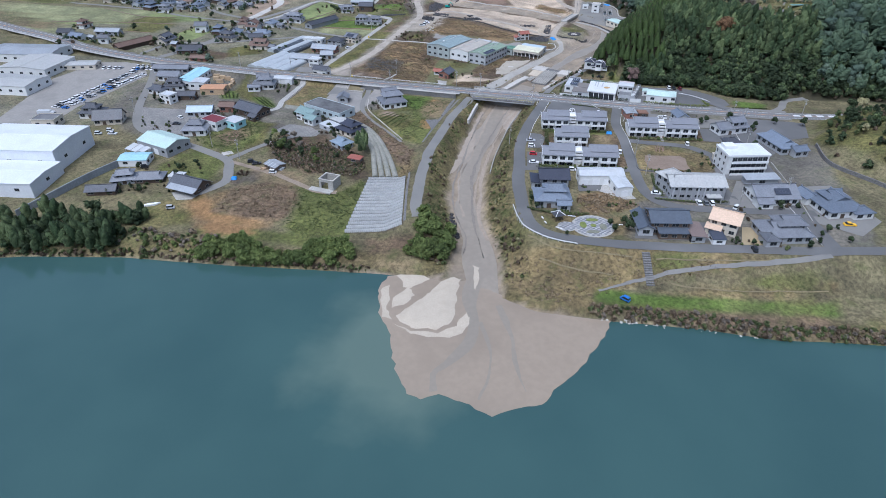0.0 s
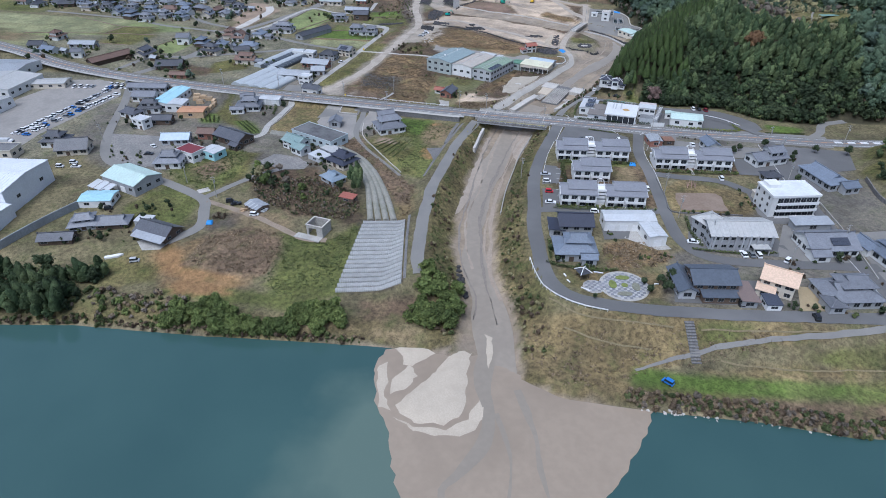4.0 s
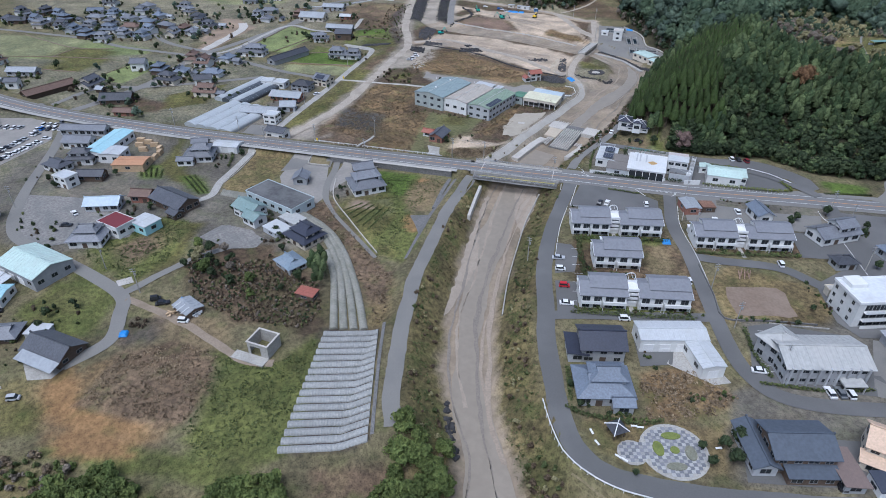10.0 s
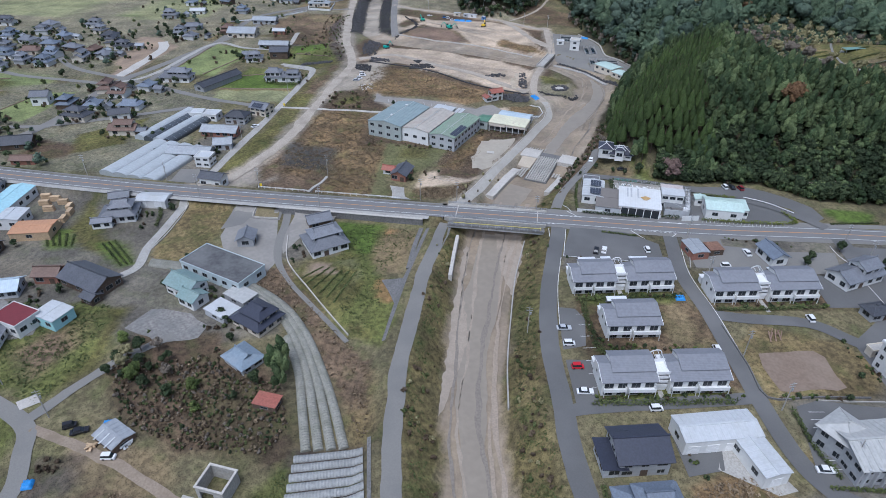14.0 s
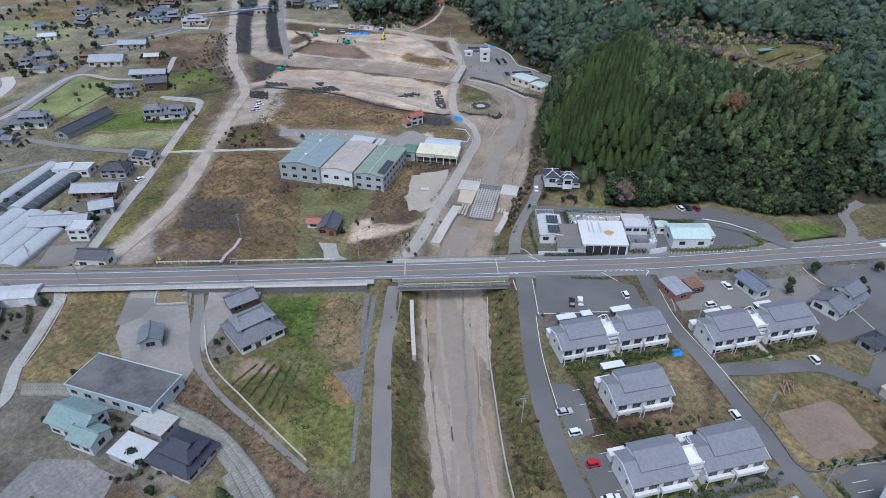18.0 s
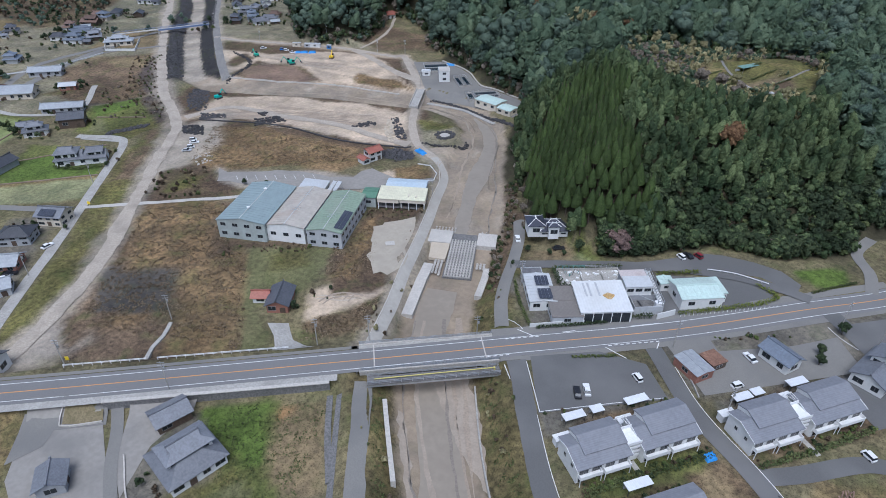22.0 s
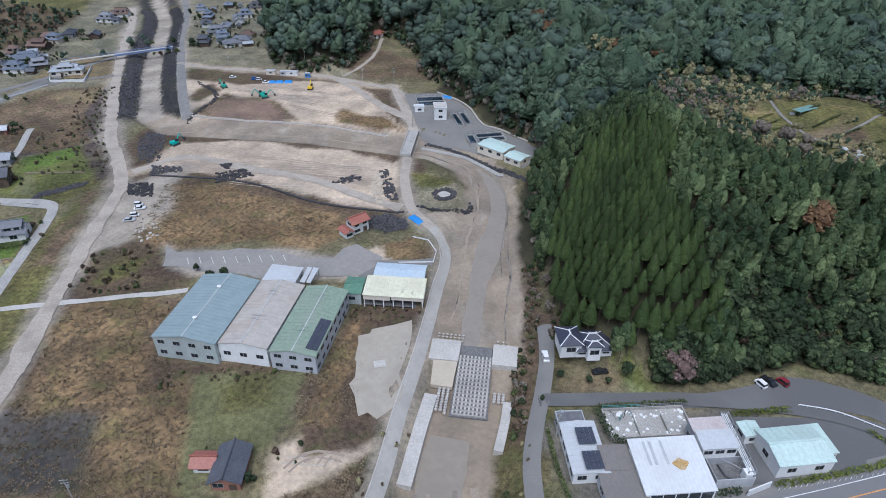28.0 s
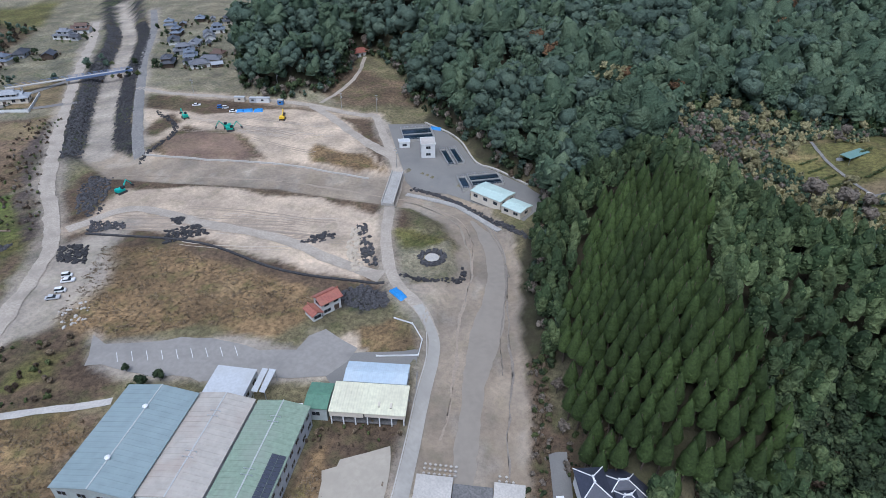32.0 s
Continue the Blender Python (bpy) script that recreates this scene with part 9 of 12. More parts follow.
tree_kind("cedar", 3, lambda g: cedar_cloud(90, g), CEDAR_LEAF, (12.5, 0.28, 0))
tree_kind("bamboo", 4, lambda g: bamboo_cloud(150, g, 13.0, 2.1, 0.4, 3, 5, 8), BAMBOO_LEAF, (7, 0.1, 2))
tree_kind("broad", 3, lambda g: round_cloud(400, g), BROAD_LEAF, (6.5, 0.3, 5))
tree_kind("rust", 1, lambda g: round_cloud(400, g, 10, 4.6), RUST_LEAF, (7, 0.3, 5))
tree_kind("yellow", 2, lambda g: round_cloud(200, g, 8, 3.2), YELLOW_LEAF, (6, 0.2, 5))
tree_kind("bare", 2, lambda g: round_cloud(220, g, 7.5, 3.4, size=0.5), GREY_TWIG, (6, 0.22, 9))
tree_kind("rosy", 1, lambda g: round_cloud(420, g, 7.5, 4.0, 0.2, 9, 0.4), ROSE_TWIG, (6, 0.24, 9))
tree_kind("riverside", 3, lambda g: round_cloud(330, g, 6.0, 3.6, 0.0, 8, 0.5), RIVER_LEAF, (4, 0.2, 4))
tree_kind("shrub", 3, lambda g: round_cloud(130, g, 2.6, 1.7, 0.05, 5, 0.38), BUSH_LEAF, (1.6, 0.08, 4))
tree_kind("garden", 2, lambda g: round_cloud(160, g, 4.2, 1.8, 0.25, 5, 0.36), BROAD_LEAF, (3, 0.14, 4))


BUSHES = {}


def bush_mesh(kind, k):
    """Leaves and stems as one mesh, for what has no trunk to be seen."""
    crown, stem = TREES[kind][k]
    v = [tuple(p.co) for p in crown.vertices]
    f = [tuple(p.vertices) for p in crown.polygons]
    n, o = len(f), len(v)
    v += [tuple(p.co) for p in stem.vertices]
    f += [tuple(i + o for i in p.vertices) for p in stem.polygons]
    me = mesh(kind + "_bush", v, f)
    me.materials.append(crown.materials[0])
    me.materials.append(BARK)
    for p in me.polygons[n:]:
        p.material_index = 1
    return me


def tree(kind, x, y, size=1.0, turn=0.0, name="tree", label="", group="", category="tree", sink=0.0, pick=0):
    k = pick % len(TREES[kind])
    at = pose(x, y, ground_at(x, y) - sink, 0, 0, turn) @ Matrix.Scale(size, 4)
    if "shrub" in name or "scrub" in name or "bush" in name or "clump" in name:
        if (kind, k) not in BUSHES:
            BUSHES[kind, k] = bush_mesh(kind, k)
        ob = new(name, BUSHES[kind, k])
        ob.matrix_basis = at
        return tagged(ob, label, "bush" if "clump" not in name else "bamboo", group)
    crown, stem = TREES[kind][k]
    root = thing(name, label, category, at, group)
    part("trunk", stem, None, root)
    part("crown", crown, None, root)
    return root


def far_wood(name, label, spots, kinds, leaf, seed):
    """Trees too far or too many to count, joined."""
    rng = np.random.default_rng(seed)
    protos = [make(np.random.default_rng(seed + 50 + i)) for i, make in enumerate(kinds)]
    out = []
    for x, y in spots:
        c = protos[rng.integers(len(protos))]
        a, s = rng.random() * 6.28, (0.75 + 0.5 * rng.random() + 0.5 * (rng.random() < 0.14)) * (1.0 if y < 520 else 1.25 if y < 720 else 1.65)
        rot = np.array([[math.cos(a), -math.sin(a), 0], [math.sin(a), math.cos(a), 0], [0, 0, 1]]) * s
        out.append(c @ rot.T + np.array([x, y, ground_at(x, y) - 0.3]))
    if out:
        me = cloud_mesh(name, np.concatenate(out))
        me.materials.append(leaf)
        tagged(new(name, me), label, "woods", kind="stuff")


def scrub(name, label, spots, shapes, seed):
    """Uncounted bushes, joined into one mesh for each kind of leaf; spots are (x, y, size), shapes (maker, leaf)."""
    rng = np.random.default_rng(seed)
    for n, (make, leaf) in enumerate(shapes):
        protos = [make(np.random.default_rng(seed + 9 * n + i)) for i in range(3)]
        out = []
        for x, y, s in spots[n::len(shapes)]:
            a, s = rng.random() * 6.28, s * (0.8 + 0.4 * rng.random())
            rot = np.array([[math.cos(a), -math.sin(a), 0], [math.sin(a), math.cos(a), 0], [0, 0, 1]]) * s
            out.append(protos[rng.integers(3)] @ rot.T + np.array([x, y, ground_at(x, y) - 0.25 * s]))
        me = cloud_mesh(name, np.concatenate(out))
        me.materials.append(leaf)
        tagged(new(name, me), label, "scrub", kind="stuff")


LOW = lambda g: round_cloud(36, g, 2.3, 1.6, 0.0, 3, 0.45, 3, 5)
TALL = lambda g: round_cloud(56, g, 4.6, 2.3, 0.05, 4, 0.55, 3, 5)
CEDARS = np.array([(-15, 404), (-13, 424), (-9, 440), (-3, 454), (4, 465), (10, 475), (18, 487), (27, 492), (36, 489), (44, 479), (43, 466), (36, 455), (28, 446), (25, 431), (24, 416), (25, 404), (30, 396), (20, 391), (8, 390), (-6, 396)], float)
rng = np.random.default_rng(7)
spots = {"cedar": [], "bamboo": [], "far": [], "dark": []}


def wood_grid(step, y0, y1, loose=0.36):
    """Loosely staggered places over the hills."""
    out = []
    for j in range(int((y1 - y0) / (step * 0.87))):
        y = y0 + j * step * 0.87
        right = max(180 + 0.3 * (y - 400), 0.86 * y - 262)
        for i in range(int((right + 145) / step)):
            out.append((-142 + (i + 0.5 * (j % 2)) * step + rng.uniform(-loose, loose) * step, y + rng.uniform(-loose, loose) * step))
    return np.array(out)


u, v = np.meshgrid(np.arange(-40, 40) * 3.9, np.arange(-40, 40) * 3.7)
u[1::2] += 1.95
u, v = u + rng.uniform(-0.5, 0.5, u.shape), v + rng.uniform(-0.5, 0.5, u.shape)
p = np.column_stack([(25 + 0.8 * u - 0.6 * v).ravel(), (450 + 0.6 * u + 0.8 * v).ravel()])
keep = (depth_inside(p[:, 0], p[:, 1], CEDARS) > 0) & (depth_inside(p[:, 0], p[:, 1], HILL) > -2)
spots["cedar"] = [tuple(q) for q in p[keep]]
p = wood_grid(4.9, 388, 520, 0.3)
keep = (depth_inside(p[:, 0], p[:, 1], CEDARS) < -0.8) & (depth_inside(p[:, 0], p[:, 1], HILL) > np.where(p[:, 0] > 34, 11, 0.5)) & (depth_inside(p[:, 0], p[:, 1], CLEARING) < 0) & (p[:, 0] < 112) & (p[:, 0] > -20)
spots["bamboo"] = [tuple(q) for q in p[keep]]
for step, y0, y1 in ((4.5, 388, 600), (6.6, 600, 720), (9.0, 720, 970)):
    p = wood_grid(step, y0, y1)
    keep = (depth_inside(p[:, 0], p[:, 1], CEDARS) < -1.5) & (depth_inside(p[:, 0], p[:, 1], HILL) > 2) & (depth_inside(p[:, 0], p[:, 1], CLEARING) < -1) & ((p[:, 0] >= 112) | (p[:, 1] >= 520))
    mix = ripple(p[:, 0], p[:, 1], 70, 2.0) + 0.7 * rng.normal(size=len(p))
    for (x, y), m in zip(p[keep], mix[keep]):
        spots["far" if m > (-0.2 if y < 640 else 0.5) else "dark"].append((x, y))
for key in ("cedar", "bamboo"):
    pick = sorted(spots[key], key=lambda p: p[1] + 0.2 * abs(p[0]))
    for k, (x, y) in enumerate(pick[:300]):
        if key == "cedar":
            tree("cedar", x, y, rng.uniform(0.84, 1.1), rng.uniform(0, 360), "cedar_tree", "narrow dark green cedar on the hillside plantation", "hillside cedars", pick=k)
        else:
            tree("bamboo", x, y, rng.uniform(0.72, 1.15), rng.uniform(0, 360), "bamboo_clump", "feathery green bamboo clump on the hillside", "hillside bamboo", pick=k)
    rest = pick[300:]
    if key == "cedar":
        far_wood("cedar_wood", "dense plantation of dark green cedars", rest, [lambda g: cedar_cloud(90, g)] * 4, CEDAR_LEAF, 3)
    else:
        far_wood("bamboo_wood", "dense feathery bamboo grove over the hill", rest, [lambda g: bamboo_cloud(150, g, 13.0, 2.1, 0.4, 3, 5, 8)] * 5, BAMBOO_LEAF, 4)
# both leaf colours carry the distance haze
far_wood("mixed_wood", "far mixed evergreen woods on the hills", spots["far"], [lambda g: bamboo_cloud(36, g, 11, 3.0, 0.9, 3, 4, 6), lambda g: bamboo_cloud(36, g, 12, 3.2, 0.9, 3, 4, 6), lambda g: round_cloud(50, g, 10, 3.6, 0.3, 5, 0.9, 3, 6)], HAZED_MIXED_LEAF, 5)
far_wood("dark_wood", "far dark evergreen woods on the hills", spots["dark"], [lambda g: round_cloud(20, g, 10, 4.4, 0.3, 5, 0.9, 3, 5)] * 3, HAZED_LEAF, 6)
for x, y, s in ((59, 411, 1.2), (62.5, 414, 0.9), (74, 549, 1.25), (77, 551, 1.0), (89, 582, 1.2), (185, 644, 1.4), (160, 610, 1.3), (112, 690, 1.2), (160, 700, 1.2)):
    tree("rust", x, y, s, 40 * x, "autumn_tree", "rust-brown autumn tree among evergreens", "autumn trees", sink=-4.0)
p = wood_grid(1.9, 430, 548, 0.5)
deep = depth_inside(p[:, 0], p[:, 1], CLEARING)
plot = (p[:, 0] > 92) & (p[:, 0] < 140) & (p[:, 1] > 446) & (p[:, 1] < 512)
band = mottle(p[:, 0], p[:, 1], 16, 3.0)
keep = (deep > -3) & np.where(plot, band > 0.35, band > -0.75)
pale, tone = p[keep], mottle(p[keep, 0], p[keep, 1], 22, 8.0) + 0.5 * rng.normal(size=keep.sum())
GRASSY = lambda g: round_cloud(26, g, 2.0, 1.1, 0.0, 3, 0.42, 3, 5)
far_wood("pale_scrub", "pale straw-coloured tall grass in the hill clearing", [tuple(q) for q in pale[tone > 0.05]], [GRASSY] * 3, YELLOW_LEAF, 8)
far_wood("green_scrub", "olive green scrub in the hill clearing", [tuple(q) for q in pale[(tone <= 0.05) & (tone > -0.75)]], [GRASSY] * 3, HAZED_MIXED_LEAF, 10)
far_wood("bare_scrub", "grey leafless scrub in the hill clearing", [tuple(q) for q in pale[tone <= -0.75]], [GRASSY] * 2, GREY_TWIG, 9)
for k in range(26):
    x, y = rng.uniform(30, 290), rng.uniform(560, 830)
    if x < 0.8 * y - 280:
        tree(("rust", "yellow", "bare", "rust")[k % 4], x, y, rng.uniform(0.8, 1.3), k * 50, "autumn_tree", "brown or yellow autumn tree in the far woods", "autumn trees", sink=-3, pick=k)
for x, y, s in ((53, 574, 1.7), (58, 573, 1.4), (49, 576, 1.2), (130, 560, 1.3), (61, 589, 1.2), (150, 640, 1.1), (92, 434, 0.8), (101, 430, 0.7)):
    tree("yellow", x, y, s, 70, "autumn_tree", "yellow-brown autumn tree among evergreens", "autumn trees", sink=-4.5)
for x, y, s in ((49, 491, 1.0), (72, 463, 1.1), (78, 457, 1.0), (107, 622, 1.2)):
    tree("bare", x, y, s * 1.15, 20, "bare_tree", "pale grey leafless tree among evergreens", "bare trees", sink=-2.5, pick=int(x))
for k in range(34):
    x, y = rng.uniform(60, 150), rng.uniform(438, 548)
    if depth_inside(np.array([x]), np.array([y]), CLEARING)[0] > -4 and not (100 < x < 130 and 450 < y < 508):
        tree("yellow" if k % 3 else "bare", x, y, rng.uniform(0.5, 0.9), k * 37, "clearing_tree", "pale yellowing tree in the hill clearing", "clearing trees", pick=k)

# foot of the hill and the east rise
spots = []
for k in range(1500):
    x = rng.uniform(6, 150)
    foot = float(np.interp(x, [6, 24, 46, 60, 66, 92, 100, 140], [384, 384, 387, 380, 375.5, 375.5, 386, 390]))
    spots.append((x, foot + rng.random() * max(9, (410 if x > 26 else 396) - foot), rng.uniform(0.9, 1.6)))
scrub("slope_scrub", "tangled dark brown-green scrub at the foot of the hill", spots, [(TALL, BROAD_LEAF), (TALL, BROAD_LEAF), (TALL, BAMBOO_LEAF), (TALL, BROAD_LEAF), (LOW, BUSH_LEAF), (TALL, BAMBOO_LEAF), (TALL, BROAD_LEAF), (LOW, DARK_TWIG)], 31)
line = HILL[1:19]
spots = []
for a, b in zip(line, line[1:]):
    n = int(np.hypot(*(b - a)) / 1.5)
    side = np.array([b[1] - a[1], a[0] - b[0]]) / np.hypot(*(b - a))
    spots += [(*(a + (b - a) * (k + rng.random()) / n + side * rng.uniform(-0.5, 5)), rng.uniform(0.8, 1.5)) for k in range(n)]
scrub("edge_scrub", "dark undergrowth along the foot of the woods", spots, [(TALL, BROAD_LEAF), (TALL, HAZED_LEAF), (TALL, BAMBOO_LEAF), (LOW, DARK_TWIG), (TALL, BROAD_LEAF), (TALL, GREY_TWIG)], 39)
edge = wood_grid(3.2, 430, 560)
deep = depth_inside(edge[:, 0], edge[:, 1], CLEARING)
scrub("edge_scrub", "bushes along the edge of the hill clearing", [(x, y, 1.5) for (x, y), d in zip(edge, deep) if -8 < d < 0.5], [(TALL, BAMBOO_LEAF), (TALL, HAZED_LEAF), (TALL, YELLOW_LEAF)], 32)
for x, y, s in ((22, 386, 0.9), (14, 388, 0.8), (34, 388, 0.7), (44, 388, 0.8), (55, 384, 0.8), (66, 382, 0.7), (75, 382, 0.8), (-2, 389, 0.6), (-12, 404, 0.7), (-15, 418, 0.6), (-12, 432, 0.7), (-10, 446, 0.8), (-7, 460, 0.8), (0, 474, 0.9), (4, 488, 0.9), (10, 505, 0.9), (18, 518, 1.0), (28, 540, 1.0), (26, 565, 1.0)):
    tree("bare" if (x * 7) % 3 < 1 else "broad", x, y, s, x * 31, "edge_tree", "tangled tree at the wood's edge", "wood edge trees", pick=int(y))
for x, y, s in ((19.5, 388.5, 1.0), (22.5, 386.5, 0.9), (25, 389, 1.0), (21, 392, 1.1), (27, 387, 0.85), (24, 393, 1.05)):
    tree("bamboo", x, y, s, x * 40, "bamboo_clump", "tall feathery bamboo clump beside the access road", "hillside bamboo", pick=int(y))
tree("rosy", 11, 385.5, 1.3, 10, "bare_tree", "leafless pinkish-grey tree beside the access road", sink=0)
for k in range(150):
    x, y = rng.uniform(100, 215), rng.uniform(200, 385)
    if depth_inside(np.array([x]), np.array([y]), EAST_RISE)[0] > 4 and rng.random() < 0.75:
        tree(("broad", "shrub", "yellow", "shrub")[k % 4], x, y, rng.uniform(0.6, 1.1) * (1 if k % 4 in (0, 2) else 1.3), k * 29, "hill_shrub", "green or brown shrub on the grassy rise", "shrubs of the rise", pick=k)

p = rng.uniform((99, 195), (240, 385), (1500, 2))
p = p[depth_inside(p[:, 0], p[:, 1], EAST_RISE) > 2]
p = p[mottle(p[:, 0], p[:, 1], 18, 12.0) > -0.25]
scrub("rise_scrub", "dense dark green bushes over the eastern rise", [(x, y, rng.uniform(0.6, 1.15)) for x, y in p], [(TALL, BROAD_LEAF), (TALL, BAMBOO_LEAF), (LOW, BUSH_LEAF), (TALL, BROAD_LEAF), (LOW, DARK_TWIG)], 45)

spots = [(x + rng.uniform(-2.2, 2.2), y, rng.uniform(0.35, 0.85)) for y in rng.uniform(376, 446, 150) for x in (np.interp(y, [372, 396, 411, 432, 448], [-36.5, -30, -22.5, -16, -14]),)]
spots += [(rng.uniform(-18, 2), rng.uniform(404, 418), rng.uniform(0.3, 0.7)) for k in range(60)]
scrub("creek_scrub", "tangled grey and brown scrub between the creek and the lane", spots, [(LOW, GREY_TWIG), (LOW, DARK_TWIG), (LOW, BUSH_LEAF), (LOW, DRY_WEED), (LOW, BROAD_LEAF)], 47)
spots = [(rng.uniform(-168, -146), rng.uniform(452, 480), rng.uniform(0.4, 0.9)) for k in range(46)] + [(rng.uniform(-82, -54) , rng.uniform(424, 431), rng.uniform(0.3, 0.6)) for k in range(30)] + [(rng.uniform(-128, -84), rng.uniform(404, 410), rng.uniform(0.3, 0.6)) for k in range(40)]
scrub("weed_scrub", "brown and olive weeds round the derelict factory", spots, [(LOW, DARK_TWIG), (LOW, BUSH_LEAF), (LOW, DRY_WEED), (LOW, DARK_TWIG)], 48)

# river bank scrub on the west side
for k in range(95):
    u = k / 94
    x = -140 + 55 * u + rng.uniform(-2, 2)
    y = float(shore_y(np.array(x))) + 2.2 + rng.uniform(0, 11) * (0.6 + 0.4 * math.sin(u * 9))
    tree("riverside", x, y, rng.uniform(0.6, 1.0), k * 47, "bank_bush", "dense dark green bush overhanging the river bank", "bank bushes", sink=0.5, pick=k)
for k in range(26):
    x, y = rng.uniform(-64, -50), rng.uniform(177, 199)
    if abs((x + 50) * 0.7 + (y - 177) * 0.45 - 0) < 9 and x < -49 - 0.25 * (y - 180):
        tree("riverside", x, y, rng.uniform(0.8, 1.15), k * 53, "bank_bush", "bright green bamboo thicket at the levee's end", "bank bushes", sink=0.4, pick=k)
for k in range(64):
    x = rng.uniform(-245, -176)
    y = float(shore_y(np.array(x))) + rng.uniform(3, 26)
    tree("bamboo" if k % 4 else "broad", x, y, rng.uniform(0.85, 1.1), k * 61, "bank_tree", "dark evergreen tree in the river bank grove", "bank grove", sink=3.6 if k % 4 else 1.5, pick=k)
scrub("bank_scrub", "low green scrub on the river bank", [(x, float(shore_y(np.array(x))) + rng.uniform(3, 16), rng.uniform(0.5, 1.1)) for x in rng.uniform(-178, -138, 90)], [(LOW, BUSH_LEAF), (LOW, RIVER_LEAF), (LOW, DRY_WEED), (LOW, GREY_TWIG)], 33)
spots = [(x, float(shore_y(np.array(x))) + rng.uniform(0.6, 3.2), rng.uniform(0.3, 0.7)) for x in rng.uniform(-250, -76, 420)]
scrub("shore_scrub", "low brown-green grass and scrub along the river's edge", spots, [(LOW, BUSH_LEAF), (LOW, DARK_TWIG), (LOW, DRY_WEED), (LOW, BUSH_LEAF)], 41)
spots = [(x, float(shore_y(np.array(x))) + rng.uniform(2, 26), rng.uniform(0.7, 1.2)) for x in rng.uniform(-250, -174, 190)]
scrub("grove_scrub", "dense dark undergrowth in the river bank grove", spots, [(TALL, BAMBOO_LEAF), (TALL, BROAD_LEAF), (TALL, BAMBOO_LEAF), (LOW, BUSH_LEAF)], 42)
# thicket among the houses west of the tunnels
THICKET = np.array([(-162, 262), (-160, 246), (-148, 230), (-128, 224), (-106, 226), (-104, 236), (-112, 248), (-130, 252), (-138, 264)], float)
p = rng.uniform((-162, 222), (-103, 265), (2600, 2))
p = p[(depth_inside(p[:, 0], p[:, 1], THICKET) > 0) & (mottle(p[:, 0], p[:, 1], 13, 6.0) > -0.35)]
scrub("brush_heap", "dark heap of burnt brushwood beside the lane", [(-156 + 2.2 * math.cos(k), 214.5 + 1.8 * math.sin(2 * k), 0.5) for k in range(12)], [(LOW, DARK_TWIG), (LOW, DARK_TWIG)], 43)
scrub("thicket", "tangled brown and green bushes in an overgrown garden", [(x, y, rng.uniform(0.18, 0.5)) for x, y in p], [(LOW, BUSH_LEAF), (LOW, DARK_TWIG), (LOW, DARK_TWIG), (LOW, DRY_WEED), (LOW, BROAD_LEAF), (LOW, GREY_TWIG)], 34)
for x, y, s in ((-114, 252, 0.62), (-111, 250, 0.6), (-113, 256, 0.62), (-110, 246, 0.5)):
    tree("bamboo", x, y, s * 1.35, x * 9, "garden_bamboo", "yellow-green bamboo beside the blue-roofed house", "garden bamboo", pick=int(y))
for k, (x, y, s) in enumerate(((-160, 244, 0.62), (-157, 247, 0.7), (-153, 249, 0.66), (-149, 247, 0.55), (-158, 251, 0.6), (-147, 250.5, 0.5), (-155, 243.5, 0.5))):
    tree("yellow" if k % 3 == 1 else "garden", x, y, s if k % 3 == 1 else 1.5 * s, k * 70, "garden_tree", "rounded yellow-green tree in an overgrown garden", "overgrown garden trees", pick=k)
lot("concrete_pad", [(-178, 231), (-174.5, 234.5), (-171.5, 232), (-175, 228.8)], PALE_CONCRETE, "small pale concrete pad beside the lane", 0.2)
for k, (x, y, s) in enumerate(((-152, 244, 0.95), (-147, 241, 0.8), (-143, 246, 0.7), (-139, 239, 0.9), (-134, 243, 0.7), (-156, 254, 0.9), (-151, 255, 0.8), (-160, 249, 0.8), (-130, 236, 0.6), (-118, 247, 0.8), (-112, 253, 0.9), (-121, 241, 0.6), (-163, 257, 0.7), (-146, 252, 0.6))):
    tree(("riverside", "broad", "bare", "garden")[k % 4], x, y, s * (0.9, 0.7, 0.8, 1.3)[k % 4], k * 67, "garden_tree", ("olive green tree in an overgrown garden", "olive green tree in an overgrown garden", "leafless grey tree in an overgrown garden", "dark green tree in an overgrown garden")[k % 4], "overgrown garden trees", pick=k)
# creek banks
spots = []
for k in range(300):
    line = CREEK[1:12]
    i, u = rng.integers(len(line) - 1), rng.random()
    p = [a + (b - a) * u for a, b in zip(line[i], line[i + 1])]
    x, y = p[0] + (1 if k % 2 else -1) * (p[2] + 2.5 + 7.5 * rng.random() ** 1.3), p[1]
    if abs(y - 344) > 12 and mottle(np.array([x]), np.array([y]), 15, 9.0)[0] > -0.3:
        spots.append((x, y, rng.uniform(0.3, 0.75)))
scrub("creek_scrub", "low weedy scrub on the creek bank", spots, [(LOW, BUSH_LEAF), (LOW, DARK_TWIG), (LOW, DARK_TWIG), (LOW, YELLOW_LEAF)], 35)
spots = [(x, float(shore_y(np.array(x))) + rng.uniform(0.1, 5.5), rng.uniform(0.4, 0.85)) for x in rng.uniform(4, 112, 480)]
scrub("bank_scrub", "dense brown and green scrub along the river's edge", spots, [(LOW, BUSH_LEAF), (LOW, DRY_WEED), (LOW, DARK_TWIG), (LOW, GREY_TWIG), (LOW, BUSH_LEAF), (LOW, DRY_WEED)], 36)
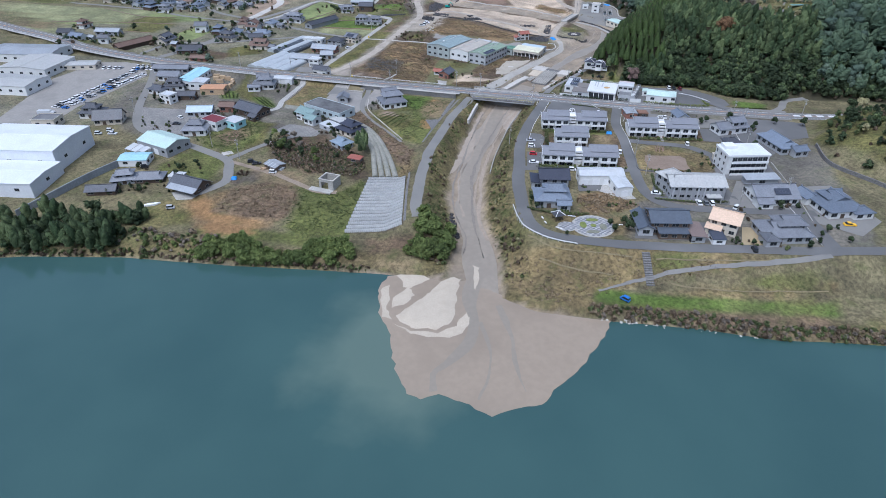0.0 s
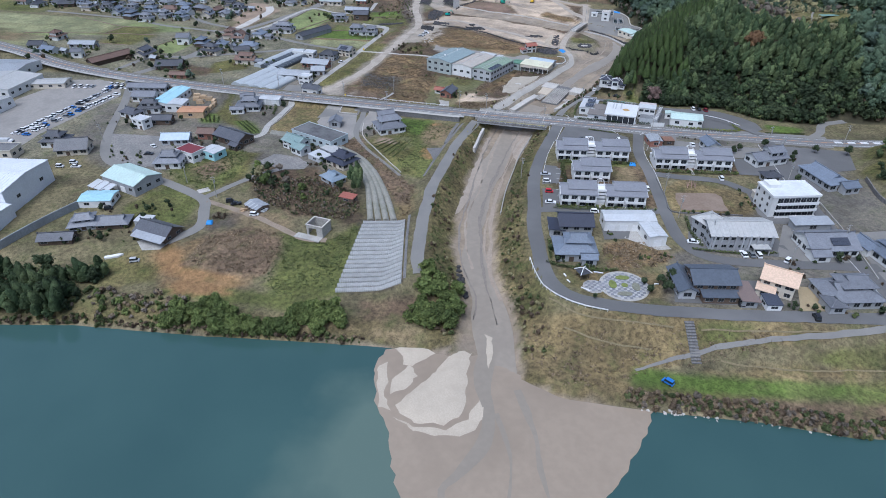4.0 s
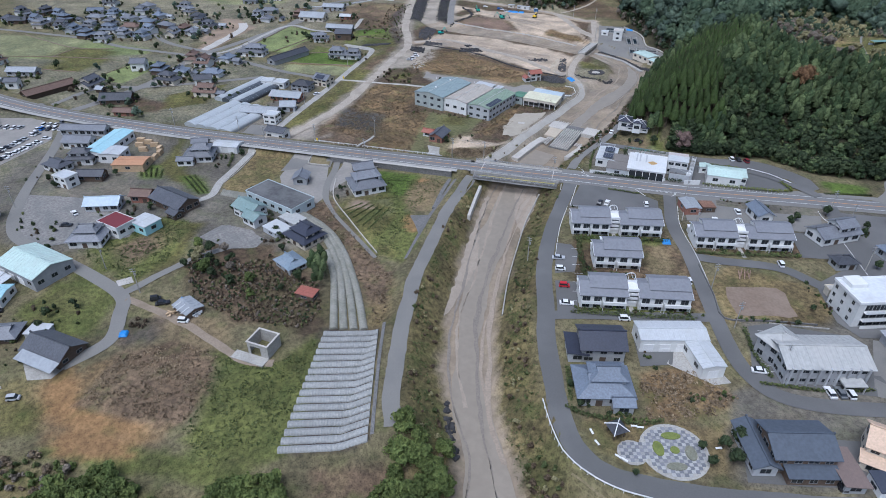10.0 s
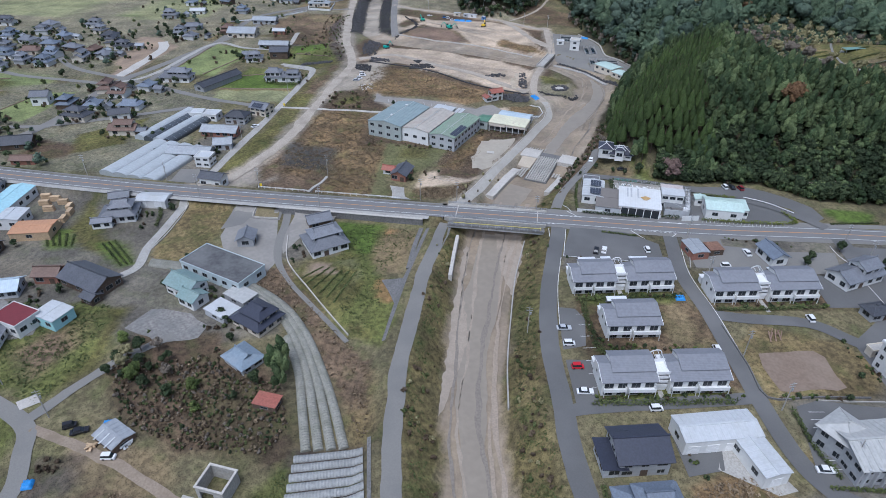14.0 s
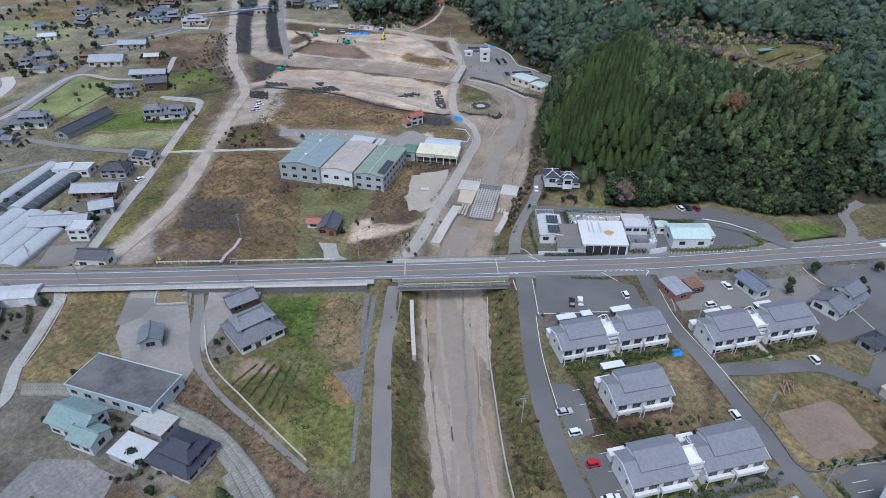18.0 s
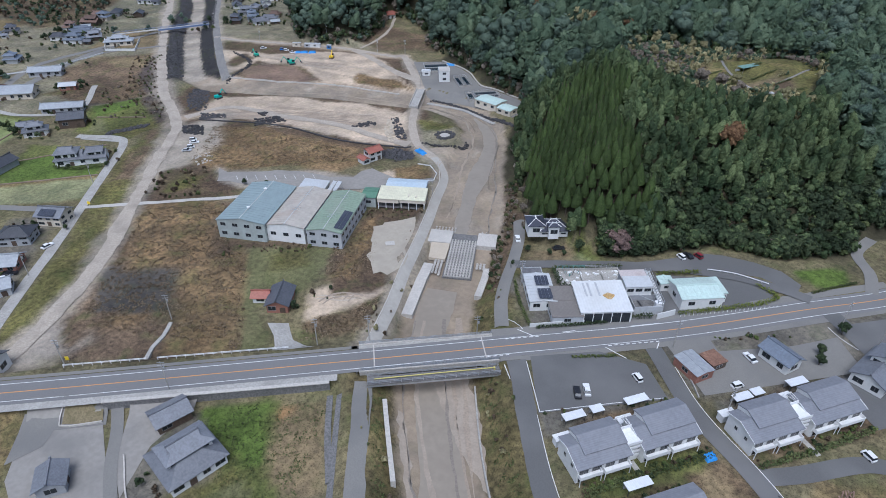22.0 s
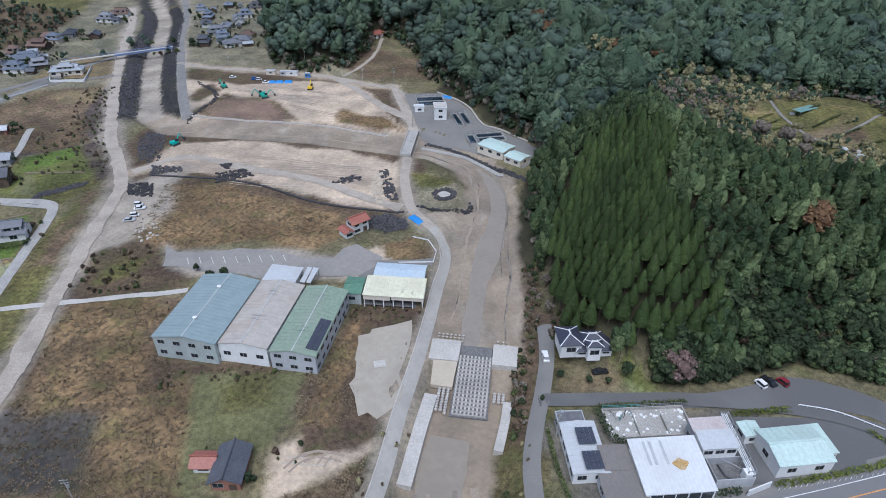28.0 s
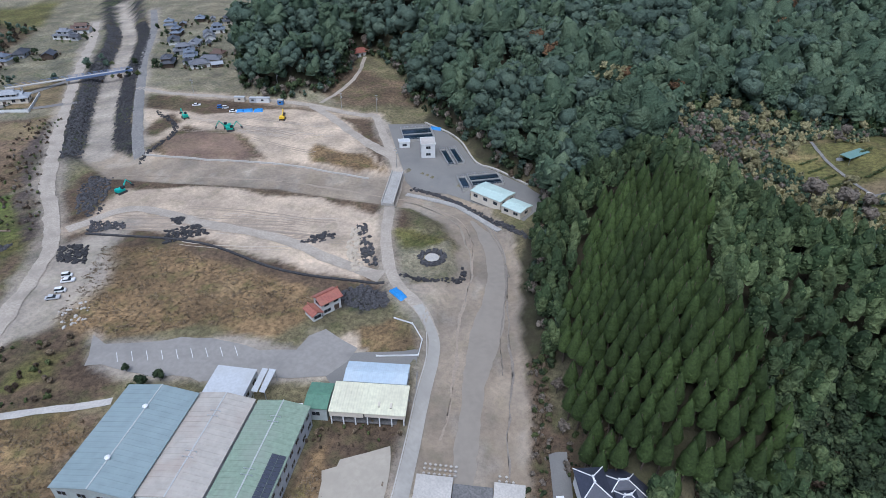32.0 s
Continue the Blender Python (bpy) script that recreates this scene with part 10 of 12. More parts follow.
# garden bushes round the flats and the town houses
spots = []
for a, b, n, wide in (((-31, 295.5), (2, 302), 46, 1.6), ((-33, 318), (0, 318), 20, 1.0), ((-28, 284), (-22, 272), 16, 1.6), ((-22, 273.5), (2, 277), 30, 1.6), ((-27, 253.5), (10, 260), 46, 1.8), ((12, 298), (47, 304.5), 40, 1.5), ((-30, 312), (-27, 298), 16, 1.6), ((-24, 291), (-6, 294), 20, 1.4), ((-26, 269.5), (0, 273), 22, 1.2), ((-9, 250), (-3, 232), 16, 1.2), ((-26, 214), (-6, 213), 20, 1.4), ((4, 224), (16, 228), 16, 2.0), ((44, 288), (50, 272), 16, 1.6), ((16, 261), (40, 264), 18, 1.0), ((20, 340), (46, 338), 14, 1.5), ((66, 330), (74, 324), 10, 2.5)):
    for k in range(n):
        u = rng.random()
        spots.append((a[0] + (b[0] - a[0]) * u + rng.normal() * wide * 0.5, a[1] + (b[1] - a[1]) * u + rng.normal() * wide * 0.5, rng.uniform(0.25, 0.62)))
scrub("garden_bushes", "small green and brown garden bushes between the houses", spots, [(LOW, BUSH_LEAF), (LOW, BROAD_LEAF), (LOW, DARK_TWIG), (LOW, RIVER_LEAF)], 37)
spots = []
for cx, cy, n, wide in ((-262, 300, 26, 16), (-205, 270, 30, 16), (-200, 325, 16, 8), (-182, 205, 30, 12), (-200, 192, 22, 10), (-205, 395, 30, 16), (-230, 250, 20, 12), (-135, 270, 24, 8), (-150, 282, 12, 8), (-128, 310, 9, 4), (-210, 430, 16, 10), (-100, 378, 10, 8), (-122, 449, 10, 3), (75, 240, 24, 14), (60, 215, 20, 14)):
    for k in range(n):
        spots.append((cx + rng.normal() * wide * 0.6, cy + rng.normal() * wide * 0.6, rng.uniform(0.3, 0.8)))
scrub("garden_bushes", "scattered bushes in yards and gardens", spots, [(LOW, BUSH_LEAF), (LOW, BROAD_LEAF), (LOW, DARK_TWIG), (TALL, BROAD_LEAF)], 38)
# gardens and street trees
for x, y, s in ((-3, 270, 0.8), (15.5, 213, 1.2), (12, 210, 1.0), (14, 206, 1.2), (9, 204, 0.9), (7, 208, 0.8), (-8, 196.8, 0.5), (-22, 214, 0.7), (-25, 220, 0.7), (47, 326, 1.0), (50, 330, 0.9), (70, 302, 0.9), (74, 330, 0.8), (72, 325, 0.8), (44, 272, 0.6), (38, 263, 0.6), (-27, 384, 0.5), (-20, 391, 0.7), (-13, 388, 0.7), (-8, 387, 0.6),
                (62, 337, 1.1), (84, 337, 1.0), (98, 338, 1.2), (-132, 262, 0.8), (-165, 283, 0.8), (-118, 455, 1.0), (-122, 453, 1.1), (-128, 460, 0.7), (-186, 210, 0.9), (-184, 205, 0.8), (-190, 188, 0.8), (-205, 206, 0.8), (-249, 280, 0.9), (-232, 297, 0.8), (-257, 285, 0.8), (-214, 240, 0.7), (-166, 300, 0.6), (-200, 430, 0.7), (-190, 430, 0.6), (86, 226, 0.8), (92, 220, 0.7), (83, 222, 0.6), (58, 209, 0.6), (77, 212, 0.8), (81, 216, 0.7)):
    tree("garden", x, y, s, x * 13 + y, "garden_tree", "clipped dark green garden tree", "garden trees", pick=int(abs(x)))


def hedge(line, w=1.1, h=1.2, label="clipped green hedge", leaf=None):
    """A hedge of leaf clumps along a line."""
    g = np.random.default_rng(int(abs(line[0][0] * 10)))
    c = resampled(line, 0.5)
    pts = []
    for p in c:
        b = ground_at(p.x, p.y)
        for _ in range(9):
            pts.append((p.x + g.uniform(-w / 2, w / 2), p.y + g.uniform(-w / 2, w / 2), b + h * g.uniform(0.1, 1) ** 0.6))
    pts = np.array(pts)
    me = cloud_mesh("hedge", clump_cloud(pts, np.tile([0, 0, 0.6], (len(pts), 1)), 0.25 + 0.2 * g.random(len(pts)), g))
    me.materials.append(leaf or BUSH_LEAF)
    tagged(new("hedge", me), label, "hedge", "hedges")


hedge([(-31, 294.5), (-15, 297.5), (2, 301)], 2.0, 1.2, "clipped hedge in front of the flats")
hedge([(-29, 294), (-27, 281), (-23.5, 271), (-12, 273)], 2.0, 1.2, "overgrown hedge beside the parking strip")
hedge([(-27, 251.8), (-10, 254.5), (9, 258)], 1.8, 1.2, "low hedge before the long block of flats")
hedge([(12, 296.5), (28, 299), (46, 303)], 1.6, 1.2, "green hedge before the eastern flats")
hedge([(18.5, 351.6), (34, 352.2), (47, 353.2), (53, 356), (50, 362)], 1.6, 1.3, "clipped yellow-green hedge round the warehouse yard", HEDGE_LEAF)
hedge([(20, 372), (34.5, 371.6)], 1.8, 1.3, "clipped yellow-green hedge beside the access road", HEDGE_LEAF)
hedge([(-14, 378.8), (9, 377.2)], 1.4, 2.0, "tall dark hedge behind the demolished foundation")
hedge([(-14.6, 377), (-14.2, 370), (-11, 366)], 1.8, 3.0, "row of tall dark conifers beside the white office", BROAD_LEAF)
hedge([(-27, 350.4), (-14, 350.2), (-6, 350.3)], 0.9, 1.3, "bushes before a white street wall", BROAD_LEAF)
hedge([(3.5, 351.4), (9.5, 351)], 2.0, 1.8, "dense bushes before the factory", BROAD_LEAF)
hedge([(-28.6, 374), (-29.5, 362), (-29, 352)], 1.0, 1.2, "narrow hedge beside the white office")
hedge([(-25, 213), (-20, 211.5), (-8, 212), (-2, 214.5)], 1.3, 1.0, "reddish green garden hedge")
hedge([(-26.5, 227), (-24.5, 216)], 1.3, 1.2, "garden hedge by the levee road")
hedge([(24, 234.8), (40, 236.5), (52, 240)], 1.0, 0.8, "low hedge before the community hall")
hedge([(22.5, 257), (24, 246), (27, 238)], 1.2, 1.2, "hedge beside the community hall")
hedge([(-20, 337), (-8, 336.2)], 1.0, 0.7, "low hedge on a traffic island")
hedge([(-205, 339), (-194, 330), (-189, 318)], 1.4, 1.0, "garden hedge by the lane")
for k in range(5):
    hedge([(-229 + 3.2 * k, 308.6 - 0.2 * k), (-221 + 2.2 * k, 299.6 + 0.3 * k)], 0.7, 0.4, "row of leafy green vegetables in a garden plot")
for k in range(3):
    hedge([(-202 + 1.6 * k, 304 + 1.2 * k), (-187 + 1.4 * k, 292.4 + 1.1 * k)], 0.7, 0.4, "row of leafy green vegetables in a garden plot")
for k in range(6):
    hedge([(-122.5 + 3.0 * k, 294.8 - 2.1 * k), (-117.2 + 2.4 * k, 302.6 - 0.3 * k)], 0.5, 0.25, "row of low green plants in a dug garden plot")
hedge([(66, 356.6), (84, 360)], 1.0, 0.6, "low hedge at the edge of a lawn")


def weeds(name, label, ring, count, leaf, size, seed):
    """Tufts of weeds over a stretch of ground."""
    ring = np.array(ring, float)
    g = np.random.default_rng(seed)
    lo, hi = ring.min(0), ring.max(0)
    p = g.uniform(lo, hi, (count * 2, 2))
    patch = ripple(p[:, 0], p[:, 1], 13, seed) + ripple(p[:, 0], p[:, 1], 6, seed + 2)
    p = p[(depth_inside(p[:, 0], p[:, 1], ring) > 0.3) & (patch + g.normal(size=len(p)) * 0.6 > -0.2)][:count]
    p = np.repeat(p, 5, 0) + g.normal(size=(5 * len(p), 2)) * 0.3
    z = np.array([ground_at(x, y) for x, y in p]) + size * g.random(len(p)) * 0.5
    me = cloud_mesh(name, clump_cloud(np.column_stack([p, z]), 0.7 * g.normal(size=(len(p), 3)) + np.array([0, 0, 1.3]), size * (0.5 + 0.7 * g.random(len(p))), g))
    me.materials.append(leaf)
    tagged(new(name, me), label, "weeds", kind="stuff")


weeds("dry_weeds", "tall dry brown weeds in a fallow field", [(-165.5, 372), (-165, 444), (-131, 444), (-128, 415), (-119, 403), (-114, 354)], 4560, DRY_WEED, 0.36, 1)
weeds("dry_weeds", "rust-brown dry grass beyond the factory", [(-154, 530), (-122, 522), (-80, 492), (-76, 480), (-110, 476), (-141, 477), (-157, 487)], 2640, DRY_WEED, 0.36, 2)
weeds("dry_weeds", "dry weeds round the concrete pad", [(-90, 404), (-76, 424), (-72, 406), (-76, 387), (-92, 385)], 960, DRY_WEED, 0.36, 3)
weeds("dry_weeds", "dry brown weeds on a plot near the river", [(-153, 186), (-153, 202), (-140, 211), (-125, 210), (-120, 187), (-136, 183)], 900, DRY_WEED, 0.4, 4)
weeds("dry_weeds", "brown weeds on the bank below the houses", [(-141, 294), (-131, 300), (-99, 268), (-87, 260), (-83, 231), (-95, 248), (-114, 270)], 1400, DRY_WEED, 0.5, 5)
weeds("dry_weeds", "dry straw-coloured grass on the levee", [(-38, 208), (-25, 186), (20, 192), (58, 200), (40, 189), (6, 172), (-12, 161), (-25, 173)], 1800, DRY_WEED, 0.4, 6)
weeds("dry_weeds", "dry weeds in a vacant lot", [(-7, 221), (-8, 230), (7, 235.5), (18, 228.5), (10, 218), (-5, 214)], 600, DRY_WEED, 0.5, 7)
weeds("dry_weeds", "brown scrub along the gravel road", [(-98, 356), (-97, 366), (-84, 369), (-73, 375), (-77, 359), (-84, 356)], 600, DRY_WEED, 0.36, 8)
weeds("green_weeds", "green and brown weeds on the creek's west bank", [(-77, 335), (-73, 335), (-74, 300), (-72, 250), (-64, 220), (-54, 200), (-62, 196), (-69, 215), (-77, 255), (-78, 300)], 1700, BUSH_LEAF, 0.4, 9)
weeds("green_weeds", "green and brown weeds on the creek's east bank", [(-47, 335), (-43, 335), (-44, 300), (-42, 265), (-34, 222), (-27, 195), (-31, 185), (-39, 205), (-46, 235), (-49, 265), (-49, 300)], 1700, BUSH_LEAF, 0.4, 10)
weeds("green_weeds", "weeds in the meadow below the red-roofed house", [(-204, 242), (-201, 256), (-187, 273), (-177, 272), (-168, 246), (-172, 230), (-184, 234)], 1200, BUSH_LEAF, 0.35, 13)
weeds("green_weeds", "rough green grass near the crop tunnels", [(-125, 209), (-107, 211), (-101, 224), (-95, 215), (-93, 187), (-107, 176), (-119, 182)], 1200, BUSH_LEAF, 0.35, 11)
weeds("green_weeds", "rough grass on the meadow below the road", [(-120, 331), (-104, 333), (-88, 331), (-95, 300), (-89, 270), (-99, 268), (-112, 300)], 1200, BUSH_LEAF, 0.3, 12)


# terraced garden plots in the hill clearing
strip("garden_path", [(110, 512), (107, 498), (104, 470), (100, 442)], 1.1, GREY_GRAVEL, "pale path through hillside garden plots", "path", 0.2, ragged=0.3)
strip("garden_path", [(104, 472), (118, 474), (138, 482)], 1.1, GREY_GRAVEL, "pale path through hillside garden plots", "path", 0.2, ragged=0.3)
for k in range(9):
    y0 = 452 + 6 * k
    hedge([(94 + 0.5 * k, y0), (101 + 0.5 * k, y0 + 1.2)], 1.1, 0.5, "row of vegetables on a hillside terrace")
    if k % 2:
        hedge([(109 + 0.4 * k, y0 + 2), (124, y0 + 5)], 1.4, 0.7, "row of vegetables on a hillside terrace")
NET = material("teal_crop_net", (0.15, 0.26, 0.23), 0.7, 0.1, 0.4, 2.0)
root = thing("crop_net", "teal garden net stretched over low posts", "net", pose(116, 497, ground_at(116, 497), 0, 0, 20))
part("net", Shape().slab([(-6, -2, 1.0), (6, -2, 1.1), (6, 2, 1.0), (-6, 2, 1.2)], 0.04).mesh("net"), NET, root)
for x in (-5.8, 0, 5.8):
    for y in (-1.9, 1.9):
        part("post", Shape().box(x - 0.05, y - 0.05, -1.5, x + 0.05, y + 0.05, 1.05).mesh("post"), STEEL, root)
g = random.Random(23)
for k in range(7):
    x, y = g.uniform(98, 112), g.uniform(446, 500)
    tagged(part("sheet_pile", Shape().box(-1.1, -0.7, -0.4, 1.1, 0.7, 0.35).box(-0.7, -0.6, 0.35, 0.8, 0.5, 0.55).mesh("sheet_pile"), (WHITE_METAL, WOOD, PALE_CONCRETE)[k % 3], at=pose(x, y, ground_at(x, y), 0, 0, g.uniform(0, 180))), "small pile of pale boards on a garden terrace", "pile", "board piles")

# ---- bridges ----
root = thing("road_bridge", "concrete road bridge over the muddy creek with steel railings", "bridge", pose(0, 0, 0))
part("deck", Shape().box(-80, 338.4, -1.3, -41, 349.6, 0.08).mesh("deck"), CONCRETE, root)
for x0, x1 in ((-80.5, -74), (-45.5, -40.5)):
    part("abutment", Shape().box(x0, 337.5, -9, x1, 350.2, -1.25).mesh("abutment"), DARK_CONCRETE, root)
for y in (338.6, 349.4):
    part("kerb", Shape().box(-80, y - 0.25, 0.08, -41, y + 0.25, 0.42).mesh("kerb"), PALE_CONCRETE, root)
    s = Shape()
    for z in (0.7, 1.0, 1.3):
        s.box(-80, y - 0.05, z, -41, y + 0.05, z + 0.09)
    part("rail", s.mesh("rail"), STEEL, root, "galvanised bridge rail")
    for k in range(20):
        part("post", shared("rail_post", lambda: Shape().box(-0.06, -0.06, 0, 0.06, 0.06, 1.0).mesh("post")), STEEL, root, at=pose(-79.8 + k * 2.04, y, 0.4))
part("approach_slab", Shape().box(-41, 338.2, -1.2, -34.6, 351.6, 0.085).mesh("approach_slab"), OLD_ASPHALT, root)
for x in (-76, -44.6):
    part("joint", Shape().box(x, 338.9, 0.125, x + 0.35, 349.1, 0.145).mesh("joint"), PALE_CONCRETE, root)
root = thing("pipe_bridge", "footbridge beside the road with a long yellow pipe", "footbridge", pose(0, 0, 0))
part("deck", Shape().box(-78, 333.8, -0.7, -41.5, 336.8, -0.2).mesh("deck"), DARK_CONCRETE, root)
part("pipe", Shape().tube((-76, 335.4, 0.15), (-43, 335.8, 0.15), 0.16, sides=10).mesh("pipe"), material("faded_yellow_paint", (0.5, 0.44, 0.14), 0.6, 0.1), root, "yellow pipe")
for x in (-43,):
    part("pipe_end", Shape().box(x - 0.2, 335.1, -0.3, x + 0.2, 335.9, 0.6).mesh("pipe_end"), MATS["faded_yellow_paint"], root, "yellow end bracket")
for y in (333.9, 336.7):
    s = Shape()
    for z in (0.3, 0.75):
        s.box(-78, y - 0.05, z, -41.5, y + 0.05, z + 0.1)
    part("rail", s.mesh("rail"), STEEL, root)
    for k in range(13):
        part("post", shared("foot_post", lambda: Shape().box(-0.06, -0.06, 0, 0.06, 0.06, 1.1).mesh("post")), STEEL, root, at=pose(-77.8 + k * 3.0, y, -0.25))
part("girder", Shape().box(-78, 333.8, -1.3, -41.5, 334.1, -0.7).box(-78, 336.5, -1.3, -41.5, 336.8, -0.7).mesh("girder"), STEEL, root)
root = thing("works_bridge", "small concrete bridge on the gravel road over the creek", "bridge", pose(-44.5, 556, -1.0, 0, 0, -14))
part("deck", Shape().box(-2.6, -14.5, -0.9, 2.6, 14.5, 0.22).mesh("deck"), CONCRETE, root)
for x in (-2.5, 2.5):
    part("parapet", Shape().box(x - 0.15, -14.5, 0.2, x + 0.15, 14.5, 0.9).mesh("parapet"), PALE_CONCRETE, root)
root = thing("girder_bridge", "long slender blue-grey footbridge over the rock-lined channel", "footbridge", pose(-212, 733, 1.2, 0, 0, 24))
BLUE_STEEL = material("blue_painted_steel", (0.16, 0.22, 0.36), 0.5, 0.1)
part("deck", Shape().box(-52, -1.3, -0.5, 18.5, 1.3, 0).mesh("deck"), PALE_CONCRETE, root)
for y in (-1.3, 1.3):
    s = Shape().box(-20, y - 0.12, -1.2, 18, y + 0.12, 0.1)
    for k in range(20):
        s.box(-20 + 2 * k - 0.06, y - 0.06, 0, -20 + 2 * k + 0.06, y + 0.06, 1.3)
    s.box(-52, y - 0.06, 1.2, 18, y + 0.06, 1.35)
    part("girder", s.mesh("girder"), BLUE_STEEL, root, "blue steel girder and rail")
for x in (-44, -20, 17):
    part("pier", Shape().box(x - 0.5, -1.2, -8, x + 0.5, 1.2, -0.5).mesh("pier"), CONCRETE, root)

# retaining wall of the main road, its fence
root = thing("retaining_wall", "dark concrete retaining wall below the footway", "wall", pose(0, 0, 0), kind="structure")
# dark concrete, with the shadow below the footway put into its colour
part("face", Shape().box(-146, 335.3, -3.4, -88, 335.9, 0.15).mesh("face"), DARK_CONCRETE, root)
part("coping", Shape().box(-146, 335.1, 0.15, -88, 336.1, 0.4).mesh("coping"), PALE_CONCRETE, root)
root = thing("road_fence", "low white roadside fence", "fence", pose(0, 0, 0))
for a, b in ((-161, -139), (-136, -100)):
    part("rail", Shape().box(a, 350.6, 0.5, b, 350.7, 0.62).box(a, 350.6, 0.2, b, 350.7, 0.3).mesh("rail"), WHITE_TRIM, root)
    for k in range(int((b - a) / 2.5) + 1):
        part("post", shared("fence_post", lambda: Shape().box(-0.06, -0.06, -1.2, 0.06, 0.06, 0.7).mesh("post")), WHITE_TRIM, root, at=pose(a + k * 2.5, 350.65, 0))
root = thing("guard_rail", "white guard rail on the outside of the levee bend", "guard rail", pose(0, 0, 0))
c = resampled([(-31.5, 214), (-28.8, 206.9), (-24.8, 199.3), (-20.2, 195), (-12.6, 191.9), (-3.7, 191.1)], 2.0)
s = Shape()
for a, b in zip(c, c[1:]):
    za, zb = max(ground_at(a.x, a.y), -0.5) + 0.55, max(ground_at(b.x, b.y), -0.5) + 0.55
    s.face((a.x, a.y, za), (b.x, b.y, zb), (b.x, b.y, zb + 0.4), (a.x, a.y, za + 0.4))
    s.face((a.x + 0.12, a.y + 0.12, za), (b.x + 0.12, b.y + 0.12, zb), (b.x + 0.12, b.y + 0.12, zb + 0.4), (a.x + 0.12, a.y + 0.12, za + 0.4))
    s.face((a.x, a.y, za + 0.4), (b.x, b.y, zb + 0.4), (b.x + 0.12, b.y + 0.12, zb + 0.4), (a.x + 0.12, a.y + 0.12, za + 0.4))
part("beam", s.mesh("beam"), WHITE_TRIM, root)
for p in c:
    part("post", shared("guard_post", lambda: Shape().box(-0.07, -0.07, -1.0, 0.07, 0.07, 0.8).mesh("post")), WHITE_TRIM, root, at=pose(p.x, p.y, max(ground_at(p.x, p.y), -0.5)))
root = thing("guard_rail", "white guard rail along the access road", "guard rail", pose(0, 0, 0))
c = resampled([(38, 372.5), (46, 369), (54, 362)], 2.0)
for a, b in zip(c, c[1:]):
    part("beam", Shape().tube((a.x, a.y, ground_at(a.x, a.y) + 0.8), (b.x, b.y, ground_at(b.x, b.y) + 0.8), 0.15, sides=5).mesh("beam"), WHITE_TRIM, root)
    part("post", SHARED["guard_post"], WHITE_TRIM, root, at=pose(a.x, a.y, ground_at(a.x, a.y)))


def low_wall(line, h, w, surface, label, name="wall"):
    c = resampled(line, 3)
    s = Shape()
    for a, b in zip(c, c[1:]):
        d = (b - a).normalized()
        n = Vector((-d.y, d.x, 0)) * w / 2
        za, zb = ground_at(a.x, a.y), ground_at(b.x, b.y)
        q = [(*(a - n).xy, za + h), (*(b - n).xy, zb + h), (*(b + n).xy, zb + h), (*(a + n).xy, za + h)]
        s.slab(q, h + 0.6)
    tagged(part(name, s.mesh(name), surface), label, "wall", kind="structure")


low_wall([(-29.2, 351.2), (-8, 351), (2.6, 351.2)], 1.5, 0.2, WHITE_WALL, "white street wall of the factory")
low_wall([(10.2, 350.2), (16.6, 351.6)], 2.2, 0.25, WHITE_WALL, "white block wall by a factory gate")
low_wall([(-137.3, 369), (-138, 363), (-140, 358), (-140, 352.4)], 0.4, 1.2, CONCRETE, "short concrete drain through the weeds", "drain")
low_wall([(-155.6, 337.2), (-155.2, 330.8), (-145, 331)], 0.8, 0.3, PALE_CONCRETE, "low pale wall round a dry plot")
low_wall([(-136.6, 320), (-130.5, 304), (-117, 289), (-107.5, 279), (-98.5, 270)], 0.5, 0.35, PALE_CONCRETE, "pale concrete kerb wall of a path")
low_wall([(-185, 338), (-182.4, 318), (-182, 304)], 0.35, 0.3, PALE_CONCRETE, "pale kerb beside a lane")
low_wall([(12, 289), (15.5, 272), (17.5, 261), (30, 263), (44, 265)], 0.6, 0.3, DARK_CONCRETE, "dark block wall round the playground")
low_wall([(-73.6, 330), (-73.3, 318), (-72.8, 305)], 2.2, 1.2, PALE_CONCRETE, "pale concrete creek wall below the bridge")
low_wall([(-48.6, 334), (-50.6, 312), (-50.8, 290), (-50.5, 270), (-49, 252)], 0.9, 0.4, CONCRETE, "low concrete creek wall")
low_wall([(-88, 333), (-88.2, 320), (-87.5, 306)], 0.4, 1.6, DARK_CONCRETE, "dark concrete ditch edge beside the levee road")
BLUE_CONCRETE = material("bluish_grey_concrete", (0.27, 0.29, 0.3), 0.85, 0.1, 0.15, 1.5, dirt=(0.18, 0.19, 0.19), dirt_amount=0.7)
low_wall([(-226, 158), (-223, 172), (-220.5, 186), (-214.5, 210), (-212, 217)], 3.2, 0.5, BLUE_CONCRETE, "tall bluish concrete wall below the warehouse yard")
low_wall([(82, 232), (79, 262), (75, 285)], 0.8, 0.3, CONCRETE, "concrete street wall")
low_wall([(99, 312), (101, 290), (118, 272), (140, 240)], 1.8, 0.5, DARK_CONCRETE, "dark retaining wall at the foot of the rise")
low_wall([(-39, 553.5), (-29, 547.5), (-19.5, 540), (-12, 528), (-6.5, 518)], 0.4, 2.4, CONCRETE, "pale concrete creek revetment below the water works")
low_wall([(-21, 626), (-10.5, 610), (-6.6, 598), (-4, 574), (3, 566), (13.3, 549)], 0.6, 0.8, PALE_CONCRETE, "pale kerb wall between the water works and the woods")
low_wall([(-54, 571), (-90, 590), (-130, 603), (-158, 610)], 0.7, 0.5, PALE_CONCRETE, "pale concrete edge of the upper creek")
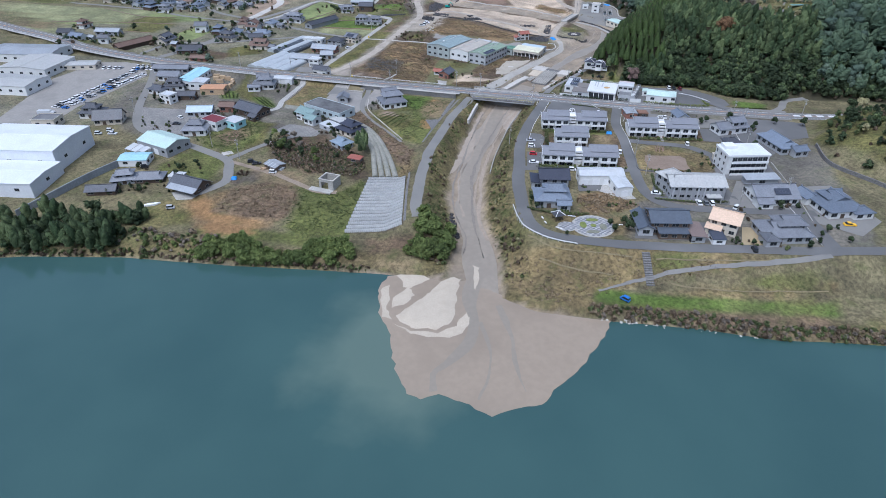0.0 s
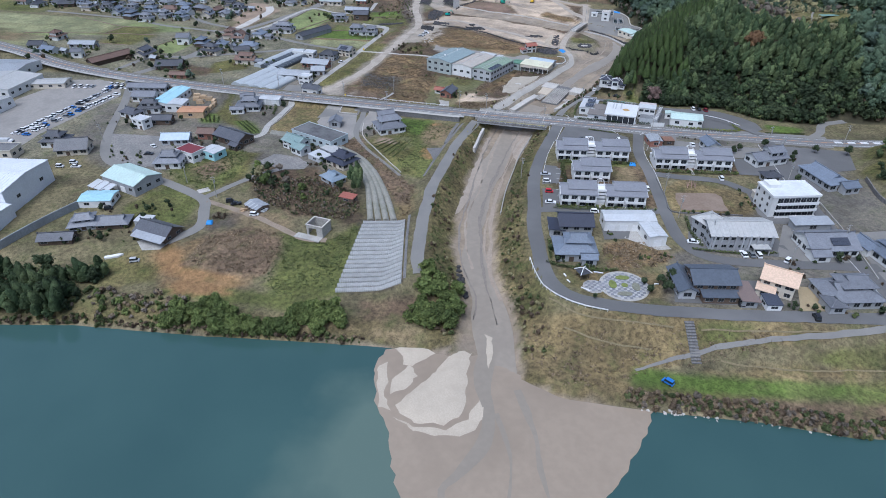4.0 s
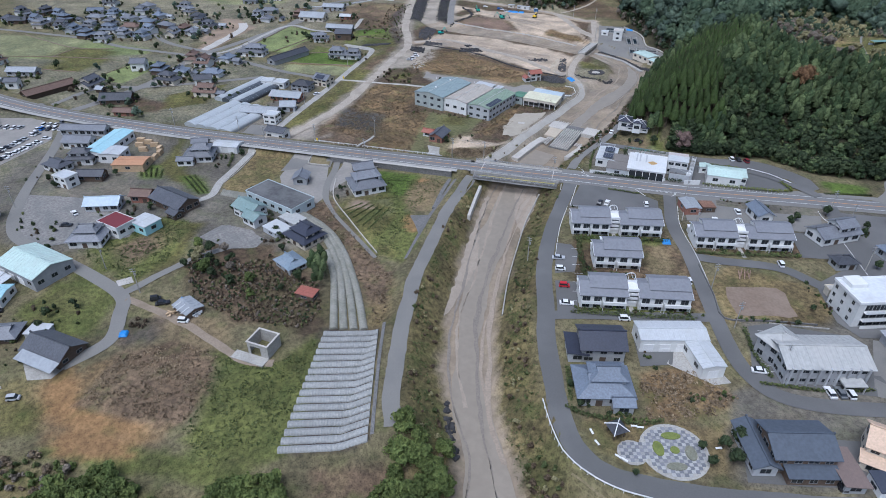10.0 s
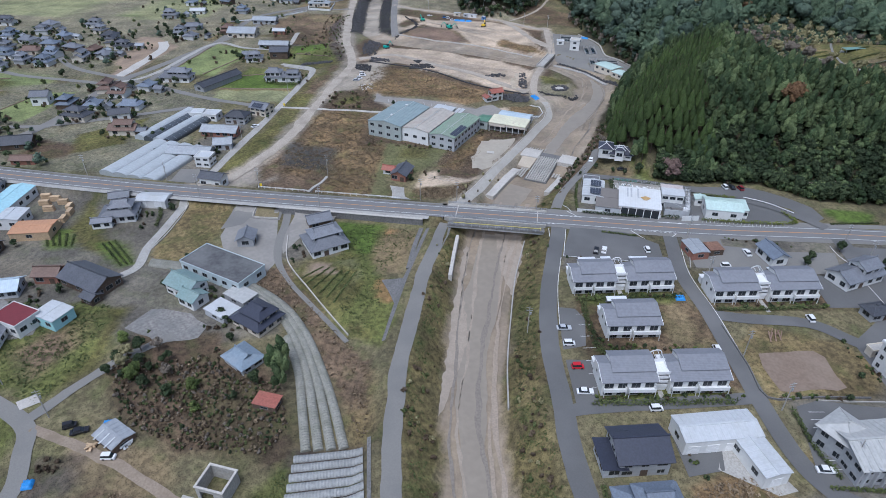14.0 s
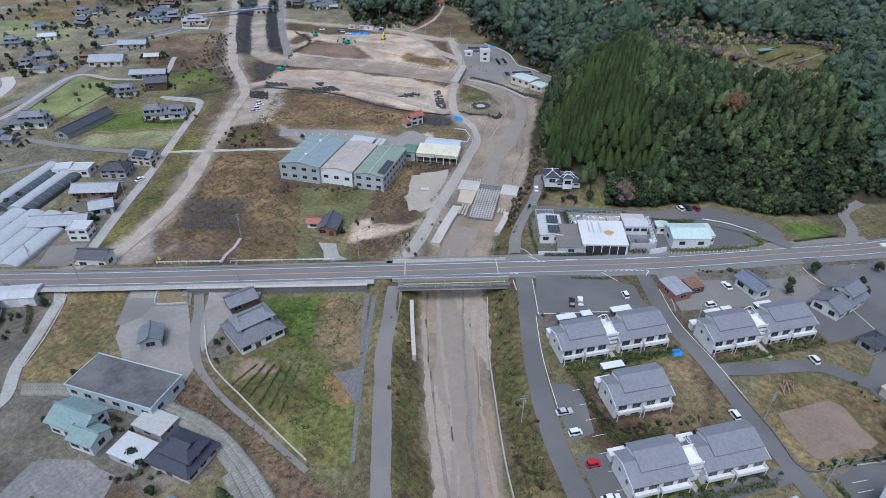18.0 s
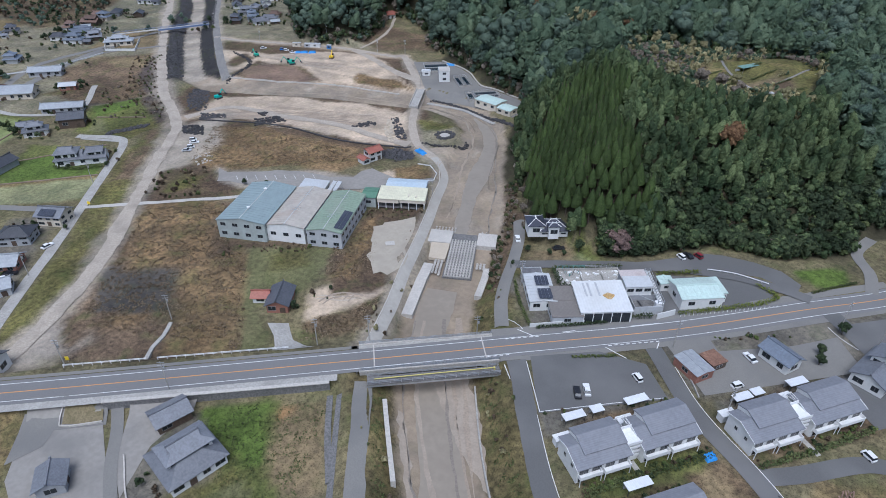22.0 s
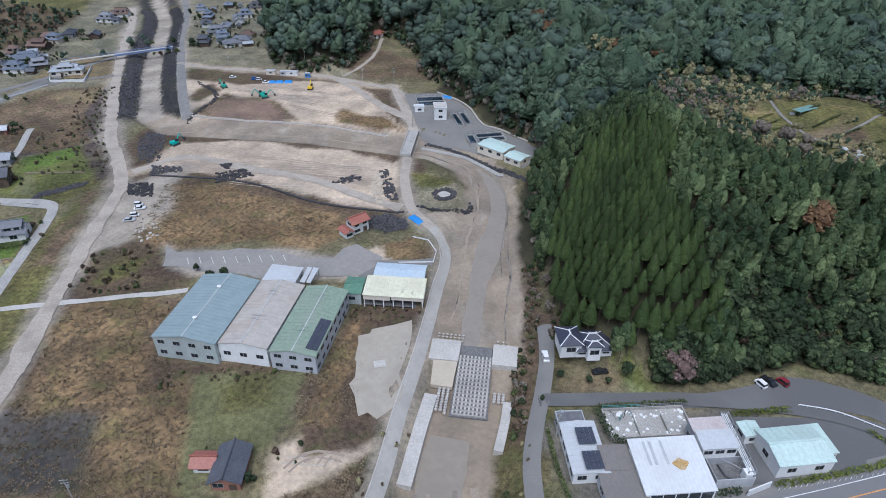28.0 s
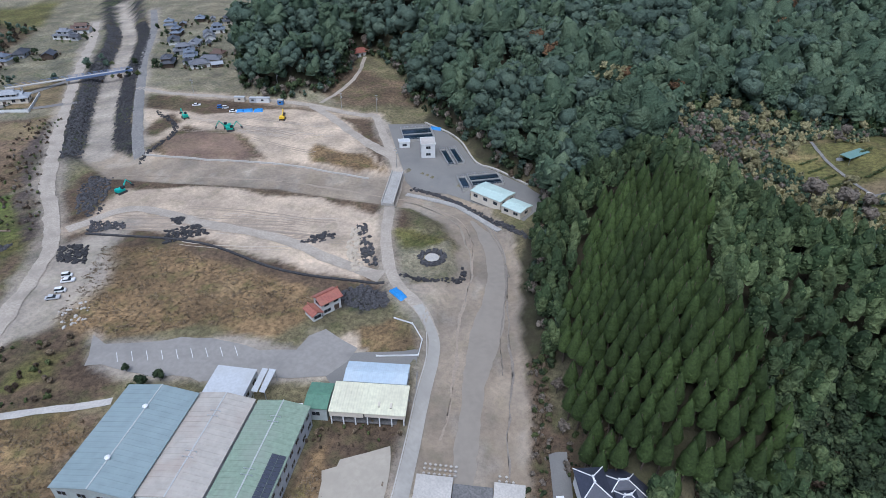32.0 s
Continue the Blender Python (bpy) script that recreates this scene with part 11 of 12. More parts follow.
low_wall([(-53.5, 489), (-88, 503), (-120, 526), (-163, 539)], 0.5, 0.9, ROCK, "low dark earth bank along the weeds")
low_wall([(30, 262), (34, 262.4), (47, 264)], 0.4, 0.3, CONCRETE, "low concrete kerb")

low_wall([(8, 318.5), (9, 326), (8.6, 334)], 0.5, 0.3, CONCRETE, "low concrete kerb by the street")
# ---- weir ----
root = thing("weir", "stepped concrete weir with rows of baffle blocks", "weir", pose(-39.5, 408.5, -3.2, 0, 0, -16.4))
part("crest", Shape().slab([(-4.6, -3.4, 0.45), (4.6, -3.4, 0.45), (4.6, 0.6, 0.6), (-4.6, 0.6, 0.6)], 1.8).mesh("crest"), DARK_CONCRETE, root)
part("apron", Shape().slab([(-5.2, -24, -2.1), (5.2, -24, -2.1), (4.7, -3.4, 0.3), (-4.7, -3.4, 0.3)], 2).mesh("apron"), DARK_CONCRETE, root)
for row in range(15):
    y, z = -4.6 - row * 1.35, 0.25 - row * 0.155
    part("baffle", Shape().box(-4.7, y - 0.2, z - 0.2, 4.7, y + 0.2, z + 0.22).mesh("baffle"), CONCRETE, root)
    for k in range(9):
        part("block", shared("baffle_block", lambda: Shape().slab([(-0.22, -0.45, 0.5), (0.22, -0.45, 0.5), (0.28, 0.45, 0.5), (-0.28, 0.45, 0.5)], 0.6).mesh("block")), PALE_CONCRETE, root, at=pose(-4.3 + k * 1.075, y + 0.5, z))
for x0, x1, y0 in ((-13.5, -4.8, -6), (4.8, 12, -6)):
    part("wing_slab", Shape().slab([(x0, y0, 0.5), (x1, y0, 0.5), (x1, 2, 0.9), (x0, 2, 0.9)], 2).mesh("wing_slab"), PALE_CONCRETE, root)
part("wing_slab", Shape().slab([(-11.5, -15, -0.6), (-5.4, -15, -0.9), (-5.0, -6.2, 0.35), (-12, -6.2, 0.35)], 1.2).mesh("wing_slab"), DRY_SAND, root)
for side in (-1, 1):
    for k in range(28 if side < 0 else 12):
        u, v = side * (6.4 + (k % 3) * 1.2), -15.5 - (k // 3) * 0.95
        part("armour_block", shared("armour_block", lambda: Shape().box(-0.45, -0.16, 0, 0.45, 0.16, 0.4).box(-0.16, -0.42, 0, 0.16, -0.16, 0.4).box(-0.16, 0.16, 0, 0.16, 0.42, 0.4).mesh("armour_block")), PALE_CONCRETE, root, at=pose(u, v, -1.5, 0, 0, 20 * (k % 5)))
for k in range(26):
    u = (-12 + (k % 7) * 1.25) if k < 21 else (6 + (k % 3) * 1.6)
    part("armour_block", SHARED["armour_block"], PALE_CONCRETE, root, at=pose(u, 3.2 + (k // 7 if k < 21 else (k - 21) // 3) * 1.3, -0.45) @ Matrix.Scale(0.75, 4))
for line, w in ([(-55, 394), (-60, 381), (-65, 367)], 3.6), ([(-35, 388), (-37.5, 381), (-41, 373)], 2.4):
    low_wall(line, 1.5, w, PALE_CONCRETE, "broad pale concrete revetment beside the weir", "revetment")

# ---- ring of rocks on the island ----
rng = np.random.default_rng(21)


def boulders(name, label, spots, size, surface, seed):
    """Loose rocks heaped over the given places, joined."""
    g = np.random.default_rng(seed)
    v, f = [], []
    base = np.array([(-1, -1, 0), (1, -1, 0), (1, 1, 0), (-1, 1, 0), (-0.7, -0.6, 1), (0.6, -0.8, 0.9), (0.8, 0.6, 1.0), (-0.5, 0.8, 0.8)]) * 0.5
    faces = ((4, 5, 6, 7), (0, 1, 5, 4), (1, 2, 6, 5), (2, 3, 7, 6), (3, 0, 4, 7))
    for x, y in spots:
        a, s = g.random() * 6.28, size * (0.5 + g.random())
        b = (base + g.normal(size=base.shape) * 0.1) * s
        r = np.column_stack([b[:, 0] * math.cos(a) - b[:, 1] * math.sin(a) + x, b[:, 0] * math.sin(a) + b[:, 1] * math.cos(a) + y, b[:, 2] + ground_at(x, y) - 0.1 * s])
        o = len(v)
        v += r.tolist()
        f += [tuple(o + i for i in q) for q in faces]
    tagged(part(name, mesh(name, v, f), surface), label, "rocks", kind="stuff")


def ring_spots(cx, cy, r0, r1, n):
    t, r = rng.random(n) * 6.28, rng.uniform(r0, r1, n)
    return np.column_stack([cx + r * np.cos(t), cy + r * np.sin(t)])


def field_spots(ring, n):
    ring = np.array(ring, float)
    p = rng.uniform(ring.min(0), ring.max(0), (n * 3, 2))
    return p[depth_inside(p[:, 0], p[:, 1], ring) > 0][:n]


def line_spots(line, w, n):
    c = resampled(line, 1.0)
    return np.array([(c[i].x + rng.uniform(-w, w), c[i].y + rng.uniform(-w, w)) for i in rng.integers(0, len(c), n)])


boulders("rock_ring", "ring of dark rocks round a pale basin", ring_spots(-35.5, 501, 3.2, 5.0, 150), 1.0, ROCK, 1)
boulders("rock_bank", "dark rocks along the edge of a grassy island", line_spots([(-47, 492), (-38, 487.5), (-28, 489), (-25, 496)], 0.8, 110), 0.9, ROCK, 2)
tagged(part("basin_floor", outline_mesh("basin_floor", [(-35.5 + 2.6 * math.cos(k), 501 + 2.6 * math.sin(k)) for k in np.linspace(0, 6, 12)], 0.25, 1.0), PALE_CONCRETE), "pale gravel floor inside the rock ring", "basin", kind="structure")
boulders("rubble_bank", "heaps of black rubble beside the red-roofed hut", field_spots([(-68, 488), (-60, 490), (-53, 483), (-53, 478), (-62, 477), (-67, 481)], 260), 1.0, ROCK, 3)
for k, (ring, n) in enumerate((([(-170, 532), (-159, 530), (-157, 518), (-167, 521)], 200), ([(-164, 549), (-150, 545), (-150, 541), (-163, 540)], 140), ([(-134, 537), (-122, 540), (-117, 532), (-132, 527)], 170), ([(-134, 546), (-128, 546), (-129, 540)], 60), ([(-83, 520), (-72, 527), (-68, 522), (-76, 519)], 70), ([(-61, 530), (-57, 530), (-55, 500), (-60, 503)], 120),
                               ([(-206, 527), (-190, 536), (-188, 532), (-204, 523)], 120), ([(-176, 588), (-166, 586), (-164, 566), (-171, 556), (-176, 566)], 260))):
    boulders("rock_heap", "heap of dark quarry rock on bare ground", field_spots(ring, n), 1.0, ROCK, 30 + k)
for k, (line, w, n, z) in enumerate((([(-193.5, 616), (-202, 655), (-210, 690), (-217.5, 730), (-234, 838), (-247, 880)], 4.4, 2300, 0), ([(-175.5, 632), (-180, 655), (-188, 690), (-195.5, 730), (-212, 838), (-226, 885)], 4.2, 2100, 0), ([(-160, 606), (-150, 640), (-165, 668)], 1.2, 200, 0), ([(-164, 556), (-170, 566), (-175, 580), (-171, 590)], 3.0, 200, 0))):
    boulders("rock_bank", "dark rock-lined bank of the channel", line_spots(line, w, n), 0.9, ROCK, 50 + k)
boulders("rock_bank", "dark sandbag-like rocks along the creek's foot", line_spots([(-57.5, 213), (-54.5, 206), (-52, 201), (-50, 196)], 0.8, 46), 1.2, ROCK, 60)
boulders("rock_bank", "row of dark rocks below the water works", line_spots([(-35.5, 558), (-25, 550), (-14.5, 537), (-5.5, 522), (1.5, 509)], 1.0, 420), 0.9, ROCK, 61)
boulders("shore_stones", "pale stones along the river's edge", line_spots([(9, 162.4), (30, 164), (60, 166.5)], 0.8, 60), 0.7, PALE_CONCRETE, 62)
boulders("rubble", "pale rubble scattered on the verge", field_spots([(-157, 492), (-148, 496), (-146, 484), (-154, 482)], 30), 0.7, PALE_CONCRETE, 63)
boulders("spoil_rows", "rows of earth spoil on sandy ground", line_spots([(-61, 527), (-63, 512), (-62, 500)], 2.0, 120), 1.2, DRY_SAND, 64)

# ---- water works ----
def settling_basin(x, y, w, d, turn, lanes):
    base = ground_at(x, y)
    root = thing("settling_basin", "concrete settling basin with dark water and railings", "basin", pose(x, y, base, 0, 0, turn), "settling basins")
    s = Shape()
    for a, b, c, e in ((-w / 2, -d / 2, w / 2, -d / 2 + 0.4), (-w / 2, d / 2 - 0.4, w / 2, d / 2), (-w / 2, -d / 2 + 0.4, -w / 2 + 0.4, d / 2 - 0.4), (w / 2 - 0.4, -d / 2 + 0.4, w / 2, d / 2 - 0.4)):
        s.box(a, b, -0.5, c, e, 1.1)
    part("wall", s.mesh("wall"), CONCRETE, root)
    part("water", Shape().box(-w / 2 + 0.4, -d / 2 + 0.4, -0.4, w / 2 - 0.4, d / 2 - 0.4, 0.55).mesh("water"), material("dark_basin_water", (0.012, 0.025, 0.04), 0.08, 0.1), root)
    for k in range(1, lanes):
        y0 = -d / 2 + d * k / lanes
        part("lane_wall", Shape().box(-w / 2 + 0.4, y0 - 0.2, -0.4, w / 2 - 0.4, y0 + 0.2, 1.05).mesh("lane_wall"), CONCRETE, root)
    for a, b, c, e in ((-w / 2, -d / 2, w / 2, -d / 2), (-w / 2, d / 2, w / 2, d / 2), (-w / 2, -d / 2, -w / 2, d / 2), (w / 2, -d / 2, w / 2, d / 2)):
        part("rail", Shape().tube((a, b, 2.0), (c, e, 2.0), 0.05, sides=4).tube((a, b, 1.55), (c, e, 1.55), 0.04, sides=4).mesh("rail"), STEEL, root)
        for k in range(5):
            u = k / 4
            part("post", shared("basin_post", lambda: Shape().box(-0.05, -0.05, 1.1, 0.05, 0.05, 2.05).mesh("post")), STEEL, root, at=pose(a + (c - a) * u, b + (e - b) * u, 0))


settling_basin(-27, 610.5, 15.5, 15, 1, 2)
settling_basin(-16.6, 581, 3.4, 17, 5, 1)
settling_basin(-12.2, 582, 3.4, 17, 5, 1)
settling_basin(-4, 556, 14, 10.5, 3, 2)
settling_basin(-13.8, 554, 4, 11, 3, 1)
hall(-25, 587, 6.5, 8, -4, 6.4, z=-1, tile=PALE_CONCRETE, wall=WHITE_WALL, label="white two-storey pump house", roof="flat", name="pump_house", storeys=2, gap=4)
hall(-4.6, 539.5, 15, 10, -50, 3.2, z=-1, tile=GREEN_METAL, wall=CREAM_WALL, label="cream shed with a pale green metal roof at the water works", rise=0.5, ridge="w", name="shed")
hall(2.4, 527.5, 9, 8, -50, 2.8, z=-1, tile=GREEN_METAL, wall=CREAM_WALL, label="small cream shed with a pale green metal roof", rise=0.5, ridge="w", name="shed")
hall(-35, 598, 5, 4, 0, 2.5, z=-1, tile=WHITE_METAL, wall=WHITE_WALL, label="small white equipment cabin", roof="flat", name="cabin", gap=3)

# ---- vehicles ----
PAINTS = {"white": (0.75, 0.75, 0.75), "silver": (0.45, 0.46, 0.48), "black": (0.02, 0.02, 0.024), "red": (0.5, 0.02, 0.03), "blue": (0.03, 0.16, 0.5), "grey": (0.16, 0.17, 0.18), "yellow": (0.8, 0.45, 0.02), "maroon": (0.2, 0.02, 0.03)}
CARS = {}


def car_body(kind):
    """Side outline, extruded with narrowed shoulders: body below, glass house above."""
    w, l = (1.48, 3.4) if kind == "van" else (1.7, 4.4)
    body, cabin = Shape(), Shape()
    a = l / 2
    hood = 0.95 if kind == "van" else 0.82
    low = [(-a, 0.3), (-a, 0.78), (-a + 0.1, hood), (a - 0.12, hood - 0.06), (a, 0.62), (a, 0.3)]
    n = len(low)
    ring = [[(x, s * w / 2 * (1 if z < 0.8 else 0.95), z) for x, z in low] for s in (-1, 1)]
    body.face(*ring[0])
    body.face(*ring[1][::-1])
    for i in range(n):
        j = (i + 1) % n
        body.face(ring[0][j], ring[0][i], ring[1][i], ring[1][j])
    top = 1.72 if kind == "van" else 1.42
    f0, f1 = (a - 0.55, a - 1.05) if kind == "van" else (a - 1.15, a - 1.9)
    b0, b1 = (-a + 0.12, -a + 0.3) if kind == "van" else (-a + 0.45, -a + 1.1)
    lo = [(b0, -w * 0.47), (f0, -w * 0.47), (f0, w * 0.47), (b0, w * 0.47)]
    hi = [(b1, -w * 0.4), (f1, -w * 0.4), (f1, w * 0.4), (b1, w * 0.4)]
    for i in range(4):
        j = (i + 1) % 4
        cabin.face((*lo[i], hood - 0.05), (*lo[j], hood - 0.05), (*hi[j], top - 0.08), (*hi[i], top - 0.08))
    roof = Shape().slab([(b1 - 0.05, -w * 0.42, top), (f1 + 0.05, -w * 0.42, top), (f1 + 0.05, w * 0.42, top), (b1 - 0.05, w * 0.42, top)], 0.1)
    wheel = Shape().tube((0, -0.1, 0), (0, 0.1, 0), 0.31, sides=10)
    lamps = Shape().box(a - 0.06, -w * 0.45, 0.6, a + 0.02, -w * 0.28, 0.75).box(a - 0.06, w * 0.28, 0.6, a + 0.02, w * 0.45, 0.75)
    return body.mesh("body"), cabin.mesh("cabin_glass"), roof.mesh("roof"), wheel.mesh("wheel"), lamps.mesh("headlights"), w, l


SHAPES = {k: car_body(k) for k in ("van", "sedan")}


def car(x, y, turn, colour="white", kind="sedan", label="", z=None):
    key = (colour, kind)
    words = "compact box-shaped car" if kind == "van" else "sedan"
    label = label or "%s %s parked on its own wheels" % (colour, words)
    at = pose(x, y, (ground_at(x, y) + 0.08) if z is None else z, 0, 0, turn)
    if key in CARS:
        ob = copy_thing(CARS[key], at)
        ob["label"] = label
        return ob
    body, cabin, roof, wheel, lamps, w, l = SHAPES[kind]
    paint = MATS.get("car_" + colour) or material("car_" + colour, PAINTS[colour], 0.3, 0.04, 0.5, 3.0)
    root = thing("car", label, "car", at, "parked cars")
    for name, me, m in (("body", body, paint), ("cabin_glass", cabin, GLASS), ("roof", roof, paint)):
        me = me.copy()
        part(name, me, m, root)
    if not wheel.materials:
        wheel.materials.append(RUBBER)
    for i in (-1, 1):
        for j in (-1, 1):
            part("wheel", wheel, None, root, at=pose(i * l * 0.31, j * w * 0.44, 0.31))
    CARS[key] = root
    return root


for x, y, turn, colour, kind in ((-34.8, 280, 10, "silver", "sedan"), (-33.4, 273.4, 10, "white", "van"), (-31.2, 264.3, 10, "red", "van"), (-29.5, 255.3, 8, "white", "sedan"), (-11.8, 252.2, 12, "white", "van"), (-23.2, 323.8, 80, "black", "sedan"), (-20.4, 324.4, 80, "white", "sedan"),
                                (-5.4, 326.9, 100, "white", "van"), (8, 277.4, 100, "white", "van"), (39, 296, 100, "white", "van"), (29.2, 330.6, 100, "white", "sedan"), (20, 321, 10, "white", "van"), (24.3, 239.5, 5, "white", "sedan"), (40.8, 235.8, 105, "white", "sedan"), (43.4, 236.5, 105, "grey", "sedan"),
                                (45.7, 236.3, 105, "white", "van"), (55, 235.6, 60, "white", "van"), (36.3, 206.4, 100, "black", "sedan"), (95.2, 233.4, 10, "yellow", "sedan"), (-21.8, 399, 82, "white", "sedan"), (32.4, 380.6, 105, "white", "van"), (35.3, 381.3, 105, "black", "sedan"), (38.7, 380.4, 110, "maroon", "van"), (-8.6, 391.2, 0, "black", "sedan"),
                                (-160.2, 510.8, 5, "white", "van"), (-158.9, 507.6, 5, "white", "sedan"), (-159.4, 502, 5, "white", "van"), (-160.6, 498.5, 5, "silver", "sedan")):
    car(x, y, turn, colour, kind)
for x, y, turn, colour, kind in ((-224.5, 264, 150, "white", "sedan"), (-220.5, 255.4, 20, "black", "sedan"), (-203, 207.5, 30, "black", "van"), (-169.8, 180.8, 25, "silver", "van"), (-143.2, 219.1, 10, "white", "van"), (-158.5, 226.1, 30, "black", "van"), (-155, 225, 30, "black", "sedan"), (-189.4, 361, 5, "white", "sedan"), (-248, 238, 15, "white", "van"),
                                (-244, 235, 15, "white", "sedan"), (-251, 233, 15, "white", "van"), (-198, 398, 10, "white", "van"), (-197.5, 401.5, 10, "black", "sedan"), (-192, 418, 60, "white", "sedan"), (57.8, 204.8, 100, "black", "van"), (-123.5, 661.4, 5, "white", "sedan"), (-131.5, 668.9, 5, "blue", "van"), (-128.5, 667.5, 5, "white", "van"), (-145.3, 674.7, 5, "white", "sedan"),
                                (-36.5, 604, 90, "white", "sedan"), (-36.5, 600, 90, "white", "van")):
    car(x, y, turn, colour, kind)
car(15, 172.4, 150, "blue", "van", "bright blue compact car parked on the grassy river bench")
g = random.Random(11)
for x0, y0, x1, y1, n in ((-302.5, 258, -304, 326, 27), (-296.5, 256, -294.5, 322, 26), (-308, 330, -297, 334, 5), (-328, 326, -318, 330, 4), (-309, 336, -300, 339, 4)):
    for k in range(n):
        if g.random() < 0.86:
            u = k / (n - 1)
            car(x0 + (x1 - x0) * u + g.uniform(-0.4, 0.4), y0 + (y1 - y0) * u + g.uniform(-0.2, 0.2), (8 if n > 9 else 98) + 180 * g.randint(0, 1) + g.uniform(-3, 3), g.choice(("white", "white", "silver", "white", "black", "grey", "white", "blue")), g.choice(("sedan", "van")))


def truck(x, y, turn, colour, label):
    root = thing("truck", label, "truck", pose(x, y, ground_at(x, y) + 0.08, 0, 0, turn))
    part("box", Shape().box(-4.5, -1.2, 1.0, 2.6, 1.2, 3.5).mesh("box"), WHITE_METAL, root)
    part("cab", Shape().slab([(2.8, -1.15, 2.9), (4.2, -1.1, 2.9), (4.2, 1.1, 2.9), (2.8, 1.15, 2.9)], 0.5).box(2.8, -1.15, 0.6, 4.5, 1.15, 2.4).mesh("cab"), material("cab_" + colour, PAINTS[colour], 0.4, 0.05), root)
    part("windscreen", Shape().box(4.45, -1.0, 1.6, 4.53, 1.0, 2.35).mesh("windscreen"), GLASS, root)
    part("chassis", Shape().box(-4.4, -0.9, 0.55, 4.2, 0.9, 1.0).mesh("chassis"), DARK_STEEL, root)
    for i in (-3.2, -2.2, 3.4):
        for j in (-1, 1):
            part("wheel", shared("truck_wheel", lambda: Shape().tube((0, -0.15, 0), (0, 0.15, 0), 0.48, sides=12).mesh("wheel")), RUBBER, root, at=pose(i, j * 1.0, 0.48))


truck(-296, 246, 15, "white", "white box truck parked in the large car park")


def excavator(x, y, turn, colour, name_colour):
    root = thing("excavator", "%s tracked excavator standing on bare earth" % name_colour, "excavator", pose(x, y, ground_at(x, y), 0, 0, turn), "excavators")
    m = material("machine_" + name_colour, colour, 0.5, 0.1, 0.5, 2.0)
    for j in (-1, 1):
        part("track", Shape().slab([(-2, j * 1.2 - 0.3, 0.9), (2, j * 1.2 - 0.3, 0.9), (2, j * 1.2 + 0.3, 0.9), (-2, j * 1.2 + 0.3, 0.9)], 0.9).mesh("track"), DARK_STEEL, root)
    part("house", Shape().box(-2.0, -1.3, 1.0, 1.4, 1.3, 2.0).box(-2.0, -1.2, 2.0, -0.6, 1.2, 2.3).mesh("house"), m, root)
    part("cab", Shape().box(0.0, -1.25, 2.0, 1.5, -0.2, 3.0).mesh("cab"), GLASS, root)
    part("boom", Shape().tube((1.2, 0.3, 1.6), (3.6, 0.3, 4.6), 0.3, 0.24, 6).mesh("boom"), m, root)
    part("arm", Shape().tube((3.6, 0.3, 4.6), (5.6, 0.3, 2.0), 0.22, 0.16, 6).mesh("arm"), m, root)
    part("bucket", Shape().slab([(5.2, -0.3, 2.0), (6.2, -0.3, 1.6), (6.2, 0.9, 1.6), (5.2, 0.9, 2.0)], 0.9).mesh("bucket"), DARK_STEEL, root)


excavator(-158.6, 571.4, 50, (0.02, 0.42, 0.36), "turquoise")
excavator(-148, 655.9, 120, (0.03, 0.36, 0.26), "green")
excavator(-121.6, 634.3, 10, (0.02, 0.32, 0.14), "green")
excavator(-123.5, 638, 190, (0.02, 0.32, 0.14), "green")
excavator(-95.9, 646.2, 80, (0.75, 0.5, 0.03), "yellow")


def tarp(x, y, w, d, turn, label):
    n, v, f = 8, [], []
    for j in range(n + 1):
        for i in range(n + 1):
            px, py = (i / n - 0.5) * w, (j / n - 0.5) * d
            edge = min(i, j, n - i, n - j)
            v.append((px, py, (0.0 if edge == 0 else 0.9 + 0.25 * math.sin(i * 2.1) * math.cos(j * 1.7))))
    f = [(j * (n + 1) + i, j * (n + 1) + i + 1, (j + 1) * (n + 1) + i + 1, (j + 1) * (n + 1) + i) for j in range(n) for i in range(n)]
    ob = tagged(part("tarp", mesh("tarp", v, f, True), BLUE_TARP), label, "tarp")
    ob.matrix_basis = pose(x, y, ground_at(x, y), 0, 0, turn)


tarp(-115.5, 661.5, 5, 4, 0, "bright blue tarp over stacked material")
tarp(-110, 661, 5, 4, 0, "bright blue tarp over stacked material")
tarp(-120, 662, 4, 3.5, 0, "bright blue tarp over stacked material")
tarp(-49.5, 481.5, 3, 7, 30, "crumpled blue tarp beside the gravel road")
tarp(-17, 617, 7, 3, -30, "blue tarp at the edge of the water works")
g = random.Random(4)
for what, x, y, paint, label in (("timber_pile", -149.2, 221.2, WOOD, "untidy pile of pale orange scrap boards beside a shed"), ("scrap_pile", -141.2, 223.2, WHITE_METAL, "heap of pale scrap sheets beside a shed")):
    root = thing(what, label, "pile", pose(x, y, ground_at(x, y), 0, 0, 20))
    for k in range(9):
        part("board", Shape().box(-1.3, -0.25, 0, 1.3, 0.25, 0.1).mesh("board"), paint, root, at=pose(g.uniform(-0.5, 0.5), g.uniform(-0.6, 0.6), 0.02 + 0.11 * k, g.uniform(-4, 4), g.uniform(-4, 4), g.uniform(0, 180)))
tarp(1.8, 300.5, 3, 2.2, 11, "blue tarp on the ground by the flats")
tarp(-157.5, 209.5, 2.5, 2.5, 20, "small blue tarp near a burnt patch")
tarp(-149.5, 228.5, 2.6, 1.6, 20, "blue tarp on clutter beside a low shed")
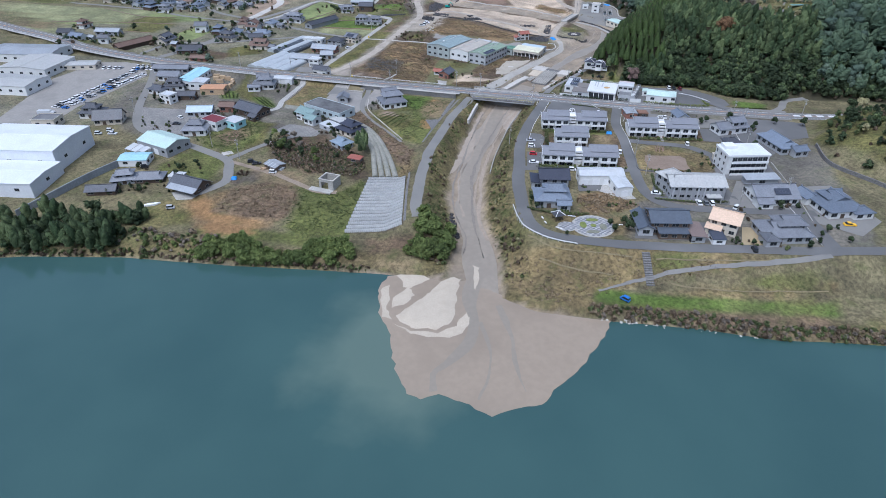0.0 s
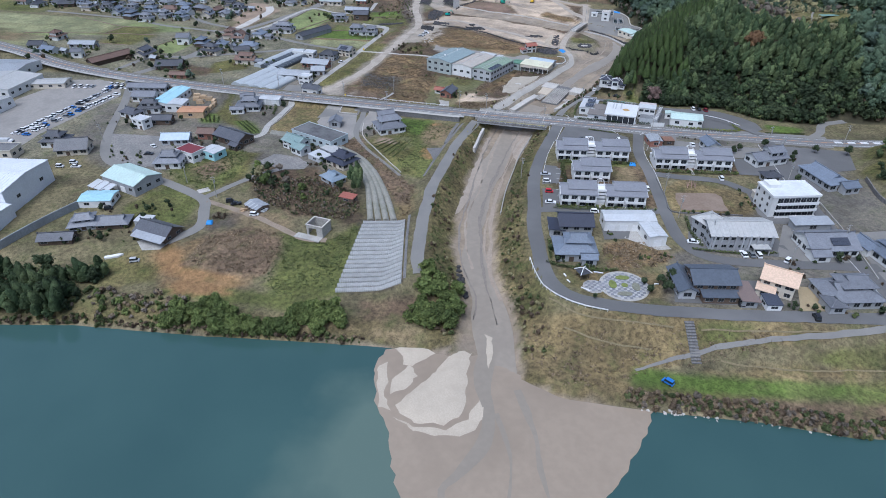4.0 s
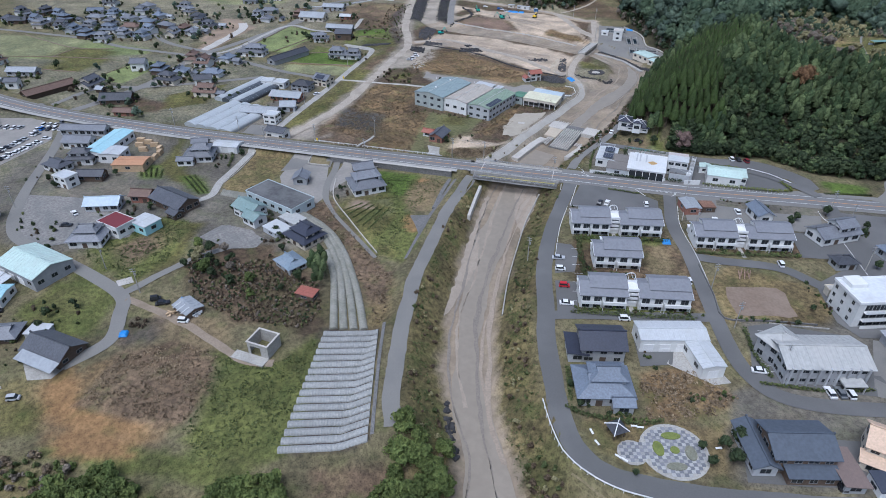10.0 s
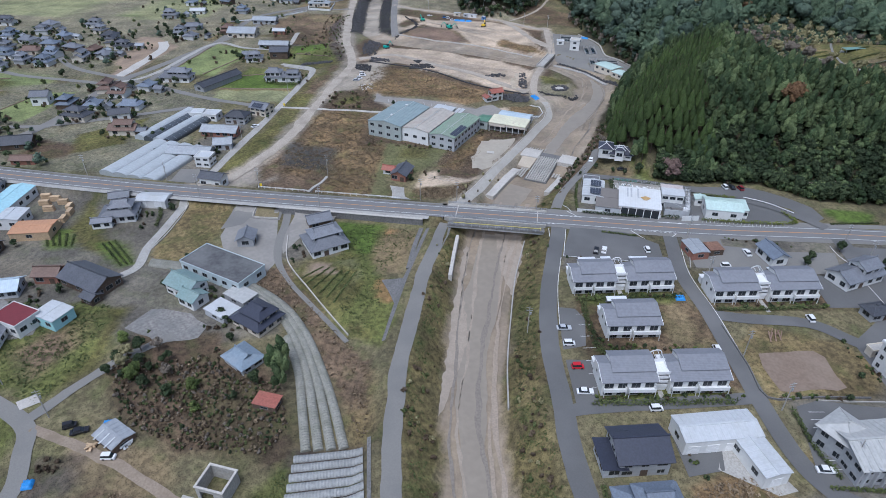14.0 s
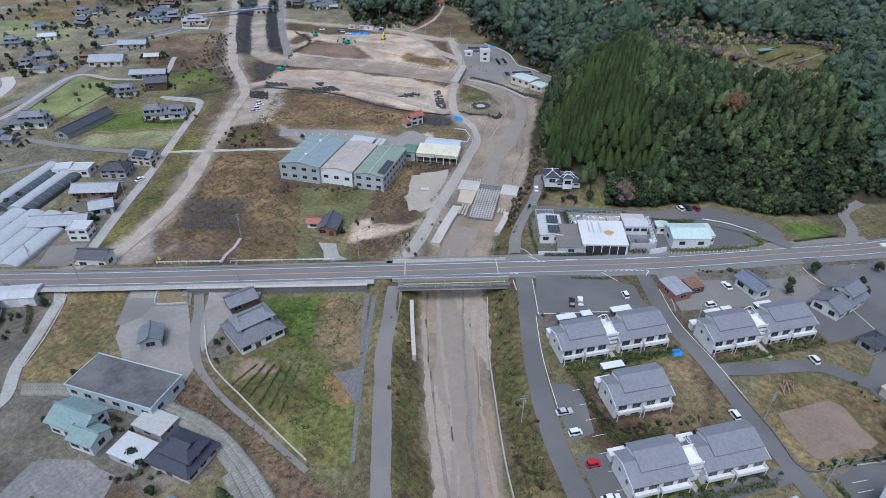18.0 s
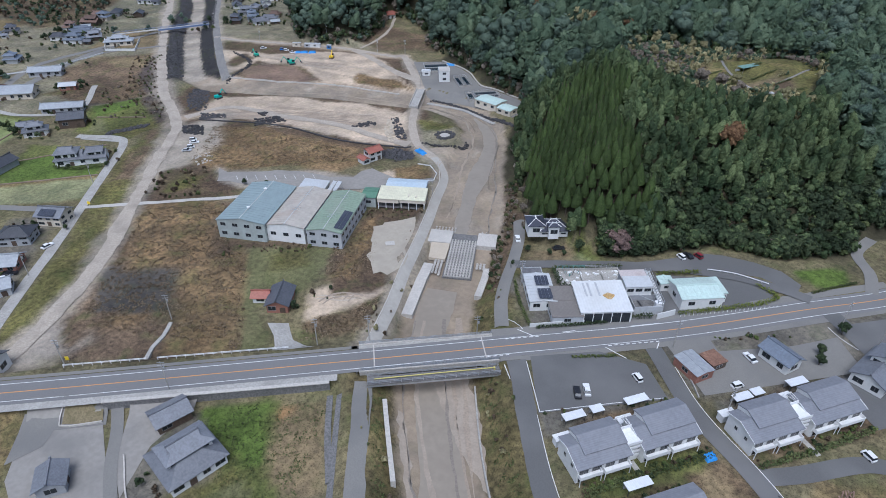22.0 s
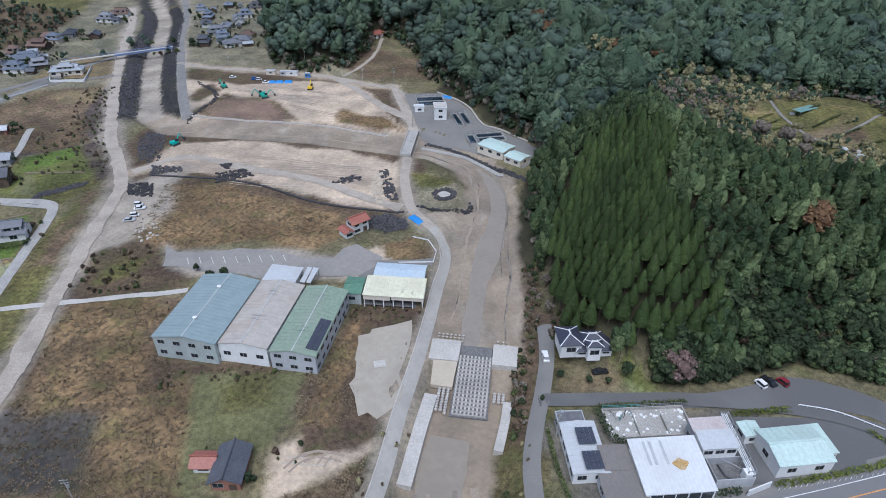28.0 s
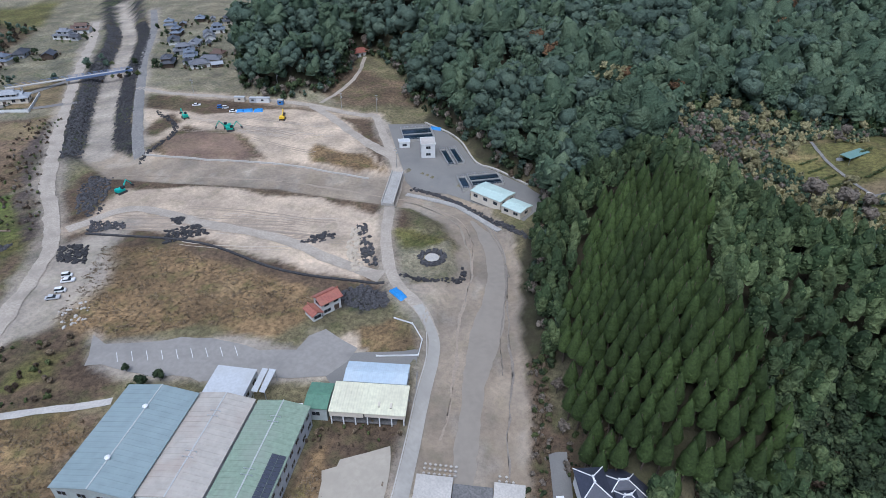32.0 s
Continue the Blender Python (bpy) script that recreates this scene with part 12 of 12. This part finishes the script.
for x, y, w, c in ((-121.8, 678.5, 6, CREAM_WALL), (-114, 676, 4, GREY_WALL), (-108.5, 675, 8, WHITE_WALL), (-98.3, 670.1, 3, material("blue_cabin", (0.05, 0.2, 0.5), 0.5))):
    root = thing("site_cabin", "portable site cabin above the work area", "cabin", pose(x, y, ground_at(x, y), 0, 0, -12), "site cabins")
    part("wall", Shape().box(-w / 2, -1.2, -0.3, w / 2, 1.2, 2.6).mesh("wall"), c, root)
    part("roof", Shape().box(-w / 2 - 0.15, -1.35, 2.6, w / 2 + 0.15, 1.35, 2.75).mesh("roof"), WHITE_METAL, root)
    window(root, 0, -1.2, 1.0, 0, 1.4, 0.9)

# bicycle sheds behind the flats
for x, y, w in ((-27, 315.2, 5.5), (-20.6, 316.6, 3), (-9.5, 318.4, 6), (18.2, 316.0, 5), (23, 317.2, 3), (35.4, 319.2, 5.5), (-18.6, 294.6, 6)):
    root = thing("bicycle_shed", "low open bicycle shed with a pale flat roof behind the flats", "shed", pose(x, y, ground_at(x, y), 0, 0, 11), "bicycle sheds")
    part("roof", Shape().box(-w / 2 - 0.2, -1.2, 2.1, w / 2 + 0.2, 1.2, 2.25).mesh("roof"), BRIGHT_METAL, root)
    part("back_wall", Shape().box(-w / 2, 0.9, -0.3, w / 2, 1.0, 2.1).mesh("back_wall"), GREY_WALL, root)
    for i in (-1, 1):
        part("post", Shape().box(i * w / 2 - 0.06, -1.0, -0.3, i * w / 2 + 0.06, -0.88, 2.1).mesh("post"), DARK_STEEL, root)

# lumber stacks at the sawmill
g = random.Random(3)
for x, y in ((-246, 332), (-241, 331), (-243, 327), (-236, 329), (-231, 326), (-238, 323), (-228, 322), (-227, 317), (-226, 312), (-225.5, 307)):
    root = thing("lumber_stack", "stack of pale sawn timber in the sawmill yard", "timber", pose(x, y, ground_at(x, y), 0, 0, 15 + 90 * (x > -232)), "lumber stacks")
    for k in range(5):
        part("layer", shared("lumber_layer%d" % k, lambda: Shape().box(-2.1, -0.9 + 0.03 * k, k * 0.42, 2.1 - 0.1 * k, 0.9, k * 0.42 + 0.36).mesh("layer")), WOOD, root)

# ---- the paved park ----
LIGHT_PAVER, DARK_PAVER = material("pale_paver", (0.345, 0.34, 0.33), 0.85, 0.12, 0.4, 3.0, tint=0.18, dirt=(0.3, 0.3, 0.3)), material("slate_paver", (0.18, 0.185, 0.205), 0.85, 0.12, 0.4, 3.0, tint=0.2, dirt=(0.26, 0.26, 0.27))
plaza = thing("park_plaza", "round plaza paved in a pale and slate checker", "plaza", pose(0.8, 206, 0.02, 0, 0, 14), kind="structure")
part("base", Shape().tube((0, 0, -0.6), (0, 0, 0.12), 8.1, sides=28).tube((-10, -0.6, -0.6), (-10, -0.6, 0.11), 3.6, sides=14).mesh("base"), CONCRETE, plaza)
for i in range(-14, 9):
    for j in range(-8, 9):
        x, y = i * 0.95, j * 0.95
        ok = math.hypot(x, y) < 7.2 or (math.hypot(x + 10, y + 0.6) < 3.0) or (-11 < x < -6 and abs(y + 0.3) < 2.3)
        bed = any(math.hypot((x - a) / p, (y - b) / q) < 1 for a, b, p, q in ((-3.6, 0.6, 1.3, 2.2), (3.8, -0.6, 1.3, 2.2), (0.4, 4.4, 2.4, 1.1), (-0.6, -4.4, 2.4, 1.1), (0.2, 0.2, 1.1, 1.1)))
        if ok and not bed:
            part("paver", shared(("paver", (i + j) % 2), lambda: Shape().box(-0.46, -0.46, 0, 0.46, 0.46, 0.1).mesh("paver")), LIGHT_PAVER if (i + j) % 2 else DARK_PAVER, plaza, at=pose(x, y, 0.08))
for k, (a, b, p, q) in enumerate(((-3.6, 0.6, 1.3, 2.2), (3.8, -0.6, 1.3, 2.2), (0.4, 4.4, 2.4, 1.1), (-0.6, -4.4, 2.4, 1.1), (0.2, 0.2, 1.1, 1.1))):
    n = 14
    s = Shape().slab([(a + p * math.cos(6.283 * i / n), b + q * math.sin(6.283 * i / n), 0.34) for i in range(n)], 0.4)
    part("flower_bed", s.mesh("flower_bed"), (material("bed_grass", (0.17, 0.2, 0.05), 0.9, 0.3, 0.5, 4.0), material("bed_grey", (0.2, 0.2, 0.15), 0.9, 0.3, 0.5, 4.0))[k % 2], plaza, "raised planted bed")
root = thing("park_shelter", "small park shelter with a dark pyramid roof and white ridges", "shelter", pose(-12.8, 207.6, ground_at(-12.8, 207.6), 0, 0, 35))
s = Shape()
for i in range(4):
    a, b = math.pi / 2 * i + math.pi / 4, math.pi / 2 * (i + 1) + math.pi / 4
    s.face((3 * math.cos(a), 3 * math.sin(a), 2.5), (3 * math.cos(b), 3 * math.sin(b), 2.5), (0, 0, 3.9))
    part("ridge", Shape().tube((3.1 * math.cos(a), 3.1 * math.sin(a), 2.5), (0, 0, 4.0), 0.14, sides=4).mesh("ridge"), WHITE_TRIM, root, "white ridge strip")
    part("post", Shape().box(2 * math.cos(a) - 0.1, 2 * math.sin(a) - 0.1, 0, 2 * math.cos(a) + 0.1, 2 * math.sin(a) + 0.1, 2.7).mesh("post"), BROWN_WALL, root)
part("roof", s.mesh("roof"), DARK_TILE, root)
for x, y, t in ((-17, 203.5, -50), (-18.5, 206.5, -60), (-12, 200.8, -25), (-10.5, 200.2, -25), (-8.5, 211, 10), (-7, 211, 10), (11, 209.5, 20)):
    root = thing("park_bench", "short pale park bench", "bench", pose(x, y, ground_at(x, y), 0, 0, t), "park benches")
    part("seat", shared("bench_seat", lambda: Shape().box(-0.8, -0.25, 0.4, 0.8, 0.25, 0.5).mesh("seat")), WHITE_TRIM, root)
    for k in (-0.6, 0.6):
        part("leg", shared("bench_leg", lambda: Shape().box(-0.08, -0.2, 0, 0.08, 0.2, 0.4).mesh("leg")), CONCRETE, root, at=pose(k, 0, 0))

# ---- poles ----
def pole(x, y, turn=0.0, tall=10.0):
    root = thing("utility_pole", "tall grey concrete utility pole with crossarms", "utility pole", pose(x, y, ground_at(x, y), 0, 0, turn), "utility poles")
    part("shaft", shared(("shaft", tall), lambda: Shape().tube((0, 0, -0.5), (0, 0, tall), 0.17, 0.1, 8).mesh("shaft")), CONCRETE, root)
    for z in (tall - 0.5, tall - 1.4):
        part("crossarm", shared("crossarm", lambda: Shape().box(-0.9, -0.06, -0.06, 0.9, 0.06, 0.06).mesh("crossarm")), STEEL, root, at=pose(0, 0, z))
    part("transformer", shared("transformer", lambda: Shape().tube((0.4, 0, 0), (0.4, 0, 0.9), 0.24, sides=8).mesh("transformer")), STEEL, root, at=pose(0, 0, tall - 3))


for x, y, t in ((15, 276, 20), (19.9, 257.2, 20), (30, 241.2, 100), (-45.4, 280, 0), (-137.4, 370.5, 0), (-162, 353, 0), (-182, 340, 0), (-240, 350.5, 0), (-92, 352, 0), (-45, 352, 0), (10, 338, 0), (64, 340, 20), (66, 300, 20), (75, 250, 20), (55, 232, 90), (-77, 352, 0), (-203, 351.5, 0), (-130, 338.5, 0),
                (-166, 228, 30), (-186, 236, 30), (-252, 262, 30), (-100, 684, 0), (-150, 694, 0), (-64, 655, 0), (-45, 645, 0), (-41, 575, 0), (-194, 470, 10), (-191, 400, 10), (12, 312, 20), (-27, 372, 0), (100, 352, 0), (68, 330, 0)):
    pole(x, y, t)

# playground
root = thing("climbing_frame", "rusty timber climbing frame in the playground", "climbing frame", pose(26, 286, ground_at(26, 286), 0, 0, 20))
for k in range(8):
    part("log", Shape().tube((-2 + k * 0.55, -1.5 + (k % 3), 0), (-1.5 + k * 0.5, 1.2 - (k % 2), 1.6 + (k % 3) * 0.5), 0.16, sides=6).mesh("log"), material("rusty_log", (0.3, 0.2, 0.15), 0.9, 0.2), root)
# levee steps
root = thing("levee_steps", "concrete steps down the grassy levee", "steps", pose(20.5, 192.6, 0, 0, 0, 14))
for k in range(14):
    part("step", shared("levee_step", lambda: Shape().box(-1.4, -0.5, -0.6, 1.4, 0.4, 0).mesh("step")), DARK_CONCRETE, root, at=pose(0, -0.85 * k + 0.3, -0.05 - 0.46 * k))
root = thing("boat", "small white boat lying on dry grass", "boat", pose(-179, 181, ground_at(-179, 181), 0, 0, 35))
part("hull", Shape().slab([(-3, -0.7, 0.7), (1.5, -0.8, 0.7), (3.4, 0, 0.9), (1.5, 0.8, 0.7), (-3, 0.7, 0.7)], 0.7).mesh("hull"), WHITE_TRIM, root)
for x, y, c in ((-162, 355, YELLOW_PAINT), (-53.5, 432.5, YELLOW_PAINT), (-188, 448.5, YELLOW_PAINT)):
    root = thing("site_sign", "small yellow site sign on a post", "sign", pose(x, y, ground_at(x, y)), "site signs")
    part("board", Shape().box(-0.5, -0.05, 0.7, 0.5, 0.05, 2.0).mesh("board"), c, root)
    part("post", Shape().box(-0.05, 0.05, 0, 0.05, 0.12, 1.9).mesh("post"), STEEL, root)


# ---- far village ----
house(-49, 758, 13, 9, 20, 3.2, z=ground_at(-49, 758), roof="hip", tile=RED_METAL, wall=WHITE_WALL, label="red-roofed house in a gap of the woods", sides="s")
def village(points, seed, label, sides="se", extra=0.5):
    """Houses at the given places, some with an outbuilding or a garden tree."""
    g = random.Random(seed)
    for x, y in points:
        w, d = g.uniform(10, 15), g.uniform(8, 10)
        kind = g.choice(("irimoya", "irimoya", "gable", "hip"))
        tile = g.choice((TILE, TILE, DARK_TILE, DARK_TILE, BLUE_TILE, BLUE_TILE, BLUE_TILE, BROWN_TILE))
        up = (g.uniform(-1, 1), 0.5, w * 0.6, d * 0.65, 2.5) if g.random() < 0.6 else None
        turn = g.choice((0, 10, 18, 90, 100, -15)) + g.uniform(-6, 6)
        word = {TILE: "grey", DARK_TILE: "dark", BLUE_TILE: "blue-grey", BROWN_TILE: "brown"}[tile]
        house(x, y, w, d, turn, 3.2, z=ground_at(x, y), roof=kind, tile=tile, wall=g.choice((WHITE_WALL, CREAM_WALL, WHITE_WALL, GREY_WALL, BROWN_WALL)), upper=up, sides=sides, gap=4.5, label="%s tiled %s in %s" % (word, "two-storey house" if up else "house", label), group="village houses")
        if g.random() < extra:
            house(x + g.uniform(9, 12), y + g.uniform(-6, 6), g.uniform(5, 8), g.uniform(4, 6), turn, 2.6, z=ground_at(x, y), roof="gable", tile=g.choice((TILE, GREY_METAL, DARK_TILE)), wall=g.choice((WHITE_WALL, GREY_WALL, BROWN_WALL)), sides="s", gap=4, label="small outbuilding beside a house in %s" % label, name="outbuilding", group="village houses")
        if g.random() < 0.7:
            tree("garden", x - g.uniform(7, 10), y + g.uniform(-7, 5), g.uniform(0.7, 1.2), g.uniform(0, 360), "garden_tree", "dark green garden tree by a village house", "village garden trees", pick=int(x))


village([(-197, 863), (-177, 882), (-144, 888), (-177, 757), (-187, 838), (-165, 770), (-150, 870), (-185, 815), (-168, 804), (-157, 842), (-147, 774), (-156, 751), (-172, 785), (-160, 820), (-150, 760)], 1, "the upper village", "s", 0.4)
village([(-270, 841), (-263, 858), (-262, 787), (-283, 795), (-288, 777), (-292, 761), (-290, 735), (-285, 706), (-273, 712), (-294, 787), (-337, 691), (-342, 737), (-353, 728), (-308, 660), (-289, 729), (-300, 716), (-303, 745)], 2, "the far village", "s", 0.5)
village([(-555, 512), (-533, 506), (-520, 517), (-506, 512), (-493, 518), (-478, 508), (-473, 527), (-439, 499), (-437, 514), (-453, 540), (-425, 524), (-448, 556), (-424, 545), (-402, 520), (-431, 570), (-401, 538), (-381, 515), (-405, 560), (-378, 532), (-388, 578), (-357, 511), (-360, 529), (-372, 566), (-358, 549), (-418, 490), (-399, 484), (-458, 508), (-490, 540), (-470, 560), (-510, 545), (-412, 508), (-392, 500), (-344, 540), (-440, 590), (-405, 595), (-480, 590), (-345, 520), (-374, 497), (-530, 540), (-368, 683), (-361, 634)], 3, "the western village", "s", 0.55)
village([(-426, 417), (-422, 393), (-402, 384), (-330, 394), (-308, 430), (-289, 450), (-292, 430), (-290, 414), (-271, 433), (-280, 464), (-302, 458), (-325, 583), (-323, 601), (-290, 594), (-311, 574), (-254, 400)], 4, "the valley fields", "s", 0.5)
FARM = "village houses"
for x, y, w, d, turn, h, roof, tile, wall, up, label in (
        (-271, 482, 20, 11, 6, 3.4, "irimoya", TILE, WHITE_WALL, (2, 1, 12, 7, 2.6), "large grey tiled two-storey farmhouse beside paddy fields"),
        (-209, 492, 15, 10, 8, 3.4, "irimoya", TILE, WHITE_WALL, (-2, 0, 9, 7, 2.6), "white two-storey farmhouse with a grey tiled roof and hedge"),
        (-199, 493, 9, 9, 8, 3.2, "gable", TILE, WHITE_WALL, (0, 0, 6, 5, 2.4), "grey tiled annex of a white farmhouse"),
        (-226, 539, 13, 10, 10, 5.0, "gable", DARK_TILE, BROWN_WALL, None, "dark-walled two-storey house with a grey roof"),
        (-240, 528, 12, 8, 20, 3.2, "irimoya", TILE, WHITE_WALL, (0, 0, 7, 5, 2.2), "white house with grey tiled gables beside a field"),
        (-248, 536, 8, 6, 14, 2.8, "gable", TILE, GREY_WALL, None, "small grey tiled storehouse by a farmhouse"),
        (-239, 561, 22, 8, 4, 3.2, "gable", GREY_METAL, GREY_WALL, None, "long low barn with a blue-grey roof"),
        (-275, 588, 22, 13, 4, 3.8, "gable", GREY_METAL, CREAM_WALL, None, "large tan-walled hall with a grey gable roof"),
        (-274, 628, 20, 9, 4, 3.4, "gable", GREY_METAL, GREY_WALL, None, "long grey-roofed farm building by a lane"),
        (-250, 598, 10, 6, 6, 3.0, "gable", WHITE_METAL, BRICK_WALL, None, "small red-walled shed with a pale roof"),
        (-345, 651, 13, 7, 14, 3.2, "gable", WHITE_METAL, WHITE_WALL, None, "white farm shed between fields"),
        (-251, 697, 20, 10, 8, 3.4, "irimoya", GREY_METAL, CREAM_WALL, (0, 0, 9, 6, 2.2), "long grey-roofed house inside a white-walled garden"),
        (-390, 403, 20, 8, 12, 3.2, "gable", GREY_METAL, GREY_WALL, None, "long grey-roofed workshop between fields"),
        (-375, 381, 8, 7, 20, 4.6, "gable", TILE, WHITE_WALL, None, "tall narrow white house beside the main road"),
        (-325, 432, 10, 9, 18, 5.4, "gable", TILE, WHITE_WALL, None, "white two-storey modern house in the fields"),
        (-268, 418, 11, 8, 30, 4.0, "gable", DARK_TILE, WHITE_WALL, None, "bright white house with a dark gable roof"),
        (-297, 377, 18, 11, 20, 3.0, "gable", DARK_TILE, BROWN_WALL, None, "old dark barn with a sagging black roof"),
        (-279, 361, 12, 6, 10, 2.6, "gable", BROWN_TILE, BRICK_WALL, None, "low reddish barn by the main road")):
    house(x, y, w, d, turn, h, z=ground_at(x, y), roof=roof, tile=tile, wall=wall, upper=up, sides="se", gap=4.0, label=label, group=FARM)
house(-242, 479, 32, 9, 70, 3.2, z=ground_at(-242, 479), roof="gable", tile=DARK_TILE, wall=GREY_WALL, sides="we", gap=4.0, label="long black-roofed farm shed beside a green field", name="farm_shed")
house(-347, 379, 30, 9, 72, 3.2, z=ground_at(-347, 379), roof="gable", tile=BROWN_TILE, wall=BROWN_WALL, sides="we", gap=4.0, label="long brown-roofed shop beside the main road", name="roadside_shop")
low_wall([(-256, 681), (-235, 678)], 1.6, 0.3, WHITE_WALL, "white garden wall round a walled house")
low_wall([(-235, 678), (-240, 708)], 1.6, 0.3, WHITE_WALL, "white garden wall round a walled house")
low_wall([(-256, 681), (-266, 711)], 1.6, 0.3, WHITE_WALL, "white garden wall round a walled house")
low_wall([(-302, 629), (-279, 642), (-255, 674)], 0.9, 0.15, WHITE_TRIM, "white rail beside a lane")
for line in ([(-285, 500), (-285, 556)], [(-261, 495), (-250, 543)], [(-238, 471), (-194, 477)], [(-239, 494), (-201, 510)], [(-218, 548.5), (-192, 545.5)], [(-404, 440), (-404, 464)], [(-363, 446), (-404, 440), (-468, 425)], [(-343, 406), (-338, 446)], [(-471, 484), (-408, 463), (-376, 468)], [(-387, 415), (-362, 416)]):
    low_wall(line, 0.35, 0.7, EARTH, "low earth bund between paddy fields", "bund")
hedge([(-215.5, 485), (-205, 483.5), (-195, 485.5)], 1.6, 1.8, "dark clipped hedge before a farmhouse")
hedge([(-258, 684), (-238, 681)], 1.4, 1.6, "clipped garden hedge inside a white wall")
boulders("rock_heap", "long row of dark stacked sandbags by a field", line_spots([(-205, 524), (-189, 534)], 1.4, 130), 1.0, ROCK, 70)
g = random.Random(8)
spots = [(x, y, g.uniform(0.6, 1.2)) for x, y in ((g.uniform(-430, -296), g.uniform(745, 940)) for _ in range(520)) if depth_inside(np.array([x]), np.array([y]), np.array([(-300, 770), (-330, 750), (-430, 850), (-400, 940), (-300, 870)], float))[0] > 0]
scrub("field_wood", "dark overgrown wood beside the far village", spots, [(TALL, BROAD_LEAF), (TALL, HAZED_LEAF), (TALL, DARK_TWIG)], 47)
spots = [(x, y, g.uniform(0.35, 0.7)) for x, y in ((g.uniform(-262, -184), g.uniform(545, 665)) for _ in range(700)) if abs(x - np.interp(y, [545, 580, 612, 660], [-190, -203, -212, -222])) < 9 + 14 * (y < 600) * (x < -205)]
scrub("bank_scrub", "dark brown scrub on the bank beside the haul road", spots, [(LOW, DARK_TWIG), (LOW, DARK_TWIG), (LOW, BUSH_LEAF), (LOW, GREY_TWIG)], 48)
g = random.Random(31)
spots = []
for ob in [o for o in scene.objects if o.get("group") == FARM and not o.parent]:
    x, y = ob.location.xy
    for k in range(9):
        a, r = g.uniform(0, 6.28), g.uniform(7, 12)
        spots.append((x + r * math.cos(a), y + 0.8 * r * math.sin(a), g.uniform(0.45, 1.0)))
scrub("garden_bushes", "dark clipped bushes and hedges round village houses", spots, [(LOW, BROAD_LEAF), (TALL, BROAD_LEAF), (LOW, BUSH_LEAF), (LOW, DARK_TWIG)], 49)
spots = [(x, y, g.uniform(0.7, 1.3)) for x, y in ((g.uniform(-420, -180), g.uniform(355, 800)) for _ in range(520)) if (x < -245 or y > 690) and mottle(np.array([x]), np.array([y]), 40, 21.0)[0] > 0.05]
scrub("field_scrub", "hedges and bushes along the valley fields", spots, [(TALL, BROAD_LEAF), (LOW, BUSH_LEAF), (TALL, HAZED_LEAF), (LOW, DARK_TWIG)], 41)
